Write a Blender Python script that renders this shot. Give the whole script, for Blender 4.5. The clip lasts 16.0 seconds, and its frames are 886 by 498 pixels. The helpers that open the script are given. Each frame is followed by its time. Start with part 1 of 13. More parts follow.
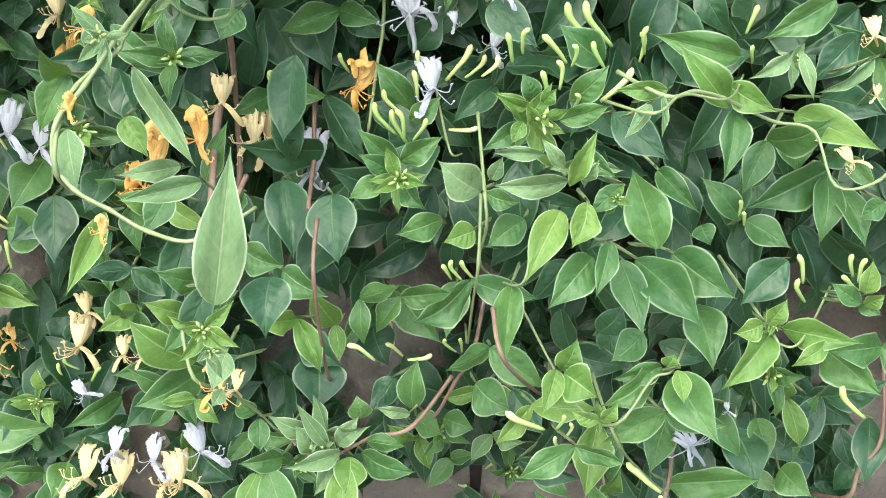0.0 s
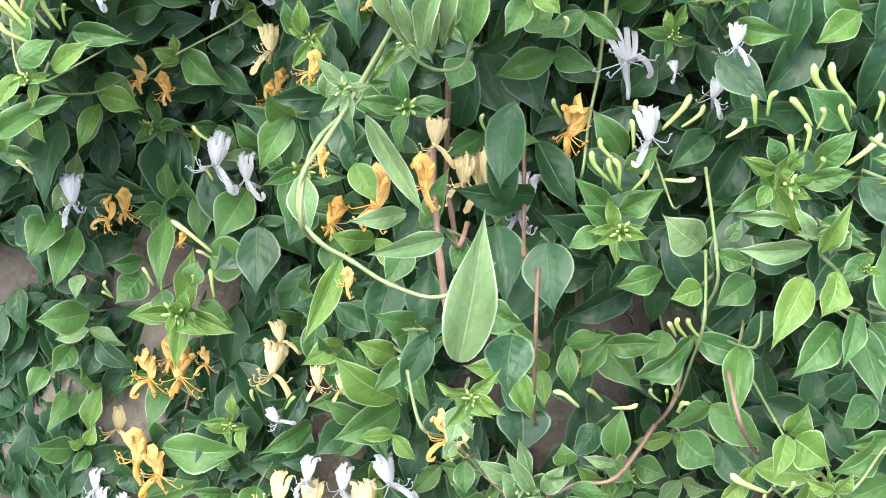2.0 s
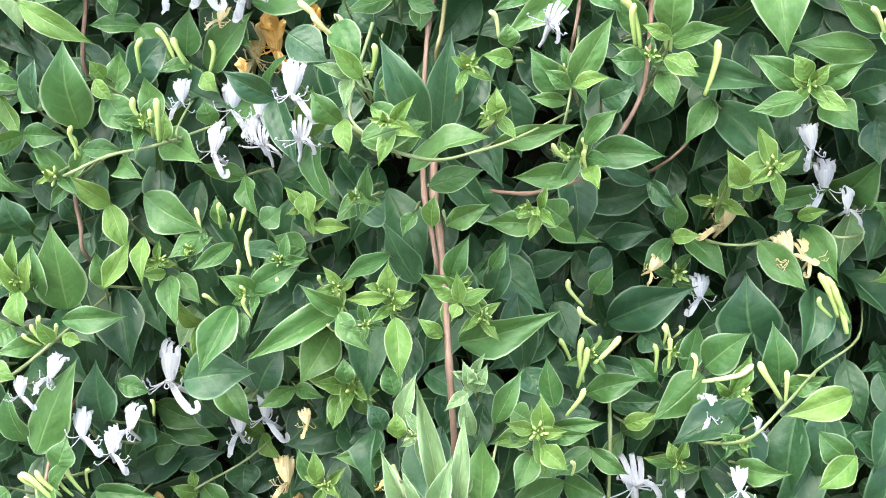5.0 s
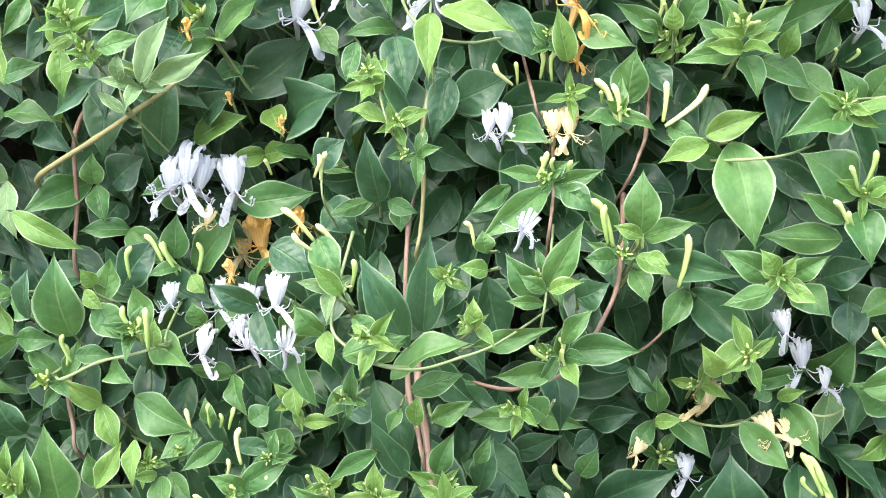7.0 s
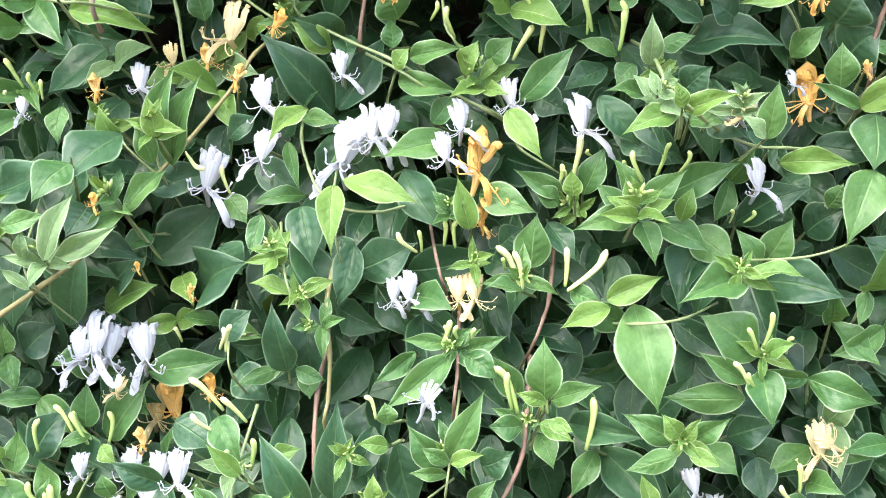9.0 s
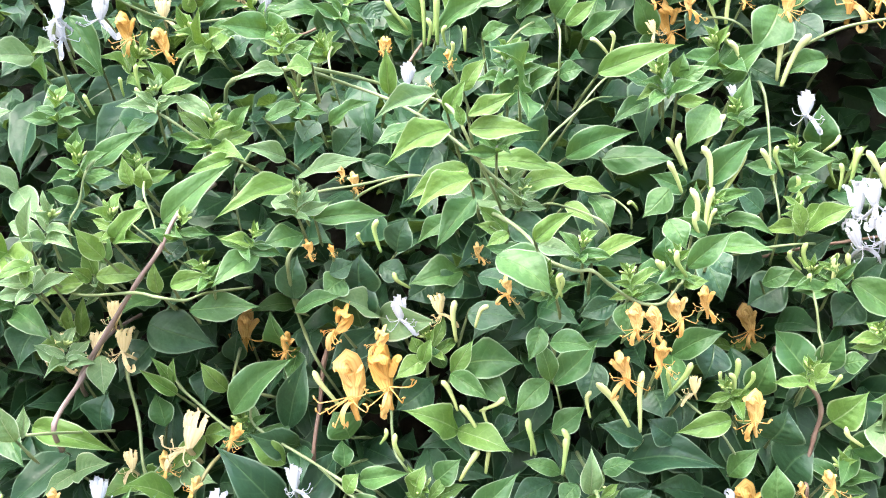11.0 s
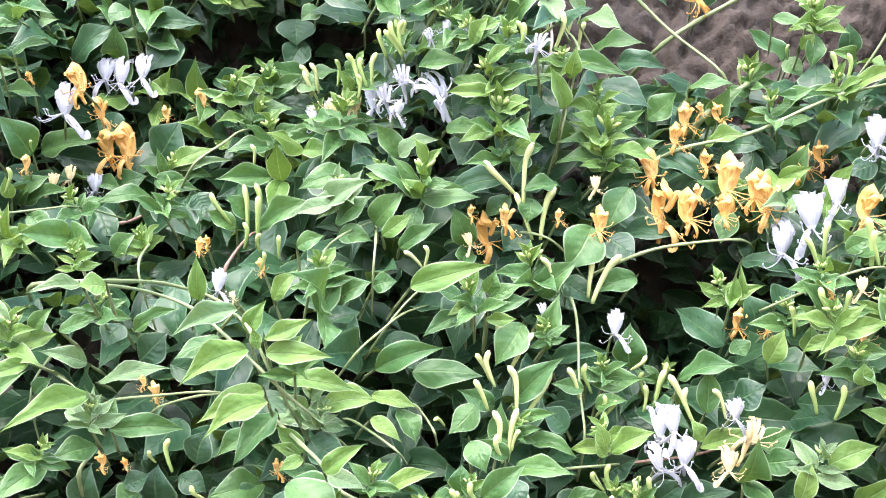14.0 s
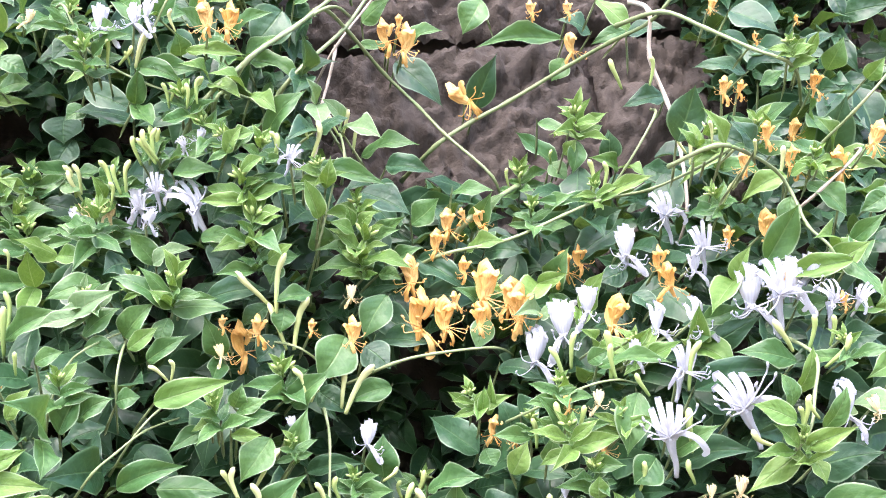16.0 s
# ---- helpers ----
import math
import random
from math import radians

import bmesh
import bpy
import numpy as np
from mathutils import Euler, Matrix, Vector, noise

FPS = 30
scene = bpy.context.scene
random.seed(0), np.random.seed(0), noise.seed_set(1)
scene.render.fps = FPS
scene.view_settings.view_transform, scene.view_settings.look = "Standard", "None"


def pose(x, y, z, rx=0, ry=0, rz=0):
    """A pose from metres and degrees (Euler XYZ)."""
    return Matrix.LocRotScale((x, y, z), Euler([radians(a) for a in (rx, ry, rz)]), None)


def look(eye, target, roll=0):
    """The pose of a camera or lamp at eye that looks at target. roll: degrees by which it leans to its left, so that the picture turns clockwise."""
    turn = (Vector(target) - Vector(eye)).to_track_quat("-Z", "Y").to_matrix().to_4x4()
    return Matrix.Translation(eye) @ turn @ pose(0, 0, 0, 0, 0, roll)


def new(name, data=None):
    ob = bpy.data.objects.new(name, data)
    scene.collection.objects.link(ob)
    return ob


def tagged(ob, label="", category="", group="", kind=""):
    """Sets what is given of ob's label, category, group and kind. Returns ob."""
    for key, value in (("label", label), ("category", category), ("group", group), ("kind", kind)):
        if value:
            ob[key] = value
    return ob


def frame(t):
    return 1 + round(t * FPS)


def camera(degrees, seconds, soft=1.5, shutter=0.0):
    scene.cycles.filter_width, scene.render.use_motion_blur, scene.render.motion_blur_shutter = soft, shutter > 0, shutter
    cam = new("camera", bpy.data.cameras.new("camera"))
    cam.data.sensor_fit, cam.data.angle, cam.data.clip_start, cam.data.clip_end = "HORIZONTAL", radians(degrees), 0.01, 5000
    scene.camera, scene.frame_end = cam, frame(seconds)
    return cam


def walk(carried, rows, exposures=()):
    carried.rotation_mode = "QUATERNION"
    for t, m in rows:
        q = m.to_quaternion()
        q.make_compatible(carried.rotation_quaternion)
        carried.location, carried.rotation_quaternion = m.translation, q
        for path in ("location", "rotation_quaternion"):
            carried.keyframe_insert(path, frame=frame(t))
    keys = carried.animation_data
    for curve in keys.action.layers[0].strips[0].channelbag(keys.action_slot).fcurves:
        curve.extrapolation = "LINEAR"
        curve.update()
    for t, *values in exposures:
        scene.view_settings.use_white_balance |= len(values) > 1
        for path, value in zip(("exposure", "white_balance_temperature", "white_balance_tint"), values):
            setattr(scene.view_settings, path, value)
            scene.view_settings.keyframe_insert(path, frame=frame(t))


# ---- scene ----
cam = camera(39.1, 16.0, soft=1.0)
METRES, EYE, TILT, LEAN, TURN = 0.65, 1.25, -25.0, 0.0, 0.0
ROWS = [
    (0.0, 0.0, 0.0, 0.0, 0.0, 0.0, -0.0),
    (0.5, -0.0378, -0.0044, -0.0048, 1.24, -0.78, -0.89),
    (1.0, -0.0725, -0.0026, -0.0076, 2.65, -1.46, -1.75),
    (1.5, -0.0978, -0.0001, 0.0003, 4.09, -1.88, -2.72),
    (2.0, -0.1079, -0.0052, 0.0439, 4.9, 0.01, -1.9),
    (2.5, -0.1144, -0.0153, 0.1084, 5.27, 3.25, -0.36),
    (3.0, -0.1225, -0.0284, 0.1432, 5.47, 5.59, 0.09),
    (3.5, -0.1276, -0.0316, 0.1596, 5.78, 6.78, 0.37),
    (4.0, -0.1243, -0.0431, 0.1802, 5.97, 8.31, 0.65),
    (4.5, -0.116, -0.0554, 0.2029, 5.86, 10.33, 1.19),
    (5.0, -0.1043, -0.0648, 0.2214, 5.72, 12.12, 1.66),
    (7.5, -0.0677, -0.1178, 0.3033, 6.24, 18.56, 3.85),
    (8.0, -0.0534, -0.1222, 0.3151, 6.07, 19.63, 4.34),
    (8.5, -0.037, -0.1278, 0.3265, 5.75, 20.66, 4.74),
    (9.0, -0.0114, -0.1348, 0.3408, 5.22, 22.09, 5.0),
    (9.5, 0.0129, -0.1625, 0.3816, 4.75, 24.07, 5.47),
    (10.0, 0.0301, -0.21, 0.4329, 4.87, 27.11, 5.61),
    (12.5, 0.0907, -0.2976, 0.5457, 3.47, 35.89, 4.58),
    (13.0, 0.1061, -0.3101, 0.556, 2.79, 36.76, 4.74),
    (13.5, 0.1227, -0.3107, 0.5665, 1.27, 37.15, 5.4),
    (14.0, 0.1421, -0.3091, 0.5703, -0.95, 37.24, 6.49),
    (14.5, 0.1682, -0.304, 0.572, -3.01, 36.94, 7.41),
    (15.0, 0.2048, -0.3137, 0.5802, -4.47, 36.73, 8.44),
    (15.5, 0.236, -0.3331, 0.592, -5.34, 37.68, 9.62),
    (16.0, 0.2617, -0.3508, 0.5994, -6.12, 39.18, 10.71),
]
EXPOSURES = [(0.0, 2.15, 6500, 4), (2.5, 2.32, 6500, 6), (5.0, 2.57, 6500, 6), (9.0, 2.73, 6500, 10), (10.0, 2.90, 6500, 11), (12.5, 2.94, 6250, 16), (16.0, 2.86, 6250, 23)]
walk(cam, [(t, pose(0, 0, EYE, TILT, LEAN, TURN) @ pose(METRES * x, METRES * y, METRES * z, 90 + pitch, roll, yaw)) for t, x, y, z, yaw, pitch, roll in ROWS], EXPOSURES)

# ---- sky and sun: a bright, hazy day, the hedge in open shade ----
world = bpy.data.worlds.new("sky")
scene.world = world
world.use_nodes = True
wn = world.node_tree.nodes
sky = wn.new("ShaderNodeTexSky")
sky.sky_type, sky.sun_disc = "NISHITA", False
sky.sun_elevation, sky.sun_rotation = radians(58), radians(200)
sky.air_density, sky.dust_density, sky.ozone_density = 1.0, 3.0, 1.0
world.node_tree.links.new(sky.outputs[0], wn["Background"].inputs[0])
wn["Background"].inputs[1].default_value = 0.15
sun = new("sun", bpy.data.lights.new("sun", "SUN"))
sun.data.energy, sun.data.angle, sun.data.color = 1.0, radians(75), (1.0, 0.96, 0.90)
sun.matrix_world = look((0, 0, 0), (0.2, 0.55, -1.0))


# ---- materials ----
def material(name):
    m = bpy.data.materials.new(name)
    m.use_nodes = True
    t = m.node_tree
    return m, t, t.nodes["Principled BSDF"]


def node(t, kind, **sets):
    n = t.nodes.new(kind)
    for k, v in sets.items():
        if k == "operation":
            n.operation = v
        elif k == "scale":
            n.inputs["Scale"].default_value = v
        elif k == "detail":
            n.inputs["Detail"].default_value = v
        elif k == "blend":
            n.data_type, n.blend_type = "RGBA", v
    return n


def calc(t, op, a, b=0.0, c=None, clamp=False):
    n = node(t, "ShaderNodeMath", operation=op)
    n.use_clamp = clamp
    for i, v in enumerate((a, b) if c is None else (a, b, c)):
        if isinstance(v, (int, float)):
            n.inputs[i].default_value = v
        else:
            t.links.new(v, n.inputs[i])
    return n.outputs[0]


def blend(t, fac, a, b, kind="MIX"):
    n = node(t, "ShaderNodeMix", blend=kind)
    for sock, v in ((n.inputs[0], fac), (n.inputs[6], a), (n.inputs[7], b)):
        if isinstance(v, (int, float)):
            sock.default_value = v
        elif isinstance(v, tuple):
            sock.default_value = (*v, 1)
        else:
            t.links.new(v, sock)
    return n.outputs[2]


def noise_of(t, scale, detail=3.0, piece=None, size=1.0):
    """Noise at so many waves a metre; piece shifts it from one piece to the next, size is the length of a piece whose mesh is 1 long."""
    co = node(t, "ShaderNodeTexCoord")
    n = node(t, "ShaderNodeTexNoise", scale=scale * size, detail=detail)
    if piece is None:
        t.links.new(co.outputs["Object"], n.inputs["Vector"])
    else:
        shift = node(t, "ShaderNodeVectorMath", operation="ADD")
        t.links.new(co.outputs["Object"], shift.inputs[0])
        far = node(t, "ShaderNodeCombineXYZ")
        t.links.new(calc(t, "MULTIPLY", piece, 37.0), far.inputs[0])
        t.links.new(calc(t, "MULTIPLY", piece, 91.0), far.inputs[1])
        t.links.new(far.outputs[0], shift.inputs[1])
        t.links.new(shift.outputs[0], n.inputs["Vector"])
    return n.outputs["Fac"]


def leaf_material(name, dark, light, rim, vein, gloss, thin, joined=False):
    """A leaf: two greens mixed by piece and by blotch, a pale hairy margin, a midrib and fine side veins."""
    m, t, p = material(name)
    uv = node(t, "ShaderNodeUVMap")
    sep = node(t, "ShaderNodeSeparateXYZ")
    t.links.new(uv.outputs[0], sep.inputs[0])
    a = calc(t, "ABSOLUTE", calc(t, "MULTIPLY_ADD", sep.outputs[0], 2.0, -1.0))
    v = sep.outputs[1]
    if joined:
        rnd, size = node(t, "ShaderNodeNewGeometry").outputs["Random Per Island"], 1.0
    else:
        rnd, size = node(t, "ShaderNodeObjectInfo").outputs["Random"], 0.045
    blotch = noise_of(t, 55.0, 4.0, rnd, size)
    mixf = calc(t, "ADD", calc(t, "MULTIPLY", rnd, 0.8), calc(t, "MULTIPLY", calc(t, "SUBTRACT", blotch, 0.5), 1.1), clamp=True)
    col = blend(t, mixf, dark, light)
    fine = noise_of(t, 420.0, 4.0, rnd, size)
    col = blend(t, calc(t, "MULTIPLY", calc(t, "SUBTRACT", fine, 0.30, clamp=True), 1.1, clamp=True), col, (dark[0] * 0.5, dark[1] * 0.58, dark[2] * 0.55))
    # side veins run forward from the midrib
    s = calc(t, "SUBTRACT", v, calc(t, "MULTIPLY", a, 0.22))
    s = calc(t, "ADD", s, calc(t, "MULTIPLY", calc(t, "SUBTRACT", noise_of(t, 40.0, 2.0, rnd, size), 0.5), 0.10))
    w = calc(t, "SINE", calc(t, "MULTIPLY", s, 2 * math.pi * 6.0))
    side = calc(t, "MULTIPLY", calc(t, "POWER", calc(t, "MAXIMUM", w, 0.0), 10.0), calc(t, "SUBTRACT", 0.95, a, clamp=True))
    col = blend(t, calc(t, "MULTIPLY", side, 0.16), col, vein)
    mid = calc(t, "SUBTRACT", 1.0, calc(t, "MULTIPLY", a, 15.0), clamp=True)
    col = blend(t, calc(t, "MULTIPLY", mid, 0.6), col, vein)
    edge = calc(t, "MULTIPLY", calc(t, "SUBTRACT", a, 0.88, clamp=True), 11.0, clamp=True)
    col = blend(t, calc(t, "MULTIPLY", edge, 0.65), col, rim)
    # a few pale specks of dust
    speck = calc(t, "GREATER_THAN", noise_of(t, 520.0, 1.0, rnd, size), 0.80)
    col = blend(t, calc(t, "MULTIPLY", speck, 0.2), col, (0.45, 0.5, 0.42))
    t.links.new(col, p.inputs["Base Color"])
    t.links.new(calc(t, "MULTIPLY_ADD", calc(t, "SUBTRACT", blotch, 0.5), 0.5, gloss), p.inputs["Roughness"])
    p.inputs["Specular IOR Level"].default_value = 0.32
    b = node(t, "ShaderNodeBump")
    b.inputs["Strength"].default_value, b.inputs["Distance"].default_value = 0.6, 0.0012
    quilt = calc(t, "MULTIPLY", calc(t, "ADD", w, 1.0), calc(t, "MULTIPLY", calc(t, "SUBTRACT", 1.0, a, clamp=True), -0.22))
    h = calc(t, "ADD", quilt, calc(t, "SUBTRACT", calc(t, "MULTIPLY", noise_of(t, 150.0, 4.0, rnd, size), 1.1), calc(t, "MULTIPLY", mid, 0.8)))
    t.links.new(h, b.inputs["Height"])
    t.links.new(b.outputs[0], p.inputs["Normal"])
    tr = node(t, "ShaderNodeBsdfTranslucent")
    t.links.new(blend(t, 0.5, col, (0.30, 0.50, 0.05)), tr.inputs[0])
    mx = node(t, "ShaderNodeMixShader")
    mx.inputs[0].default_value = thin
    t.links.new(p.outputs[0], mx.inputs[1])
    t.links.new(tr.outputs[0], mx.inputs[2])
    t.links.new(mx.outputs[0], t.nodes["Material Output"].inputs[0])
    return m


def petal_material(name, pale, deep, throat):
    m, t, p = material(name)
    rnd = node(t, "ShaderNodeObjectInfo").outputs["Random"]
    n = noise_of(t, 160.0, 3.0, rnd, 0.03)
    col = blend(t, calc(t, "MULTIPLY", calc(t, "ADD", rnd, n), 0.5), pale, deep)
    uv = node(t, "ShaderNodeUVMap")
    sep = node(t, "ShaderNodeSeparateXYZ")
    t.links.new(uv.outputs[0], sep.inputs[0])
    line = calc(t, "POWER", calc(t, "ABSOLUTE", calc(t, "SINE", calc(t, "MULTIPLY", sep.outputs[0], 18.0))), 6.0)
    col = blend(t, calc(t, "MULTIPLY", line, 0.40), col, throat)
    t.links.new(col, p.inputs["Base Color"])
    p.inputs["Roughness"].default_value = 0.55
    b = node(t, "ShaderNodeBump")
    b.inputs["Strength"].default_value, b.inputs["Distance"].default_value = 0.6, 0.0008
    t.links.new(calc(t, "SUBTRACT", noise_of(t, 300.0, 3.0, rnd, 0.03), calc(t, "MULTIPLY", line, 0.5)), b.inputs["Height"])
    t.links.new(b.outputs[0], p.inputs["Normal"])
    tr = node(t, "ShaderNodeBsdfTranslucent")
    t.links.new(col, tr.inputs[0])
    mx = node(t, "ShaderNodeMixShader")
    mx.inputs[0].default_value = 0.30
    t.links.new(p.outputs[0], mx.inputs[1])
    t.links.new(tr.outputs[0], mx.inputs[2])
    t.links.new(mx.outputs[0], t.nodes["Material Output"].inputs[0])
    return m


def plain_material(name, one, two, scale, rough, bump=0.3, depth=0.001):
    m, t, p = material(name)
    n = noise_of(t, scale, 5.0)
    f = noise_of(t, scale * 6, 4.0)
    rnd = node(t, "ShaderNodeObjectInfo").outputs["Random"]
    k = calc(t, "ADD", calc(t, "MULTIPLY", calc(t, "SUBTRACT", n, 0.3), 1.6), calc(t, "MULTIPLY", calc(t, "SUBTRACT", rnd, 0.5), 0.5), clamp=True)
    col = blend(t, k, one, two)
    col = blend(t, calc(t, "MULTIPLY", f, 0.4), col, (one[0] * 0.45, one[1] * 0.45, one[2] * 0.45))
    uv = node(t, "ShaderNodeUVMap")
    wide = node(t, "ShaderNodeMapping")
    wide.inputs["Scale"].default_value = (11.0, 4.0, 1.0)
    t.links.new(uv.outputs[0], wide.inputs[0])
    streak = node(t, "ShaderNodeTexNoise", scale=1.0, detail=3.0)
    t.links.new(wide.outputs[0], streak.inputs["Vector"])
    col = blend(t, calc(t, "MULTIPLY", calc(t, "SUBTRACT", streak.outputs["Fac"], 0.45, clamp=True), 3.0, clamp=True), col, (one[0] * 0.5, one[1] * 0.5, one[2] * 0.5))
    t.links.new(col, p.inputs["Base Color"])
    p.inputs["Roughness"].default_value = rough
    b = node(t, "ShaderNodeBump")
    b.inputs["Strength"].default_value, b.inputs["Distance"].default_value = bump, depth
    t.links.new(calc(t, "ADD", n, calc(t, "MULTIPLY", f, 0.5)), b.inputs["Height"])
    t.links.new(b.outputs[0], p.inputs["Normal"])
    return m


def stone_material(name, one, two, stain):
    """Weathered fieldstone: blotches, fine grit, pits and pale lichen flecks."""
    m, t, p = material(name)
    big, midn, fine = noise_of(t, 9.0, 6.0), noise_of(t, 45.0, 6.0), noise_of(t, 260.0, 4.0)
    rnd = node(t, "ShaderNodeObjectInfo").outputs["Random"]
    k = calc(t, "MULTIPLY_ADD", calc(t, "SUBTRACT", big, 0.5), 1.5, calc(t, "MULTIPLY_ADD", rnd, 0.3, 0.35), clamp=True)
    col = blend(t, k, one, two)
    dark = calc(t, "MULTIPLY", calc(t, "SUBTRACT", midn, 0.50, clamp=True), 5.0, clamp=True)
    col = blend(t, calc(t, "MULTIPLY", dark, 0.45), col, stain)
    fleck = calc(t, "MULTIPLY", calc(t, "SUBTRACT", noise_of(t, 75.0, 5.0), 0.60, clamp=True), 8.0, clamp=True)
    col = blend(t, calc(t, "MULTIPLY", fleck, 0.3), col, (two[0] * 1.5, two[1] * 1.5, two[2] * 1.5))
    col = blend(t, calc(t, "MULTIPLY", fine, 0.4), col, (stain[0] * 0.6, stain[1] * 0.6, stain[2] * 0.6))
    t.links.new(col, p.inputs["Base Color"])
    p.inputs["Roughness"].default_value = 0.9
    b = node(t, "ShaderNodeBump")
    b.inputs["Strength"].default_value, b.inputs["Distance"].default_value = 0.8, 0.005
    t.links.new(calc(t, "ADD", calc(t, "MULTIPLY", midn, 1.0), calc(t, "MULTIPLY", fine, 0.35)), b.inputs["Height"])
    t.links.new(b.outputs[0], p.inputs["Normal"])
    return m


LEAF_MATS = {
    "d": leaf_material("mature_leaf", (0.019, 0.058, 0.028), (0.043, 0.108, 0.044), (0.19, 0.28, 0.17), (0.12, 0.21, 0.09), 0.40, 0.12),
    "m": leaf_material("green_leaf", (0.043, 0.114, 0.034), (0.092, 0.190, 0.050), (0.32, 0.41, 0.25), (0.20, 0.32, 0.12), 0.42, 0.18),
    "y": leaf_material("young_leaf", (0.084, 0.176, 0.034), (0.152, 0.248, 0.054), (0.40, 0.49, 0.28), (0.31, 0.41, 0.19), 0.50, 0.20),
    "p": leaf_material("downy_leaf", (0.110, 0.195, 0.080), (0.175, 0.270, 0.122), (0.50, 0.56, 0.40), (0.40, 0.47, 0.28), 0.60, 0.20),
}
# older leaf green, darkened further so the gaps read as deep shade
FILL_MAT = leaf_material("shaded_inner_leaf", (0.012, 0.042, 0.019), (0.033, 0.094, 0.034), (0.12, 0.20, 0.10), (0.09, 0.17, 0.07), 0.42, 0.12, True)
PETAL_MATS = {
    "w": petal_material("white_petal", (0.56, 0.58, 0.62), (0.48, 0.50, 0.55), (0.38, 0.38, 0.39)),
    "c": petal_material("cream_petal", (0.74, 0.66, 0.42), (0.74, 0.58, 0.27), (0.56, 0.42, 0.18)),
    "o": petal_material("golden_petal", (0.82, 0.62, 0.27), (0.76, 0.38, 0.055), (0.54, 0.23, 0.03)),
}


def bud_material(name, low, high):
    """Bud skin, greener at the stalk and paler at the swollen end."""
    m, t, p = material(name)
    uv = node(t, "ShaderNodeUVMap")
    sep = node(t, "ShaderNodeSeparateXYZ")
    t.links.new(uv.outputs[0], sep.inputs[0])
    rnd = node(t, "ShaderNodeObjectInfo").outputs["Random"]
    k = calc(t, "ADD", calc(t, "MULTIPLY", sep.outputs[1], 0.9), calc(t, "MULTIPLY", calc(t, "SUBTRACT", rnd, 0.5), 0.6), clamp=True)
    col = blend(t, k, low, high)
    col = blend(t, calc(t, "MULTIPLY", noise_of(t, 300.0, 3.0, rnd, 0.025), 0.25), col, (low[0] * 0.6, low[1] * 0.6, low[2] * 0.6))
    t.links.new(col, p.inputs["Base Color"])
    p.inputs["Roughness"].default_value = 0.5
    p.inputs["Subsurface Weight"].default_value = 0.0
    return m


BUD_MAT = bud_material("bud_skin", (0.24, 0.36, 0.10), (0.47, 0.55, 0.20))
BUD_PALE = bud_material("ripe_bud_skin", (0.42, 0.50, 0.18), (0.60, 0.62, 0.30))
STEM_MATS = {
    "g": plain_material("green_stem", (0.19, 0.25, 0.10), (0.30, 0.36, 0.18), 80.0, 0.55),
    "r": plain_material("brown_stem", (0.19, 0.115, 0.080), (0.34, 0.235, 0.175), 90.0, 0.7),
    "t": plain_material("olive_stem", (0.24, 0.22, 0.09), (0.36, 0.32, 0.15), 90.0, 0.6),
    "m": plain_material("mauve_stem", (0.24, 0.17, 0.15), (0.34, 0.26, 0.22), 90.0, 0.6),
    "w": plain_material("dry_stem", (0.42, 0.36, 0.28), (0.55, 0.48, 0.40), 90.0, 0.85),
}
# brown stone: shade from growth above the wall is put into its dark colour
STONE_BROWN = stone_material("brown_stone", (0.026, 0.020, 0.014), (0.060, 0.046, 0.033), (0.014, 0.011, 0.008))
STONE_GREY = stone_material("grey_stone", (0.105, 0.090, 0.074), (0.27, 0.23, 0.19), (0.034, 0.028, 0.024))
MORTAR = stone_material("old_mortar", (0.075, 0.060, 0.052), (0.13, 0.105, 0.09), (0.03, 0.025, 0.022))
SOIL = stone_material("soil", (0.10, 0.075, 0.055), (0.18, 0.135, 0.10), (0.045, 0.035, 0.028))


# ---- meshes ----
def mesh_of(name, verts, faces, uvs=None, mat=None, smooth=True):
    me = bpy.data.meshes.new(name)
    me.from_pydata([tuple(v) for v in verts], [], [tuple(f) for f in faces])
    if uvs is not None:
        layer = me.uv_layers.new(name="UVMap")
        loops = np.zeros(len(me.loops), dtype=np.int32)
        me.loops.foreach_get("vertex_index", loops)
        layer.data.foreach_set("uv", np.asarray(uvs, dtype=np.float32)[loops].ravel())
    if smooth:
        me.polygons.foreach_set("use_smooth", [True] * len(me.polygons))
    if mat:
        me.materials.append(mat)
    me.update()
    return me


def outline_of(v, early, point):
    """Half-width along a blade: widest before the middle, drawn out to a point."""
    w = np.sin(np.pi * np.clip(v, 0, 1) ** early) ** (0.74 + 0.62 * v) * (1.0 - point * v ** 3)
    w = w / w.max()
    return np.maximum(w, np.where(v < 0.5, 0.06, 0.015))


LEAF_V = np.array([0.0, 0.025, 0.07, 0.14, 0.23, 0.33, 0.44, 0.55, 0.66, 0.76, 0.85, 0.92, 0.97, 1.0])
LEAF_V_COARSE = np.array([0.0, 0.03, 0.11, 0.24, 0.40, 0.57, 0.73, 0.86, 0.95, 1.0])
OUTLINES = {"ovate": (0.74, 0.35), "lance": (0.86, 0.40), "heart": (0.68, 0.34), "oval": (0.90, 0.20)}
LEAF_U = np.array([-1.0, -0.70, -0.35, 0.0, 0.35, 0.70, 1.0])
LEAF_U_COARSE = np.array([-1.0, -0.5, 0.0, 0.5, 1.0])


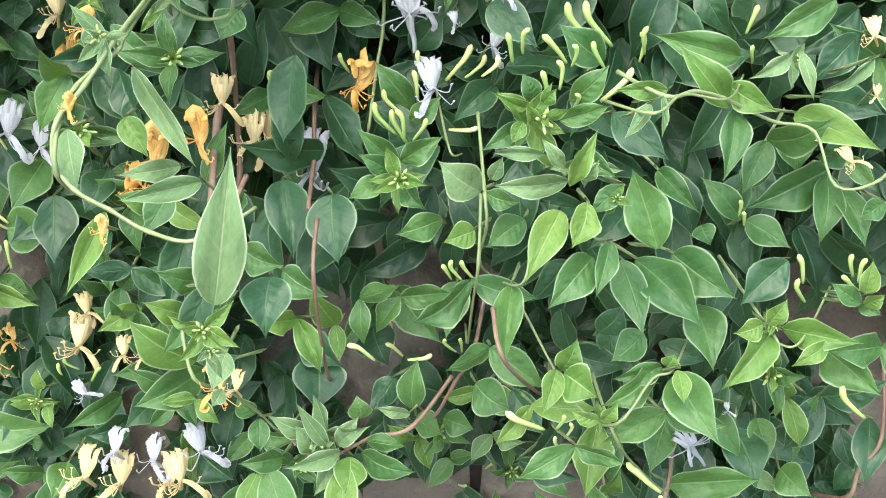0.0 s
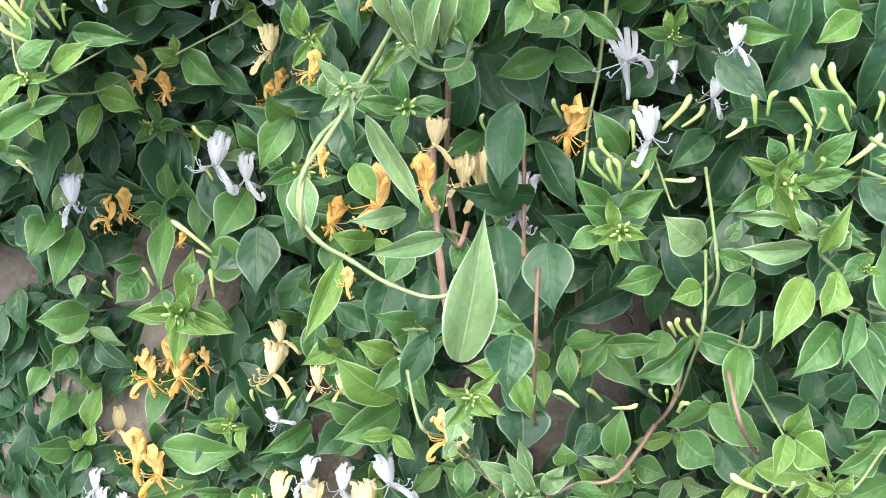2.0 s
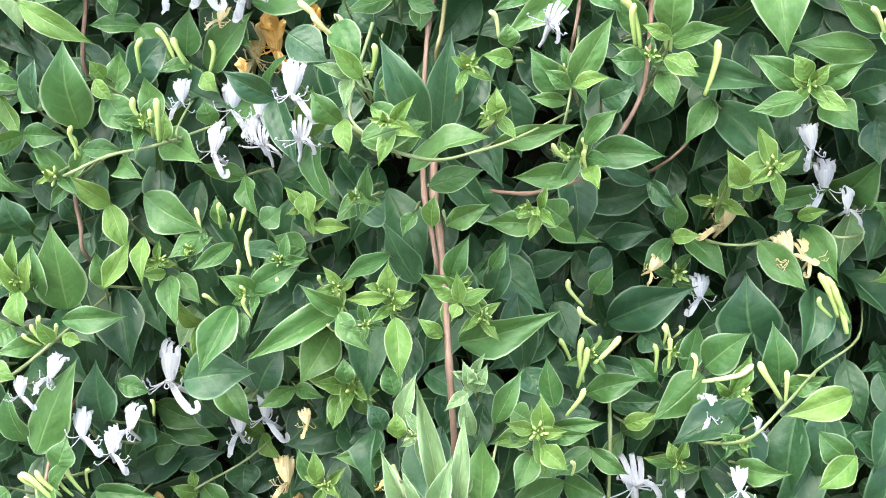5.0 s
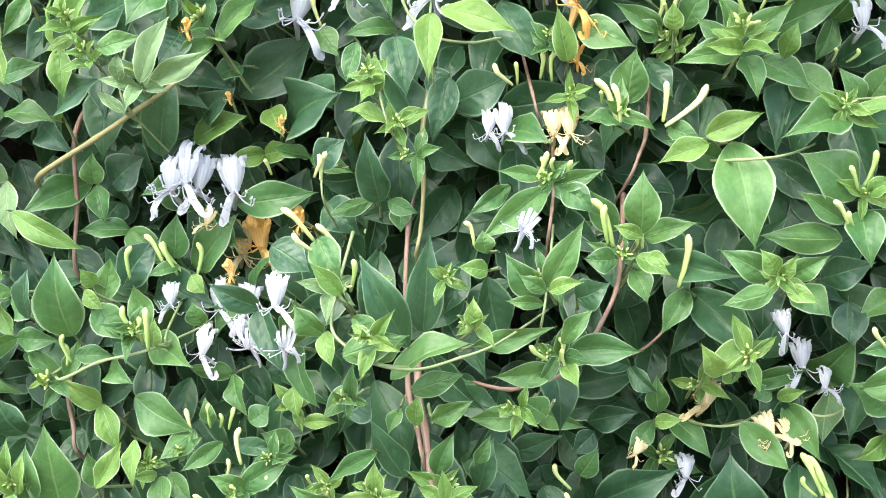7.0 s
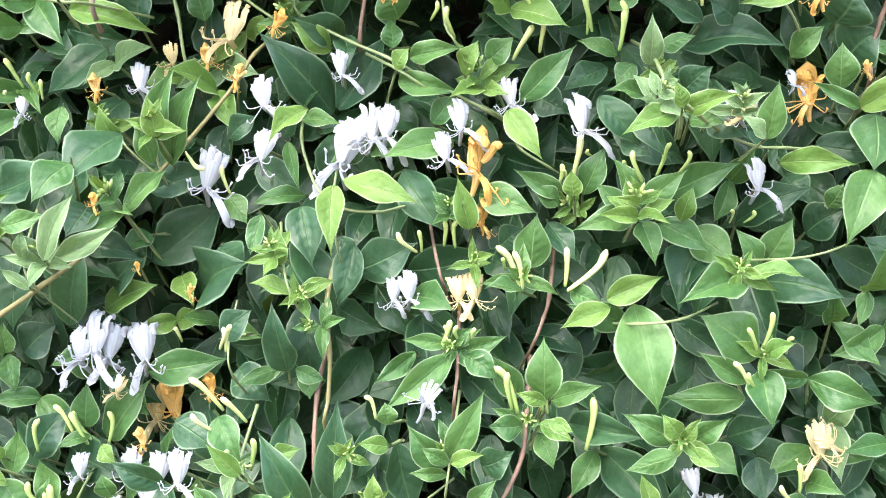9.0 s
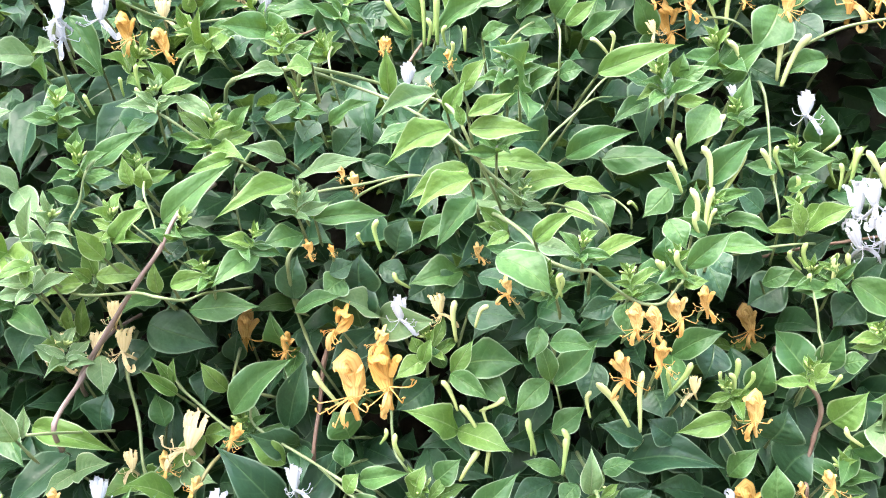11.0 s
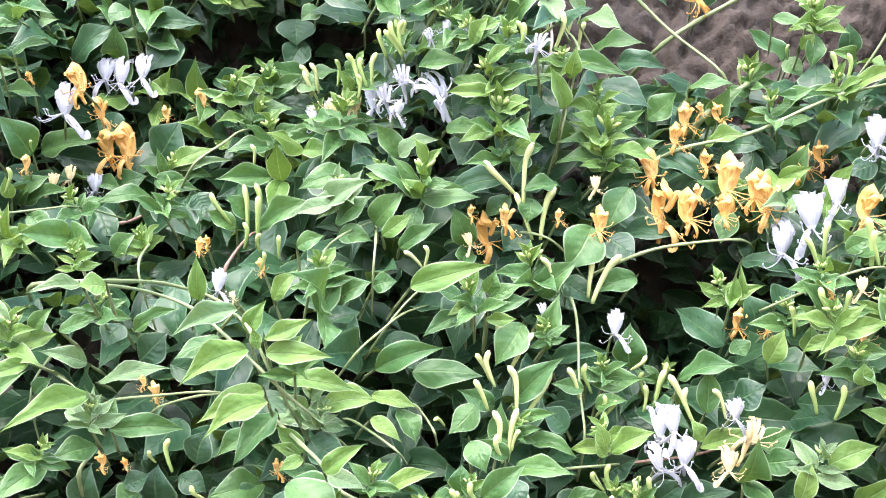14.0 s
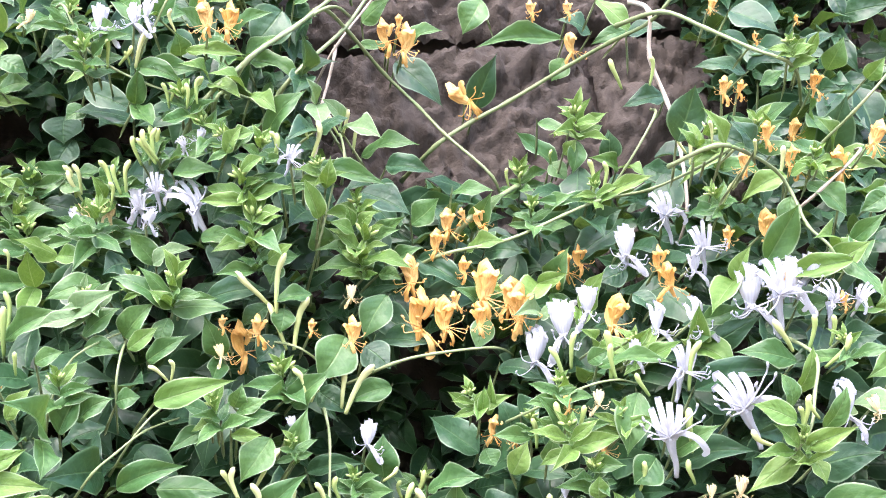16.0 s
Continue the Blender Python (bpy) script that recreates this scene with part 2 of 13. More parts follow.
def leaf_shape(outline, arch, fold, wave, lean, phase, along=LEAF_V, across=LEAF_U):
    """One leaf blade along +Y from its stalk, top side +Z, 1 long and 1 wide: hollow along the midrib, its halves swelling, its tip bent down."""
    verts, uvs, faces = [], [], []
    for v, w in zip(along, outline_of(along, *OUTLINES[outline])):
        for u in across:
            e = abs(u)
            z = 4 * arch * v ** 1.3 * (1 - v) + fold * w * (0.85 * e - 0.45 * e * e) + 1.4 * wave * math.sin(v * 9.5 + phase + (1.7 if u > 0 else 0)) * e * e * w
            verts.append((0.5 * w * u + lean * math.sin(math.pi * v), v, z))
            uvs.append((0.5 + 0.5 * u, v))
    n = len(across)
    for i in range(len(along) - 1):
        for j in range(n - 1):
            faces.append((i * n + j, i * n + j + 1, (i + 1) * n + j + 1, (i + 1) * n + j))
    return np.array(verts), faces, uvs


LEAF_FORMS = [("ovate", 0.09, 0.20, 0.03, 0.02, 0.0), ("oval", 0.14, 0.26, 0.04, -0.03, 1.3), ("lance", 0.13, 0.18, 0.05, 0.05, 2.1),
              ("ovate", 0.08, -0.14, 0.04, -0.03, 0.7), ("heart", 0.12, 0.24, 0.05, 0.04, 2.9), ("lance", 0.17, 0.34, 0.05, -0.06, 0.4),
              ("oval", 0.18, 0.10, 0.05, 0.05, 3.6), ("ovate", 0.08, 0.32, 0.05, -0.04, 5.0), ("oval", -0.05, 0.26, 0.06, 0.03, 4.3),
              ("lance", 0.20, 0.16, 0.06, -0.03, 1.9), ("ovate", 0.20, 0.36, 0.07, 0.06, 0.9), ("oval", 0.15, 0.30, 0.08, -0.06, 2.4)]
SHAPES = [leaf_shape(*f) for f in LEAF_FORMS]
COARSE = [leaf_shape(*f, LEAF_V_COARSE, LEAF_U_COARSE) for f in LEAF_FORMS]
LEAF_MESH = {k: [mesh_of("leaf", *s, mat=m) for s in SHAPES] for k, m in LEAF_MATS.items()}


def sweep(points, radii, sides=6, flat=1.0, cap=True):
    """A tube through points with a radius at each; flat squeezes it across."""
    pts = [Vector(p) for p in points]
    verts, faces, uvs = [], [], []
    last = None
    for i, p in enumerate(pts):
        d = (pts[min(i + 1, len(pts) - 1)] - pts[max(i - 1, 0)]).normalized()
        if last is None:
            last = d.orthogonal().normalized()
        s = (last - d * last.dot(d)).normalized()
        last = s
        c = d.cross(s)
        for k in range(sides):
            a = 2 * math.pi * k / sides
            verts.append(p + (s * math.cos(a) + c * math.sin(a) * flat) * radii[i])
            uvs.append((k / sides, i / (len(pts) - 1)))
    for i in range(len(pts) - 1):
        for k in range(sides):
            k2 = (k + 1) % sides
            faces.append((i * sides + k, i * sides + k2, (i + 1) * sides + k2, (i + 1) * sides + k))
    if cap:
        faces.append(tuple(range(sides))[::-1])
        faces.append(tuple((len(pts) - 1) * sides + k for k in range(sides)))
    return verts, faces, uvs


def joined(pieces):
    verts, faces, uvs = [], [], []
    for v, f, u in pieces:
        o = len(verts)
        verts += [tuple(p) for p in v]
        faces += [tuple(i + o for i in q) for q in f]
        uvs += list(u)
    return verts, faces, uvs


def smooth_line(points, steps=5):
    """A rounded line through the given points."""
    p = [Vector(q) for q in points]
    if len(p) < 3:
        return p
    out = []
    for i in range(len(p) - 1):
        a, b, c, d = p[max(i - 1, 0)], p[i], p[i + 1], p[min(i + 2, len(p) - 1)]
        for k in range(steps):
            t = k / steps
            out.append(0.5 * ((2 * b) + (c - a) * t + (2 * a - 5 * b + 4 * c - d) * t * t + (3 * b - a - 3 * c + d) * t ** 3))
    out.append(p[-1])
    return out


def strap(spine, widths, normal=(0, 0, 1), cup=0.0, cols=3):
    """A petal: a strip of the given widths along a spine, slightly cupped."""
    pts = [Vector(p) for p in spine]
    verts, faces, uvs = [], [], []
    for i, p in enumerate(pts):
        d = (pts[min(i + 1, len(pts) - 1)] - pts[max(i - 1, 0)]).normalized()
        s = d.cross(Vector(normal)).normalized()
        n = s.cross(d)
        for k in range(cols):
            u = 2 * k / (cols - 1) - 1
            verts.append(p + s * (u * widths[i] * 0.5) + n * (cup * widths[i] * (u * u)))
            uvs.append((k / (cols - 1), i / (len(pts) - 1)))
    for i in range(len(pts) - 1):
        for k in range(cols - 1):
            faces.append((i * cols + k, i * cols + k + 1, (i + 1) * cols + k + 1, (i + 1) * cols + k))
    return verts, faces, uvs


def lobed_lip(wide, base, mid, top, back, fan, r, cup):
    """The upper lip: a hollow blade that narrows to the throat, cut at the top into four finger-like lobes that roll back."""
    cols = 9
    spine = [Vector((0, base + (mid - base) * k, z)) for k, z in ((0, 0), (0.25, 0.03), (0.5, 0.055), (0.75, 0.06), (1.0, 0.045))]
    bits = [strap(spine, [wide * w for w in (0.34, 0.62, 0.84, 0.96, 1.0)], (0, 0, 1), cup, cols)]
    for k in range(4):
        x = (k - 1.5) * wide * 0.25
        edge = cup * wide * (2 * x / wide) ** 2
        jig, tall = r.uniform(-0.03, 0.03), top + r.uniform(-0.08, 0.02) - 0.07 * (abs(k - 1.5) - 0.5)
        w, roll = wide * 0.31, back * r.uniform(0.5, 1.7)
        line = smooth_line([(x, mid - 0.05, 0.044 + edge), (x * (1 + 0.4 * fan), mid + (tall - mid) * 0.45, 0.036 + edge + 0.006 * (k % 2)),
                            (x * (1 + 0.8 * fan) + jig * 0.6, mid + (tall - mid) * 0.88, 0.02 + edge - roll * 0.5), (x * (1 + fan) + jig, tall, edge - roll),
                            (x * (1 + 1.1 * fan) + jig * 1.2, tall - roll * 0.6, edge - roll * 1.5)], 2)
        bits.append(strap(line, np.interp(np.linspace(0, 1, len(line)), [0, 0.5, 0.75, 0.92, 1], [w, w * 0.95, w * 0.9, w * 0.72, w * 0.35]), (0, 0, 1), cup * 0.7, 5))
    return bits


def curled(points, widths, cup, r):
    """A withering petal: a strap with a rolled, slightly twisted line."""
    line = smooth_line(points, 4)
    return strap(line, np.interp(np.linspace(0, 1, len(line)), np.linspace(0, 1, len(widths)), widths), (r.uniform(-0.5, 0.5), 0.25, 1), cup, 5)


def flower_meshes(colour, form, seed):
    """The parts of one two-lipped flower, 1 high along +Y, open side +Z: tube, upper lip of four lobes, lower lip, stamens."""
    r = random.Random(seed)
    mat = PETAL_MATS[colour]
    old = colour == "o"
    side = r.choice((-1, 1)) * r.uniform(0.06, 0.24)
    if old:                  # withering: the upper lip hoods forward, the lower rolls under, stamens in long loops
        throat = 0.42
        lean = r.uniform(-0.14, 0.14)
        tube = sweep(smooth_line([(-lean, 0.0 if form == "upright" else 0.14, -0.10), (-lean * 0.6, 0.2, -0.08), (0, 0.34, -0.03), (0, throat + 0.05, 0.0)], 3), np.interp(np.linspace(0, 1, 10), [0, 0.5, 1], [0.034, 0.046, 0.085]), 7)
        hood = r.uniform(0.10, 0.26)
        wide = r.uniform(0.30, 0.42)
        lip = [curled([(0, throat, 0.0), (lean * 0.4, 0.62, -0.02), (lean, 0.84, 0.02), (lean * 1.4, 1.0, 0.08 + hood * 0.4), (lean * 1.2, 0.94, 0.16 + hood * 0.7), (lean, 0.84, 0.14 + hood * 0.8)], [0.12, wide * 0.85, wide, wide * 0.95, wide * 0.7, wide * 0.3], -0.36, r)]
        for q in (-1, 1):
            lip.append(curled([(q * 0.03, throat + 0.22, 0.02), (q * 0.10 + lean * 0.7, 0.74, 0.05), (q * 0.17 + lean, 0.90, 0.08), (q * 0.21 + lean, 0.93, 0.15), (q * 0.18 + lean, 0.86, 0.19)], [0.07, 0.12, 0.13, 0.10, 0.04], -0.3, r))
        low = curled([(0, throat, 0.03), (side * 0.6, throat - 0.02, 0.14), (side * 1.3, throat - 0.16, 0.20), (side * 1.7, throat - 0.32, 0.13), (side * 1.4, throat - 0.36, 0.04), (side * 1.1, throat - 0.29, 0.03)], [0.07, 0.11, 0.13, 0.12, 0.09, 0.04], -0.3, r)
        start = (0, throat + 0.08, 0.05)
        ends = [(r.choice((-1, 1)) * r.uniform(0.14, 0.46), r.uniform(0.02, 0.62), r.uniform(0.10, 0.28)) for _ in range(6)]
        sag = -0.02
    elif form == "front":    # seen into the mouth: the tube runs back, the upper lip stands up, the rest hangs
        throat = 0.36
        tube = sweep(smooth_line([(side * 0.4, 0.12, -0.50), (side * 0.2, 0.24, -0.26), (0, 0.33, -0.07), (0, throat + 0.04, 0.0)], 3), np.interp(np.linspace(0, 1, 10), [0, 0.6, 1], [0.036, 0.046, 0.075]), 7)
        lip = lobed_lip(r.uniform(0.35, 0.45), throat, r.uniform(0.72, 0.80), 1.0, r.uniform(0.03, 0.11), r.uniform(0.05, 0.35), r, -0.36)
        low = strap(smooth_line([(0, throat, 0.02), (side * 0.7, throat - 0.06, 0.12), (side * 1.5, 0.12, 0.19), (side * 2.1, -0.05, 0.13), (side * 2.3, -0.05, 0.0), (side * 2.1, 0.06, -0.03)], 3),
                    np.interp(np.linspace(0, 1, 16), [0, 0.3, 0.75, 1], [0.07, 0.12, 0.135, 0.07]), (0, 0.3, 1), -0.25)
        start = (0, throat + 0.03, 0.05)
        ends = [(r.choice((-1, 1)) * r.uniform(0.12, 0.44), r.uniform(0.06, 0.46), r.uniform(0.08, 0.26)) for _ in range(6)]
        sag = -0.06
    else:                    # upright: a long tube below, lips flaring at the top, stamens spreading to the sides
        throat = 0.52
        tube = sweep(smooth_line([(0, 0, -0.04), (0.02, 0.18, -0.03), (0.0, 0.36, -0.01), (0, throat + 0.03, 0.0)], 3), np.interp(np.linspace(0, 1, 10), [0, 0.5, 1], [0.030, 0.040, 0.080]), 7)
        lip = lobed_lip(r.uniform(0.25, 0.31), throat - 0.03, 0.70, 1.0, r.uniform(0.06, 0.18), r.uniform(0.4, 1.0), r, 0.30)
        low = strap(smooth_line([(0, throat, 0.06), (side * 0.7, throat + 0.10, 0.15), (side * 1.5, throat + 0.02, 0.20), (side * 1.9, throat - 0.16, 0.16), (side * 1.6, throat - 0.24, 0.08)], 3),
                    np.interp(np.linspace(0, 1, 13), [0, 0.3, 0.8, 1], [0.05, 0.075, 0.085, 0.05]), (0, 0.2, 1), -0.25)
        start = (0, throat + 0.03, 0.05)
        ends = [(r.choice((-1, 1)) * r.uniform(0.14, 0.46), r.uniform(0.36, 0.94), r.uniform(0.06, 0.24)) for _ in range(6)]
        sag = 0.02
    hair = []
    for e in ends:
        b, c = Vector(start), Vector(e)
        m1 = b.lerp(c, 0.45) + Vector((0, sag, 0.08))
        m2 = b.lerp(c, 0.85) + Vector((0, sag * 0.9, 0.04))
        hook = c + Vector(((c.x - b.x) * 0.10, r.uniform(0.03, 0.10), r.uniform(-0.02, 0.05)))
        line = smooth_line([b, m1, m2, c, hook], 4)
        c = hook
        hair.append(sweep(line, [0.0105] * len(line), 5, cap=False))
        q = Vector((r.uniform(-1, 1), r.uniform(-0.3, 1), 0)).normalized() * 0.034
        hair.append(sweep([c - q, c, c + q], [0.009, 0.020, 0.009], 5))
    return {"tube": mesh_of("flower", *tube, mat=mat), "upper_lip": mesh_of("upper_lip", *joined(lip), mat=mat),
            "lower_lip": mesh_of("lower_lip", *low, mat=mat), "stamen_tuft": mesh_of("stamen_tuft", *joined(hair), mat=mat)}


FLOWERS = {(c, f): [flower_meshes(c, f, 10 * i + j) for i in range(6)] for j, c in enumerate("wco") for f in ("front", "upright")}


def bud_mesh(bend, mat):
    line = smooth_line([(0, 0, 0), (bend * 0.5, 0.35, 0.03), (bend * 0.9, 0.72, 0.02), (bend * 0.6, 1.0, 0)], 3)
    return mesh_of("bud", *sweep(line, np.interp(np.linspace(0, 1, len(line)), [0, 0.15, 0.55, 0.80, 0.94, 1], [0.038, 0.050, 0.066, 0.088, 0.076, 0.030]), 7), mat=mat)


BUDS = {k: [bud_mesh(b, m) for b in (0.04, 0.14, -0.14, 0.28, -0.28)] for k, m in (("b", BUD_MAT), ("p", BUD_PALE))}


# ---- builders ----
RND = random.Random(7)


def part(name, mesh, parent, m, label="", kind=""):
    ob = new(name, mesh)
    ob.parent = parent
    ob.matrix_basis = m
    return tagged(ob, label, kind=kind)


def aim(base, tip, width, roll):
    """The pose of a piece that runs from base to tip, its face turned to the path, then rolled about its length."""
    b, d = Vector(base), Vector(tip) - Vector(base)
    y = d.normalized()
    ref = Vector((0.0, -1.0, 0.25))
    z = ref - y * ref.dot(y)
    if z.length < 1e-3:
        z = Vector((0, 0, 1)) - y * y.z
    z.normalize()
    x = y.cross(z)
    turn = Matrix((x, y, z)).transposed().to_4x4() @ Matrix.Rotation(radians(roll), 4, "Y")
    return Matrix.Translation(b) @ turn @ Matrix.Diagonal((width, d.length, d.length, 1))


def shoot(x, y, z, label, name="honeysuckle_shoot", group="honeysuckle shoots"):
    ob = new(name)
    ob.empty_display_size = 0.02
    ob.location = (x, y, z)
    return tagged(ob, label, "climbing plant", group)


def local(s, m):
    return Matrix.Translation(-s.location) @ m


def stem(s, kind, radius, *points):
    line = smooth_line([Vector(p) - s.location for p in points])
    n = len(line)
    radii = [radius * (1.0 - 0.35 * i / (n - 1)) * (1.0 + (0.25 if i % 5 == 0 else 0.0)) for i in range(n)]
    part("stem", mesh_of("stem", *sweep(line, radii, 6), mat=STEM_MATS[kind]), s, Matrix(), {"g": "green", "r": "reddish brown", "t": "olive", "m": "mauve brown", "w": "dry pale"}[kind] + " stem")


TWIG = mesh_of("twig", *sweep(smooth_line([(0, 0, 0), (0, 0.5, -0.10), (0, 1, 0)], 4), [1.25, 1.2, 1.15, 1.1, 1.05, 1.0, 0.95, 0.9, 0.85], 5, cap=False), mat=STEM_MATS["g"])
OUTER, BLOOMS = [], []


STALKS = {}


def stalk(s, x, y, z):
    """The fine stalk that carries a leaf, a bud or a flower back into the shoot; neighbours share one."""
    near = STALKS.setdefault(s.name, [])
    if any(abs(x - q[0]) + abs(y - q[1]) + abs(z - q[2]) < 0.022 for q in near):
        return
    near.append((x, y, z))
    b = Vector((x, y, z)) - s.location
    d = Vector((max(-0.03, min(0.03, -b.x * 0.2)), 0.026, max(-0.03, min(0.03, -b.z * 0.2)) - 0.008))
    m = aim(b + d, b, 0.001, 0)
    part("twig", TWIG, s, m @ Matrix.Diagonal((1, 1, 0.001 / d.length, 1)))


LEAF_WORDS = {"d": "", "m": "", "y": "light green young leaf", "p": "pale downy leaf"}


def leaf(s, kind, bx, by, bz, tx, ty, tz, width, roll=0):
    OUTER.append(((bx + tx) / 2, (by + ty) / 2, (bz + tz) / 2))
    stalk(s, bx, by + 0.003, bz)
    me = LEAF_MESH[kind][RND.randrange(len(SHAPES))]
    return part("leaf", me, s, local(s, aim((bx, by, bz), (tx, ty, tz), width, roll)), LEAF_WORDS[kind])


def flower(s, kind, form, bx, by, bz, tx, ty, tz, roll=0):
    parts = RND.choice(FLOWERS[kind, form])
    m = aim((bx, by, bz), (tx, ty, tz), 1.0, roll)
    size = (Vector((tx, ty, tz)) - Vector((bx, by, bz))).length
    m = m @ Matrix.Diagonal((size, 1, 1, 1)) @ Matrix.Translation((0, -0.08, 0)) 
    stalk(s, (bx + tx) / 2, (by + ty) / 2 + 0.006, (bz + tz) / 2)
    BLOOMS.append(((bx + tx) / 2, (by + ty) / 2, (bz + tz) / 2))
    f = part("flower", parts["tube"], s, local(s, m), {"w": "white flower", "c": "cream flower", "o": "golden fading flower"}[kind])
    for k in ("upper_lip", "lower_lip", "stamen_tuft"):
        part(k, parts[k], f, Matrix())


def bud(s, kind, bx, by, bz, tx, ty, tz):
    m = aim((bx, by, bz), (tx, ty, tz), 1.0, RND.uniform(-40, 40))
    size = (Vector((tx, ty, tz)) - Vector((bx, by, bz))).length
    size = min(max(size, 0.009), 0.030) * 0.6 + 0.009
    part("bud", RND.choice(BUDS[kind]), s, local(s, m @ Matrix.Diagonal((size, 1, 1, 1))))


def knot_mesh(seed):
    """A tight knot of young green buds."""
    r = random.Random(seed)
    bits = []
    for k in range(9):
        a, out = 2.4 * k, 0.10 + 0.035 * k
        b = Vector((math.cos(a) * out * 0.6, -0.05, math.sin(a) * out * 0.6))
        d = Vector((math.cos(a) * out * 1.5, r.uniform(0.30, 0.62) - 0.3 * out, math.sin(a) * out * 1.5))
        bits.append(sweep([b, b + d * 0.35, b + d * 0.75, b + d], [0.05, 0.095, 0.10, 0.03], 6))
    return mesh_of("bud_head", *joined(bits), mat=BUD_MAT)


KNOTS = [knot_mesh(k) for k in range(4)]


def tip(s, x, y, z, size, kind="y"):
    """A growing tip: crossed pairs of small leaves up a short stem, shortest at the top round a knot of young buds."""
    c = Vector((x, y, z))
    size *= 1.25 if z < 1.5 else 1.42
    turn = RND.uniform(0, 90)
    axis = Vector((RND.gauss(0, 0.38), -1.0 if z < 1.45 else -0.75 if z < 1.65 else -0.45, 0.35 if z < 1.45 else 1.0)).normalized()
    s1 = axis.orthogonal().normalized()
    s2 = axis.cross(s1)
    tiers = 3 if z < 1.5 else 4
    for k in range(tiers):
        f = k / (tiers - 1)
        r0 = size * (1.0 - 0.52 * f)
        at = c + axis * size * (0.62 * f - 0.22)
        for q in (0, 180) if k else (0, 90, 180, 270):
            a = radians(turn + 90 * k + q + RND.uniform(-18, 18))
            r = r0 * RND.uniform(0.65, 1.25)
            d = (s1 * math.cos(a) + s2 * math.sin(a)) * (1.0 - 0.45 * f) + axis * (0.22 + 0.7 * f + RND.gauss(0, 0.16)) + Vector((0, 0, -0.12))
            e = at + d.normalized() * r
            leaf(s, kind if k < 2 or kind == "p" else "y", *at, *e, r * RND.uniform(0.33, 0.42), RND.uniform(-14, 14))
    top = c + axis * size * 0.36
    part("bud_head", RND.choice(KNOTS), s, local(s, aim(top, top + axis * size * 0.36, size * 0.36, RND.uniform(0, 180))), "knot of small green buds", "stuff")


# ---- ground, wall and inner foliage ----
def wall_y(z):
    """The face of the old wall, which leans back as it rises."""
    return 0.985 + (z - 0.55) * 0.16


def outer_y(x, z):
    """The outer face of the foliage."""
    y = float(np.interp(z, [0.3, 0.7, 0.9, 1.05, 1.2, 1.5, 1.7, 1.85, 2.0, 2.15, 2.4], [0.90, 0.84, 0.79, 0.79, 0.82, 0.83, 0.82, 0.85, 0.92, 1.02, 1.08]))
    return y + 0.10 * max(0.0, -x - 0.1) + 0.05 * max(0.0, x - 0.3)


def ground():
    me = mesh_of("ground", [(-400, -400, 0), (400, -400, 0), (400, 400, 0), (-400, 400, 0)], [(0, 1, 2, 3)], mat=SOIL)
    tagged(new("ground", me), "bare brown soil at the foot of the wall", "ground", kind="structure")


def stone_mesh(seed, w, h, mat, nu=24, nv=16):
    """An irregular rounded block, uneven all over its face."""
    verts, faces = [], []
    for j in range(nv + 1):
        for i in range(nu + 1):
            u, v = i / nu * 2 - 1, j / nv * 2 - 1
            k = (1 - abs(u) ** 16) * (1 - abs(v) ** 16)
            q = Vector((u * w * 9, v * h * 9, seed * 3.7))
            out = 0.016 * k ** 0.5 + 0.024 * noise.noise(q) * k + 0.016 * noise.noise(q * 2.7) * k + 0.014 * abs(noise.noise(q * 6)) - 0.010 * max(0.0, 0.25 - abs(noise.noise(q * 1.6 + Vector((9, 0, 0))))) * 4 + 0.008 * noise.noise(q * 13) + 0.005 * noise.noise(q * 27)
            wob = 0.02 * noise.noise(Vector((u * 2, v * 2, seed)))
            verts.append(((u + wob * 2) * w / 2, -out, (v + wob * 2) * h / 2))
    for j in range(nv):
        for i in range(nu):
            a = j * (nu + 1) + i
            faces.append((a, a + 1, a + nu + 2, a + nu + 1))
    return mesh_of("stone", verts, faces, mat=mat)


def wall():
    verts = [(-3, wall_y(0), 0), (3, wall_y(0), 0), (3, wall_y(2.9), 2.9), (-3, wall_y(2.9), 2.9),
             (-3, 2.1, 0), (3, 2.1, 0), (3, 2.1, 2.9), (-3, 2.1, 2.9)]
    faces = [(0, 1, 2, 3), (5, 4, 7, 6), (3, 2, 6, 7), (4, 0, 3, 7), (1, 5, 6, 2)]
    w = tagged(new("wall_north", mesh_of("wall", verts, faces, mat=MORTAR, smooth=False)), "old rough fieldstone wall behind the honeysuckle", "wall", kind="structure")
    r = random.Random(3)
    z, row = 0.0, 0
    while z < 2.85:
        h = r.uniform(0.20, 0.34)
        x = -2.9 + r.uniform(-0.1, 0)
        while x < 2.98:
            wd = min(r.uniform(0.30, 0.55), 3.0 - x)
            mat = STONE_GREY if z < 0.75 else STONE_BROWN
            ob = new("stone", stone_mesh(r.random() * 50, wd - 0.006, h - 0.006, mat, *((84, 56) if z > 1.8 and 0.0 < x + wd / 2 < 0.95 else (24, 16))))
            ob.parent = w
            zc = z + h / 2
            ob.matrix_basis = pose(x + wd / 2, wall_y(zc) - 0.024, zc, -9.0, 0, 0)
            x += wd
        z += h
    return w


def bare(x, z):
    """Where the wall shows through: patches at its foot and a clearing near the top."""
    n = noise.noise(Vector((x * 7.0, z * 7.0, 5.0)))
    if z < 0.84 and n > 0.10 - 1.5 * max(0.0, 0.72 - z):
        return True
    if 0.30 < x < 0.74 and z > 2.03 + 0.03 * n:
        return True
    return False


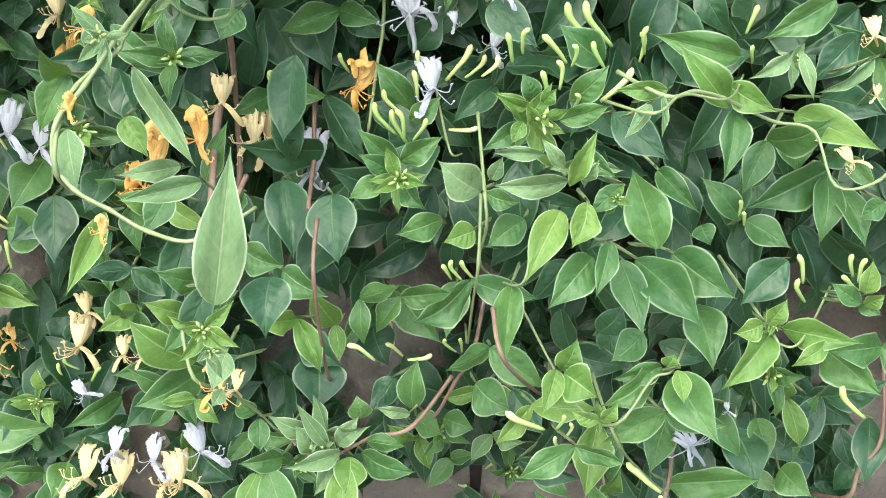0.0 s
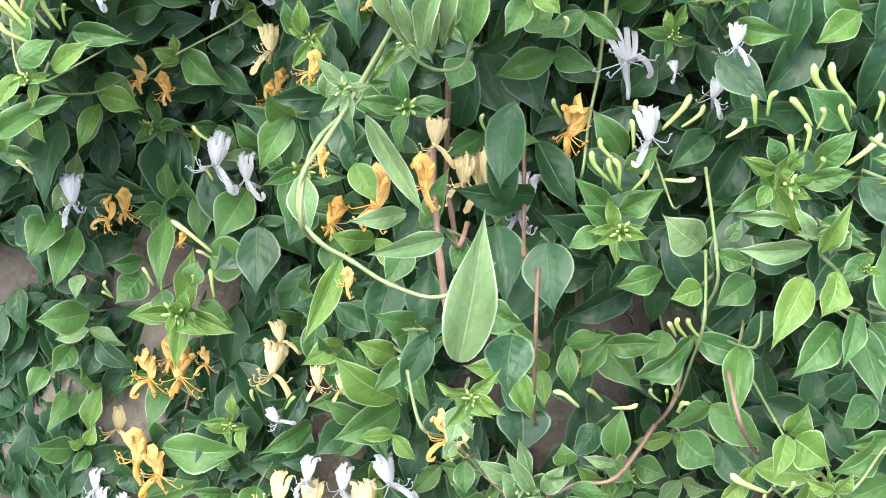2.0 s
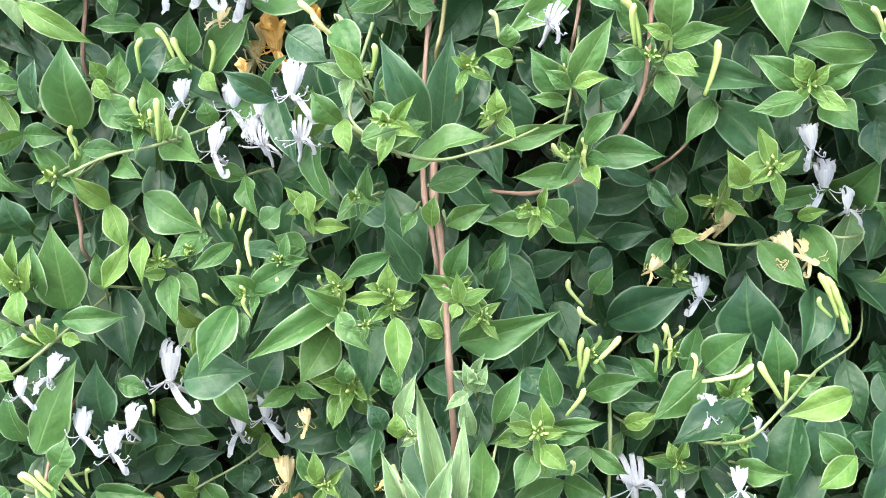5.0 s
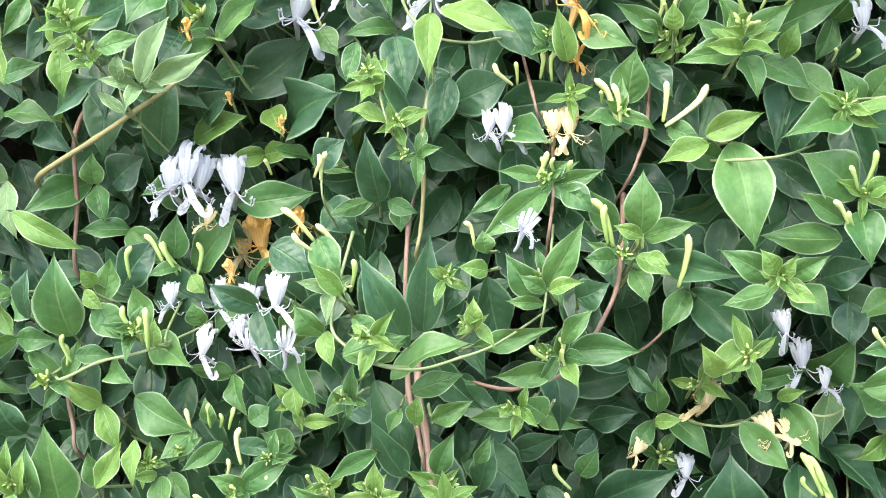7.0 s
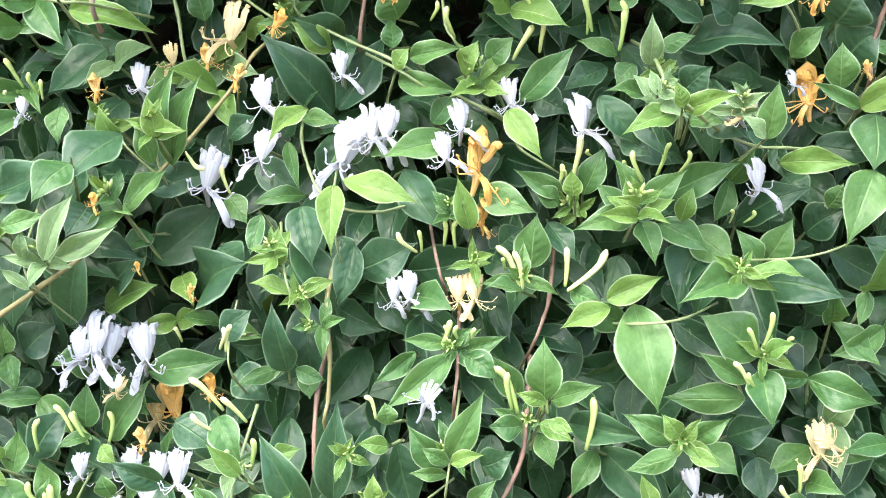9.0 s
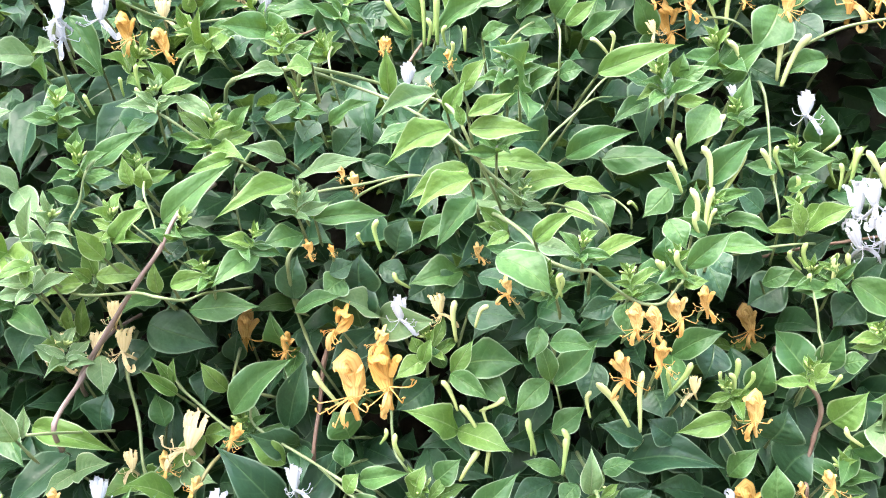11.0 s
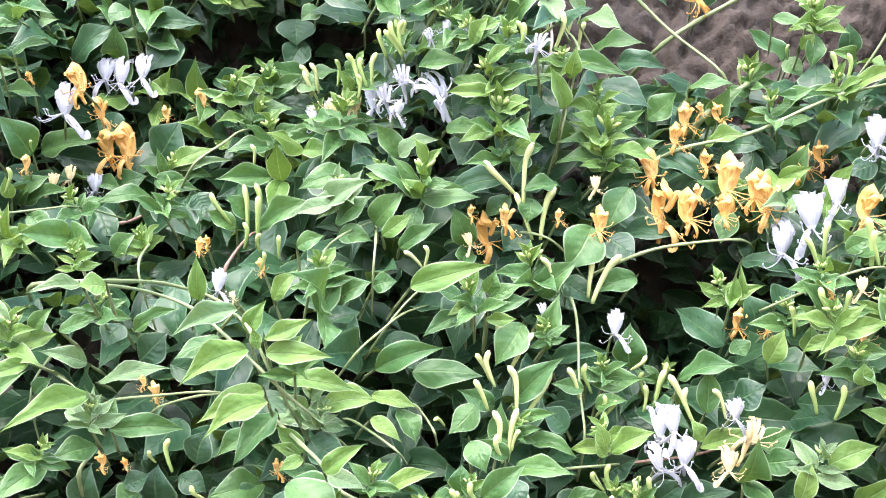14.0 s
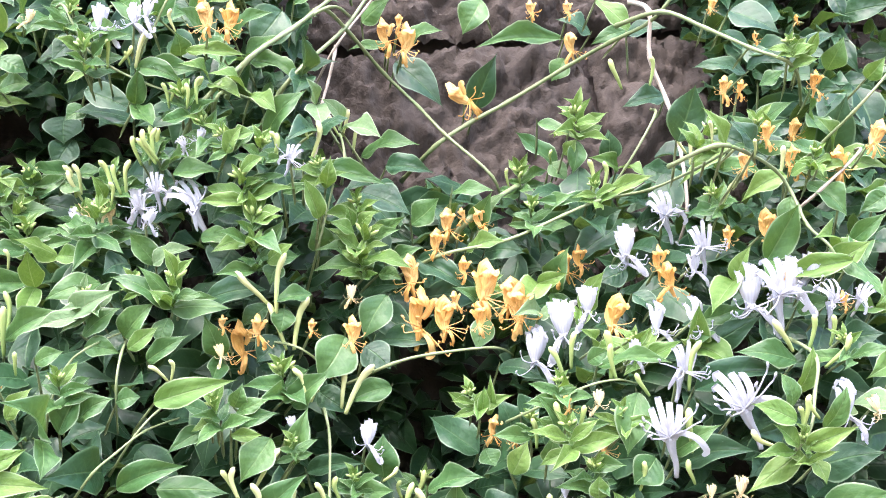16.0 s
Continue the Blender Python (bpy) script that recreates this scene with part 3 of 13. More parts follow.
def hollow(x, z):
    """Deep dark hollows where only far leaves show."""
    return ((x - 0.36) / 0.062) ** 2 + ((z - 1.83) / 0.075) ** 2 < 1 or ((x - 0.06) / 0.10) ** 2 + ((z - 2.12) / 0.035) ** 2 < 1


def gap_shoots():
    """Short side shoots with paired leaves between the larger ones."""
    r = random.Random(21)
    spots = list(OUTER)
    blooms = np.array(BLOOMS)
    cells = {}
    for _ in range(GAPS):
        x, z = r.uniform(-0.50, 0.76), r.uniform(0.60, 2.22)
        if bare(x, z) or hollow(x, z) or (x > 0.24 and z > 2.0 and r.random() < 0.7):
            continue
        d = np.hypot(np.array([p[0] for p in spots]) - x, np.array([p[2] for p in spots]) - z)
        near = np.argsort(d)[:4]
        if not 0.020 < d[near[0]] < 0.06:
            continue
        y = float(np.mean([spots[i][1] for i in near])) + r.uniform(0.004, 0.020)
        b = np.hypot(blooms[:, 0] - x, blooms[:, 2] - z)
        if b.min() < 0.032:
            y = max(y, float(blooms[b.argmin(), 1]) + 0.022)
        key = (math.floor(x / 0.14), math.floor(z / 0.14))
        if key not in cells:
            cells[key] = shoot(x, y + 0.05, z - 0.02, "green honeysuckle side shoot with paired pointed oval leaves")
        s = cells[key]
        spots.append((x, y, z))
        kind = r.choices("mdyp", (60, 12, 22, 6) if z < 1.55 else (52, 4, 30, 14))[0]
        if r.random() < (0.14 if z < 1.5 else 0.10):
            tip(s, x, y - 0.006, z, r.uniform(0.020, 0.030), r.choice("ymm"))
        else:
            turn = r.uniform(0, 180)
            for side in (0, 180):
                a = radians(turn + side + r.uniform(-25, 25))
                out = -r.uniform(0.5, 1.1) if z > 1.55 else -r.uniform(0.1, 0.6)
                dirn = Vector((math.cos(a), out, math.sin(a) * 0.8 - 0.25)).normalized()
                size = r.uniform(0.026, 0.046) if z < 1.5 else r.uniform(0.030, 0.052)
                leaf(s, kind, x, y, z, x + dirn.x * size, y + dirn.y * size, z + dirn.z * size, size * r.uniform(0.42, 0.54), r.gauss(0, 16))


GAPS = 1900


def inner_foliage():
    """The mass of older leaves between the wall and the outer shoots, their green darkened for the shade there."""
    r = random.Random(11)
    outer = np.array(OUTER + BLOOMS)
    verts, faces, uvs = [], [], []
    count = 0
    for _ in range(FILL):
        x, z = r.uniform(-1.15, 1.35), r.uniform(0.45, 2.80)
        if bare(x, z):
            continue
        past = max(-0.62 - x, x - 0.88, z - 2.55, 0.0)
        if past > 0 and (r.random() < 0.5 or past > 0.20 + 0.35 * noise.noise(Vector((x * 3.0, z * 3.0, 8.0)))):
            continue
        d = np.hypot(outer[:, 0] - x, outer[:, 2] - z)
        near = np.argsort(d)[:4]
        front = float(outer[near, 1].max()) + 0.012 if d[near[0]] < 0.13 else min(outer_y(x, z) + 0.02, wall_y(z) - 0.10)
        front = max(front, outer_y(x, z) - 0.03)
        back = wall_y(z) - 0.045
        k = 0.08 + 0.92 * r.random() ** 1.2
        if hollow(x, z):
            if r.random() < 0.4:
                continue
            k = 0.88 + 0.12 * k
        y = front + k * max(back - front, 0.015)
        size = r.uniform(0.036, 0.064)
        if z > 1.58 and r.random() < 0.75:
            dirn = Vector((r.gauss(0, 0.75), -1.0, r.uniform(-0.7, 0.1)))
        else:
            a = r.gauss(-90, 50)
            dirn = Vector((math.cos(radians(a)), r.uniform(-0.7, 0.1), math.sin(radians(a))))
        dirn.normalize()
        start = Vector((x, y, z)) - dirn * size * 0.4
        m = aim(start, start + dirn * size, size * r.uniform(0.44, 0.54), r.gauss(0, 26))
        sv, sf, su = COARSE[r.randrange(len(COARSE))]
        mm = np.array(m)
        pts = sv @ mm[:3, :3].T + mm[:3, 3]
        o = count * len(sv)
        verts.append(pts)
        faces += [tuple(i + o for i in f) for f in sf]
        uvs += su
        count += 1
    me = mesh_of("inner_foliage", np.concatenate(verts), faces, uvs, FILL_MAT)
    tagged(new("honeysuckle_foliage", me), "dense older honeysuckle leaves covering the wall, green darkened for shade", "foliage", kind="stuff")


FILL = 38500
ground()
wall()


# ---- outer honeysuckle shoots ----
s = shoot(-0.426, 0.882, 1.155, "light green honeysuckle shoot with white flowers and slender pale buds")
leaf(s, "y", -0.437, 0.831, 1.198, -0.447, 0.821, 1.231, 0.012, 8)
leaf(s, "y", -0.433, 0.826, 1.199, -0.425, 0.825, 1.230, 0.010, -3)
leaf(s, "m", -0.435, 0.835, 1.195, -0.428, 0.834, 1.224, 0.016, 1)
leaf(s, "y", -0.436, 0.820, 1.201, -0.429, 0.809, 1.177, 0.017, -1)
leaf(s, "m", -0.413, 0.845, 1.181, -0.413, 0.836, 1.246, 0.037, 10)
leaf(s, "m", -0.430, 0.836, 1.189, -0.426, 0.832, 1.232, 0.024, 7)
leaf(s, "m", -0.379, 0.830, 1.197, -0.380, 0.825, 1.226, 0.015, 7)
leaf(s, "m", -0.404, 0.812, 1.182, -0.359, 0.815, 1.182, 0.019, 7)
leaf(s, "d", -0.394, 0.897, 1.181, -0.381, 0.869, 1.125, 0.037, -2)
leaf(s, "m", -0.424, 0.826, 1.164, -0.452, 0.802, 1.163, 0.016, -2)
leaf(s, "y", -0.411, 0.809, 1.168, -0.418, 0.803, 1.186, 0.013, -6)
leaf(s, "y", -0.404, 0.808, 1.172, -0.391, 0.808, 1.167, 0.010, -6)
leaf(s, "y", -0.456, 0.797, 1.157, -0.434, 0.796, 1.146, 0.015, -3)
leaf(s, "m", -0.443, 0.819, 1.178, -0.457, 0.802, 1.167, 0.024, 0)
leaf(s, "m", -0.382, 0.840, 1.127, -0.358, 0.838, 1.119, 0.016, -7)
stem(s, "g", 0.0015, (-0.487, 0.847, 1.124), (-0.461, 0.803, 1.137), (-0.438, 0.809, 1.149), (-0.414, 0.815, 1.166), (-0.391, 0.872, 1.184))
stem(s, "r", 0.0018, (-0.401, 0.909, 1.294), (-0.399, 0.855, 1.264), (-0.398, 0.852, 1.238), (-0.397, 0.850, 1.219), (-0.394, 0.896, 1.189))
tip(s, -0.438, 0.831, 1.206, 0.018, "y")
bud(s, "b", -0.423, 0.816, 1.164, -0.430, 0.808, 1.176)
bud(s, "b", -0.419, 0.816, 1.164, -0.424, 0.810, 1.181)
bud(s, "b", -0.417, 0.817, 1.166, -0.416, 0.813, 1.186)
bud(s, "b", -0.414, 0.817, 1.166, -0.409, 0.812, 1.180)
flower(s, "w", "front", -0.434, 0.795, 1.129, -0.434, 0.801, 1.149, 16)
flower(s, "w", "front", -0.416, 0.798, 1.138, -0.408, 0.807, 1.164, -9)
s = shoot(-0.165, 1.043, 1.994, "mid green honeysuckle shoot with white and cream and golden flowers")
leaf(s, "d", -0.180, 0.926, 2.101, -0.216, 0.911, 2.076, 0.027, 0)
leaf(s, "m", -0.169, 0.934, 2.067, -0.204, 0.913, 2.062, 0.018, 2)
leaf(s, "m", -0.176, 0.927, 2.077, -0.145, 0.922, 2.082, 0.016, -10)
leaf(s, "m", -0.167, 0.981, 2.083, -0.135, 0.975, 2.088, 0.013, -6)
leaf(s, "m", -0.196, 0.981, 2.060, -0.162, 0.976, 2.065, 0.020, -6)
leaf(s, "d", -0.208, 0.956, 2.052, -0.166, 0.961, 2.025, 0.034, 3)
leaf(s, "m", -0.182, 0.987, 2.053, -0.146, 0.987, 2.045, 0.015, -4)
leaf(s, "m", -0.153, 0.976, 1.992, -0.174, 0.947, 2.019, 0.029, 1)
leaf(s, "m", -0.166, 1.065, 2.023, -0.110, 1.058, 2.026, 0.027, 1)
leaf(s, "m", -0.170, 0.995, 1.957, -0.139, 0.985, 1.976, 0.019, -5)
leaf(s, "m", -0.166, 0.997, 1.957, -0.124, 0.991, 1.964, 0.017, -1)
bud(s, "b", -0.149, 0.963, 1.991, -0.146, 0.952, 1.996)
flower(s, "o", "front", -0.194, 0.956, 1.996, -0.190, 0.951, 2.019, -14)
flower(s, "o", "front", -0.179, 0.938, 2.011, -0.175, 0.936, 2.025, 8)
flower(s, "c", "front", -0.173, 0.942, 1.976, -0.174, 0.940, 1.988, 6)
flower(s, "o", "front", -0.154, 0.957, 1.969, -0.152, 0.954, 1.984, -8)
flower(s, "w", "front", -0.132, 1.003, 2.021, -0.129, 0.995, 2.064, -5)
flower(s, "c", "front", -0.136, 1.031, 1.977, -0.134, 1.027, 1.999, -21)
flower(s, "c", "front", -0.141, 0.994, 1.963, -0.139, 0.990, 1.981, 11)
flower(s, "o", "front", -0.153, 0.986, 2.056, -0.156, 0.984, 2.067, -22)
s = shoot(0.253, 0.752, 0.720, "dark green honeysuckle shoot with a reddish stem")
stem(s, "r", 0.0018, (0.259, 0.722, 0.724), (0.268, 0.679, 0.752), (0.274, 0.683, 0.772), (0.286, 0.685, 0.795), (0.300, 0.737, 0.821))
s = shoot(0.224, 0.914, 1.492, "dark green honeysuckle shoot with white and golden flowers, a reddish stem")
leaf(s, "y", 0.174, 0.835, 1.476, 0.217, 0.810, 1.469, 0.019, 9)
leaf(s, "m", 0.222, 0.851, 1.519, 0.224, 0.843, 1.549, 0.023, -5)
leaf(s, "m", 0.229, 0.839, 1.505, 0.199, 0.836, 1.526, 0.011, -5)
leaf(s, "y", 0.232, 0.845, 1.505, 0.274, 0.818, 1.526, 0.020, 4)
leaf(s, "m", 0.242, 0.848, 1.500, 0.233, 0.835, 1.463, 0.036, -11)
leaf(s, "m", 0.236, 0.841, 1.463, 0.208, 0.825, 1.417, 0.031, 0)
leaf(s, "d", 0.263, 0.870, 1.500, 0.277, 0.848, 1.461, 0.033, 1)
leaf(s, "m", 0.244, 0.841, 1.450, 0.268, 0.824, 1.445, 0.020, 6)
leaf(s, "d", 0.267, 0.845, 1.393, 0.223, 0.845, 1.422, 0.033, -10)
leaf(s, "d", 0.183, 0.865, 1.467, 0.194, 0.854, 1.447, 0.024, 3)
leaf(s, "m", 0.204, 0.843, 1.443, 0.214, 0.837, 1.458, 0.016, 0)
stem(s, "g", 0.0014, (0.094, 0.886, 1.570), (0.097, 0.812, 1.553), (0.101, 0.779, 1.528), (0.110, 0.776, 1.517), (0.135, 0.810, 1.499), (0.159, 0.826, 1.488), (0.176, 0.820, 1.485), (0.204, 0.859, 1.481))
stem(s, "g", 0.0010, (0.166, 0.878, 1.606), (0.183, 0.832, 1.581), (0.194, 0.835, 1.563), (0.211, 0.888, 1.539))
stem(s, "r", 0.0019, (0.247, 0.900, 1.627), (0.256, 0.851, 1.599), (0.261, 0.852, 1.581), (0.255, 0.860, 1.562), (0.248, 0.867, 1.539), (0.246, 0.868, 1.522), (0.242, 0.921, 1.492))
flower(s, "w", "front", 0.192, 0.849, 1.520, 0.192, 0.851, 1.537, 23)
flower(s, "o", "front", 0.200, 0.861, 1.499, 0.209, 0.864, 1.535, -17)
flower(s, "o", "front", 0.238, 0.845, 1.523, 0.239, 0.844, 1.535, -18)
flower(s, "o", "front", 0.258, 0.838, 1.521, 0.257, 0.837, 1.541, -6)
s = shoot(-0.460, 0.955, 0.555, "dark green honeysuckle shoot with white flowers")
leaf(s, "m", -0.475, 0.908, 0.590, -0.466, 0.883, 0.568, 0.022, -11)
leaf(s, "m", -0.462, 0.897, 0.552, -0.412, 0.897, 0.550, 0.026, 10)
leaf(s, "d", -0.502, 0.876, 0.532, -0.498, 0.887, 0.557, 0.016, -2)
leaf(s, "y", -0.518, 0.846, 0.555, -0.511, 0.857, 0.581, 0.016, -4)
bud(s, "p", -0.462, 0.896, 0.556, -0.483, 0.890, 0.567)
bud(s, "b", -0.457, 0.895, 0.551, -0.469, 0.894, 0.574)
flower(s, "w", "front", -0.473, 0.907, 0.596, -0.479, 0.921, 0.625, -24)
flower(s, "w", "front", -0.466, 0.901, 0.581, -0.472, 0.914, 0.609, -13)
flower(s, "w", "front", -0.453, 0.900, 0.577, -0.447, 0.913, 0.602, 23)
s = shoot(0.262, 0.934, 1.938, "light green honeysuckle shoot with one cream flower and slender pale buds")
flower(s, "w", "upright", 0.244, 0.840, 1.991, 0.254, 0.827, 2.011, 0)
leaf(s, "m", 0.220, 0.875, 1.971, 0.194, 0.870, 1.974, 0.012, 3)
leaf(s, "y", 0.221, 0.859, 1.961, 0.241, 0.847, 1.966, 0.013, -11)
leaf(s, "y", 0.217, 0.872, 1.952, 0.186, 0.870, 1.943, 0.014, -7)
leaf(s, "m", 0.225, 0.873, 1.939, 0.242, 0.854, 1.960, 0.015, -3)
leaf(s, "y", 0.226, 0.860, 1.930, 0.246, 0.846, 1.939, 0.016, -11)
leaf(s, "m", 0.235, 0.863, 1.928, 0.227, 0.864, 1.913, 0.017, 0)
leaf(s, "d", 0.203, 0.898, 1.953, 0.187, 0.899, 1.934, 0.037, 3)
leaf(s, "m", 0.244, 0.877, 1.988, 0.272, 0.863, 1.986, 0.011, -5)
leaf(s, "y", 0.268, 0.860, 1.961, 0.257, 0.842, 1.989, 0.016, 5)
leaf(s, "y", 0.276, 0.863, 1.985, 0.280, 0.846, 2.005, 0.013, 8)
leaf(s, "m", 0.265, 0.905, 2.018, 0.328, 0.879, 1.988, 0.019, 5)
leaf(s, "d", 0.312, 0.927, 2.000, 0.349, 0.912, 1.972, 0.031, -6)
leaf(s, "m", 0.272, 0.915, 1.950, 0.268, 0.900, 1.973, 0.022, 6)
leaf(s, "y", 0.297, 0.897, 1.963, 0.293, 0.888, 1.978, 0.011, 9)
leaf(s, "y", 0.297, 0.891, 1.956, 0.278, 0.886, 1.965, 0.012, -3)
leaf(s, "y", 0.301, 0.897, 1.962, 0.316, 0.884, 1.971, 0.012, 2)
leaf(s, "m", 0.313, 0.922, 1.960, 0.341, 0.901, 1.969, 0.014, 7)
leaf(s, "m", 0.310, 0.925, 1.952, 0.337, 0.906, 1.960, 0.017, -2)
leaf(s, "m", 0.301, 0.907, 1.942, 0.265, 0.903, 1.947, 0.012, 11)
leaf(s, "m", 0.304, 0.908, 1.931, 0.263, 0.905, 1.931, 0.015, 7)
leaf(s, "m", 0.318, 0.922, 1.929, 0.335, 0.913, 1.920, 0.014, 9)
leaf(s, "m", 0.318, 0.895, 1.905, 0.296, 0.897, 1.872, 0.027, -4)
leaf(s, "m", 0.257, 0.864, 1.904, 0.227, 0.862, 1.900, 0.014, 5)
leaf(s, "d", 0.309, 0.926, 1.905, 0.341, 0.911, 1.873, 0.027, 8)
stem(s, "g", 0.0011, (0.261, 0.965, 1.923), (0.270, 0.907, 1.951), (0.279, 0.900, 1.977), (0.289, 0.898, 2.008), (0.298, 0.947, 2.037))
tip(s, 0.216, 0.861, 1.954, 0.028, "m")
tip(s, 0.218, 0.862, 1.932, 0.023, "m")
tip(s, 0.303, 0.901, 1.943, 0.029, "y")
tip(s, 0.303, 0.900, 1.975, 0.018, "y")
tip(s, 0.213, 0.859, 1.985, 0.024, "y")
tip(s, 0.301, 0.898, 1.927, 0.020, "y")
tip(s, 0.274, 0.863, 1.996, 0.018, "y")
bud(s, "b", 0.236, 0.852, 2.003, 0.237, 0.836, 2.023)
bud(s, "b", 0.240, 0.850, 2.006, 0.233, 0.837, 2.022)
bud(s, "p", 0.269, 0.889, 2.035, 0.260, 0.877, 2.049)
bud(s, "p", 0.268, 0.871, 2.012, 0.269, 0.854, 2.037)
flower(s, "c", "front", 0.288, 0.880, 1.897, 0.289, 0.877, 1.913, -5)
s = shoot(-0.224, 0.919, 1.509, "light green honeysuckle shoot with white and golden flowers")
leaf(s, "d", -0.255, 0.839, 1.546, -0.290, 0.808, 1.515, 0.037, 11)
leaf(s, "y", -0.259, 0.848, 1.540, -0.267, 0.837, 1.567, 0.015, -7)
leaf(s, "y", -0.226, 0.819, 1.540, -0.227, 0.812, 1.567, 0.016, 7)
leaf(s, "m", -0.234, 0.844, 1.539, -0.212, 0.835, 1.585, 0.020, 5)
leaf(s, "m", -0.227, 0.853, 1.522, -0.197, 0.843, 1.579, 0.023, 0)
leaf(s, "m", -0.236, 0.839, 1.524, -0.242, 0.830, 1.553, 0.016, 9)
leaf(s, "d", -0.249, 0.870, 1.507, -0.200, 0.869, 1.513, 0.025, 2)
leaf(s, "m", -0.195, 0.866, 1.497, -0.182, 0.860, 1.476, 0.018, 4)
leaf(s, "d", -0.189, 0.868, 1.536, -0.167, 0.866, 1.549, 0.018, 4)
leaf(s, "d", -0.172, 0.875, 1.518, -0.142, 0.868, 1.489, 0.024, 8)
leaf(s, "d", -0.205, 0.866, 1.463, -0.190, 0.860, 1.442, 0.029, 8)
leaf(s, "m", -0.248, 0.856, 1.477, -0.268, 0.839, 1.466, 0.016, -3)
stem(s, "g", 0.0010, (-0.279, 0.905, 1.566), (-0.260, 0.855, 1.543), (-0.238, 0.855, 1.517), (-0.219, 0.906, 1.494))
stem(s, "g", 0.0010, (-0.237, 0.902, 1.574), (-0.236, 0.854, 1.544), (-0.235, 0.856, 1.516), (-0.234, 0.908, 1.486))
stem(s, "g", 0.0016, (-0.228, 0.940, 1.698), (-0.224, 0.890, 1.668), (-0.219, 0.891, 1.630), (-0.216, 0.885, 1.591), (-0.214, 0.931, 1.561))
tip(s, -0.228, 0.822, 1.547, 0.019, "y")
tip(s, -0.276, 0.870, 1.555, 0.020, "y")
bud(s, "p", -0.218, 0.859, 1.530, -0.201, 0.849, 1.519)
bud(s, "p", -0.192, 0.864, 1.498, -0.192, 0.856, 1.518)
flower(s, "w", "front", -0.212, 0.859, 1.492, -0.196, 0.863, 1.534, 15)
flower(s, "o", "front", -0.183, 0.865, 1.569, -0.173, 0.867, 1.584, 7)
s = shoot(0.022, 0.862, 1.077, "mid green honeysuckle shoot with white flowers and slender pale buds")
leaf(s, "m", 0.027, 0.832, 1.124, 0.057, 0.822, 1.150, 0.027, -9)
leaf(s, "m", 0.014, 0.842, 1.117, 0.024, 0.840, 1.152, 0.018, 2)
leaf(s, "m", 0.026, 0.835, 1.117, -0.012, 0.817, 1.092, 0.028, -11)
leaf(s, "m", -0.005, 0.841, 1.112, -0.023, 0.840, 1.131, 0.015, -11)
leaf(s, "m", 0.039, 0.803, 1.094, 0.048, 0.802, 1.120, 0.018, -9)
leaf(s, "y", 0.007, 0.840, 1.054, -0.018, 0.836, 1.059, 0.010, -11)
leaf(s, "y", 0.005, 0.822, 1.060, -0.000, 0.823, 1.076, 0.009, -10)
leaf(s, "y", 0.005, 0.806, 1.068, 0.011, 0.806, 1.085, 0.009, 10)
leaf(s, "m", 0.038, 0.770, 1.079, 0.070, 0.753, 1.079, 0.017, 3)
leaf(s, "m", 0.032, 0.828, 1.072, 0.011, 0.827, 1.080, 0.010, 9)
leaf(s, "m", 0.027, 0.761, 1.097, 0.048, 0.753, 1.105, 0.010, -1)
leaf(s, "d", 0.029, 0.762, 1.062, 0.059, 0.742, 1.039, 0.025, -6)
stem(s, "g", 0.0011, (0.017, 0.785, 1.089), (0.040, 0.742, 1.107), (0.064, 0.750, 1.125), (0.093, 0.796, 1.131), (0.127, 0.833, 1.139), (0.147, 0.905, 1.144))
tip(s, 0.036, 0.757, 1.100, 0.014, "m")
tip(s, 0.005, 0.827, 1.057, 0.016, "m")
tip(s, 0.007, 0.842, 1.132, 0.014, "m")
tip(s, 0.043, 0.809, 1.111, 0.021, "y")
bud(s, "p", 0.001, 0.845, 1.137, -0.003, 0.839, 1.152)
bud(s, "p", 0.006, 0.845, 1.137, 0.001, 0.840, 1.153)
bud(s, "p", 0.008, 0.849, 1.140, 0.009, 0.842, 1.151)
bud(s, "b", -0.006, 0.839, 1.119, -0.008, 0.835, 1.140)
bud(s, "b", 0.003, 0.840, 1.121, 0.004, 0.837, 1.144)
bud(s, "p", 0.017, 0.817, 1.121, 0.013, 0.812, 1.139)
bud(s, "p", 0.022, 0.811, 1.121, 0.053, 0.809, 1.136)
bud(s, "b", 0.073, 0.811, 1.106, 0.060, 0.809, 1.135)
bud(s, "b", 0.070, 0.780, 1.116, 0.070, 0.777, 1.138)
flower(s, "w", "front", 0.024, 0.790, 1.097, 0.026, 0.798, 1.120, 12)
flower(s, "w", "front", 0.047, 0.745, 1.108, 0.049, 0.749, 1.120, 17)
flower(s, "w", "front", 0.035, 0.741, 1.068, 0.037, 0.749, 1.089, -1)
flower(s, "w", "front", 0.009, 0.810, 1.033, 0.006, 0.814, 1.046, 9)
s = shoot(0.571, 0.782, 1.732, "light green honeysuckle shoot with white and cream flowers, slender pale buds")
leaf(s, "y", 0.569, 0.753, 1.780, 0.578, 0.733, 1.811, 0.014, 10)
leaf(s, "m", 0.546, 0.714, 1.769, 0.538, 0.708, 1.791, 0.015, 4)
leaf(s, "y", 0.543, 0.707, 1.759, 0.515, 0.709, 1.773, 0.017, -5)
leaf(s, "y", 0.545, 0.715, 1.743, 0.530, 0.714, 1.759, 0.013, 2)
leaf(s, "y", 0.551, 0.715, 1.743, 0.576, 0.689, 1.750, 0.015, 11)
leaf(s, "y", 0.555, 0.732, 1.741, 0.513, 0.737, 1.718, 0.017, 6)
leaf(s, "y", 0.558, 0.724, 1.736, 0.560, 0.717, 1.717, 0.013, -3)
leaf(s, "y", 0.545, 0.720, 1.740, 0.518, 0.725, 1.740, 0.010, 11)
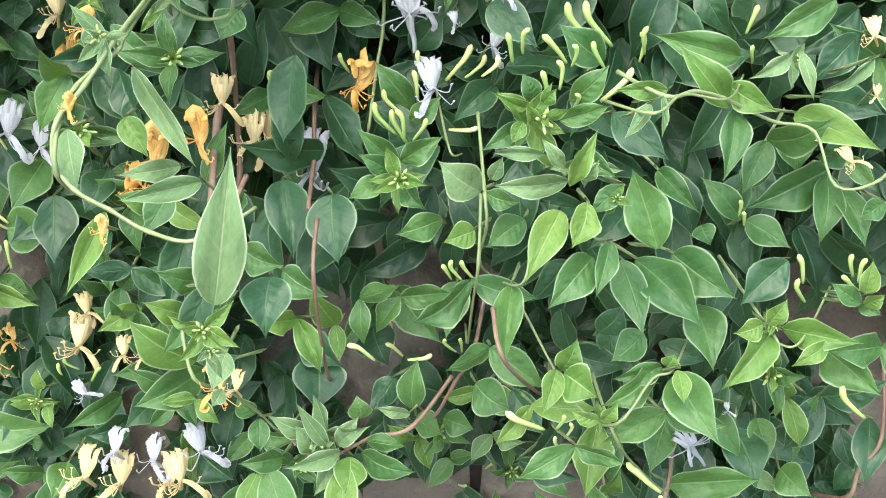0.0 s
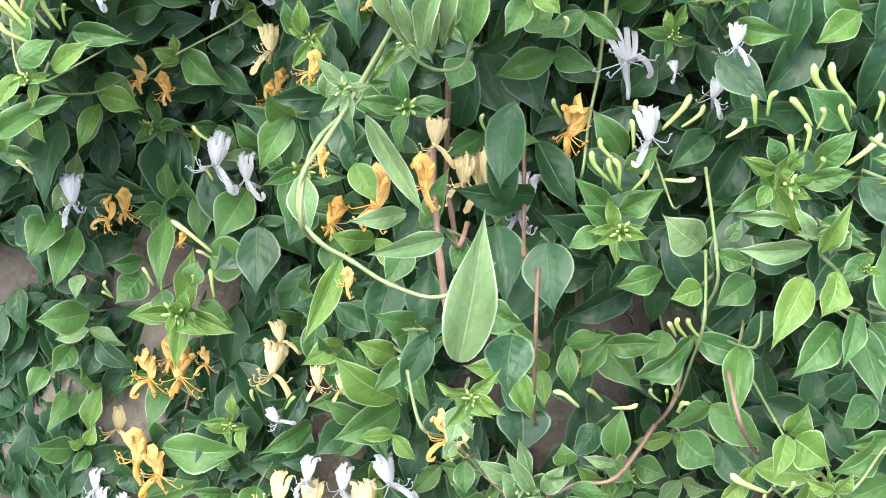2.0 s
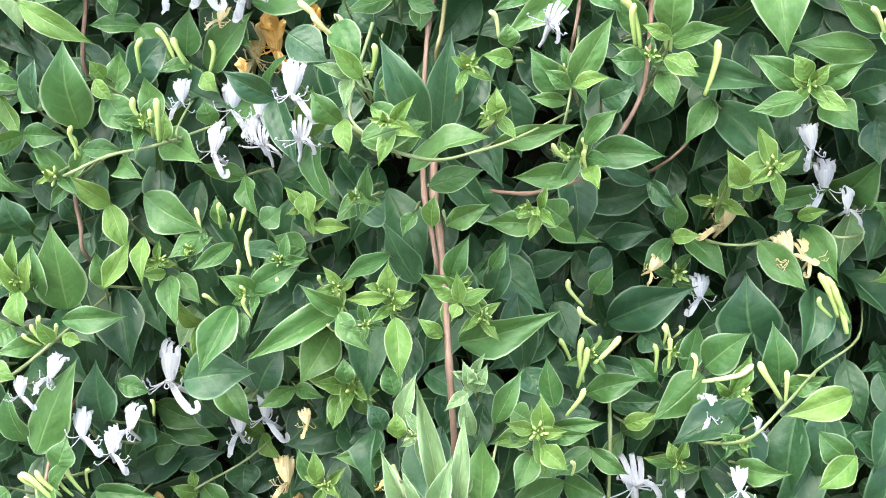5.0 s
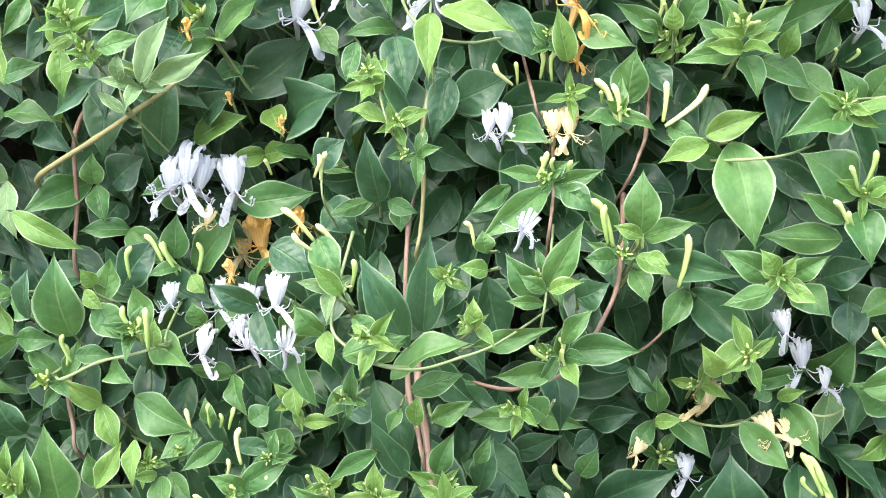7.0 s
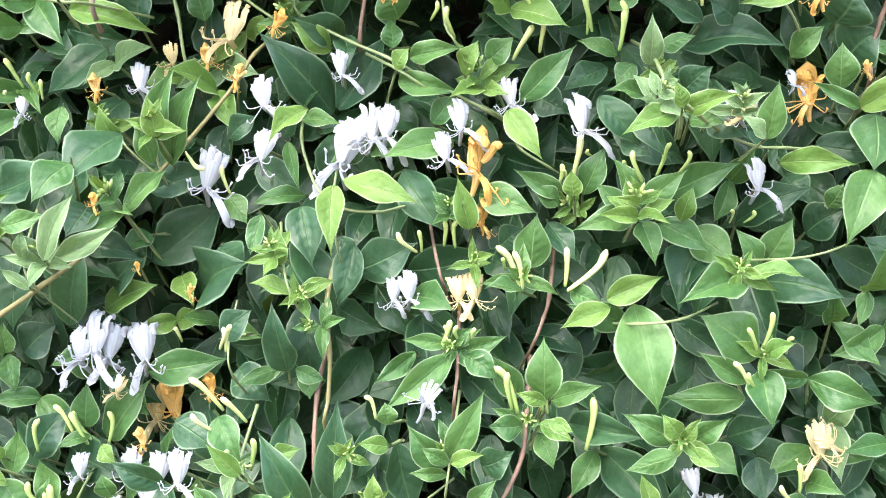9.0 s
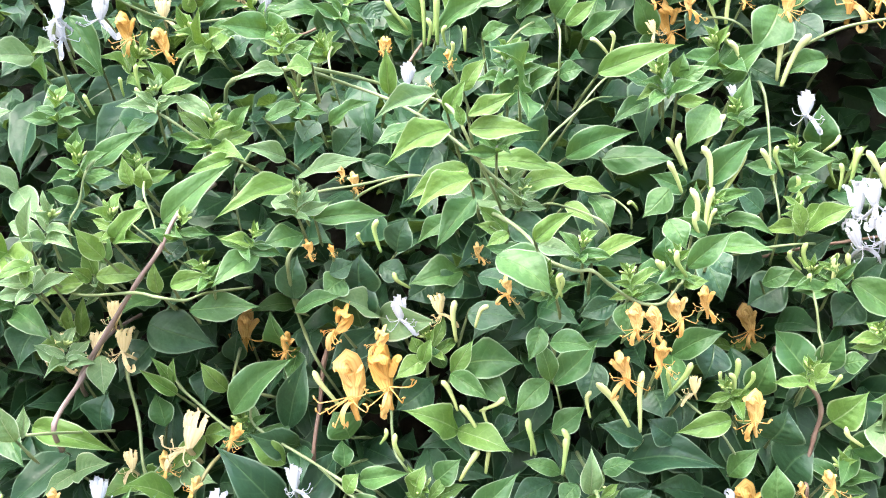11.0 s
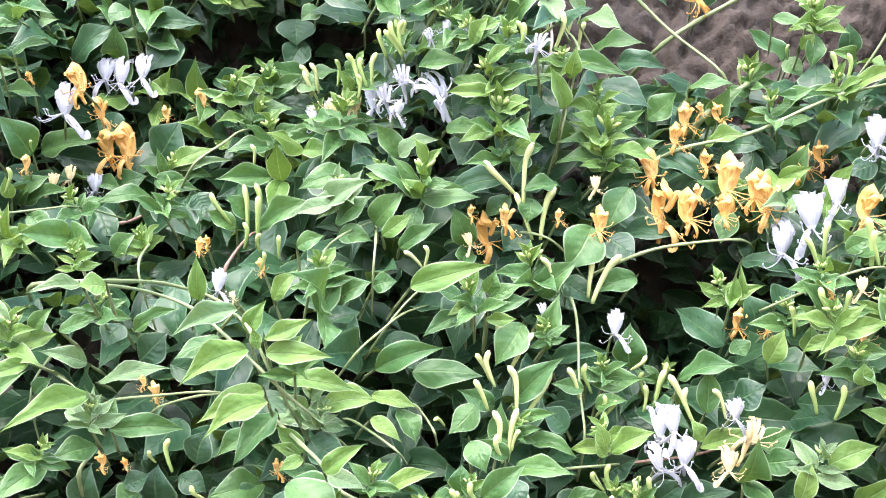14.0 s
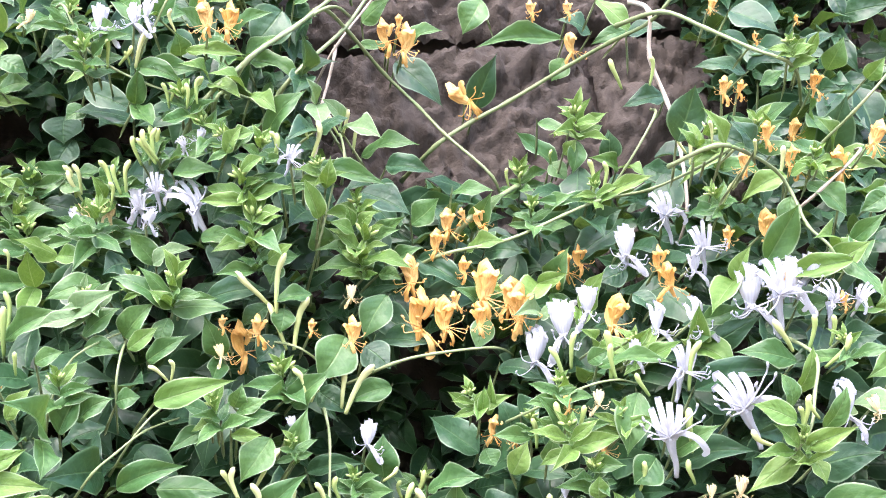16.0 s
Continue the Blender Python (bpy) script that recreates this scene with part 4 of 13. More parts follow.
leaf(s, "m", 0.566, 0.717, 1.752, 0.578, 0.698, 1.778, 0.015, 5)
leaf(s, "d", 0.570, 0.751, 1.730, 0.605, 0.715, 1.733, 0.027, -1)
stem(s, "g", 0.0015, (0.591, 0.798, 1.828), (0.580, 0.736, 1.803), (0.567, 0.723, 1.776), (0.553, 0.716, 1.750), (0.539, 0.759, 1.724))
tip(s, 0.552, 0.719, 1.739, 0.020, "y")
bud(s, "b", 0.591, 0.747, 1.796, 0.600, 0.729, 1.817)
bud(s, "b", 0.549, 0.716, 1.750, 0.542, 0.703, 1.765)
bud(s, "b", 0.549, 0.715, 1.753, 0.548, 0.700, 1.773)
bud(s, "b", 0.561, 0.711, 1.759, 0.555, 0.698, 1.774)
bud(s, "b", 0.573, 0.714, 1.754, 0.575, 0.699, 1.768)
bud(s, "p", 0.542, 0.737, 1.745, 0.524, 0.727, 1.761)
flower(s, "w", "front", 0.583, 0.720, 1.749, 0.587, 0.710, 1.784, 11)
flower(s, "c", "front", 0.613, 0.726, 1.756, 0.608, 0.722, 1.773, -3)
s = shoot(-0.048, 0.993, 0.505, "dark green honeysuckle shoot with pointed oval leaves")
leaf(s, "d", -0.048, 0.948, 0.525, 0.003, 0.931, 0.542, 0.029, -10)
s = shoot(-0.233, 0.845, 0.805, "mid green honeysuckle shoot with one cream flower")
leaf(s, "y", -0.221, 0.812, 0.824, -0.249, 0.787, 0.817, 0.019, 2)
leaf(s, "y", -0.177, 0.774, 0.800, -0.220, 0.766, 0.839, 0.031, -3)
leaf(s, "m", -0.181, 0.817, 0.768, -0.227, 0.779, 0.759, 0.032, 1)
leaf(s, "m", -0.223, 0.866, 0.747, -0.260, 0.842, 0.748, 0.018, -8)
flower(s, "c", "front", -0.225, 0.814, 0.775, -0.226, 0.822, 0.792, 8)
s = shoot(-0.538, 0.967, 0.850, "dark green honeysuckle shoot with a reddish stem")
leaf(s, "d", -0.456, 0.921, 0.850, -0.435, 0.906, 0.824, 0.022, -1)
leaf(s, "m", -0.527, 0.891, 0.896, -0.504, 0.879, 0.874, 0.023, 9)
leaf(s, "d", -0.504, 0.911, 0.878, -0.474, 0.900, 0.857, 0.039, 8)
stem(s, "r", 0.0017, (-0.442, 0.832, 1.002), (-0.459, 0.798, 0.983), (-0.494, 0.835, 0.940), (-0.532, 0.863, 0.881), (-0.547, 0.924, 0.858))
s = shoot(0.050, 0.822, 1.737, "light green honeysuckle shoot with one golden flower")
leaf(s, "y", 0.032, 0.730, 1.791, 0.046, 0.721, 1.809, 0.012, 6)
leaf(s, "y", 0.044, 0.702, 1.782, 0.073, 0.693, 1.790, 0.012, 4)
leaf(s, "y", 0.040, 0.700, 1.776, 0.038, 0.694, 1.788, 0.007, -9)
leaf(s, "y", 0.032, 0.722, 1.780, -0.008, 0.707, 1.759, 0.020, -3)
leaf(s, "y", 0.044, 0.709, 1.775, 0.084, 0.699, 1.767, 0.015, 6)
leaf(s, "y", 0.040, 0.724, 1.755, 0.001, 0.710, 1.737, 0.018, -6)
leaf(s, "y", 0.042, 0.717, 1.747, 0.005, 0.704, 1.727, 0.018, 5)
leaf(s, "y", 0.049, 0.764, 1.766, 0.098, 0.752, 1.751, 0.016, -5)
leaf(s, "y", 0.073, 0.765, 1.746, 0.108, 0.755, 1.745, 0.021, -10)
leaf(s, "m", 0.043, 0.786, 1.747, 0.014, 0.774, 1.714, 0.019, 5)
leaf(s, "m", 0.024, 0.809, 1.739, 0.001, 0.800, 1.722, 0.015, 1)
leaf(s, "m", 0.029, 0.834, 1.704, -0.008, 0.820, 1.698, 0.024, 5)
leaf(s, "y", 0.060, 0.758, 1.718, 0.044, 0.749, 1.735, 0.012, -3)
leaf(s, "y", 0.058, 0.757, 1.716, 0.040, 0.751, 1.724, 0.009, 0)
leaf(s, "y", 0.060, 0.732, 1.713, 0.045, 0.727, 1.706, 0.009, 2)
leaf(s, "m", 0.069, 0.756, 1.703, 0.044, 0.748, 1.709, 0.011, 9)
leaf(s, "m", 0.053, 0.719, 1.700, 0.085, 0.710, 1.687, 0.020, 10)
leaf(s, "d", 0.064, 0.770, 1.726, 0.090, 0.762, 1.705, 0.022, 7)
leaf(s, "y", 0.106, 0.842, 1.758, 0.137, 0.832, 1.745, 0.013, -2)
leaf(s, "y", 0.104, 0.830, 1.741, 0.123, 0.823, 1.722, 0.012, -11)
leaf(s, "d", 0.007, 0.837, 1.699, -0.011, 0.832, 1.689, 0.023, -11)
leaf(s, "m", 0.051, 0.707, 1.698, 0.080, 0.698, 1.669, 0.026, -10)
leaf(s, "d", 0.039, 0.753, 1.692, 0.067, 0.745, 1.674, 0.021, -10)
leaf(s, "d", 0.028, 0.830, 1.699, 0.006, 0.825, 1.689, 0.023, -2)
stem(s, "g", 0.0014, (-0.124, 0.844, 1.845), (-0.105, 0.772, 1.840), (-0.063, 0.722, 1.829), (-0.048, 0.736, 1.831), (-0.027, 0.806, 1.841), (0.002, 0.820, 1.832), (0.020, 0.763, 1.811), (0.035, 0.718, 1.790), (0.046, 0.725, 1.762), (0.055, 0.751, 1.742), (0.064, 0.823, 1.723))
stem(s, "g", 0.0010, (-0.090, 0.882, 1.769), (-0.065, 0.815, 1.767), (-0.031, 0.793, 1.765), (0.004, 0.753, 1.760), (0.023, 0.781, 1.758))
stem(s, "g", 0.0010, (0.076, 0.846, 1.764), (0.097, 0.808, 1.783), (0.112, 0.817, 1.796), (0.132, 0.831, 1.811), (0.154, 0.895, 1.826))
stem(s, "g", 0.0013, (-0.057, 0.731, 1.820), (-0.050, 0.710, 1.823), (-0.034, 0.779, 1.831), (-0.008, 0.789, 1.820), (0.018, 0.742, 1.792), (0.039, 0.721, 1.767), (0.054, 0.735, 1.751), (0.069, 0.749, 1.737), (0.087, 0.817, 1.721))
tip(s, 0.064, 0.782, 1.746, 0.026, "p")
tip(s, 0.059, 0.726, 1.767, 0.016, "m")
tip(s, 0.072, 0.756, 1.736, 0.014, "p")
flower(s, "o", "front", 0.041, 0.795, 1.703, 0.041, 0.793, 1.717, 12)
s = shoot(0.065, 1.060, 2.144, "mid green honeysuckle shoot with cream and golden flowers")
leaf(s, "m", 0.097, 0.982, 2.181, 0.057, 0.966, 2.178, 0.013, -9)
leaf(s, "m", 0.022, 1.013, 2.170, 0.045, 1.014, 2.155, 0.021, 0)
leaf(s, "m", 0.018, 1.035, 2.150, 0.046, 1.028, 2.151, 0.021, 7)
leaf(s, "d", 0.093, 1.001, 2.132, 0.139, 0.998, 2.104, 0.026, 1)
leaf(s, "m", 0.090, 1.024, 2.125, 0.073, 1.021, 2.112, 0.019, -7)
leaf(s, "d", 0.069, 1.064, 2.133, 0.067, 1.067, 2.107, 0.037, -3)
leaf(s, "d", 0.075, 1.073, 2.114, 0.057, 1.074, 2.084, 0.028, -10)
flower(s, "c", "front", 0.050, 0.988, 2.187, 0.054, 0.983, 2.203, 10)
flower(s, "o", "front", 0.090, 0.968, 2.192, 0.090, 0.966, 2.202, -4)
s = shoot(-0.156, 0.767, 1.296, "light green honeysuckle shoot with white flowers and slender pale buds")
leaf(s, "m", -0.181, 0.706, 1.372, -0.168, 0.696, 1.346, 0.019, -7)
leaf(s, "y", -0.167, 0.681, 1.343, -0.182, 0.674, 1.364, 0.011, 6)
leaf(s, "m", -0.184, 0.706, 1.317, -0.198, 0.699, 1.337, 0.016, -11)
leaf(s, "d", -0.137, 0.709, 1.305, -0.158, 0.699, 1.363, 0.023, 7)
leaf(s, "y", -0.170, 0.774, 1.329, -0.148, 0.772, 1.336, 0.013, -10)
leaf(s, "d", -0.138, 0.804, 1.294, -0.126, 0.798, 1.360, 0.025, 0)
leaf(s, "m", -0.165, 0.696, 1.327, -0.144, 0.689, 1.313, 0.014, 11)
leaf(s, "m", -0.101, 0.738, 1.296, -0.051, 0.728, 1.306, 0.014, 11)
leaf(s, "y", -0.097, 0.698, 1.314, -0.096, 0.697, 1.333, 0.011, 5)
leaf(s, "m", -0.192, 0.823, 1.258, -0.212, 0.809, 1.239, 0.015, -10)
leaf(s, "d", -0.194, 0.800, 1.244, -0.175, 0.798, 1.257, 0.025, 3)
leaf(s, "m", -0.156, 0.787, 1.248, -0.164, 0.779, 1.234, 0.010, 4)
leaf(s, "y", -0.143, 0.758, 1.245, -0.139, 0.755, 1.265, 0.013, -10)
leaf(s, "m", -0.136, 0.780, 1.241, -0.107, 0.774, 1.254, 0.015, 11)
stem(s, "r", 0.0018, (-0.139, 0.884, 1.389), (-0.142, 0.820, 1.362), (-0.146, 0.796, 1.317), (-0.148, 0.832, 1.291))
stem(s, "g", 0.0010, (-0.169, 0.758, 1.368), (-0.173, 0.698, 1.340), (-0.176, 0.691, 1.322), (-0.164, 0.680, 1.311), (-0.153, 0.674, 1.305), (-0.129, 0.711, 1.291))
leaf(s, "y", -0.181, 0.700, 1.320, -0.178, 0.689, 1.301, 0.012, 9)
leaf(s, "m", -0.149, 0.709, 1.287, -0.100, 0.708, 1.304, 0.024, -44)
leaf(s, "m", -0.155, 0.696, 1.302, -0.135, 0.686, 1.313, 0.012, 7)
leaf(s, "m", -0.168, 0.670, 1.311, -0.131, 0.672, 1.319, 0.018, 3)
leaf(s, "m", -0.138, 0.715, 1.277, -0.106, 0.717, 1.285, 0.015, 6)
tip(s, -0.173, 0.699, 1.343, 0.017, "p")
tip(s, -0.152, 0.671, 1.319, 0.016, "y")
tip(s, -0.099, 0.706, 1.317, 0.015, "y")
tip(s, -0.186, 0.772, 1.262, 0.016, "m")
tip(s, -0.111, 0.706, 1.343, 0.014, "y")
bud(s, "p", -0.183, 0.701, 1.365, -0.191, 0.692, 1.379)
bud(s, "b", -0.165, 0.701, 1.341, -0.162, 0.693, 1.360)
bud(s, "b", -0.173, 0.700, 1.344, -0.173, 0.691, 1.356)
flower(s, "w", "front", -0.215, 0.722, 1.324, -0.211, 0.725, 1.355, 0)
flower(s, "w", "upright", -0.214, 0.727, 1.295, -0.207, 0.719, 1.322, 8)
s = shoot(0.372, 1.108, 2.166, "mid green honeysuckle shoot with golden flowers")
leaf(s, "m", 0.377, 1.070, 2.189, 0.334, 1.065, 2.186, 0.014, 9)
leaf(s, "m", 0.392, 1.058, 2.189, 0.424, 1.038, 2.190, 0.024, -6)
leaf(s, "d", 0.385, 1.092, 2.183, 0.425, 1.085, 2.130, 0.038, -1)
leaf(s, "m", 0.351, 1.062, 2.213, 0.377, 1.040, 2.226, 0.022, 7)
flower(s, "o", "front", 0.372, 1.047, 2.170, 0.369, 1.039, 2.203, 14)
flower(s, "o", "front", 0.384, 1.049, 2.161, 0.387, 1.039, 2.196, -25)
flower(s, "o", "front", 0.381, 1.037, 2.190, 0.382, 1.033, 2.205, -10)
s = shoot(0.238, 0.734, 0.984, "dark green honeysuckle shoot with cream flowers")
leaf(s, "m", 0.232, 0.701, 0.976, 0.180, 0.690, 0.955, 0.028, -11)
leaf(s, "m", 0.231, 0.698, 0.974, 0.223, 0.672, 0.939, 0.021, 6)
leaf(s, "m", 0.236, 0.694, 0.968, 0.248, 0.664, 0.941, 0.019, -8)
leaf(s, "m", 0.206, 0.711, 0.998, 0.211, 0.692, 0.976, 0.025, -5)
leaf(s, "m", 0.256, 0.666, 0.969, 0.241, 0.662, 0.960, 0.014, 4)
stem(s, "g", 0.0012, (0.091, 0.628, 1.059), (0.112, 0.599, 1.055), (0.130, 0.617, 1.052), (0.149, 0.633, 1.043), (0.167, 0.643, 1.032), (0.182, 0.646, 1.025), (0.203, 0.645, 1.020), (0.214, 0.630, 0.994), (0.236, 0.625, 1.000), (0.265, 0.669, 1.007))
flower(s, "c", "front", 0.228, 0.642, 0.999, 0.220, 0.648, 1.013, 16)
flower(s, "c", "front", 0.240, 0.674, 1.060, 0.238, 0.682, 1.077, -13)
flower(s, "c", "front", 0.234, 0.644, 1.038, 0.235, 0.648, 1.047, -4)
s = shoot(0.011, 0.790, 0.798, "mid green honeysuckle shoot with slender pale buds and a reddish stem")
leaf(s, "m", -0.021, 0.730, 0.789, -0.017, 0.740, 0.823, 0.021, -9)
leaf(s, "p", -0.022, 0.708, 0.798, -0.045, 0.704, 0.806, 0.009, 3)
leaf(s, "d", -0.033, 0.742, 0.806, -0.051, 0.722, 0.791, 0.019, 4)
leaf(s, "m", 0.022, 0.734, 0.806, 0.046, 0.717, 0.796, 0.029, -1)
leaf(s, "d", 0.047, 0.731, 0.803, 0.067, 0.705, 0.784, 0.023, 4)
stem(s, "g", 0.0011, (0.023, 0.700, 0.960), (0.021, 0.663, 0.933), (0.018, 0.681, 0.894), (0.016, 0.718, 0.847), (0.016, 0.787, 0.824))
stem(s, "r", 0.0013, (0.027, 0.599, 0.935), (0.033, 0.572, 0.917), (0.071, 0.714, 0.808), (0.077, 0.788, 0.791))
bud(s, "b", 0.009, 0.750, 0.822, 0.004, 0.745, 0.835)
bud(s, "b", 0.013, 0.750, 0.822, 0.011, 0.745, 0.835)
bud(s, "b", 0.014, 0.698, 0.847, 0.023, 0.691, 0.856)
bud(s, "b", 0.018, 0.719, 0.833, 0.021, 0.715, 0.845)
bud(s, "p", -0.024, 0.744, 0.819, -0.008, 0.739, 0.828)
s = shoot(0.667, 0.878, 1.943, "mid green honeysuckle shoot with golden flowers")
leaf(s, "m", 0.670, 0.827, 1.974, 0.644, 0.827, 1.987, 0.017, 4)
leaf(s, "y", 0.633, 0.819, 1.957, 0.650, 0.800, 1.958, 0.017, -11)
leaf(s, "m", 0.645, 0.818, 1.949, 0.664, 0.803, 1.915, 0.023, 8)
leaf(s, "m", 0.696, 0.797, 1.929, 0.675, 0.804, 1.919, 0.018, -7)
leaf(s, "y", 0.619, 0.801, 1.952, 0.583, 0.811, 1.935, 0.018, 1)
leaf(s, "m", 0.628, 0.815, 1.938, 0.617, 0.819, 1.911, 0.020, 11)
stem(s, "g", 0.0014, (0.669, 0.860, 1.981), (0.689, 0.801, 2.001), (0.719, 0.790, 2.029), (0.739, 0.832, 2.049))
tip(s, 0.647, 0.806, 1.961, 0.018, "y")
flower(s, "o", "front", 0.635, 0.824, 1.955, 0.637, 0.817, 1.980, 22)
flower(s, "o", "front", 0.668, 0.809, 1.943, 0.671, 0.802, 1.970, -19)
flower(s, "o", "front", 0.692, 0.801, 1.962, 0.700, 0.793, 1.986, -10)
s = shoot(0.325, 0.906, 1.702, "mid green honeysuckle shoot with white and cream flowers, slender pale buds")
flower(s, "c", "upright", 0.348, 0.813, 1.687, 0.362, 0.799, 1.718, 20)
flower(s, "c", "front", 0.339, 0.814, 1.676, 0.342, 0.808, 1.698, -11)
flower(s, "w", "front", 0.350, 0.820, 1.711, 0.354, 0.812, 1.731, -4)
leaf(s, "m", 0.323, 0.844, 1.750, 0.360, 0.819, 1.753, 0.019, -10)
leaf(s, "m", 0.338, 0.840, 1.724, 0.341, 0.827, 1.754, 0.018, -9)
leaf(s, "d", 0.362, 0.850, 1.731, 0.383, 0.835, 1.739, 0.025, -5)
leaf(s, "y", 0.334, 0.857, 1.702, 0.368, 0.833, 1.710, 0.015, -2)
leaf(s, "y", 0.327, 0.819, 1.704, 0.319, 0.815, 1.720, 0.011, -1)
leaf(s, "m", 0.371, 0.832, 1.697, 0.391, 0.817, 1.706, 0.020, 5)
leaf(s, "m", 0.370, 0.834, 1.686, 0.395, 0.815, 1.686, 0.020, 11)
leaf(s, "d", 0.317, 0.871, 1.665, 0.355, 0.846, 1.668, 0.024, -6)
tip(s, 0.331, 0.929, 1.760, 0.016, "m")
bud(s, "b", 0.319, 0.934, 1.746, 0.319, 0.920, 1.763)
bud(s, "b", 0.325, 0.934, 1.745, 0.333, 0.919, 1.771)
bud(s, "b", 0.304, 0.851, 1.733, 0.314, 0.837, 1.756)
bud(s, "b", 0.297, 0.855, 1.730, 0.296, 0.842, 1.747)
bud(s, "p", 0.325, 0.840, 1.726, 0.311, 0.825, 1.751)
bud(s, "p", 0.327, 0.836, 1.717, 0.326, 0.822, 1.741)
bud(s, "p", 0.351, 0.839, 1.719, 0.339, 0.826, 1.736)
flower(s, "w", "front", 0.305, 0.851, 1.700, 0.309, 0.844, 1.737, 19)
flower(s, "w", "front", 0.305, 0.808, 1.702, 0.305, 0.802, 1.733, 9)
flower(s, "w", "front", 0.313, 0.835, 1.681, 0.321, 0.830, 1.711, -6)
flower(s, "c", "front", 0.347, 0.838, 1.686, 0.347, 0.834, 1.702, 22)
flower(s, "w", "front", 0.353, 0.832, 1.719, 0.352, 0.829, 1.732, 15)
s = shoot(-0.108, 0.589, 0.955, "light green honeysuckle shoot with a reddish stem")
leaf(s, "p", -0.126, 0.604, 1.007, -0.165, 0.580, 1.006, 0.013, -2)
leaf(s, "p", -0.114, 0.552, 0.962, -0.102, 0.564, 1.041, 0.026, 6)
leaf(s, "m", -0.146, 0.616, 0.995, -0.157, 0.598, 0.978, 0.017, 5)
leaf(s, "m", -0.103, 0.583, 0.978, -0.081, 0.576, 0.972, 0.018, 1)
leaf(s, "d", -0.088, 0.571, 0.968, -0.089, 0.549, 0.944, 0.026, -6)
leaf(s, "p", -0.114, 0.571, 0.924, -0.120, 0.554, 0.910, 0.015, 2)
stem(s, "g", 0.0016, (-0.171, 0.753, 1.078), (-0.181, 0.678, 1.064), (-0.193, 0.646, 1.046), (-0.203, 0.623, 1.034), (-0.205, 0.615, 1.015), (-0.194, 0.609, 1.000), (-0.175, 0.602, 0.992), (-0.153, 0.590, 0.985), (-0.124, 0.572, 0.988), (-0.099, 0.607, 0.991))
stem(s, "r", 0.0026, (-0.155, 0.872, 0.977), (-0.151, 0.793, 0.975), (-0.133, 0.657, 0.967), (-0.117, 0.560, 0.968), (-0.112, 0.581, 0.968))
tip(s, -0.102, 0.468, 0.994, 0.014, "y")
tip(s, -0.108, 0.506, 0.962, 0.011, "p")
s = shoot(0.006, 1.058, 1.951, "mid green honeysuckle shoot with pointed oval leaves")
leaf(s, "y", 0.038, 1.021, 1.991, 0.022, 1.010, 2.004, 0.015, -9)
leaf(s, "m", 0.040, 0.987, 1.961, -0.006, 0.971, 1.958, 0.021, -11)
leaf(s, "d", -0.031, 0.994, 1.942, -0.038, 0.993, 1.913, 0.023, -10)
leaf(s, "d", -0.023, 0.991, 1.953, -0.015, 0.991, 1.937, 0.022, 1)
tip(s, 0.042, 0.990, 1.995, 0.024, "m")
bud(s, "p", 0.026, 0.981, 1.969, 0.022, 0.968, 1.984)
s = shoot(0.040, 0.873, 1.423, "light green honeysuckle shoot with slender pale buds")
leaf(s, "m", 0.068, 0.811, 1.397, 0.073, 0.782, 1.332, 0.038, 7)
leaf(s, "y", 0.052, 0.802, 1.398, 0.019, 0.795, 1.389, 0.017, 11)
leaf(s, "y", 0.039, 0.823, 1.470, 0.039, 0.819, 1.488, 0.013, -5)
leaf(s, "m", 0.046, 0.844, 1.470, 0.064, 0.836, 1.500, 0.019, -9)
leaf(s, "m", 0.029, 0.836, 1.465, 0.012, 0.831, 1.479, 0.015, 3)
leaf(s, "m", 0.032, 0.838, 1.472, 0.002, 0.830, 1.492, 0.015, -7)
leaf(s, "m", 0.006, 0.826, 1.427, 0.014, 0.821, 1.462, 0.025, 1)
leaf(s, "d", 0.021, 0.846, 1.454, 0.036, 0.832, 1.427, 0.019, -11)
stem(s, "g", 0.0010, (-0.088, 0.867, 1.582), (-0.064, 0.823, 1.564), (-0.041, 0.830, 1.546), (-0.013, 0.837, 1.535), (0.002, 0.841, 1.524), (0.006, 0.841, 1.514), (0.017, 0.892, 1.486))
stem(s, "g", 0.0012, (-0.001, 0.894, 1.545), (0.005, 0.841, 1.516), (0.008, 0.840, 1.505), (0.025, 0.840, 1.491), (0.049, 0.889, 1.473))
stem(s, "g", 0.0011, (0.041, 0.835, 1.386), (0.070, 0.790, 1.387), (0.097, 0.795, 1.387), (0.127, 0.850, 1.388))
leaf(s, "m", -0.002, 0.802, 1.414, -0.026, 0.798, 1.419, 0.011, 31)
leaf(s, "m", 0.030, 0.816, 1.410, 0.049, 0.801, 1.400, 0.014, 7)
leaf(s, "y", 0.051, 0.804, 1.403, 0.088, 0.803, 1.414, 0.018, 8)
tip(s, 0.075, 0.786, 1.459, 0.026, "y")
tip(s, 0.039, 0.843, 1.462, 0.018, "y")
tip(s, -0.001, 0.809, 1.422, 0.018, "m")
bud(s, "p", 0.040, 0.838, 1.481, 0.046, 0.830, 1.510)
bud(s, "b", 0.029, 0.839, 1.475, 0.032, 0.830, 1.492)
bud(s, "b", 0.036, 0.839, 1.478, 0.033, 0.829, 1.487)
bud(s, "p", -0.002, 0.810, 1.414, -0.018, 0.801, 1.442)
bud(s, "p", -0.001, 0.803, 1.416, -0.006, 0.795, 1.440)
bud(s, "p", 0.026, 0.811, 1.414, 0.029, 0.804, 1.439)
bud(s, "p", 0.027, 0.810, 1.411, 0.051, 0.803, 1.437)
s = shoot(0.502, 1.053, 2.019, "mid green honeysuckle shoot with slender pale buds")
leaf(s, "m", 0.516, 0.969, 2.047, 0.508, 0.972, 2.017, 0.018, 4)
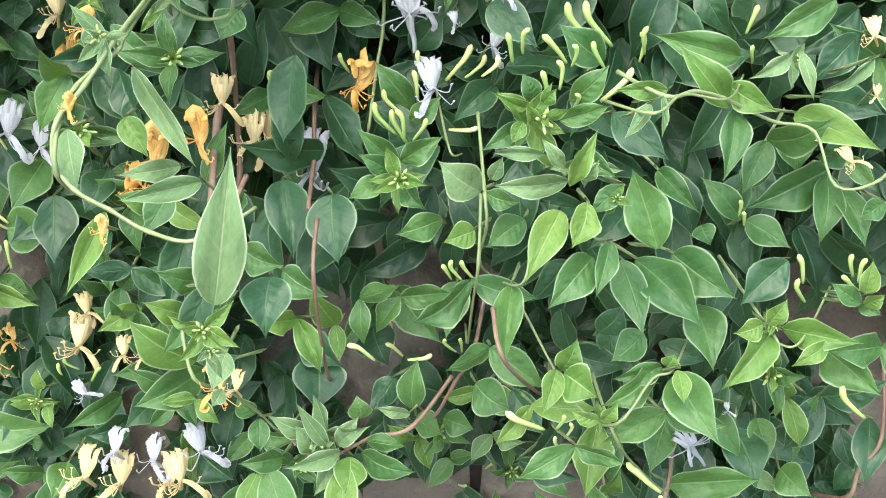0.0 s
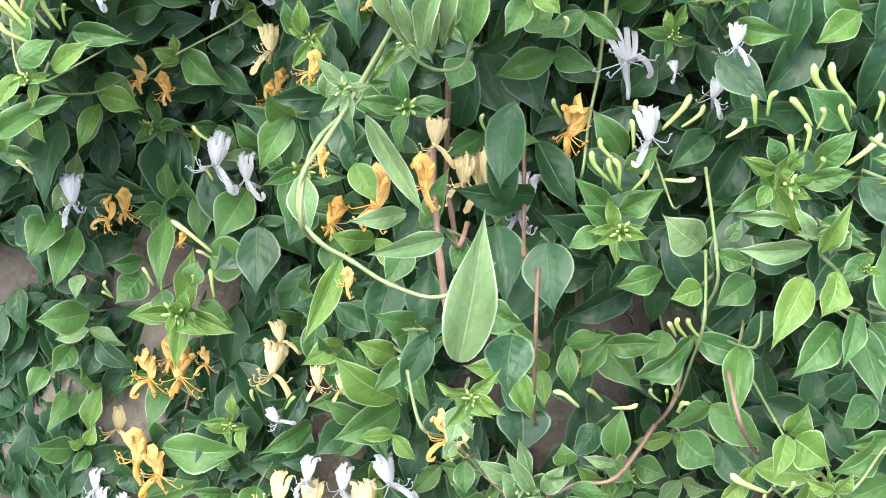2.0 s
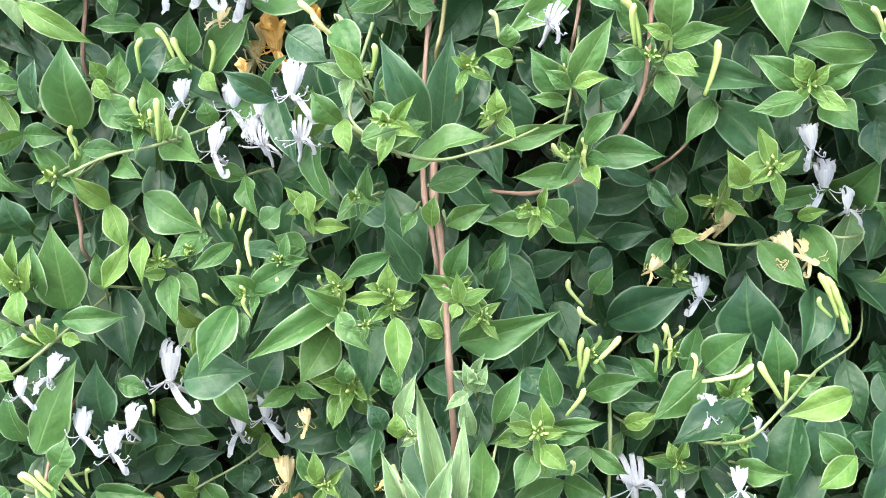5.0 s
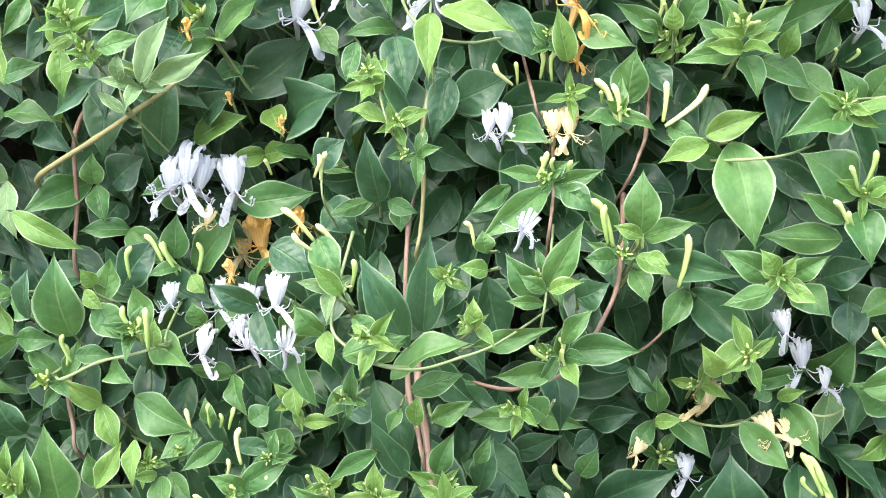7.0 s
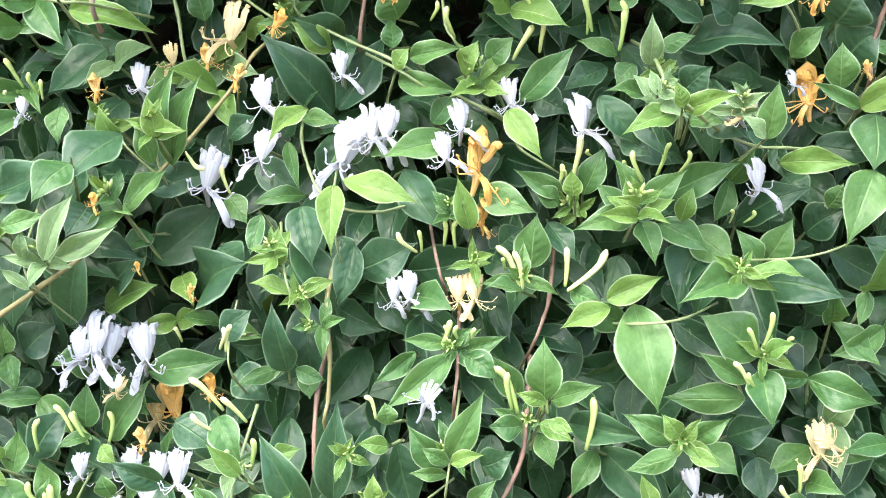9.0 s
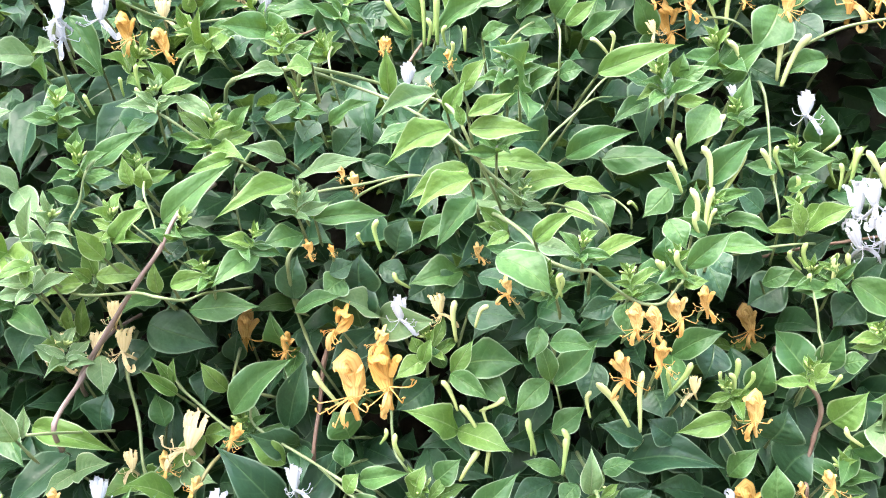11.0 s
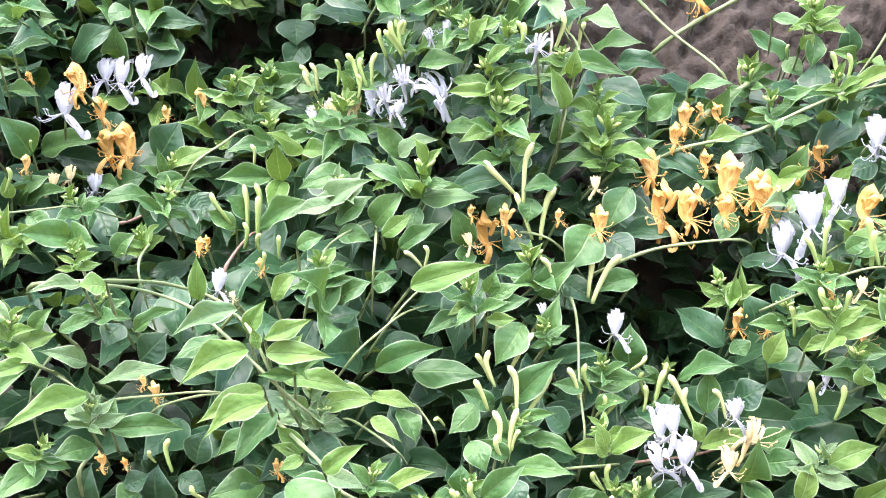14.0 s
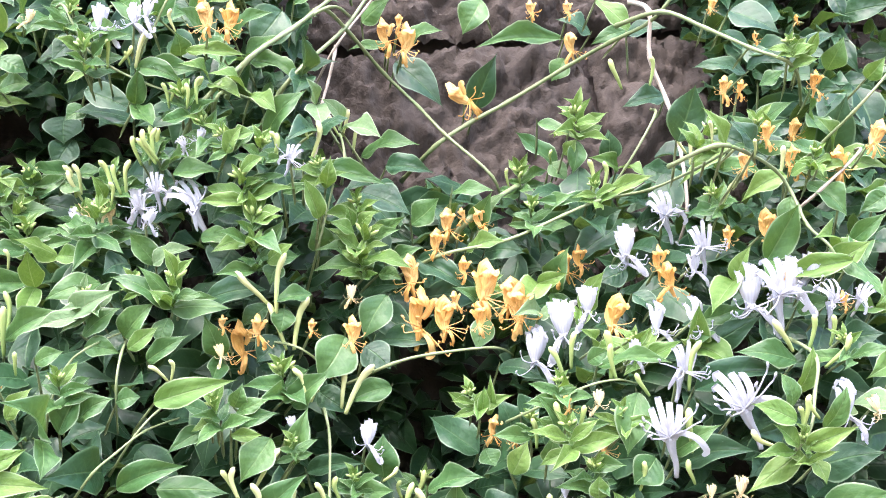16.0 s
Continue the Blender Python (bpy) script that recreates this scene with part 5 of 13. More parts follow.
leaf(s, "d", 0.545, 0.980, 2.028, 0.544, 0.962, 2.054, 0.022, -7)
leaf(s, "y", 0.511, 0.964, 2.059, 0.508, 0.957, 2.070, 0.011, -1)
leaf(s, "y", 0.516, 0.963, 2.061, 0.535, 0.950, 2.057, 0.011, 11)
leaf(s, "m", 0.515, 1.032, 2.046, 0.475, 1.019, 2.077, 0.023, 6)
leaf(s, "m", 0.500, 1.005, 2.039, 0.512, 0.999, 2.019, 0.019, 9)
leaf(s, "y", 0.504, 0.975, 2.037, 0.514, 0.961, 2.046, 0.013, 4)
leaf(s, "m", 0.487, 0.983, 2.071, 0.513, 0.968, 2.052, 0.013, 3)
stem(s, "g", 0.0020, (0.285, 0.976, 2.177), (0.300, 0.952, 2.177), (0.330, 1.006, 2.176), (0.365, 1.054, 2.156), (0.397, 1.067, 2.125), (0.417, 1.052, 2.089), (0.450, 1.029, 2.038), (0.466, 1.068, 2.015))
tip(s, 0.518, 0.972, 2.059, 0.029, "y")
tip(s, 0.479, 1.043, 2.034, 0.023, "m")
bud(s, "b", 0.493, 0.982, 2.031, 0.494, 0.969, 2.041)
bud(s, "b", 0.461, 1.017, 2.023, 0.460, 1.004, 2.037)
bud(s, "b", 0.480, 1.046, 2.031, 0.484, 1.032, 2.042)
s = shoot(-0.372, 0.923, 1.394, "mid green honeysuckle shoot with pointed oval leaves")
leaf(s, "m", -0.373, 0.886, 1.407, -0.414, 0.849, 1.391, 0.025, -4)
leaf(s, "y", -0.417, 0.843, 1.394, -0.367, 0.842, 1.363, 0.018, 7)
leaf(s, "m", -0.365, 0.869, 1.406, -0.362, 0.864, 1.429, 0.017, 11)
leaf(s, "m", -0.365, 0.871, 1.405, -0.359, 0.862, 1.378, 0.017, -4)
leaf(s, "d", -0.357, 0.881, 1.404, -0.330, 0.882, 1.422, 0.029, 3)
leaf(s, "d", -0.360, 0.901, 1.390, -0.375, 0.881, 1.361, 0.030, 3)
stem(s, "t", 0.0019, (-0.403, 0.866, 1.408), (-0.377, 0.806, 1.419), (-0.331, 0.789, 1.439), (-0.301, 0.785, 1.454), (-0.278, 0.811, 1.472), (-0.244, 0.844, 1.510), (-0.217, 0.860, 1.536), (-0.179, 0.869, 1.574), (-0.165, 0.872, 1.592), (-0.147, 0.926, 1.616))
leaf(s, "d", -0.361, 0.814, 1.454, -0.317, 0.779, 1.476, 0.028, -9)
s = shoot(-0.175, 0.853, 1.796, "light green honeysuckle shoot with slender pale buds")
leaf(s, "y", -0.152, 0.812, 1.852, -0.166, 0.796, 1.868, 0.014, -1)
leaf(s, "y", -0.157, 0.795, 1.845, -0.131, 0.794, 1.847, 0.013, -5)
leaf(s, "p", -0.149, 0.799, 1.840, -0.124, 0.800, 1.816, 0.014, -9)
leaf(s, "m", -0.183, 0.794, 1.821, -0.165, 0.793, 1.823, 0.011, 1)
leaf(s, "m", -0.132, 0.807, 1.809, -0.155, 0.791, 1.814, 0.010, 0)
leaf(s, "m", -0.121, 0.811, 1.806, -0.149, 0.794, 1.803, 0.012, 2)
leaf(s, "y", -0.171, 0.786, 1.778, -0.171, 0.778, 1.795, 0.015, -6)
leaf(s, "y", -0.167, 0.772, 1.765, -0.176, 0.766, 1.760, 0.010, 10)
leaf(s, "m", -0.116, 0.814, 1.776, -0.103, 0.811, 1.785, 0.014, -5)
leaf(s, "m", -0.116, 0.812, 1.816, -0.100, 0.806, 1.831, 0.013, 10)
stem(s, "g", 0.0010, (-0.150, 0.824, 1.832), (-0.148, 0.798, 1.850), (-0.146, 0.839, 1.882), (-0.144, 0.913, 1.901))
leaf(s, "m", -0.208, 0.796, 1.801, -0.168, 0.788, 1.818, 0.017, 6)
leaf(s, "m", -0.217, 0.803, 1.807, -0.213, 0.786, 1.826, 0.013, -8)
leaf(s, "m", -0.223, 0.805, 1.781, -0.240, 0.791, 1.787, 0.014, -4)
leaf(s, "d", -0.213, 0.813, 1.793, -0.183, 0.791, 1.783, 0.017, -3)
leaf(s, "y", -0.178, 0.776, 1.780, -0.181, 0.770, 1.799, 0.010, -3)
tip(s, -0.181, 0.801, 1.792, 0.016, "y")
tip(s, -0.160, 0.787, 1.836, 0.016, "p")
tip(s, -0.129, 0.803, 1.811, 0.023, "y")
tip(s, -0.210, 0.775, 1.794, 0.017, "m")
bud(s, "b", -0.182, 0.792, 1.844, -0.181, 0.780, 1.854)
bud(s, "b", -0.176, 0.792, 1.836, -0.174, 0.780, 1.846)
bud(s, "b", -0.173, 0.802, 1.849, -0.170, 0.789, 1.863)
bud(s, "b", -0.203, 0.792, 1.834, -0.206, 0.780, 1.845)
s = shoot(-0.245, 0.889, 1.040, "light green honeysuckle shoot with cream and golden flowers")
leaf(s, "d", -0.304, 0.961, 1.014, -0.328, 0.936, 0.995, 0.025, -1)
leaf(s, "y", -0.240, 0.813, 1.059, -0.241, 0.814, 1.083, 0.012, 6)
leaf(s, "m", -0.247, 0.833, 1.052, -0.256, 0.832, 1.077, 0.014, -6)
leaf(s, "m", -0.197, 0.842, 1.064, -0.232, 0.828, 1.070, 0.020, 2)
tip(s, -0.218, 0.855, 1.113, 0.034, "y")
tip(s, -0.237, 0.827, 1.050, 0.016, "y")
flower(s, "c", "front", -0.247, 0.835, 1.087, -0.251, 0.840, 1.104, 18)
flower(s, "o", "front", -0.231, 0.774, 1.034, -0.223, 0.781, 1.053, -28)
flower(s, "c", "front", -0.283, 0.905, 1.009, -0.287, 0.915, 1.040, 11)
s = shoot(-0.225, 0.881, 0.645, "dark green honeysuckle shoot with white and cream flowers")
leaf(s, "d", -0.200, 0.854, 0.669, -0.169, 0.836, 0.654, 0.033, 11)
leaf(s, "m", -0.217, 0.810, 0.615, -0.216, 0.811, 0.654, 0.018, 5)
leaf(s, "d", -0.214, 0.849, 0.626, -0.176, 0.815, 0.633, 0.027, 1)
bud(s, "p", -0.224, 0.808, 0.620, -0.244, 0.802, 0.633)
flower(s, "c", "front", -0.255, 0.811, 0.655, -0.254, 0.829, 0.691, 6)
flower(s, "w", "front", -0.231, 0.824, 0.669, -0.232, 0.839, 0.699, -18)
flower(s, "w", "front", -0.187, 0.823, 0.678, -0.202, 0.839, 0.711, 10)
flower(s, "c", "front", -0.217, 0.817, 0.653, -0.218, 0.832, 0.684, -24)
flower(s, "c", "front", -0.207, 0.818, 0.653, -0.213, 0.835, 0.689, 26)
s = shoot(0.154, 0.887, 1.231, "mid green honeysuckle shoot with white and cream flowers")
leaf(s, "d", 0.143, 0.851, 1.281, 0.141, 0.835, 1.254, 0.024, 7)
leaf(s, "m", 0.100, 0.870, 1.209, 0.117, 0.844, 1.174, 0.022, 9)
leaf(s, "m", 0.090, 0.861, 1.221, 0.076, 0.858, 1.218, 0.013, 11)
leaf(s, "y", 0.092, 0.852, 1.219, 0.111, 0.842, 1.225, 0.010, 1)
stem(s, "g", 0.0012, (0.083, 0.907, 1.209), (0.112, 0.857, 1.205), (0.129, 0.856, 1.203), (0.158, 0.906, 1.198))
leaf(s, "m", 0.125, 0.890, 1.220, 0.147, 0.848, 1.258, 0.033, 8)
leaf(s, "m", 0.142, 0.821, 1.229, 0.190, 0.820, 1.240, 0.024, 3)
leaf(s, "m", 0.169, 0.825, 1.253, 0.139, 0.819, 1.253, 0.015, 9)
leaf(s, "m", 0.172, 0.836, 1.265, 0.188, 0.808, 1.261, 0.020, -8)
bud(s, "p", 0.157, 0.817, 1.256, 0.149, 0.808, 1.273)
bud(s, "b", 0.161, 0.818, 1.263, 0.161, 0.810, 1.284)
flower(s, "w", "front", 0.111, 0.858, 1.227, 0.113, 0.861, 1.260, 7)
flower(s, "w", "front", 0.124, 0.852, 1.216, 0.127, 0.854, 1.239, 22)
flower(s, "c", "upright", 0.197, 0.833, 1.282, 0.174, 0.823, 1.297, 25)
flower(s, "c", "front", 0.178, 0.825, 1.275, 0.180, 0.828, 1.308, -8)
s = shoot(-0.367, 0.954, 0.695, "light green honeysuckle shoot with golden flowers")
leaf(s, "m", -0.403, 0.959, 0.702, -0.418, 0.913, 0.669, 0.026, 10)
leaf(s, "m", -0.391, 0.871, 0.682, -0.319, 0.871, 0.684, 0.034, -5)
leaf(s, "d", -0.338, 0.890, 0.689, -0.361, 0.854, 0.674, 0.040, 8)
tip(s, -0.332, 0.872, 0.707, 0.019, "y")
flower(s, "o", "front", -0.414, 0.916, 0.704, -0.415, 0.933, 0.739, 0)
flower(s, "o", "front", -0.387, 0.912, 0.707, -0.386, 0.931, 0.745, 21)
flower(s, "o", "front", -0.394, 0.919, 0.728, -0.395, 0.932, 0.753, 15)
flower(s, "o", "front", -0.359, 0.908, 0.733, -0.360, 0.918, 0.753, -2)
s = shoot(-0.000, 0.892, 1.540, "light green honeysuckle shoot with white flowers and slender pale buds")
leaf(s, "m", -0.035, 0.841, 1.515, -0.083, 0.822, 1.509, 0.024, 9)
leaf(s, "m", -0.056, 0.828, 1.572, -0.021, 0.820, 1.573, 0.016, 4)
leaf(s, "m", -0.047, 0.835, 1.528, -0.029, 0.830, 1.545, 0.017, -6)
leaf(s, "y", -0.022, 0.831, 1.556, -0.011, 0.825, 1.577, 0.015, -9)
leaf(s, "m", 0.012, 0.835, 1.536, 0.051, 0.821, 1.566, 0.022, 4)
leaf(s, "y", -0.012, 0.850, 1.552, 0.016, 0.843, 1.560, 0.011, 1)
leaf(s, "m", -0.006, 0.841, 1.565, 0.013, 0.835, 1.578, 0.019, 3)
leaf(s, "y", 0.003, 0.821, 1.530, 0.021, 0.808, 1.495, 0.019, 3)
leaf(s, "d", 0.024, 0.858, 1.538, 0.041, 0.851, 1.524, 0.023, 11)
stem(s, "g", 0.0013, (-0.093, 0.929, 1.626), (-0.121, 0.877, 1.636), (-0.129, 0.876, 1.639), (-0.134, 0.876, 1.627), (-0.130, 0.874, 1.614), (-0.096, 0.859, 1.590), (-0.071, 0.834, 1.574), (-0.042, 0.826, 1.553), (-0.011, 0.832, 1.532), (0.013, 0.887, 1.515))
stem(s, "g", 0.0012, (-0.029, 0.882, 1.648), (-0.030, 0.830, 1.618), (-0.031, 0.829, 1.590), (-0.025, 0.828, 1.576), (-0.015, 0.877, 1.547))
tip(s, -0.013, 0.838, 1.553, 0.022, "y")
bud(s, "b", -0.026, 0.830, 1.581, -0.025, 0.819, 1.601)
bud(s, "b", -0.040, 0.828, 1.594, -0.036, 0.818, 1.606)
bud(s, "p", 0.029, 0.833, 1.608, 0.046, 0.823, 1.617)
bud(s, "p", 0.027, 0.839, 1.593, 0.016, 0.827, 1.613)
bud(s, "p", 0.034, 0.838, 1.596, 0.036, 0.828, 1.609)
bud(s, "p", 0.028, 0.840, 1.566, 0.031, 0.829, 1.590)
bud(s, "p", 0.010, 0.839, 1.563, 0.025, 0.828, 1.583)
flower(s, "w", "front", -0.028, 0.819, 1.512, -0.028, 0.822, 1.544, 20)
flower(s, "w", "front", 0.006, 0.836, 1.525, 0.003, 0.838, 1.555, -22)
s = shoot(0.175, 0.838, 1.672, "mid green honeysuckle shoot with golden flowers and slender pale buds")
leaf(s, "m", 0.166, 0.793, 1.717, 0.174, 0.786, 1.695, 0.019, 4)
leaf(s, "m", 0.187, 0.820, 1.712, 0.191, 0.808, 1.743, 0.015, -2)
leaf(s, "m", 0.191, 0.800, 1.705, 0.170, 0.795, 1.719, 0.013, -6)
leaf(s, "m", 0.197, 0.820, 1.698, 0.235, 0.802, 1.689, 0.018, -11)
leaf(s, "m", 0.165, 0.736, 1.680, 0.192, 0.722, 1.697, 0.017, 11)
leaf(s, "m", 0.154, 0.744, 1.684, 0.155, 0.738, 1.701, 0.016, -4)
leaf(s, "d", 0.184, 0.757, 1.689, 0.193, 0.751, 1.672, 0.018, -10)
leaf(s, "y", 0.161, 0.740, 1.671, 0.176, 0.732, 1.670, 0.009, 9)
leaf(s, "d", 0.184, 0.791, 1.690, 0.192, 0.784, 1.659, 0.022, -5)
leaf(s, "d", 0.196, 0.856, 1.634, 0.185, 0.853, 1.611, 0.028, -8)
stem(s, "g", 0.0010, (0.136, 0.954, 1.759), (0.138, 0.876, 1.750), (0.144, 0.810, 1.728), (0.147, 0.832, 1.719))
stem(s, "g", 0.0010, (0.211, 0.875, 1.695), (0.240, 0.835, 1.695), (0.271, 0.847, 1.695), (0.300, 0.908, 1.696))
stem(s, "g", 0.0013, (0.042, 0.796, 1.742), (0.059, 0.732, 1.722), (0.071, 0.722, 1.708), (0.079, 0.711, 1.693), (0.094, 0.697, 1.683), (0.103, 0.690, 1.681), (0.113, 0.701, 1.673), (0.126, 0.717, 1.664), (0.137, 0.726, 1.660), (0.148, 0.733, 1.661), (0.158, 0.736, 1.670), (0.161, 0.736, 1.673), (0.179, 0.789, 1.697))
tip(s, 0.158, 0.742, 1.682, 0.016, "m")
tip(s, 0.201, 0.824, 1.722, 0.016, "m")
bud(s, "b", 0.154, 0.840, 1.732, 0.145, 0.829, 1.733)
bud(s, "p", 0.184, 0.802, 1.706, 0.178, 0.787, 1.734)
bud(s, "p", 0.193, 0.824, 1.703, 0.204, 0.808, 1.736)
bud(s, "p", 0.187, 0.803, 1.702, 0.187, 0.790, 1.721)
bud(s, "p", 0.196, 0.819, 1.710, 0.202, 0.807, 1.721)
bud(s, "b", 0.158, 0.745, 1.673, 0.147, 0.732, 1.688)
bud(s, "b", 0.164, 0.737, 1.674, 0.161, 0.724, 1.691)
bud(s, "b", 0.156, 0.745, 1.673, 0.151, 0.733, 1.686)
flower(s, "o", "front", 0.158, 0.743, 1.641, 0.156, 0.738, 1.665, 8)
flower(s, "o", "front", 0.180, 0.779, 1.648, 0.181, 0.775, 1.669, -9)
s = shoot(0.469, 0.890, 1.831, "mid green honeysuckle shoot with white and golden flowers")
leaf(s, "m", 0.446, 0.795, 1.819, 0.491, 0.764, 1.811, 0.014, -7)
leaf(s, "m", 0.441, 0.802, 1.824, 0.455, 0.791, 1.829, 0.014, 11)
bud(s, "b", 0.440, 0.841, 1.826, 0.444, 0.823, 1.850)
flower(s, "o", "front", 0.415, 0.883, 1.860, 0.421, 0.872, 1.897, -1)
flower(s, "w", "front", 0.448, 0.877, 1.844, 0.447, 0.865, 1.889, -22)
flower(s, "w", "front", 0.423, 0.886, 1.829, 0.431, 0.874, 1.868, 9)
flower(s, "w", "front", 0.467, 0.868, 1.863, 0.469, 0.859, 1.895, -13)
flower(s, "o", "front", 0.479, 0.857, 1.845, 0.484, 0.847, 1.877, 11)
flower(s, "o", "front", 0.523, 0.830, 1.869, 0.523, 0.823, 1.895, -16)
flower(s, "w", "front", 0.501, 0.820, 1.836, 0.506, 0.811, 1.867, 15)
flower(s, "w", "front", 0.531, 0.809, 1.831, 0.529, 0.800, 1.867, 15)
flower(s, "w", "front", 0.470, 0.791, 1.816, 0.474, 0.785, 1.835, 2)
s = shoot(0.068, 0.659, 0.962, "light green honeysuckle shoot with pointed oval leaves")
leaf(s, "p", 0.023, 0.714, 0.956, -0.003, 0.713, 0.977, 0.026, 7)
leaf(s, "m", 0.025, 0.660, 0.977, 0.044, 0.652, 0.975, 0.013, 8)
leaf(s, "m", 0.087, 0.589, 0.979, 0.078, 0.569, 0.956, 0.013, -5)
leaf(s, "y", 0.061, 0.596, 0.994, 0.042, 0.571, 0.964, 0.019, 6)
leaf(s, "m", 0.112, 0.590, 0.975, 0.097, 0.597, 1.017, 0.025, -8)
leaf(s, "y", 0.019, 0.673, 0.948, 0.000, 0.665, 0.944, 0.017, 5)
leaf(s, "m", 0.048, 0.671, 0.956, 0.025, 0.658, 0.944, 0.020, 6)
leaf(s, "m", 0.040, 0.646, 0.925, 0.035, 0.613, 0.891, 0.018, 5)
leaf(s, "m", 0.078, 0.588, 0.971, 0.053, 0.568, 0.950, 0.022, -1)
leaf(s, "m", 0.100, 0.633, 0.948, 0.110, 0.600, 0.917, 0.021, -6)
leaf(s, "m", 0.111, 0.648, 0.941, 0.144, 0.611, 0.917, 0.028, -6)
leaf(s, "m", 0.132, 0.647, 0.945, 0.164, 0.618, 0.931, 0.028, 6)
stem(s, "g", 0.0011, (0.021, 0.718, 1.006), (0.024, 0.661, 0.977), (0.025, 0.656, 0.958), (0.022, 0.681, 0.925), (0.031, 0.688, 0.910), (0.044, 0.624, 0.937), (0.050, 0.646, 0.948))
tip(s, 0.089, 0.596, 1.001, 0.011, "y")
s = shoot(-0.388, 0.978, 0.977, "mid green honeysuckle shoot with golden flowers")
leaf(s, "y", -0.418, 0.900, 0.983, -0.385, 0.898, 0.973, 0.021, -7)
leaf(s, "y", -0.420, 0.899, 0.976, -0.430, 0.872, 0.947, 0.015, -10)
leaf(s, "m", -0.424, 0.915, 0.992, -0.387, 0.903, 0.966, 0.027, -9)
leaf(s, "y", -0.423, 0.909, 0.971, -0.433, 0.880, 0.945, 0.018, -3)
leaf(s, "m", -0.356, 0.924, 1.010, -0.320, 0.913, 0.988, 0.025, 1)
leaf(s, "y", -0.359, 0.918, 1.007, -0.378, 0.909, 1.018, 0.013, 5)
leaf(s, "y", -0.361, 0.918, 1.012, -0.362, 0.919, 1.027, 0.009, -3)
leaf(s, "y", -0.361, 0.922, 1.007, -0.372, 0.911, 1.001, 0.011, 9)
leaf(s, "d", -0.332, 0.940, 0.994, -0.304, 0.932, 0.974, 0.021, -5)
stem(s, "g", 0.0010, (-0.410, 0.795, 1.039), (-0.406, 0.773, 1.028), (-0.398, 0.834, 1.006), (-0.395, 0.912, 0.996))
stem(s, "g", 0.0011, (-0.414, 0.962, 0.970), (-0.391, 0.914, 0.989), (-0.361, 0.916, 1.011), (-0.315, 0.919, 1.035), (-0.288, 0.971, 1.049))
flower(s, "o", "front", -0.391, 0.906, 0.981, -0.388, 0.915, 1.007, -23)
flower(s, "o", "front", -0.371, 0.918, 0.971, -0.374, 0.925, 0.993, -6)
s = shoot(-0.097, 0.874, 0.949, "dark green honeysuckle shoot with white and cream and golden flowers, a")
flower(s, "c", "front", -0.116, 0.814, 0.938, -0.111, 0.820, 0.980, -16)
flower(s, "c", "front", -0.152, 0.816, 0.971, -0.150, 0.819, 1.002, 3)
leaf(s, "m", -0.120, 0.852, 0.976, -0.149, 0.834, 0.965, 0.018, 6)
leaf(s, "m", -0.117, 0.844, 0.980, -0.078, 0.836, 0.977, 0.019, -3)
leaf(s, "d", -0.139, 0.859, 0.979, -0.124, 0.860, 1.030, 0.025, -10)
leaf(s, "m", -0.112, 0.840, 0.958, -0.101, 0.808, 0.913, 0.022, 1)
leaf(s, "d", -0.107, 0.773, 0.940, -0.098, 0.739, 0.897, 0.030, -7)
leaf(s, "d", -0.072, 0.743, 0.942, -0.066, 0.713, 0.906, 0.034, 5)
stem(s, "r", 0.0026, (-0.145, 0.838, 1.289), (-0.143, 0.787, 1.259), (-0.141, 0.786, 1.235), (-0.139, 0.771, 1.197), (-0.137, 0.745, 1.161), (-0.138, 0.756, 1.103), (-0.142, 0.815, 1.022), (-0.146, 0.841, 0.950), (-0.138, 0.791, 0.940), (-0.126, 0.699, 0.958), (-0.122, 0.720, 0.964))
stem(s, "r", 0.0019, (-0.093, 0.919, 0.987), (-0.091, 0.845, 0.970), (-0.089, 0.808, 0.944), (-0.087, 0.743, 0.933), (-0.086, 0.763, 0.928))
stem(s, "g", 0.0015, (-0.036, 0.883, 1.113), (-0.038, 0.835, 1.083), (-0.041, 0.840, 1.028), (-0.046, 0.831, 0.998), (-0.050, 0.801, 0.969), (-0.054, 0.829, 0.948))
bud(s, "b", -0.065, 0.842, 0.993, -0.070, 0.836, 1.010)
bud(s, "b", -0.117, 0.841, 0.980, -0.116, 0.836, 0.997)
flower(s, "o", "front", -0.062, 0.824, 0.973, -0.056, 0.836, 1.008, -25)
flower(s, "c", "front", -0.133, 0.820, 0.940, -0.133, 0.831, 0.972, -21)
flower(s, "c", "front", -0.119, 0.833, 0.929, -0.120, 0.848, 0.973, 25)
flower(s, "w", "front", -0.092, 0.812, 0.915, -0.093, 0.828, 0.964, -17)
s = shoot(0.186, 0.912, 2.096, "mid green honeysuckle shoot with white and golden flowers")
bud(s, "b", 0.185, 0.856, 2.056, 0.192, 0.845, 2.072)
leaf(s, "m", 0.176, 0.886, 2.109, 0.173, 0.872, 2.124, 0.018, 0)
leaf(s, "y", 0.180, 0.879, 2.110, 0.227, 0.867, 2.098, 0.013, 11)
stem(s, "g", 0.0022, (0.210, 0.921, 2.086), (0.228, 0.887, 2.104), (0.271, 0.924, 2.147), (0.322, 0.972, 2.202), (0.339, 1.038, 2.221))
bud(s, "p", 0.173, 0.856, 2.116, 0.174, 0.843, 2.128)
flower(s, "w", "front", 0.150, 0.852, 2.120, 0.155, 0.845, 2.143, -27)
flower(s, "o", "front", 0.197, 0.847, 2.104, 0.198, 0.840, 2.130, -14)
flower(s, "o", "front", 0.211, 0.870, 2.112, 0.215, 0.862, 2.139, -11)
flower(s, "o", "front", 0.193, 0.843, 2.123, 0.194, 0.840, 2.135, 23)
s = shoot(-0.336, 0.934, 1.564, "mid green honeysuckle shoot with one white flower and slender pale buds")
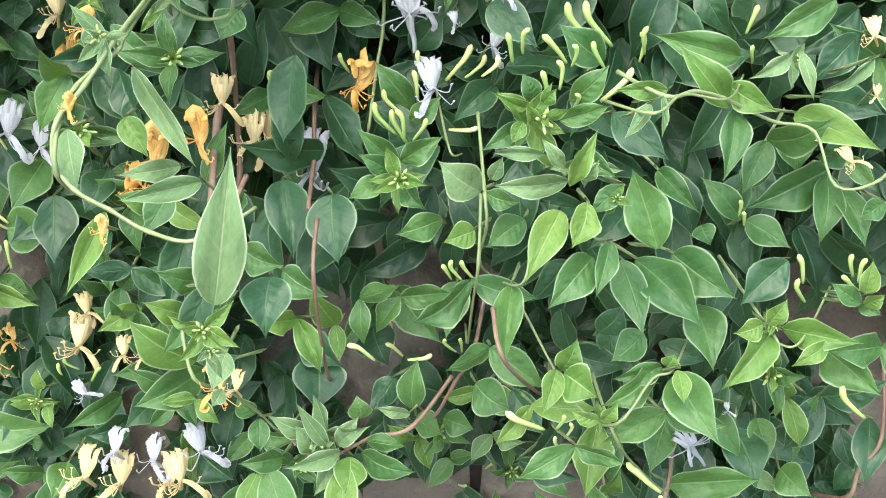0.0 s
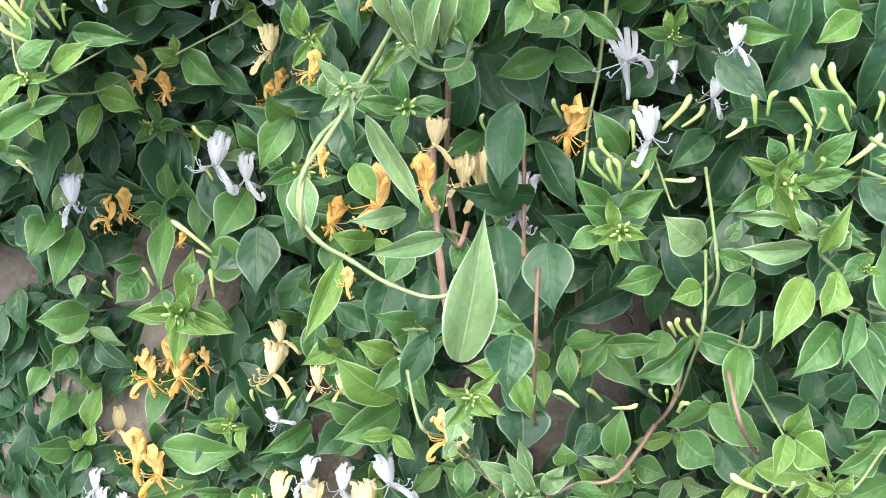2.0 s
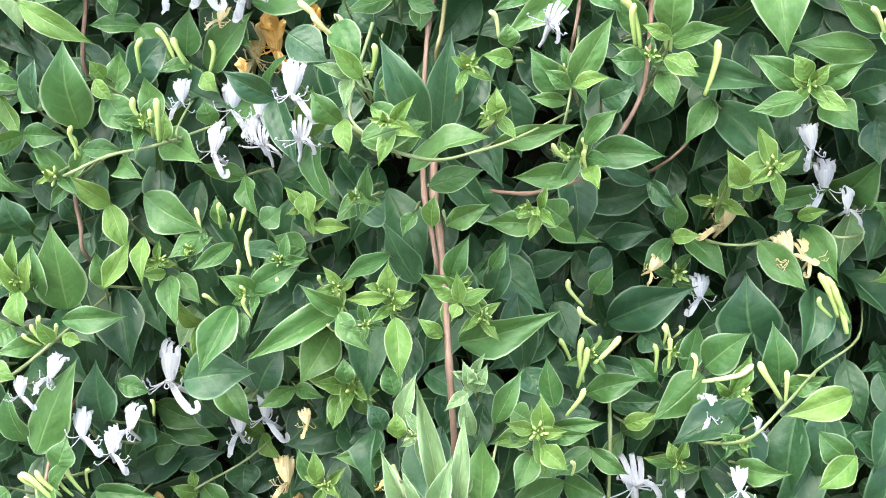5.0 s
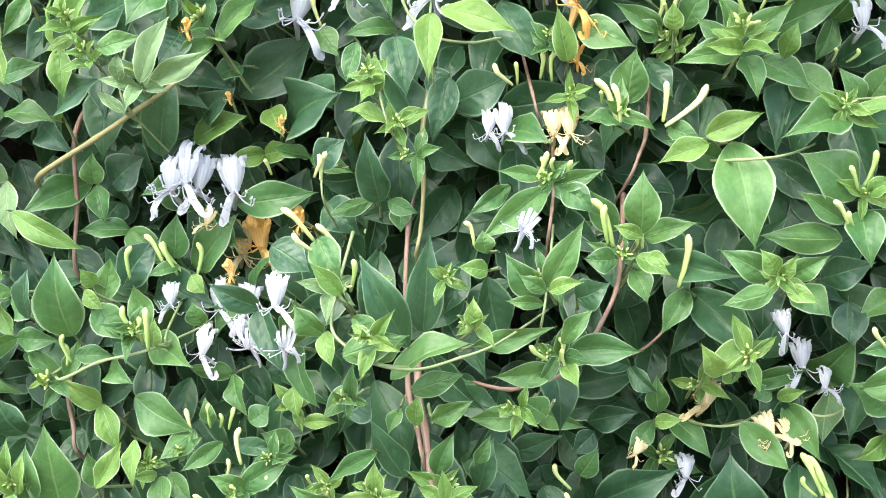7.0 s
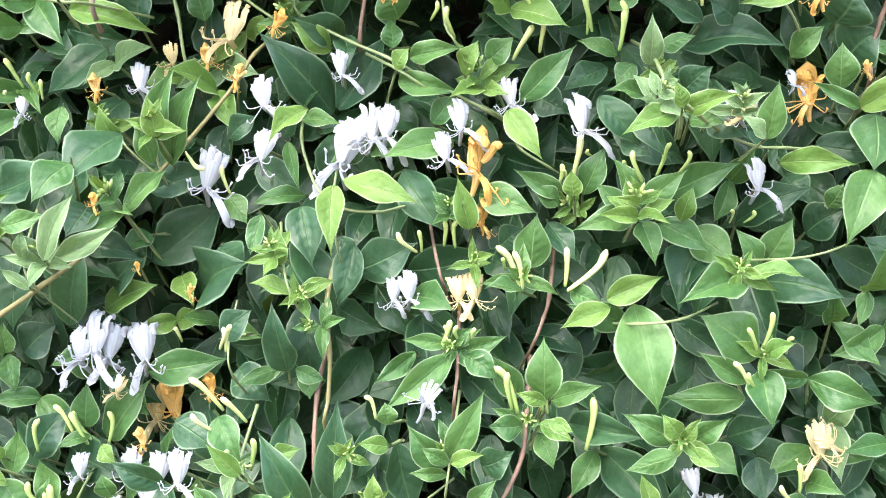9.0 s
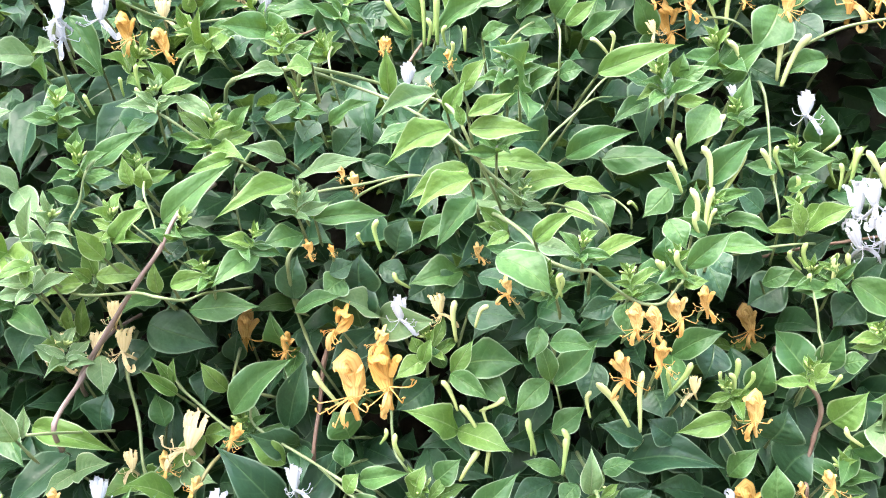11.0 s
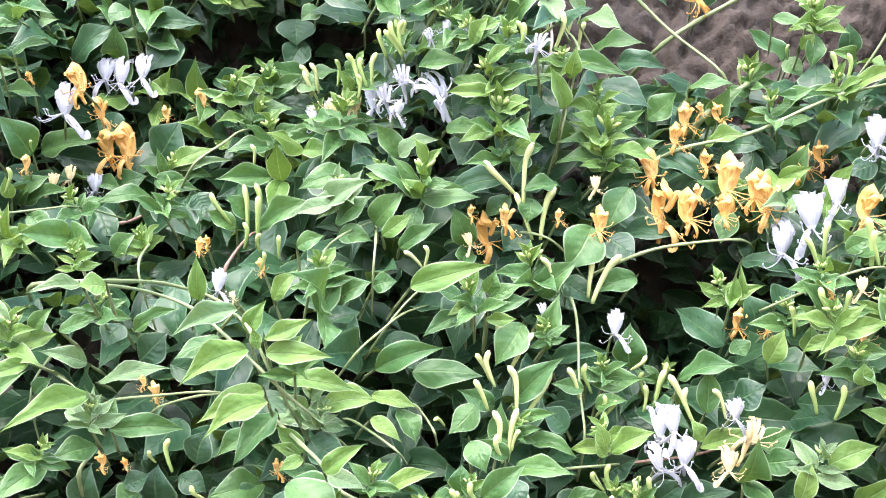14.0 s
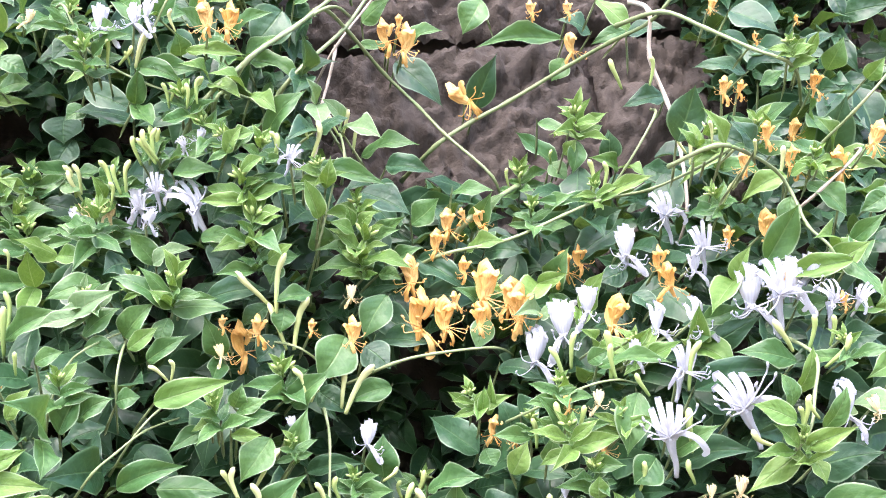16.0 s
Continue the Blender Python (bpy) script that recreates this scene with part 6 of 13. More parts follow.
leaf(s, "m", -0.299, 0.859, 1.571, -0.302, 0.850, 1.545, 0.016, 0)
leaf(s, "m", -0.378, 0.879, 1.550, -0.321, 0.878, 1.572, 0.027, 0)
leaf(s, "m", -0.350, 0.921, 1.595, -0.375, 0.917, 1.603, 0.013, 38)
bud(s, "b", -0.330, 0.876, 1.589, -0.338, 0.867, 1.609)
bud(s, "b", -0.313, 0.858, 1.581, -0.312, 0.850, 1.596)
bud(s, "b", -0.311, 0.858, 1.577, -0.308, 0.849, 1.590)
bud(s, "b", -0.366, 0.892, 1.583, -0.363, 0.883, 1.594)
bud(s, "p", -0.375, 0.933, 1.581, -0.371, 0.925, 1.599)
bud(s, "p", -0.343, 0.883, 1.575, -0.340, 0.874, 1.587)
flower(s, "w", "front", -0.330, 0.865, 1.564, -0.328, 0.867, 1.585, 16)
s = shoot(0.185, 0.889, 1.760, "mid green honeysuckle shoot with one white flower and slender pale buds")
leaf(s, "m", 0.123, 0.840, 1.746, 0.133, 0.833, 1.721, 0.017, -11)
leaf(s, "d", 0.129, 0.864, 1.742, 0.116, 0.858, 1.755, 0.016, -7)
leaf(s, "m", 0.176, 0.849, 1.811, 0.144, 0.845, 1.795, 0.014, -1)
leaf(s, "y", 0.183, 0.836, 1.814, 0.162, 0.833, 1.807, 0.010, 10)
leaf(s, "m", 0.194, 0.845, 1.811, 0.223, 0.831, 1.814, 0.014, 2)
leaf(s, "y", 0.189, 0.831, 1.802, 0.210, 0.822, 1.799, 0.010, 8)
leaf(s, "m", 0.175, 0.846, 1.821, 0.155, 0.840, 1.828, 0.014, 9)
leaf(s, "m", 0.216, 0.840, 1.798, 0.192, 0.837, 1.769, 0.026, 4)
leaf(s, "m", 0.232, 0.857, 1.780, 0.244, 0.837, 1.817, 0.018, -3)
leaf(s, "m", 0.136, 0.855, 1.773, 0.185, 0.837, 1.763, 0.023, 0)
leaf(s, "m", 0.204, 0.833, 1.744, 0.238, 0.812, 1.769, 0.021, -1)
leaf(s, "m", 0.190, 0.846, 1.743, 0.165, 0.839, 1.756, 0.016, -10)
leaf(s, "m", 0.177, 0.835, 1.743, 0.155, 0.831, 1.725, 0.019, -8)
leaf(s, "m", 0.206, 0.830, 1.732, 0.230, 0.819, 1.732, 0.010, 9)
leaf(s, "m", 0.210, 0.840, 1.717, 0.241, 0.825, 1.701, 0.014, -8)
tip(s, 0.182, 0.828, 1.813, 0.022, "m")
tip(s, 0.231, 0.836, 1.787, 0.014, "m")
bud(s, "p", 0.149, 0.846, 1.846, 0.136, 0.834, 1.854)
bud(s, "p", 0.151, 0.846, 1.846, 0.148, 0.834, 1.858)
bud(s, "p", 0.196, 0.844, 1.783, 0.194, 0.831, 1.801)
bud(s, "p", 0.190, 0.850, 1.761, 0.180, 0.836, 1.779)
bud(s, "p", 0.192, 0.843, 1.756, 0.193, 0.829, 1.779)
bud(s, "p", 0.204, 0.845, 1.767, 0.223, 0.831, 1.788)
bud(s, "p", 0.203, 0.827, 1.737, 0.195, 0.811, 1.764)
bud(s, "p", 0.209, 0.831, 1.733, 0.226, 0.816, 1.762)
bud(s, "p", 0.184, 0.830, 1.739, 0.175, 0.816, 1.759)
flower(s, "w", "front", 0.233, 0.848, 1.800, 0.232, 0.845, 1.814, 10)
s = shoot(0.605, 0.944, 2.078, "mid green honeysuckle shoot with golden flowers")
leaf(s, "d", 0.571, 0.946, 2.138, 0.600, 0.924, 2.132, 0.023, -9)
leaf(s, "d", 0.602, 0.955, 2.080, 0.560, 0.960, 2.073, 0.021, 1)
leaf(s, "d", 0.632, 0.864, 2.118, 0.663, 0.845, 2.087, 0.034, 1)
leaf(s, "d", 0.644, 0.880, 2.068, 0.598, 0.883, 2.076, 0.017, 2)
bud(s, "b", 0.559, 0.951, 2.087, 0.548, 0.936, 2.111)
bud(s, "b", 0.571, 0.916, 2.075, 0.567, 0.901, 2.095)
flower(s, "o", "front", 0.634, 0.833, 2.072, 0.633, 0.830, 2.083, 21)
flower(s, "o", "front", 0.607, 0.853, 2.110, 0.611, 0.849, 2.123, -13)
s = shoot(-0.098, 0.770, 0.761, "light green honeysuckle shoot with a reddish stem")
leaf(s, "d", -0.099, 0.758, 0.832, -0.069, 0.740, 0.816, 0.027, 5)
leaf(s, "d", -0.087, 0.749, 0.817, -0.086, 0.721, 0.791, 0.037, -10)
leaf(s, "p", -0.084, 0.702, 0.786, -0.116, 0.698, 0.804, 0.015, 9)
leaf(s, "p", -0.076, 0.687, 0.787, -0.096, 0.692, 0.818, 0.011, 8)
leaf(s, "p", -0.069, 0.693, 0.783, -0.055, 0.699, 0.803, 0.013, -10)
leaf(s, "p", -0.077, 0.694, 0.778, -0.098, 0.695, 0.799, 0.017, -1)
leaf(s, "m", -0.108, 0.700, 0.769, -0.136, 0.687, 0.773, 0.017, 4)
leaf(s, "p", -0.068, 0.686, 0.783, -0.103, 0.667, 0.783, 0.013, 6)
leaf(s, "m", -0.123, 0.709, 0.794, -0.121, 0.692, 0.779, 0.015, -7)
leaf(s, "m", -0.126, 0.709, 0.797, -0.137, 0.710, 0.812, 0.015, 3)
leaf(s, "y", -0.061, 0.689, 0.777, -0.064, 0.668, 0.760, 0.023, -6)
leaf(s, "p", -0.069, 0.689, 0.777, -0.084, 0.666, 0.762, 0.013, -11)
leaf(s, "m", -0.055, 0.703, 0.771, -0.018, 0.688, 0.766, 0.021, 6)
leaf(s, "m", -0.051, 0.705, 0.779, -0.024, 0.697, 0.780, 0.013, -3)
leaf(s, "m", -0.055, 0.711, 0.793, -0.058, 0.715, 0.809, 0.017, -1)
leaf(s, "d", -0.113, 0.703, 0.758, -0.096, 0.688, 0.745, 0.020, 1)
stem(s, "g", 0.0011, (-0.150, 0.629, 0.910), (-0.139, 0.600, 0.891), (-0.126, 0.623, 0.869), (-0.117, 0.673, 0.822), (-0.106, 0.700, 0.790), (-0.099, 0.768, 0.768))
stem(s, "r", 0.0015, (0.006, 0.752, 0.801), (-0.021, 0.705, 0.790), (-0.046, 0.708, 0.781), (-0.061, 0.706, 0.774), (-0.083, 0.700, 0.767), (-0.111, 0.743, 0.759))
stem(s, "r", 0.0014, (-0.077, 0.699, 0.944), (-0.077, 0.665, 0.918), (-0.077, 0.725, 0.816), (-0.077, 0.791, 0.790))
leaf(s, "m", -0.117, 0.692, 0.767, -0.096, 0.668, 0.730, 0.026, -7)
leaf(s, "y", -0.064, 0.685, 0.774, -0.070, 0.661, 0.737, 0.022, 6)
tip(s, -0.080, 0.701, 0.786, 0.025, "p")
bud(s, "b", -0.049, 0.671, 0.739, -0.052, 0.666, 0.751)
s = shoot(-0.143, 0.825, 1.180, "light green honeysuckle shoot with a reddish stem")
leaf(s, "m", -0.174, 0.786, 1.222, -0.206, 0.768, 1.209, 0.013, 11)
leaf(s, "y", -0.171, 0.753, 1.206, -0.170, 0.751, 1.227, 0.012, -2)
leaf(s, "y", -0.173, 0.752, 1.203, -0.197, 0.742, 1.206, 0.009, 2)
leaf(s, "y", -0.168, 0.751, 1.203, -0.154, 0.749, 1.207, 0.009, 0)
leaf(s, "d", -0.159, 0.797, 1.200, -0.176, 0.789, 1.244, 0.021, -11)
leaf(s, "y", -0.167, 0.740, 1.194, -0.165, 0.720, 1.159, 0.017, -10)
leaf(s, "m", -0.176, 0.758, 1.193, -0.188, 0.752, 1.189, 0.009, 7)
leaf(s, "m", -0.172, 0.747, 1.142, -0.176, 0.746, 1.163, 0.014, -1)
leaf(s, "m", -0.136, 0.778, 1.207, -0.121, 0.774, 1.236, 0.016, 5)
leaf(s, "d", -0.113, 0.806, 1.183, -0.098, 0.802, 1.222, 0.018, -11)
leaf(s, "m", -0.110, 0.782, 1.211, -0.099, 0.780, 1.230, 0.010, 9)
leaf(s, "y", -0.129, 0.752, 1.198, -0.129, 0.750, 1.219, 0.009, 9)
leaf(s, "y", -0.131, 0.751, 1.200, -0.145, 0.747, 1.210, 0.009, -4)
leaf(s, "y", -0.128, 0.752, 1.198, -0.107, 0.749, 1.207, 0.009, -7)
leaf(s, "y", -0.129, 0.748, 1.198, -0.133, 0.743, 1.190, 0.009, 6)
leaf(s, "y", -0.140, 0.749, 1.178, -0.155, 0.745, 1.192, 0.010, 7)
leaf(s, "m", -0.133, 0.784, 1.163, -0.066, 0.770, 1.186, 0.025, 11)
leaf(s, "d", -0.092, 0.894, 1.181, -0.053, 0.884, 1.195, 0.020, -6)
leaf(s, "p", -0.121, 0.722, 1.151, -0.127, 0.722, 1.172, 0.009, 10)
leaf(s, "p", -0.120, 0.722, 1.151, -0.112, 0.722, 1.169, 0.008, -5)
leaf(s, "p", -0.124, 0.710, 1.155, -0.138, 0.702, 1.147, 0.008, 6)
stem(s, "r", 0.0019, (-0.153, 0.838, 1.289), (-0.149, 0.786, 1.259), (-0.146, 0.785, 1.236), (-0.143, 0.781, 1.212), (-0.140, 0.827, 1.183))
stem(s, "r", 0.0014, (-0.113, 0.832, 1.252), (-0.085, 0.774, 1.259), (-0.069, 0.769, 1.263), (-0.052, 0.764, 1.268), (-0.025, 0.806, 1.277))
tip(s, -0.170, 0.757, 1.197, 0.014, "y")
tip(s, -0.175, 0.760, 1.207, 0.015, "y")
tip(s, -0.131, 0.772, 1.201, 0.020, "y")
tip(s, -0.187, 0.753, 1.186, 0.013, "m")
tip(s, -0.117, 0.765, 1.185, 0.017, "y")
bud(s, "b", -0.175, 0.760, 1.202, -0.172, 0.752, 1.210)
s = shoot(-0.133, 0.848, 1.435, "light green honeysuckle shoot with pointed oval leaves")
leaf(s, "d", -0.193, 0.794, 1.407, -0.172, 0.791, 1.423, 0.022, -6)
leaf(s, "d", -0.107, 0.825, 1.438, -0.065, 0.820, 1.452, 0.031, 3)
leaf(s, "d", -0.138, 0.821, 1.484, -0.133, 0.805, 1.444, 0.025, -1)
leaf(s, "y", -0.153, 0.781, 1.450, -0.146, 0.778, 1.474, 0.018, 0)
leaf(s, "m", -0.159, 0.794, 1.482, -0.167, 0.782, 1.458, 0.013, 4)
leaf(s, "d", -0.115, 0.824, 1.462, -0.109, 0.815, 1.440, 0.019, 6)
stem(s, "g", 0.0009, (-0.114, 0.869, 1.517), (-0.114, 0.807, 1.489), (-0.114, 0.794, 1.459), (-0.115, 0.832, 1.431))
leaf(s, "y", -0.143, 0.794, 1.428, -0.117, 0.793, 1.436, 0.012, -2)
leaf(s, "y", -0.143, 0.780, 1.430, -0.169, 0.776, 1.441, 0.013, 32)
leaf(s, "d", -0.106, 0.815, 1.455, -0.120, 0.806, 1.416, 0.021, -3)
tip(s, -0.151, 0.775, 1.459, 0.015, "y")
tip(s, -0.138, 0.779, 1.429, 0.015, "y")
tip(s, -0.130, 0.780, 1.410, 0.015, "m")
s = shoot(-0.073, 1.122, 2.056, "dark green honeysuckle shoot with white and golden flowers")
leaf(s, "d", -0.138, 1.078, 2.112, -0.092, 1.061, 2.136, 0.030, 5)
leaf(s, "m", -0.081, 1.055, 2.148, -0.101, 1.050, 2.137, 0.022, 0)
leaf(s, "d", -0.080, 1.083, 2.143, -0.013, 1.073, 2.136, 0.026, -3)
leaf(s, "d", -0.044, 1.088, 2.131, -0.072, 1.085, 2.098, 0.043, 5)
leaf(s, "d", -0.055, 1.130, 2.096, -0.014, 1.114, 2.112, 0.032, 5)
leaf(s, "d", -0.096, 1.082, 2.038, -0.118, 1.065, 2.051, 0.032, 1)
flower(s, "o", "front", -0.116, 0.999, 2.039, -0.117, 0.993, 2.073, -24)
flower(s, "o", "front", -0.107, 1.046, 2.033, -0.109, 1.041, 2.060, 1)
flower(s, "w", "front", -0.109, 1.074, 2.079, -0.108, 1.068, 2.115, -4)
flower(s, "w", "front", -0.097, 1.076, 2.073, -0.095, 1.068, 2.114, -22)
flower(s, "w", "front", -0.076, 1.067, 2.075, -0.073, 1.060, 2.111, -18)
flower(s, "o", "front", -0.020, 1.058, 2.047, -0.021, 1.055, 2.067, -23)
flower(s, "o", "front", -0.053, 1.066, 2.040, -0.054, 1.063, 2.056, 13)
s = shoot(-0.235, 0.850, 1.183, "mid green honeysuckle shoot with slender pale buds")
leaf(s, "m", -0.265, 0.803, 1.197, -0.288, 0.791, 1.213, 0.015, -1)
leaf(s, "m", -0.271, 0.803, 1.199, -0.232, 0.803, 1.218, 0.019, 6)
leaf(s, "m", -0.235, 0.822, 1.220, -0.255, 0.813, 1.233, 0.019, 6)
leaf(s, "m", -0.212, 0.801, 1.185, -0.270, 0.762, 1.162, 0.021, 10)
leaf(s, "m", -0.227, 0.854, 1.155, -0.250, 0.828, 1.123, 0.030, -6)
leaf(s, "m", -0.206, 0.781, 1.189, -0.231, 0.771, 1.210, 0.014, -9)
leaf(s, "m", -0.206, 0.765, 1.191, -0.184, 0.753, 1.168, 0.015, 8)
leaf(s, "y", -0.233, 0.827, 1.259, -0.230, 0.819, 1.240, 0.015, 3)
leaf(s, "y", -0.228, 0.827, 1.234, -0.203, 0.824, 1.233, 0.011, -4)
leaf(s, "y", -0.220, 0.844, 1.116, -0.241, 0.835, 1.123, 0.014, 0)
leaf(s, "y", -0.218, 0.842, 1.114, -0.195, 0.839, 1.114, 0.014, 3)
leaf(s, "y", -0.224, 0.843, 1.110, -0.229, 0.828, 1.090, 0.014, 0)
leaf(s, "m", -0.204, 0.764, 1.145, -0.205, 0.763, 1.163, 0.013, 10)
leaf(s, "m", -0.261, 0.812, 1.241, -0.246, 0.812, 1.251, 0.017, -8)
tip(s, -0.207, 0.782, 1.203, 0.014, "y")
tip(s, -0.268, 0.798, 1.198, 0.014, "m")
tip(s, -0.234, 0.832, 1.246, 0.015, "y")
tip(s, -0.247, 0.803, 1.218, 0.015, "m")
bud(s, "p", -0.268, 0.804, 1.215, -0.262, 0.802, 1.239)
bud(s, "b", -0.273, 0.796, 1.190, -0.275, 0.791, 1.205)
bud(s, "b", -0.269, 0.795, 1.182, -0.268, 0.789, 1.197)
bud(s, "b", -0.251, 0.800, 1.197, -0.250, 0.794, 1.209)
bud(s, "b", -0.208, 0.781, 1.193, -0.211, 0.775, 1.207)
bud(s, "b", -0.203, 0.780, 1.188, -0.204, 0.774, 1.201)
bud(s, "b", -0.216, 0.780, 1.204, -0.216, 0.772, 1.214)
bud(s, "b", -0.211, 0.773, 1.177, -0.212, 0.765, 1.184)
s = shoot(0.531, 1.069, 2.159, "mid green honeysuckle shoot with golden flowers")
leaf(s, "m", 0.463, 1.028, 2.216, 0.442, 1.036, 2.184, 0.032, 6)
leaf(s, "m", 0.542, 1.033, 2.173, 0.452, 1.034, 2.169, 0.023, -2)
leaf(s, "d", 0.563, 1.017, 2.171, 0.529, 1.011, 2.184, 0.025, 8)
leaf(s, "m", 0.534, 1.019, 2.147, 0.519, 1.025, 2.127, 0.022, -4)
leaf(s, "y", 0.557, 0.971, 2.184, 0.584, 0.964, 2.140, 0.021, 4)
leaf(s, "m", 0.599, 1.013, 2.171, 0.562, 1.019, 2.160, 0.016, -10)
flower(s, "o", "front", 0.506, 1.008, 2.182, 0.505, 1.004, 2.201, 1)
flower(s, "o", "front", 0.538, 0.997, 2.176, 0.537, 0.993, 2.194, 6)
flower(s, "o", "front", 0.540, 1.012, 2.140, 0.539, 1.006, 2.166, 13)
s = shoot(0.098, 0.668, 0.846, "light green honeysuckle shoot with one white flower")
leaf(s, "m", 0.116, 0.633, 0.901, 0.096, 0.621, 0.889, 0.020, 5)
leaf(s, "y", 0.068, 0.620, 0.884, 0.077, 0.623, 0.904, 0.016, -5)
leaf(s, "y", 0.064, 0.607, 0.892, 0.055, 0.588, 0.874, 0.014, -6)
leaf(s, "y", 0.068, 0.605, 0.891, 0.086, 0.590, 0.884, 0.025, 8)
leaf(s, "y", 0.101, 0.687, 0.806, 0.090, 0.649, 0.773, 0.026, -8)
leaf(s, "y", 0.085, 0.576, 0.878, 0.069, 0.577, 0.885, 0.009, -2)
leaf(s, "y", 0.087, 0.578, 0.877, 0.095, 0.579, 0.889, 0.009, -1)
leaf(s, "m", 0.133, 0.618, 0.882, 0.154, 0.581, 0.858, 0.028, -3)
leaf(s, "y", 0.131, 0.603, 0.894, 0.133, 0.588, 0.881, 0.011, -3)
leaf(s, "y", 0.127, 0.614, 0.890, 0.131, 0.615, 0.898, 0.012, -2)
leaf(s, "m", 0.126, 0.622, 0.885, 0.096, 0.615, 0.881, 0.013, 7)
leaf(s, "m", 0.123, 0.624, 0.884, 0.089, 0.607, 0.868, 0.020, -11)
leaf(s, "m", 0.145, 0.685, 0.810, 0.131, 0.658, 0.785, 0.022, 10)
leaf(s, "d", 0.091, 0.641, 0.897, 0.104, 0.642, 0.915, 0.020, 8)
stem(s, "g", 0.0010, (0.079, 0.631, 0.846), (0.098, 0.596, 0.863), (0.119, 0.612, 0.883), (0.133, 0.619, 0.887), (0.158, 0.682, 0.894))
stem(s, "g", 0.0008, (0.047, 0.668, 0.901), (0.068, 0.605, 0.883), (0.083, 0.595, 0.869), (0.103, 0.632, 0.851))
tip(s, 0.087, 0.593, 0.869, 0.008, "y")
bud(s, "p", 0.059, 0.615, 0.847, 0.037, 0.611, 0.864)
bud(s, "b", 0.064, 0.597, 0.859, 0.066, 0.592, 0.872)
flower(s, "w", "front", 0.168, 0.623, 0.852, 0.166, 0.627, 0.859, -21)
s = shoot(0.533, 0.791, 1.914, "light green honeysuckle shoot with white and golden flowers")
leaf(s, "d", 0.517, 0.754, 1.968, 0.525, 0.725, 1.999, 0.028, -11)
leaf(s, "d", 0.558, 0.719, 1.947, 0.538, 0.713, 1.967, 0.017, -3)
leaf(s, "y", 0.525, 0.696, 1.945, 0.508, 0.686, 1.968, 0.012, 0)
leaf(s, "y", 0.525, 0.707, 1.949, 0.506, 0.712, 1.938, 0.013, -1)
leaf(s, "m", 0.525, 0.715, 1.958, 0.534, 0.701, 1.968, 0.009, 1)
leaf(s, "d", 0.509, 0.878, 1.905, 0.483, 0.881, 1.898, 0.020, -1)
leaf(s, "d", 0.502, 0.854, 1.881, 0.514, 0.846, 1.860, 0.018, -2)
tip(s, 0.514, 0.709, 1.952, 0.018, "y")
bud(s, "p", 0.507, 0.678, 1.940, 0.502, 0.666, 1.950)
bud(s, "p", 0.551, 0.710, 1.939, 0.547, 0.698, 1.947)
flower(s, "w", "upright", 0.547, 0.815, 1.885, 0.540, 0.797, 1.921, -9)
flower(s, "o", "front", 0.570, 0.768, 1.941, 0.572, 0.763, 1.960, -21)
flower(s, "o", "front", 0.527, 0.856, 1.888, 0.527, 0.849, 1.915, 5)
flower(s, "w", "front", 0.536, 0.812, 1.878, 0.538, 0.806, 1.902, 5)
s = shoot(-0.161, 0.842, 1.711, "mid green honeysuckle shoot with pointed oval leaves")
leaf(s, "m", -0.162, 0.784, 1.755, -0.110, 0.775, 1.786, 0.022, 0)
leaf(s, "y", -0.158, 0.773, 1.711, -0.129, 0.772, 1.714, 0.013, 9)
leaf(s, "y", -0.173, 0.799, 1.710, -0.172, 0.791, 1.731, 0.012, -11)
leaf(s, "d", -0.151, 0.789, 1.740, -0.160, 0.782, 1.726, 0.019, 9)
leaf(s, "d", -0.220, 0.806, 1.737, -0.238, 0.787, 1.754, 0.025, 3)
leaf(s, "y", -0.200, 0.775, 1.734, -0.213, 0.757, 1.754, 0.015, 3)
leaf(s, "y", -0.192, 0.770, 1.743, -0.164, 0.762, 1.763, 0.015, 2)
leaf(s, "m", -0.204, 0.784, 1.733, -0.195, 0.774, 1.753, 0.013, 10)
leaf(s, "y", -0.216, 0.806, 1.727, -0.219, 0.794, 1.745, 0.012, -7)
leaf(s, "y", -0.219, 0.805, 1.725, -0.230, 0.794, 1.734, 0.010, -6)
leaf(s, "y", -0.213, 0.798, 1.726, -0.179, 0.798, 1.722, 0.015, 6)
leaf(s, "m", -0.157, 0.815, 1.698, -0.108, 0.810, 1.694, 0.021, 2)
leaf(s, "m", -0.188, 0.868, 1.715, -0.226, 0.847, 1.699, 0.016, 11)
stem(s, "g", 0.0009, (-0.176, 0.817, 1.803), (-0.169, 0.770, 1.774), (-0.165, 0.771, 1.757), (-0.162, 0.773, 1.742), (-0.157, 0.826, 1.712))
stem(s, "g", 0.0009, (-0.200, 0.821, 1.777), (-0.180, 0.772, 1.755), (-0.163, 0.773, 1.738), (-0.143, 0.824, 1.716))
stem(s, "g", 0.0010, (-0.112, 0.872, 1.816), (-0.117, 0.822, 1.787), (-0.120, 0.822, 1.768), (-0.125, 0.873, 1.738))
stem(s, "g", 0.0012, (-0.272, 0.863, 1.752), (-0.264, 0.839, 1.740), (-0.255, 0.869, 1.727), (-0.233, 0.851, 1.720), (-0.183, 0.778, 1.710), (-0.158, 0.739, 1.701), (-0.146, 0.757, 1.699), (-0.135, 0.775, 1.704), (-0.120, 0.850, 1.712))
tip(s, -0.191, 0.773, 1.752, 0.021, "y")
tip(s, -0.133, 0.776, 1.714, 0.015, "m")
tip(s, -0.148, 0.771, 1.745, 0.016, "m")
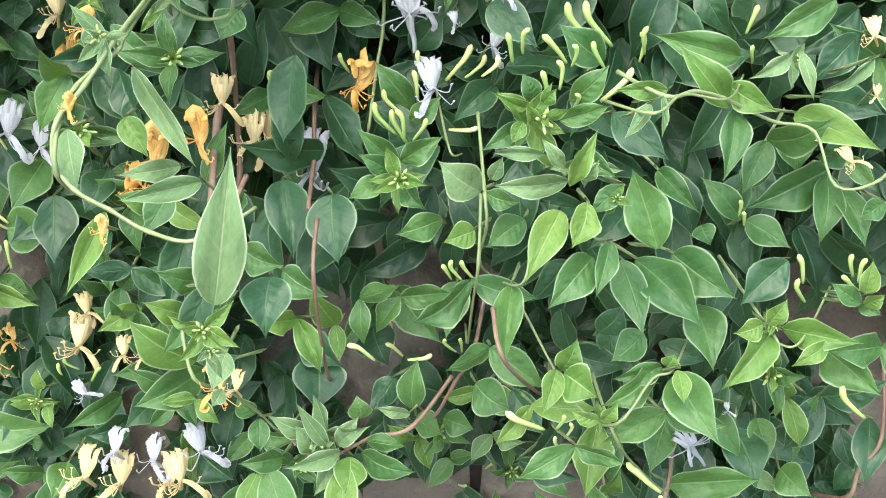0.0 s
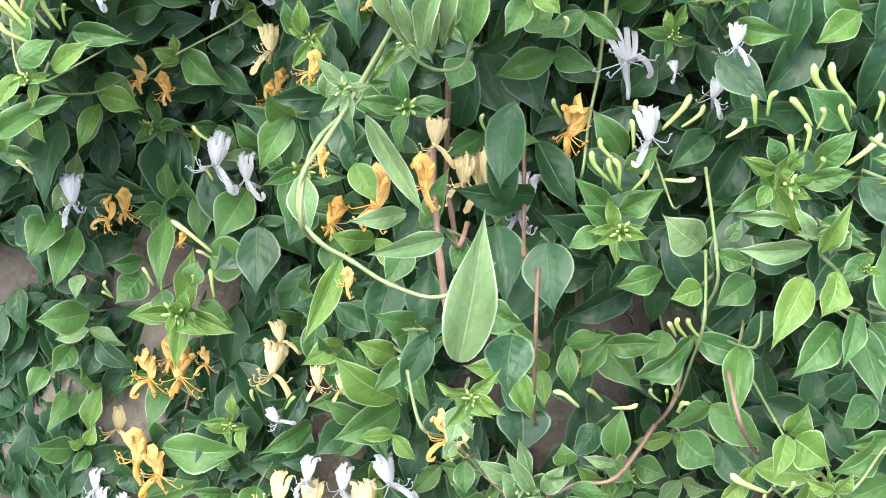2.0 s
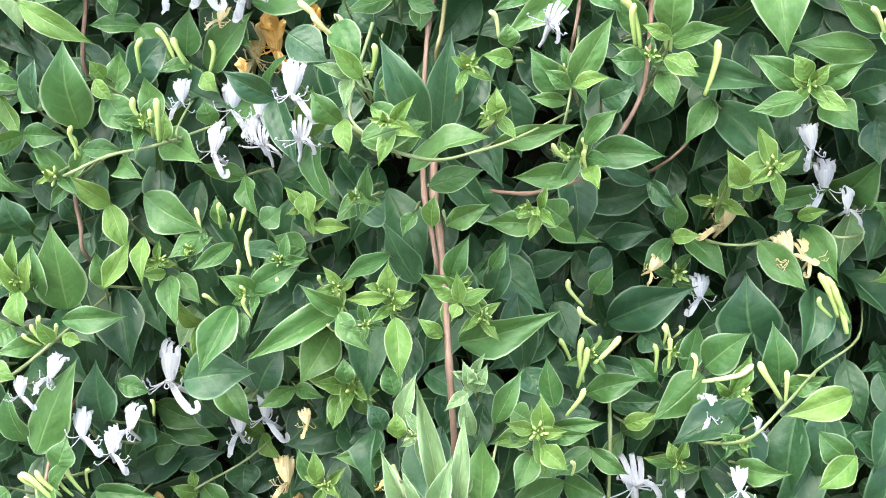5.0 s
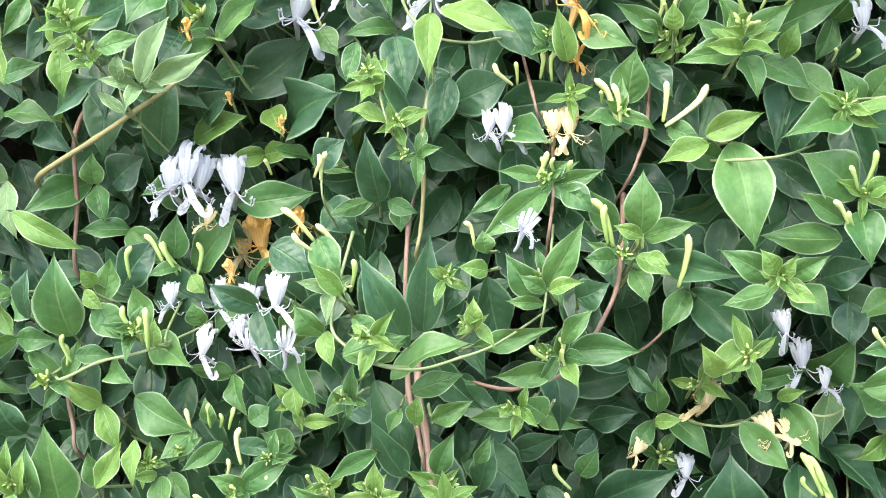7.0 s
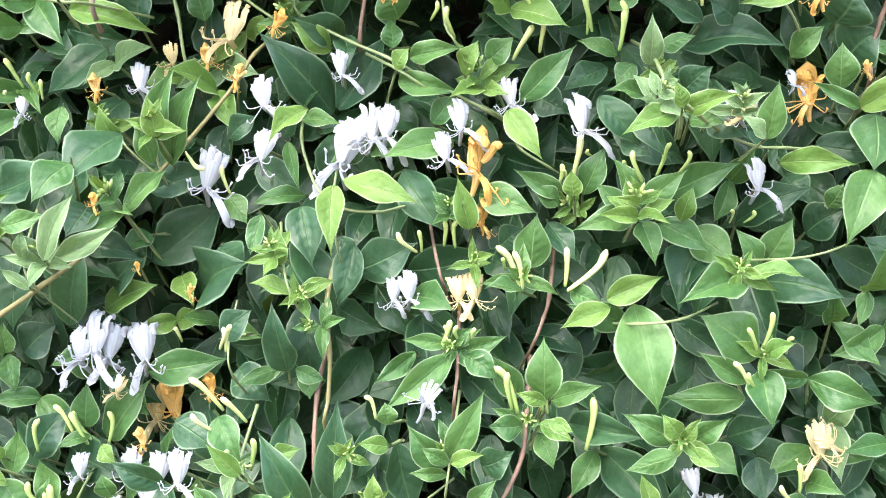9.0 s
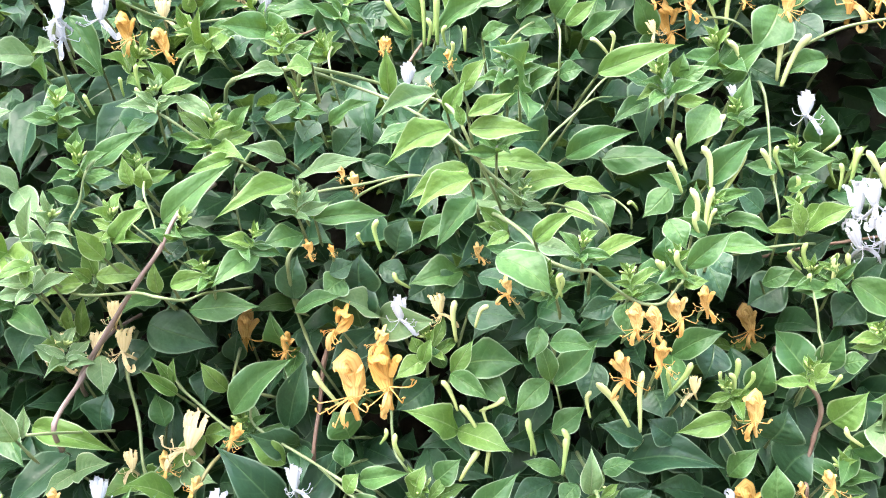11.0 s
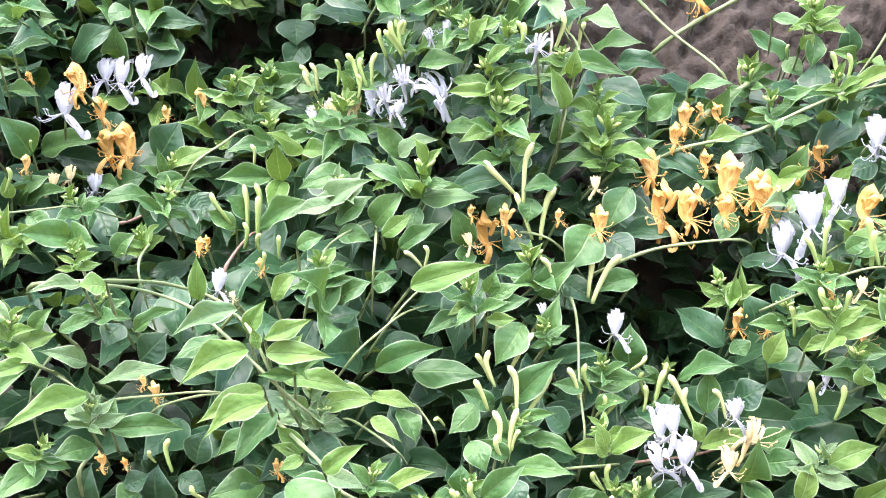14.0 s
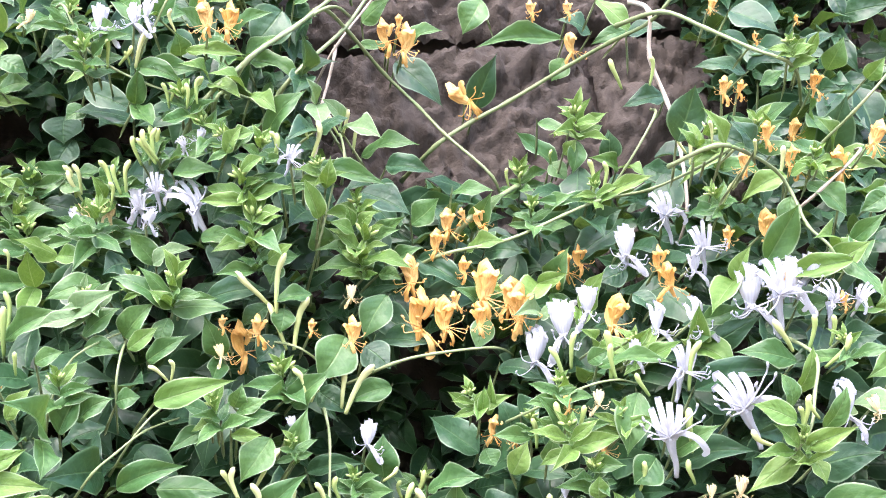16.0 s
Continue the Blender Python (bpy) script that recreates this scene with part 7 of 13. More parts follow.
s = shoot(0.105, 0.850, 1.484, "light green honeysuckle shoot with white and cream flowers, slender pale buds")
leaf(s, "y", 0.110, 0.786, 1.515, 0.141, 0.772, 1.521, 0.015, -1)
leaf(s, "y", 0.104, 0.768, 1.514, 0.067, 0.760, 1.504, 0.016, 10)
leaf(s, "y", 0.102, 0.742, 1.515, 0.098, 0.738, 1.532, 0.010, 2)
leaf(s, "m", 0.087, 0.781, 1.525, 0.061, 0.775, 1.532, 0.011, 11)
leaf(s, "m", 0.115, 0.805, 1.510, 0.135, 0.795, 1.504, 0.015, -10)
leaf(s, "d", 0.132, 0.818, 1.514, 0.150, 0.806, 1.494, 0.030, 1)
leaf(s, "m", 0.156, 0.781, 1.492, 0.165, 0.771, 1.526, 0.018, -10)
leaf(s, "p", 0.154, 0.775, 1.492, 0.140, 0.772, 1.508, 0.010, 11)
leaf(s, "y", 0.075, 0.800, 1.460, 0.070, 0.797, 1.479, 0.012, 1)
leaf(s, "m", 0.082, 0.836, 1.457, 0.067, 0.830, 1.492, 0.017, 11)
leaf(s, "m", 0.082, 0.813, 1.461, 0.110, 0.803, 1.479, 0.018, 3)
leaf(s, "m", 0.073, 0.834, 1.453, 0.053, 0.829, 1.477, 0.015, -4)
leaf(s, "m", 0.073, 0.812, 1.452, 0.034, 0.802, 1.449, 0.018, 5)
leaf(s, "m", 0.078, 0.802, 1.449, 0.082, 0.789, 1.422, 0.018, -11)
leaf(s, "m", 0.092, 0.839, 1.446, 0.121, 0.821, 1.424, 0.021, 0)
leaf(s, "m", 0.102, 0.841, 1.464, 0.147, 0.822, 1.479, 0.023, 8)
leaf(s, "y", 0.105, 0.824, 1.446, 0.115, 0.819, 1.468, 0.014, 1)
leaf(s, "m", 0.115, 0.850, 1.438, 0.139, 0.831, 1.411, 0.027, 9)
leaf(s, "d", 0.076, 0.837, 1.505, 0.092, 0.827, 1.489, 0.019, 8)
stem(s, "g", 0.0010, (0.100, 0.907, 1.560), (0.100, 0.829, 1.549), (0.099, 0.787, 1.532), (0.099, 0.809, 1.520))
tip(s, 0.092, 0.763, 1.525, 0.015, "p")
tip(s, 0.146, 0.791, 1.513, 0.016, "p")
tip(s, 0.102, 0.827, 1.542, 0.015, "y")
bud(s, "b", 0.083, 0.821, 1.474, 0.080, 0.813, 1.495)
bud(s, "b", 0.093, 0.826, 1.477, 0.097, 0.817, 1.493)
bud(s, "b", 0.095, 0.800, 1.485, 0.101, 0.791, 1.496)
bud(s, "b", 0.107, 0.824, 1.477, 0.111, 0.816, 1.491)
bud(s, "b", 0.056, 0.840, 1.494, 0.054, 0.830, 1.500)
bud(s, "b", 0.077, 0.842, 1.481, 0.073, 0.832, 1.489)
flower(s, "w", "front", 0.049, 0.829, 1.500, 0.051, 0.832, 1.539, 19)
flower(s, "w", "front", 0.146, 0.797, 1.498, 0.142, 0.799, 1.527, -8)
flower(s, "c", "front", 0.143, 0.795, 1.502, 0.156, 0.798, 1.520, 24)
s = shoot(0.322, 1.086, 2.041, "mid green honeysuckle shoot with slender pale buds")
leaf(s, "m", 0.340, 1.089, 2.086, 0.392, 1.058, 2.083, 0.025, -9)
leaf(s, "d", 0.347, 0.996, 2.044, 0.385, 0.977, 2.028, 0.023, 7)
stem(s, "w", 0.0016, (0.326, 1.086, 2.200), (0.318, 1.037, 2.171), (0.308, 1.037, 2.141), (0.294, 1.003, 2.100), (0.282, 0.949, 2.049), (0.277, 0.977, 2.029))
stem(s, "g", 0.0013, (0.303, 0.978, 2.024), (0.305, 0.953, 2.040), (0.313, 1.031, 2.089), (0.315, 1.106, 2.105))
stem(s, "g", 0.0024, (0.381, 1.119, 2.068), (0.407, 1.061, 2.082), (0.440, 1.050, 2.099), (0.478, 1.038, 2.114), (0.528, 1.004, 2.132), (0.555, 0.950, 2.132), (0.576, 0.904, 2.129), (0.593, 0.880, 2.143), (0.609, 0.907, 2.156))
bud(s, "p", 0.311, 1.018, 2.082, 0.304, 1.005, 2.099)
bud(s, "p", 0.322, 1.080, 2.104, 0.328, 1.063, 2.125)
bud(s, "p", 0.331, 1.081, 2.087, 0.340, 1.063, 2.110)
s = shoot(-0.371, 0.959, 0.827, "mid green honeysuckle shoot with golden flowers and slender pale buds")
leaf(s, "d", -0.398, 0.970, 0.855, -0.381, 0.979, 0.947, 0.045, -8)
leaf(s, "d", -0.401, 0.984, 0.858, -0.468, 0.945, 0.904, 0.034, -2)
leaf(s, "d", -0.402, 0.970, 0.853, -0.426, 0.954, 0.858, 0.024, -6)
leaf(s, "m", -0.376, 0.902, 0.881, -0.375, 0.862, 0.835, 0.020, -6)
leaf(s, "m", -0.341, 0.891, 0.853, -0.302, 0.889, 0.851, 0.040, 7)
leaf(s, "m", -0.405, 0.912, 0.838, -0.429, 0.894, 0.842, 0.017, -5)
leaf(s, "m", -0.404, 0.908, 0.827, -0.421, 0.882, 0.811, 0.028, 4)
leaf(s, "y", -0.358, 0.860, 0.817, -0.367, 0.857, 0.830, 0.012, -4)
leaf(s, "y", -0.356, 0.861, 0.817, -0.355, 0.864, 0.837, 0.011, 1)
leaf(s, "y", -0.357, 0.864, 0.813, -0.348, 0.861, 0.807, 0.012, -5)
leaf(s, "y", -0.360, 0.858, 0.815, -0.361, 0.850, 0.807, 0.012, 9)
leaf(s, "m", -0.356, 0.881, 0.832, -0.349, 0.885, 0.852, 0.019, -4)
leaf(s, "m", -0.354, 0.892, 0.809, -0.328, 0.885, 0.799, 0.020, -10)
leaf(s, "m", -0.380, 0.883, 0.825, -0.373, 0.869, 0.807, 0.020, -1)
leaf(s, "d", -0.391, 0.955, 0.870, -0.380, 0.970, 0.946, 0.047, 8)
leaf(s, "m", -0.398, 0.958, 0.860, -0.421, 0.943, 0.865, 0.022, 1)
leaf(s, "m", -0.392, 0.953, 0.860, -0.399, 0.929, 0.841, 0.022, 0)
leaf(s, "d", -0.429, 0.956, 0.869, -0.460, 0.934, 0.876, 0.030, -9)
leaf(s, "m", -0.359, 0.905, 0.798, -0.327, 0.899, 0.786, 0.029, 2)
tip(s, -0.365, 0.876, 0.809, 0.036, "y")
bud(s, "p", -0.338, 0.888, 0.858, -0.369, 0.888, 0.884)
bud(s, "p", -0.365, 0.950, 0.856, -0.367, 0.949, 0.878)
bud(s, "p", -0.336, 0.881, 0.856, -0.347, 0.873, 0.865)
bud(s, "b", -0.388, 0.885, 0.828, -0.396, 0.882, 0.845)
bud(s, "b", -0.381, 0.884, 0.824, -0.381, 0.886, 0.849)
bud(s, "b", -0.333, 0.867, 0.829, -0.335, 0.868, 0.853)
bud(s, "b", -0.355, 0.882, 0.831, -0.354, 0.877, 0.842)
flower(s, "o", "front", -0.435, 0.914, 0.861, -0.426, 0.924, 0.887, -20)
flower(s, "o", "front", -0.423, 0.933, 0.861, -0.425, 0.941, 0.887, 10)
flower(s, "o", "front", -0.365, 0.886, 0.861, -0.359, 0.890, 0.873, -8)
s = shoot(0.122, 0.725, 0.742, "mid green honeysuckle shoot with one white flower and slender pale buds")
leaf(s, "m", 0.147, 0.676, 0.765, 0.201, 0.654, 0.784, 0.026, -1)
leaf(s, "d", 0.055, 0.749, 0.733, 0.100, 0.727, 0.732, 0.020, -1)
stem(s, "r", 0.0018, (0.110, 0.709, 0.712), (0.126, 0.661, 0.738), (0.137, 0.663, 0.755), (0.144, 0.662, 0.769), (0.157, 0.711, 0.796))
stem(s, "g", 0.0011, (0.089, 0.643, 0.868), (0.100, 0.609, 0.845), (0.120, 0.639, 0.803), (0.143, 0.657, 0.773), (0.159, 0.720, 0.751))
leaf(s, "m", 0.146, 0.667, 0.761, 0.138, 0.643, 0.755, 0.014, -7)
leaf(s, "m", 0.106, 0.673, 0.735, 0.094, 0.665, 0.778, 0.021, -2)
bud(s, "p", 0.086, 0.743, 0.756, 0.086, 0.740, 0.771)
bud(s, "p", 0.077, 0.696, 0.778, 0.075, 0.692, 0.792)
bud(s, "p", 0.135, 0.638, 0.786, 0.112, 0.637, 0.808)
bud(s, "p", 0.140, 0.638, 0.772, 0.136, 0.633, 0.787)
bud(s, "p", 0.086, 0.673, 0.729, 0.082, 0.669, 0.744)
bud(s, "p", 0.103, 0.655, 0.746, 0.108, 0.654, 0.766)
flower(s, "w", "upright", 0.168, 0.670, 0.785, 0.147, 0.672, 0.813, 26)
s = shoot(-0.105, 0.988, 1.899, "light green honeysuckle shoot with pointed oval leaves")
leaf(s, "y", -0.065, 0.950, 1.894, -0.057, 0.937, 1.918, 0.013, 10)
leaf(s, "m", -0.084, 0.943, 1.894, -0.064, 0.935, 1.909, 0.020, 1)
leaf(s, "m", -0.140, 0.905, 1.922, -0.122, 0.906, 1.905, 0.018, 5)
leaf(s, "y", -0.138, 0.994, 1.947, -0.108, 0.988, 1.955, 0.015, -7)
leaf(s, "d", -0.122, 0.877, 1.888, -0.104, 0.872, 1.898, 0.021, -11)
stem(s, "g", 0.0011, (-0.212, 0.790, 1.954), (-0.205, 0.765, 1.940), (-0.197, 0.792, 1.926), (-0.184, 0.840, 1.922), (-0.158, 0.879, 1.919), (-0.134, 0.906, 1.926), (-0.106, 0.925, 1.931), (-0.081, 0.992, 1.935))
tip(s, -0.138, 0.854, 1.893, 0.025, "y")
tip(s, -0.060, 0.941, 1.900, 0.016, "y")
tip(s, -0.106, 0.924, 1.931, 0.019, "m")
bud(s, "b", -0.159, 0.916, 1.944, -0.157, 0.902, 1.960)
s = shoot(-0.036, 0.819, 1.294, "mid green honeysuckle shoot with slender pale buds and a reddish stem")
leaf(s, "m", 0.004, 0.773, 1.349, 0.008, 0.766, 1.389, 0.023, -9)
leaf(s, "m", 0.009, 0.810, 1.342, 0.043, 0.798, 1.350, 0.016, -11)
leaf(s, "y", 0.005, 0.770, 1.348, -0.013, 0.767, 1.357, 0.010, -11)
leaf(s, "y", 0.000, 0.766, 1.337, 0.019, 0.756, 1.325, 0.012, 8)
leaf(s, "y", 0.005, 0.765, 1.338, 0.019, 0.758, 1.331, 0.010, -9)
leaf(s, "m", -0.011, 0.774, 1.335, -0.032, 0.769, 1.338, 0.017, -6)
leaf(s, "m", -0.001, 0.787, 1.326, 0.005, 0.775, 1.305, 0.016, 2)
leaf(s, "d", 0.020, 0.826, 1.323, 0.070, 0.802, 1.312, 0.022, 1)
leaf(s, "m", -0.055, 0.736, 1.328, -0.030, 0.729, 1.367, 0.018, 3)
leaf(s, "m", -0.058, 0.744, 1.322, -0.078, 0.739, 1.350, 0.020, -11)
leaf(s, "m", -0.056, 0.731, 1.326, -0.071, 0.727, 1.338, 0.010, -8)
leaf(s, "y", -0.054, 0.722, 1.328, -0.034, 0.717, 1.332, 0.010, -8)
leaf(s, "m", -0.058, 0.742, 1.317, -0.081, 0.736, 1.322, 0.009, -10)
leaf(s, "m", -0.049, 0.743, 1.292, -0.029, 0.739, 1.312, 0.013, -7)
leaf(s, "d", -0.038, 0.762, 1.315, -0.017, 0.756, 1.324, 0.021, 1)
leaf(s, "m", -0.077, 0.781, 1.238, -0.112, 0.771, 1.243, 0.016, -11)
leaf(s, "m", -0.074, 0.863, 1.223, -0.036, 0.847, 1.209, 0.018, 3)
leaf(s, "m", -0.063, 0.752, 1.246, -0.078, 0.748, 1.260, 0.020, -5)
leaf(s, "d", -0.051, 0.887, 1.230, 0.007, 0.867, 1.242, 0.027, -3)
stem(s, "r", 0.0014, (0.024, 0.866, 1.435), (0.015, 0.813, 1.407), (0.010, 0.812, 1.395), (0.002, 0.810, 1.380), (-0.012, 0.857, 1.353))
stem(s, "g", 0.0010, (-0.180, 0.714, 1.314), (-0.155, 0.678, 1.305), (-0.132, 0.689, 1.296), (-0.108, 0.700, 1.298), (-0.085, 0.704, 1.304), (-0.056, 0.760, 1.310))
stem(s, "r", 0.0014, (-0.043, 0.852, 1.412), (-0.046, 0.795, 1.383), (-0.048, 0.790, 1.368), (-0.052, 0.785, 1.351), (-0.057, 0.825, 1.323))
stem(s, "g", 0.0009, (-0.048, 0.801, 1.356), (-0.055, 0.741, 1.328), (-0.060, 0.734, 1.308), (-0.067, 0.774, 1.281))
stem(s, "r", 0.0017, (-0.001, 0.834, 1.368), (-0.008, 0.781, 1.339), (-0.013, 0.779, 1.316), (-0.024, 0.769, 1.298), (-0.034, 0.759, 1.289), (-0.052, 0.790, 1.274))
leaf(s, "m", -0.045, 0.759, 1.284, -0.001, 0.757, 1.280, 0.020, 0)
leaf(s, "m", -0.055, 0.756, 1.274, -0.093, 0.749, 1.274, 0.016, -6)
leaf(s, "y", -0.049, 0.750, 1.277, -0.042, 0.735, 1.266, 0.011, -7)
tip(s, -0.057, 0.741, 1.332, 0.015, "m")
tip(s, -0.055, 0.750, 1.285, 0.017, "m")
tip(s, -0.008, 0.780, 1.336, 0.017, "m")
tip(s, -0.079, 0.739, 1.256, 0.016, "y")
bud(s, "b", -0.013, 0.778, 1.342, -0.027, 0.769, 1.371)
bud(s, "b", -0.016, 0.778, 1.344, -0.014, 0.770, 1.369)
bud(s, "b", 0.002, 0.782, 1.341, 0.002, 0.774, 1.365)
bud(s, "b", 0.005, 0.783, 1.339, 0.014, 0.775, 1.360)
bud(s, "b", -0.059, 0.742, 1.283, -0.067, 0.733, 1.296)
bud(s, "b", -0.053, 0.752, 1.278, -0.054, 0.743, 1.295)
bud(s, "b", -0.048, 0.752, 1.274, -0.048, 0.743, 1.288)
s = shoot(0.443, 0.839, 1.680, "light green honeysuckle shoot with slender pale buds")
leaf(s, "y", 0.383, 0.807, 1.657, 0.390, 0.795, 1.686, 0.016, -5)
leaf(s, "y", 0.455, 0.792, 1.700, 0.490, 0.779, 1.716, 0.019, -7)
leaf(s, "y", 0.405, 0.803, 1.680, 0.438, 0.792, 1.689, 0.019, 3)
leaf(s, "y", 0.499, 0.791, 1.666, 0.532, 0.777, 1.685, 0.021, 9)
leaf(s, "y", 0.471, 0.791, 1.669, 0.442, 0.772, 1.682, 0.017, -3)
tip(s, 0.399, 0.807, 1.679, 0.019, "p")
tip(s, 0.471, 0.782, 1.697, 0.019, "y")
tip(s, 0.447, 0.782, 1.709, 0.019, "y")
tip(s, 0.494, 0.783, 1.685, 0.023, "y")
bud(s, "b", 0.399, 0.793, 1.714, 0.394, 0.779, 1.736)
bud(s, "b", 0.409, 0.789, 1.709, 0.411, 0.774, 1.730)
bud(s, "b", 0.456, 0.778, 1.730, 0.455, 0.764, 1.748)
s = shoot(0.605, 0.820, 1.824, "mid green honeysuckle shoot with white and golden flowers, slender pale buds")
leaf(s, "y", 0.640, 0.767, 1.874, 0.579, 0.781, 1.866, 0.018, -7)
leaf(s, "m", 0.637, 0.774, 1.880, 0.653, 0.756, 1.841, 0.020, -10)
leaf(s, "m", 0.581, 0.766, 1.805, 0.538, 0.771, 1.816, 0.020, -2)
leaf(s, "d", 0.541, 0.826, 1.828, 0.575, 0.793, 1.844, 0.021, 11)
leaf(s, "m", 0.600, 0.788, 1.845, 0.621, 0.767, 1.847, 0.017, 5)
leaf(s, "d", 0.630, 0.787, 1.820, 0.651, 0.763, 1.818, 0.026, 11)
stem(s, "g", 0.0016, (0.491, 0.717, 1.938), (0.513, 0.687, 1.941), (0.552, 0.724, 1.947), (0.598, 0.776, 1.949), (0.615, 0.790, 1.935), (0.617, 0.779, 1.905), (0.628, 0.770, 1.880), (0.639, 0.812, 1.854))
tip(s, 0.606, 0.740, 1.805, 0.018, "m")
bud(s, "p", 0.580, 0.767, 1.812, 0.564, 0.754, 1.835)
bud(s, "b", 0.589, 0.762, 1.811, 0.588, 0.746, 1.833)
bud(s, "b", 0.603, 0.756, 1.812, 0.600, 0.742, 1.831)
flower(s, "w", "front", 0.565, 0.793, 1.838, 0.569, 0.780, 1.884, 5)
flower(s, "w", "upright", 0.577, 0.771, 1.828, 0.569, 0.749, 1.880, -5)
flower(s, "w", "front", 0.588, 0.772, 1.846, 0.591, 0.762, 1.882, -16)
flower(s, "w", "front", 0.602, 0.769, 1.857, 0.608, 0.760, 1.884, -19)
flower(s, "w", "upright", 0.616, 0.773, 1.828, 0.611, 0.755, 1.862, 17)
flower(s, "w", "upright", 0.632, 0.770, 1.835, 0.642, 0.752, 1.854, -27)
flower(s, "o", "front", 0.626, 0.765, 1.836, 0.625, 0.762, 1.850, -14)
flower(s, "o", "front", 0.579, 0.756, 1.861, 0.582, 0.754, 1.868, -8)
s = shoot(-0.191, 0.737, 1.029, "light green honeysuckle shoot with one golden flower")
leaf(s, "p", -0.219, 0.688, 1.006, -0.211, 0.667, 0.976, 0.019, -2)
leaf(s, "p", -0.181, 0.704, 1.039, -0.143, 0.674, 0.988, 0.014, -2)
leaf(s, "p", -0.207, 0.717, 1.045, -0.203, 0.718, 1.068, 0.011, 4)
leaf(s, "m", -0.199, 0.733, 1.056, -0.160, 0.720, 1.028, 0.018, 4)
leaf(s, "y", -0.189, 0.703, 1.008, -0.174, 0.691, 0.987, 0.017, -6)
leaf(s, "y", -0.166, 0.743, 1.069, -0.181, 0.727, 1.052, 0.008, 5)
tip(s, -0.186, 0.667, 1.067, 0.017, "p")
flower(s, "o", "front", -0.189, 0.596, 1.043, -0.187, 0.601, 1.056, -4)
s = shoot(-0.179, 0.877, 1.345, "mid green honeysuckle shoot with one golden flower and slender pale buds")
leaf(s, "d", -0.217, 0.746, 1.366, -0.194, 0.740, 1.348, 0.024, 1)
leaf(s, "d", -0.158, 0.810, 1.380, -0.161, 0.800, 1.427, 0.022, -6)
leaf(s, "m", -0.164, 0.826, 1.381, -0.196, 0.810, 1.373, 0.012, 7)
leaf(s, "m", -0.153, 0.812, 1.380, -0.133, 0.807, 1.371, 0.012, 6)
leaf(s, "m", -0.146, 0.823, 1.374, -0.147, 0.817, 1.358, 0.015, -8)
leaf(s, "d", -0.198, 0.847, 1.380, -0.176, 0.838, 1.356, 0.027, -2)
stem(s, "g", 0.0009, (-0.153, 0.826, 1.475), (-0.146, 0.777, 1.446), (-0.141, 0.777, 1.424), (-0.134, 0.828, 1.395))
stem(s, "g", 0.0009, (-0.191, 0.862, 1.352), (-0.191, 0.801, 1.380), (-0.191, 0.794, 1.399), (-0.190, 0.833, 1.427))
stem(s, "t", 0.0016, (-0.120, 0.828, 1.450), (-0.124, 0.786, 1.421), (-0.127, 0.796, 1.390), (-0.132, 0.799, 1.361), (-0.136, 0.797, 1.347), (-0.143, 0.844, 1.318))
bud(s, "p", -0.204, 0.815, 1.358, -0.223, 0.805, 1.381)
bud(s, "p", -0.180, 0.772, 1.356, -0.192, 0.762, 1.374)
bud(s, "p", -0.200, 0.894, 1.336, -0.183, 0.887, 1.358)
bud(s, "p", -0.193, 0.781, 1.402, -0.189, 0.772, 1.418)
bud(s, "p", -0.189, 0.779, 1.400, -0.181, 0.770, 1.416)
flower(s, "o", "front", -0.218, 0.849, 1.360, -0.220, 0.850, 1.378, -9)
s = shoot(0.278, 0.940, 1.819, "mid green honeysuckle shoot with one golden flower and slender pale buds")
leaf(s, "m", 0.279, 0.867, 1.870, 0.254, 0.867, 1.838, 0.035, -9)
leaf(s, "d", 0.296, 0.892, 1.866, 0.313, 0.884, 1.845, 0.026, 10)
leaf(s, "d", 0.309, 0.926, 1.877, 0.355, 0.900, 1.863, 0.022, -3)
leaf(s, "d", 0.258, 0.892, 1.835, 0.279, 0.883, 1.814, 0.021, 7)
leaf(s, "m", 0.311, 0.882, 1.832, 0.275, 0.881, 1.822, 0.019, -10)
stem(s, "g", 0.0011, (0.211, 0.925, 1.885), (0.236, 0.874, 1.870), (0.254, 0.874, 1.859), (0.279, 0.923, 1.843))
stem(s, "g", 0.0013, (0.282, 0.908, 1.841), (0.312, 0.862, 1.846), (0.344, 0.866, 1.851), (0.392, 0.876, 1.853), (0.421, 0.932, 1.855))
bud(s, "p", 0.250, 0.878, 1.826, 0.262, 0.862, 1.853)
bud(s, "p", 0.247, 0.875, 1.826, 0.234, 0.861, 1.846)
bud(s, "p", 0.272, 0.878, 1.819, 0.275, 0.863, 1.845)
bud(s, "p", 0.274, 0.876, 1.814, 0.299, 0.860, 1.843)
bud(s, "b", 0.250, 0.879, 1.843, 0.235, 0.866, 1.859)
flower(s, "o", "front", 0.282, 0.863, 1.856, 0.283, 0.858, 1.881, -18)
s = shoot(-0.236, 0.905, 1.688, "light green honeysuckle shoot with cream flowers")
leaf(s, "p", -0.246, 0.772, 1.744, -0.236, 0.754, 1.778, 0.012, -6)
leaf(s, "y", -0.248, 0.779, 1.736, -0.268, 0.766, 1.727, 0.012, 2)
leaf(s, "y", -0.250, 0.777, 1.734, -0.252, 0.775, 1.721, 0.011, 1)
leaf(s, "y", -0.245, 0.883, 1.735, -0.283, 0.860, 1.715, 0.020, 5)
leaf(s, "d", -0.252, 0.822, 1.728, -0.279, 0.804, 1.716, 0.018, 0)
leaf(s, "d", -0.208, 0.900, 1.699, -0.157, 0.898, 1.676, 0.036, 0)
leaf(s, "y", -0.254, 0.885, 1.695, -0.246, 0.873, 1.724, 0.012, 5)
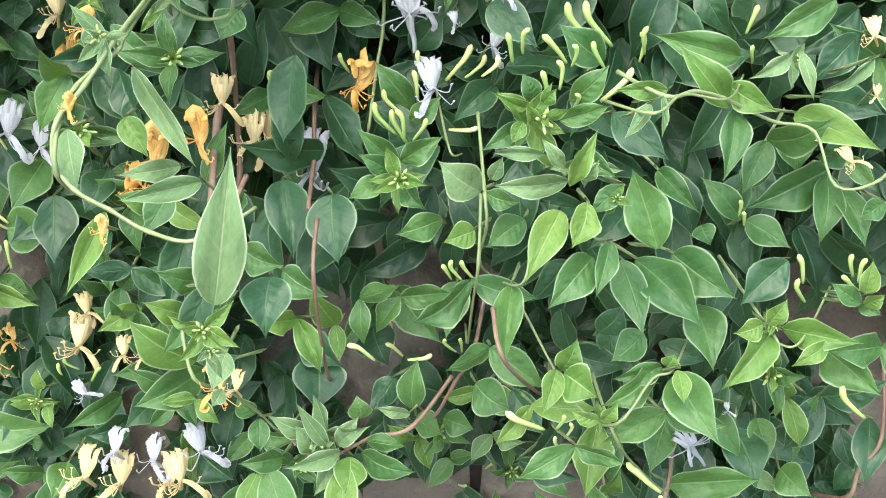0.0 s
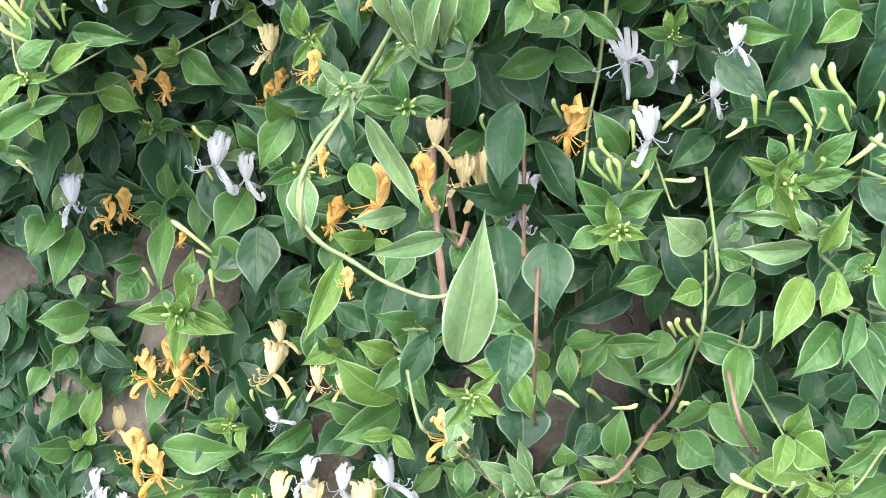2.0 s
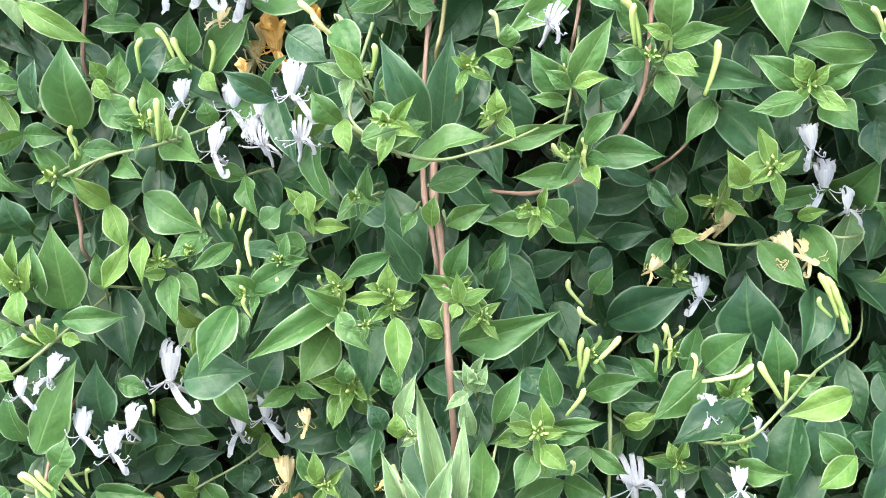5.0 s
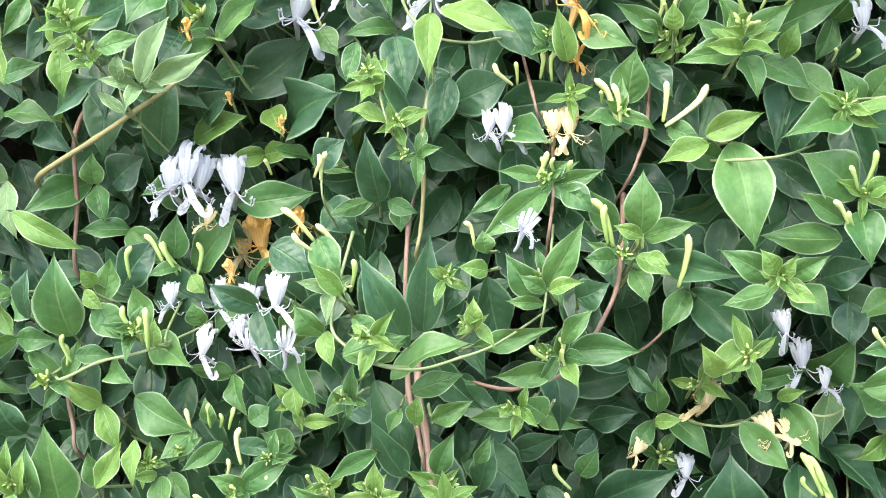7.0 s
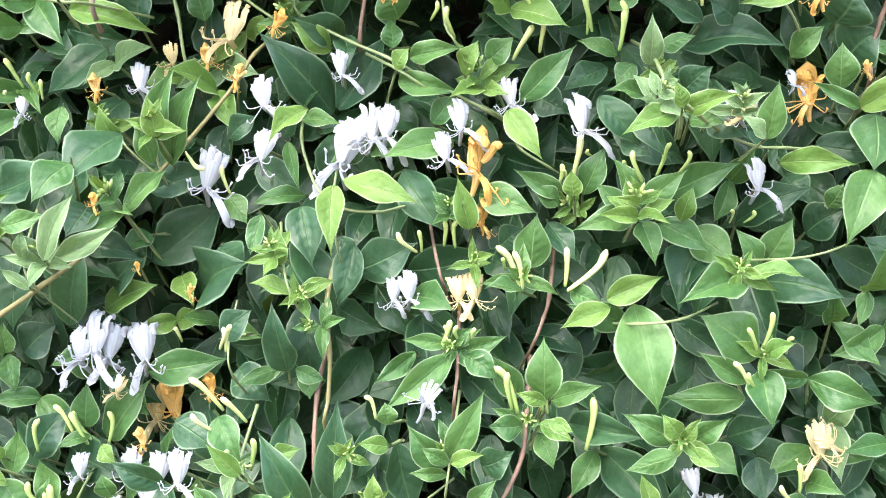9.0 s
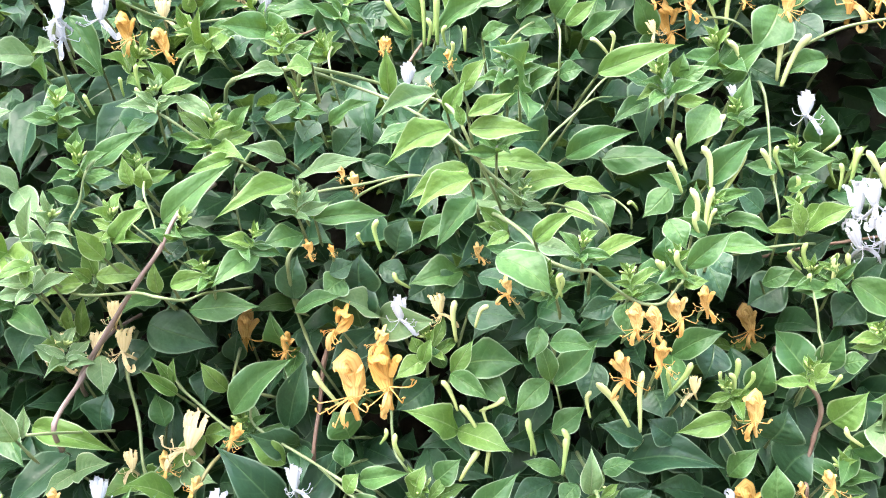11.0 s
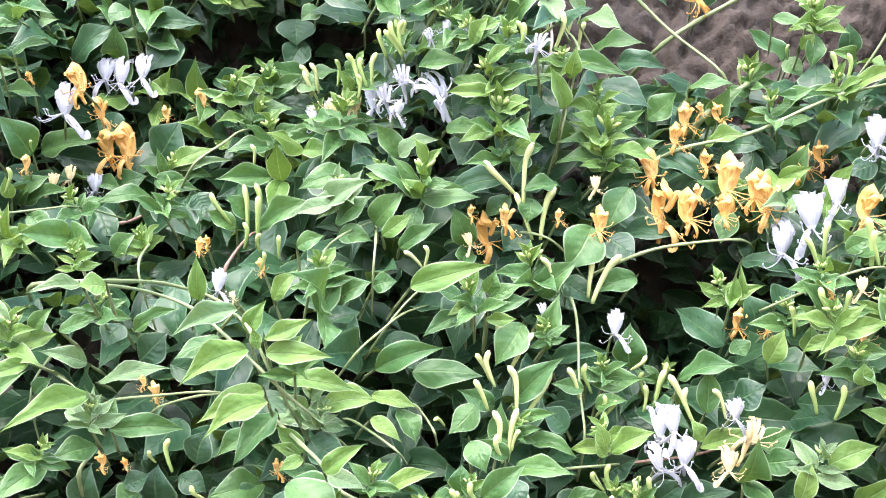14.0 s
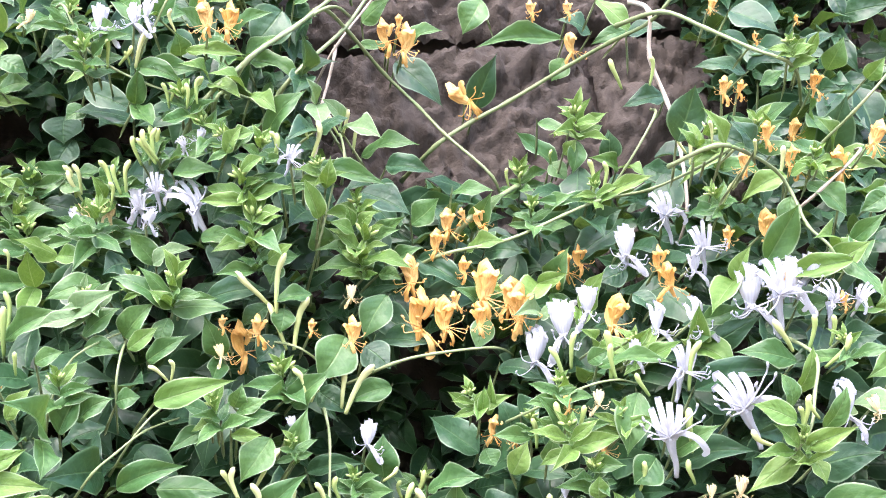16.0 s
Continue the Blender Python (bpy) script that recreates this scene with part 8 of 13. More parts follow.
leaf(s, "y", -0.258, 0.882, 1.697, -0.257, 0.871, 1.720, 0.011, -11)
leaf(s, "d", -0.284, 0.891, 1.708, -0.300, 0.879, 1.676, 0.032, -2)
leaf(s, "y", -0.266, 0.874, 1.671, -0.272, 0.864, 1.689, 0.011, -8)
leaf(s, "p", -0.235, 0.864, 1.678, -0.233, 0.859, 1.649, 0.021, -9)
leaf(s, "d", -0.209, 0.906, 1.685, -0.232, 0.892, 1.658, 0.030, 9)
leaf(s, "y", -0.190, 0.881, 1.654, -0.201, 0.868, 1.674, 0.009, 11)
leaf(s, "y", -0.188, 0.880, 1.653, -0.185, 0.873, 1.671, 0.007, -4)
stem(s, "g", 0.0010, (-0.193, 0.823, 1.823), (-0.205, 0.775, 1.795), (-0.213, 0.776, 1.773), (-0.222, 0.779, 1.758), (-0.237, 0.834, 1.732))
tip(s, -0.261, 0.888, 1.696, 0.017, "y")
tip(s, -0.234, 0.771, 1.756, 0.021, "p")
tip(s, -0.254, 0.786, 1.725, 0.020, "p")
tip(s, -0.241, 0.888, 1.731, 0.021, "p")
tip(s, -0.255, 0.849, 1.679, 0.018, "p")
flower(s, "c", "front", -0.217, 0.847, 1.692, -0.215, 0.842, 1.715, 9)
flower(s, "c", "front", -0.243, 0.882, 1.672, -0.242, 0.877, 1.699, -22)
flower(s, "c", "front", -0.218, 0.861, 1.670, -0.216, 0.856, 1.698, -17)
flower(s, "c", "front", -0.269, 0.881, 1.675, -0.269, 0.876, 1.701, -28)
s = shoot(0.141, 0.874, 1.385, "mid green honeysuckle shoot with one white flower and slender pale buds")
leaf(s, "m", 0.141, 0.806, 1.356, 0.107, 0.803, 1.387, 0.034, 4)
leaf(s, "m", 0.131, 0.808, 1.330, 0.078, 0.803, 1.338, 0.021, -11)
leaf(s, "m", 0.133, 0.806, 1.341, 0.104, 0.804, 1.364, 0.015, -4)
leaf(s, "m", 0.143, 0.804, 1.347, 0.143, 0.787, 1.313, 0.025, 2)
leaf(s, "y", 0.144, 0.791, 1.359, 0.161, 0.781, 1.366, 0.013, -11)
leaf(s, "d", 0.149, 0.871, 1.439, 0.198, 0.848, 1.457, 0.027, -8)
leaf(s, "m", 0.161, 0.847, 1.412, 0.180, 0.838, 1.439, 0.023, -1)
leaf(s, "m", 0.155, 0.839, 1.408, 0.141, 0.836, 1.437, 0.016, 5)
leaf(s, "d", 0.194, 0.869, 1.426, 0.220, 0.856, 1.440, 0.028, -1)
stem(s, "g", 0.0009, (0.139, 0.848, 1.415), (0.169, 0.801, 1.416), (0.194, 0.804, 1.418), (0.224, 0.858, 1.419))
leaf(s, "m", 0.136, 0.809, 1.407, 0.091, 0.773, 1.399, 0.027, 10)
leaf(s, "y", 0.137, 0.795, 1.408, 0.173, 0.793, 1.404, 0.017, -42)
leaf(s, "d", 0.157, 0.856, 1.399, 0.205, 0.827, 1.384, 0.034, -5)
tip(s, 0.134, 0.793, 1.413, 0.017, "y")
tip(s, 0.144, 0.798, 1.358, 0.015, "y")
bud(s, "b", 0.149, 0.846, 1.439, 0.152, 0.837, 1.448)
bud(s, "b", 0.140, 0.847, 1.440, 0.138, 0.837, 1.447)
bud(s, "b", 0.140, 0.798, 1.361, 0.134, 0.789, 1.377)
bud(s, "b", 0.144, 0.798, 1.363, 0.149, 0.790, 1.385)
bud(s, "b", 0.158, 0.799, 1.357, 0.164, 0.790, 1.366)
flower(s, "w", "front", 0.159, 0.836, 1.451, 0.161, 0.839, 1.484, 21)
s = shoot(0.378, 0.973, 1.907, "dark green honeysuckle shoot with golden flowers")
leaf(s, "m", 0.355, 0.954, 1.977, 0.377, 0.932, 1.992, 0.025, -8)
leaf(s, "m", 0.391, 0.943, 1.999, 0.423, 0.922, 1.991, 0.014, 0)
leaf(s, "p", 0.416, 0.954, 1.984, 0.435, 0.935, 1.993, 0.011, 1)
leaf(s, "m", 0.327, 0.935, 1.939, 0.357, 0.913, 1.946, 0.016, -11)
leaf(s, "d", 0.354, 0.939, 1.943, 0.391, 0.921, 1.906, 0.024, 7)
leaf(s, "y", 0.396, 0.940, 1.947, 0.425, 0.919, 1.947, 0.017, 0)
leaf(s, "d", 0.416, 0.959, 1.949, 0.446, 0.939, 1.940, 0.024, 6)
leaf(s, "m", 0.393, 0.893, 1.880, 0.382, 0.894, 1.854, 0.020, 1)
stem(s, "g", 0.0031, (0.392, 0.974, 1.966), (0.408, 0.946, 1.979), (0.477, 1.044, 2.032), (0.493, 1.117, 2.044))
stem(s, "g", 0.0015, (0.340, 0.965, 1.935), (0.370, 0.920, 1.940), (0.430, 0.930, 1.951), (0.482, 0.930, 1.969), (0.511, 0.923, 1.977), (0.549, 0.900, 1.977), (0.556, 0.820, 1.967), (0.540, 0.716, 1.948), (0.536, 0.736, 1.943))
flower(s, "o", "front", 0.341, 0.919, 1.905, 0.345, 0.913, 1.937, -22)
flower(s, "o", "front", 0.339, 0.905, 1.858, 0.346, 0.896, 1.906, 17)
flower(s, "o", "front", 0.361, 0.896, 1.862, 0.358, 0.889, 1.895, 10)
flower(s, "o", "front", 0.366, 0.924, 1.937, 0.368, 0.920, 1.960, -1)
flower(s, "o", "front", 0.382, 0.940, 1.955, 0.382, 0.935, 1.981, -5)
flower(s, "o", "front", 0.415, 0.941, 1.959, 0.408, 0.937, 1.981, 24)
flower(s, "o", "front", 0.397, 0.938, 1.969, 0.396, 0.935, 1.982, -19)
flower(s, "o", "front", 0.385, 0.913, 1.913, 0.387, 0.909, 1.933, 12)
flower(s, "o", "front", 0.394, 0.902, 1.881, 0.396, 0.894, 1.922, -10)
flower(s, "o", "front", 0.373, 0.899, 1.887, 0.372, 0.896, 1.903, -17)
flower(s, "o", "front", 0.386, 0.886, 1.864, 0.384, 0.881, 1.888, -28)
flower(s, "o", "front", 0.408, 0.885, 1.874, 0.413, 0.876, 1.904, -21)
s = shoot(-0.264, 0.900, 1.408, "mid green honeysuckle shoot with white and golden flowers")
leaf(s, "m", -0.262, 0.854, 1.384, -0.204, 0.851, 1.387, 0.026, 3)
leaf(s, "m", -0.298, 0.849, 1.401, -0.322, 0.832, 1.397, 0.016, 5)
leaf(s, "d", -0.260, 0.892, 1.457, -0.201, 0.891, 1.495, 0.039, 5)
stem(s, "g", 0.0009, (-0.310, 0.818, 1.502), (-0.305, 0.772, 1.473), (-0.302, 0.774, 1.455), (-0.297, 0.828, 1.425))
leaf(s, "d", -0.223, 0.875, 1.429, -0.177, 0.826, 1.452, 0.044, -8)
leaf(s, "y", -0.288, 0.861, 1.429, -0.245, 0.848, 1.443, 0.022, -7)
leaf(s, "y", -0.234, 0.867, 1.446, -0.221, 0.840, 1.426, 0.019, -9)
leaf(s, "d", -0.282, 0.861, 1.442, -0.248, 0.836, 1.463, 0.023, 8)
bud(s, "p", -0.235, 0.851, 1.402, -0.237, 0.842, 1.413)
flower(s, "o", "front", -0.253, 0.831, 1.451, -0.253, 0.832, 1.460, -13)
flower(s, "o", "front", -0.223, 0.839, 1.430, -0.221, 0.840, 1.441, 28)
flower(s, "w", "front", -0.302, 0.832, 1.387, -0.298, 0.835, 1.427, -11)
flower(s, "w", "front", -0.292, 0.832, 1.390, -0.287, 0.836, 1.434, -20)
flower(s, "w", "front", -0.286, 0.839, 1.387, -0.276, 0.843, 1.425, 20)
flower(s, "w", "front", -0.260, 0.845, 1.380, -0.262, 0.849, 1.424, 13)
s = shoot(0.076, 1.011, 0.653, "dark green honeysuckle shoot with pointed oval leaves")
leaf(s, "m", 0.045, 0.980, 0.639, 0.049, 0.928, 0.594, 0.039, 2)
s = shoot(0.106, 1.026, 1.990, "mid green honeysuckle shoot with white flowers and slender pale buds")
flower(s, "c", "upright", 0.098, 1.012, 2.006, 0.093, 0.998, 2.032, -20)
flower(s, "c", "upright", 0.113, 0.919, 1.980, 0.112, 0.906, 2.003, 12)
leaf(s, "y", 0.100, 1.023, 2.002, 0.070, 1.017, 1.992, 0.016, -1)
leaf(s, "m", 0.097, 0.935, 1.979, 0.127, 0.929, 1.967, 0.017, -1)
leaf(s, "y", 0.092, 1.022, 2.018, 0.083, 1.014, 2.027, 0.014, 7)
leaf(s, "y", 0.110, 0.908, 2.002, 0.101, 0.895, 2.019, 0.011, 2)
leaf(s, "m", 0.109, 0.906, 2.015, 0.124, 0.897, 2.025, 0.016, 2)
tip(s, 0.101, 0.929, 1.983, 0.027, "m")
tip(s, 0.102, 0.907, 1.981, 0.023, "m")
tip(s, 0.117, 0.911, 2.013, 0.018, "m")
tip(s, 0.084, 1.030, 2.018, 0.022, "m")
bud(s, "b", 0.115, 0.894, 1.992, 0.112, 0.881, 2.006)
bud(s, "b", 0.101, 1.015, 2.047, 0.098, 1.000, 2.065)
bud(s, "b", 0.117, 0.908, 2.016, 0.118, 0.895, 2.023)
flower(s, "w", "front", 0.096, 1.033, 2.015, 0.096, 1.027, 2.046, 2)
flower(s, "w", "front", 0.080, 1.026, 2.009, 0.078, 1.021, 2.035, 21)
flower(s, "w", "front", 0.130, 1.017, 2.011, 0.135, 1.008, 2.054, 1)
s = shoot(-0.197, 0.856, 1.926, "light green honeysuckle shoot with white and cream and golden flowers")
leaf(s, "y", -0.190, 0.828, 2.017, -0.165, 0.831, 2.007, 0.016, 0)
leaf(s, "y", -0.163, 0.946, 1.948, -0.164, 0.935, 1.964, 0.012, -6)
leaf(s, "m", -0.205, 0.902, 1.949, -0.174, 0.899, 1.955, 0.016, -7)
leaf(s, "m", -0.192, 0.885, 1.931, -0.170, 0.887, 1.914, 0.015, -4)
leaf(s, "y", -0.155, 0.869, 1.889, -0.124, 0.863, 1.902, 0.015, 0)
leaf(s, "y", -0.150, 0.856, 1.890, -0.124, 0.857, 1.879, 0.012, -5)
leaf(s, "y", -0.225, 0.766, 1.984, -0.203, 0.764, 1.986, 0.011, 2)
leaf(s, "y", -0.201, 0.761, 1.953, -0.188, 0.756, 1.967, 0.011, -5)
leaf(s, "y", -0.201, 0.766, 1.956, -0.187, 0.754, 1.953, 0.009, -3)
leaf(s, "m", -0.189, 0.760, 1.959, -0.172, 0.759, 1.953, 0.008, -9)
leaf(s, "m", -0.193, 0.781, 1.950, -0.188, 0.782, 1.930, 0.009, -2)
leaf(s, "y", -0.227, 0.777, 1.932, -0.206, 0.773, 1.941, 0.010, -45)
leaf(s, "m", -0.233, 0.850, 1.924, -0.212, 0.854, 1.876, 0.021, -6)
leaf(s, "m", -0.209, 0.894, 1.934, -0.218, 0.886, 1.911, 0.014, 6)
tip(s, -0.191, 0.747, 1.950, 0.017, "y")
tip(s, -0.180, 0.807, 1.994, 0.016, "y")
tip(s, -0.187, 0.768, 1.936, 0.015, "y")
flower(s, "w", "front", -0.207, 0.837, 1.905, -0.204, 0.832, 1.934, -2)
flower(s, "o", "front", -0.166, 0.764, 1.928, -0.164, 0.760, 1.952, -24)
flower(s, "o", "front", -0.194, 0.893, 1.958, -0.192, 0.889, 1.980, -2)
flower(s, "o", "front", -0.192, 0.763, 1.919, -0.190, 0.760, 1.934, -27)
flower(s, "o", "front", -0.181, 0.765, 1.917, -0.180, 0.763, 1.928, -10)
flower(s, "o", "front", -0.198, 0.886, 1.901, -0.199, 0.880, 1.930, 13)
flower(s, "o", "front", -0.165, 0.859, 1.882, -0.169, 0.854, 1.907, -22)
flower(s, "c", "front", -0.172, 0.884, 1.918, -0.170, 0.879, 1.941, 15)
flower(s, "o", "front", -0.211, 0.757, 1.946, -0.210, 0.754, 1.961, 4)
s = shoot(-0.481, 1.017, 0.642, "dark green honeysuckle shoot with one cream flower")
leaf(s, "m", -0.494, 0.968, 0.688, -0.515, 0.916, 0.658, 0.026, 1)
leaf(s, "m", -0.496, 0.931, 0.635, -0.529, 0.908, 0.650, 0.029, -5)
leaf(s, "y", -0.484, 0.923, 0.644, -0.496, 0.917, 0.652, 0.014, -7)
leaf(s, "y", -0.482, 0.925, 0.643, -0.474, 0.932, 0.662, 0.014, 6)
leaf(s, "m", -0.483, 0.931, 0.633, -0.494, 0.909, 0.622, 0.016, -8)
flower(s, "c", "front", -0.465, 0.955, 0.626, -0.467, 0.975, 0.665, -6)
s = shoot(0.261, 1.099, 2.142, "mid green honeysuckle shoot with pointed oval leaves")
leaf(s, "d", 0.269, 0.996, 2.197, 0.236, 1.000, 2.161, 0.042, -10)
leaf(s, "m", 0.235, 0.997, 2.152, 0.283, 0.989, 2.118, 0.023, -6)
leaf(s, "m", 0.253, 0.999, 2.130, 0.246, 1.002, 2.108, 0.011, 0)
leaf(s, "m", 0.281, 1.008, 2.208, 0.321, 0.993, 2.202, 0.016, -9)
stem(s, "w", 0.0013, (0.298, 1.090, 2.152), (0.317, 1.039, 2.175), (0.354, 1.035, 2.218), (0.369, 1.035, 2.235), (0.389, 1.085, 2.257))
s = shoot(-0.011, 0.836, 0.958, "mid green honeysuckle shoot with white flowers and slender pale buds")
leaf(s, "m", -0.021, 0.814, 0.977, -0.046, 0.812, 1.011, 0.021, -6)
leaf(s, "d", -0.022, 0.858, 1.005, 0.000, 0.855, 1.037, 0.024, 8)
leaf(s, "m", -0.030, 0.774, 0.953, -0.057, 0.771, 0.978, 0.016, 6)
leaf(s, "m", -0.027, 0.746, 0.964, 0.000, 0.743, 0.982, 0.017, 6)
leaf(s, "m", -0.034, 0.738, 0.960, -0.054, 0.735, 0.973, 0.014, 6)
leaf(s, "m", -0.037, 0.737, 0.954, -0.060, 0.724, 0.947, 0.015, 10)
leaf(s, "m", -0.025, 0.730, 0.955, -0.010, 0.718, 0.942, 0.015, 9)
leaf(s, "m", -0.022, 0.790, 0.976, -0.001, 0.788, 0.994, 0.017, 6)
leaf(s, "d", 0.035, 0.825, 0.990, 0.006, 0.806, 0.968, 0.023, 4)
stem(s, "g", 0.0009, (-0.005, 0.834, 0.984), (0.002, 0.755, 0.977), (0.006, 0.736, 0.972), (0.012, 0.757, 0.965))
tip(s, -0.028, 0.727, 0.959, 0.023, "y")
bud(s, "p", -0.013, 0.808, 1.002, -0.015, 0.803, 1.020)
bud(s, "p", 0.002, 0.809, 0.998, 0.017, 0.809, 1.024)
bud(s, "p", 0.015, 0.812, 0.999, 0.025, 0.808, 1.017)
bud(s, "b", -0.027, 0.800, 0.977, -0.036, 0.795, 0.997)
bud(s, "b", -0.017, 0.801, 0.986, -0.020, 0.798, 1.008)
bud(s, "b", -0.031, 0.785, 0.968, -0.041, 0.782, 0.993)
bud(s, "b", -0.026, 0.783, 0.964, -0.035, 0.779, 0.986)
bud(s, "b", -0.024, 0.785, 0.962, -0.032, 0.781, 0.987)
bud(s, "b", -0.019, 0.755, 0.975, -0.012, 0.751, 0.992)
bud(s, "p", 0.004, 0.789, 0.970, 0.023, 0.782, 0.976)
flower(s, "w", "upright", -0.020, 0.843, 1.011, -0.027, 0.848, 1.060, 10)
flower(s, "w", "front", 0.031, 0.806, 1.015, 0.039, 0.814, 1.037, -10)
flower(s, "w", "front", -0.006, 0.790, 0.987, -0.009, 0.801, 1.022, 16)
s = shoot(0.133, 0.934, 1.904, "mid green honeysuckle shoot with one white flower")
leaf(s, "p", 0.089, 0.864, 1.902, 0.059, 0.857, 1.894, 0.014, -2)
leaf(s, "p", 0.080, 0.873, 1.903, 0.121, 0.855, 1.916, 0.019, 2)
leaf(s, "m", 0.090, 0.881, 1.891, 0.120, 0.866, 1.906, 0.020, -8)
leaf(s, "m", 0.091, 0.879, 1.882, 0.117, 0.872, 1.873, 0.017, 9)
leaf(s, "m", 0.104, 0.892, 1.932, 0.064, 0.883, 1.920, 0.021, -9)
leaf(s, "d", 0.125, 0.908, 1.949, 0.105, 0.905, 1.941, 0.026, 9)
leaf(s, "d", 0.180, 0.894, 1.913, 0.226, 0.874, 1.912, 0.024, 2)
leaf(s, "m", 0.145, 0.907, 1.947, 0.127, 0.892, 1.969, 0.020, 0)
leaf(s, "p", 0.143, 0.902, 1.946, 0.175, 0.887, 1.952, 0.017, -9)
leaf(s, "y", 0.156, 0.868, 1.903, 0.140, 0.860, 1.916, 0.013, -3)
leaf(s, "y", 0.162, 0.867, 1.916, 0.152, 0.860, 1.928, 0.012, -1)
leaf(s, "m", 0.162, 0.882, 1.907, 0.189, 0.870, 1.908, 0.013, 9)
leaf(s, "m", 0.152, 0.873, 1.897, 0.145, 0.873, 1.875, 0.017, 8)
leaf(s, "m", 0.119, 0.880, 1.888, 0.144, 0.864, 1.908, 0.024, 0)
leaf(s, "y", 0.123, 0.850, 1.872, 0.146, 0.838, 1.884, 0.014, 11)
leaf(s, "m", 0.135, 0.863, 1.865, 0.167, 0.847, 1.878, 0.016, 2)
tip(s, 0.156, 0.866, 1.911, 0.028, "m")
tip(s, 0.129, 0.888, 1.925, 0.015, "y")
tip(s, 0.097, 0.874, 1.912, 0.019, "p")
flower(s, "w", "front", 0.141, 0.884, 1.971, 0.139, 0.882, 1.982, -24)
s = shoot(-0.284, 0.908, 0.710, "mid green honeysuckle shoot with white and cream flowers, slender pale buds")
leaf(s, "y", -0.324, 0.868, 0.720, -0.327, 0.871, 0.739, 0.012, -6)
leaf(s, "y", -0.328, 0.867, 0.707, -0.349, 0.855, 0.714, 0.011, -1)
leaf(s, "y", -0.320, 0.869, 0.708, -0.315, 0.852, 0.692, 0.012, 11)
leaf(s, "m", -0.262, 0.870, 0.713, -0.301, 0.832, 0.705, 0.021, -11)
leaf(s, "d", -0.255, 0.864, 0.695, -0.286, 0.840, 0.694, 0.024, -6)
leaf(s, "d", -0.231, 0.883, 0.705, -0.258, 0.852, 0.692, 0.029, 8)
leaf(s, "m", -0.305, 0.846, 0.664, -0.313, 0.819, 0.648, 0.029, -10)
bud(s, "b", -0.310, 0.881, 0.719, -0.311, 0.880, 0.738)
bud(s, "b", -0.296, 0.879, 0.732, -0.303, 0.874, 0.746)
bud(s, "b", -0.279, 0.854, 0.736, -0.268, 0.851, 0.750)
flower(s, "c", "front", -0.298, 0.879, 0.740, -0.289, 0.898, 0.778, 25)
flower(s, "c", "front", -0.288, 0.895, 0.767, -0.293, 0.907, 0.792, 25)
flower(s, "c", "front", -0.252, 0.854, 0.751, -0.253, 0.865, 0.774, 5)
flower(s, "w", "front", -0.281, 0.848, 0.722, -0.295, 0.855, 0.737, 22)
flower(s, "c", "front", -0.283, 0.808, 0.662, -0.280, 0.826, 0.699, -22)
flower(s, "w", "front", -0.257, 0.811, 0.686, -0.257, 0.826, 0.716, -23)
s = shoot(-0.372, 0.876, 1.277, "mid green honeysuckle shoot with a reddish stem")
leaf(s, "m", -0.366, 0.792, 1.313, -0.366, 0.783, 1.370, 0.033, 10)
leaf(s, "d", -0.399, 0.805, 1.325, -0.393, 0.802, 1.359, 0.016, -11)
leaf(s, "m", -0.353, 0.823, 1.329, -0.344, 0.821, 1.359, 0.018, 7)
leaf(s, "m", -0.336, 0.810, 1.265, -0.296, 0.805, 1.240, 0.028, 8)
leaf(s, "d", -0.405, 0.867, 1.238, -0.414, 0.858, 1.262, 0.016, 6)
leaf(s, "d", -0.365, 0.856, 1.238, -0.383, 0.841, 1.229, 0.020, -11)
stem(s, "r", 0.0019, (-0.366, 0.907, 1.472), (-0.371, 0.861, 1.443), (-0.379, 0.867, 1.393), (-0.385, 0.863, 1.348), (-0.389, 0.910, 1.318))
stem(s, "g", 0.0012, (-0.404, 0.848, 1.275), (-0.376, 0.794, 1.285), (-0.349, 0.790, 1.295), (-0.313, 0.787, 1.301), (-0.284, 0.835, 1.307))
leaf(s, "m", -0.371, 0.805, 1.298, -0.342, 0.803, 1.294, 0.014, -8)
leaf(s, "m", -0.350, 0.810, 1.287, -0.326, 0.785, 1.279, 0.018, -2)
bud(s, "b", -0.373, 0.795, 1.293, -0.374, 0.786, 1.308)
bud(s, "b", -0.368, 0.791, 1.296, -0.365, 0.783, 1.315)
s = shoot(0.022, 0.920, 1.191, "light green honeysuckle shoot with white and cream flowers, a reddish stem")
leaf(s, "d", -0.055, 0.895, 1.209, -0.010, 0.880, 1.220, 0.020, -2)
leaf(s, "d", -0.036, 0.885, 1.203, 0.001, 0.872, 1.211, 0.020, 6)
leaf(s, "d", -0.032, 0.883, 1.195, -0.050, 0.875, 1.182, 0.018, -11)
leaf(s, "m", 0.013, 0.860, 1.213, 0.013, 0.856, 1.241, 0.017, -1)
leaf(s, "m", 0.010, 0.867, 1.205, -0.012, 0.856, 1.185, 0.015, -7)
leaf(s, "m", 0.021, 0.884, 1.203, 0.047, 0.863, 1.175, 0.019, -9)
leaf(s, "y", 0.008, 0.837, 1.213, 0.027, 0.830, 1.215, 0.011, -8)
leaf(s, "m", 0.067, 0.855, 1.203, 0.094, 0.830, 1.174, 0.022, 7)
stem(s, "g", 0.0012, (0.013, 0.934, 1.200), (0.038, 0.868, 1.201), (0.064, 0.853, 1.202), (0.089, 0.888, 1.202))
stem(s, "r", 0.0012, (-0.019, 0.923, 1.237), (0.001, 0.860, 1.256), (0.020, 0.846, 1.274), (0.039, 0.883, 1.293))
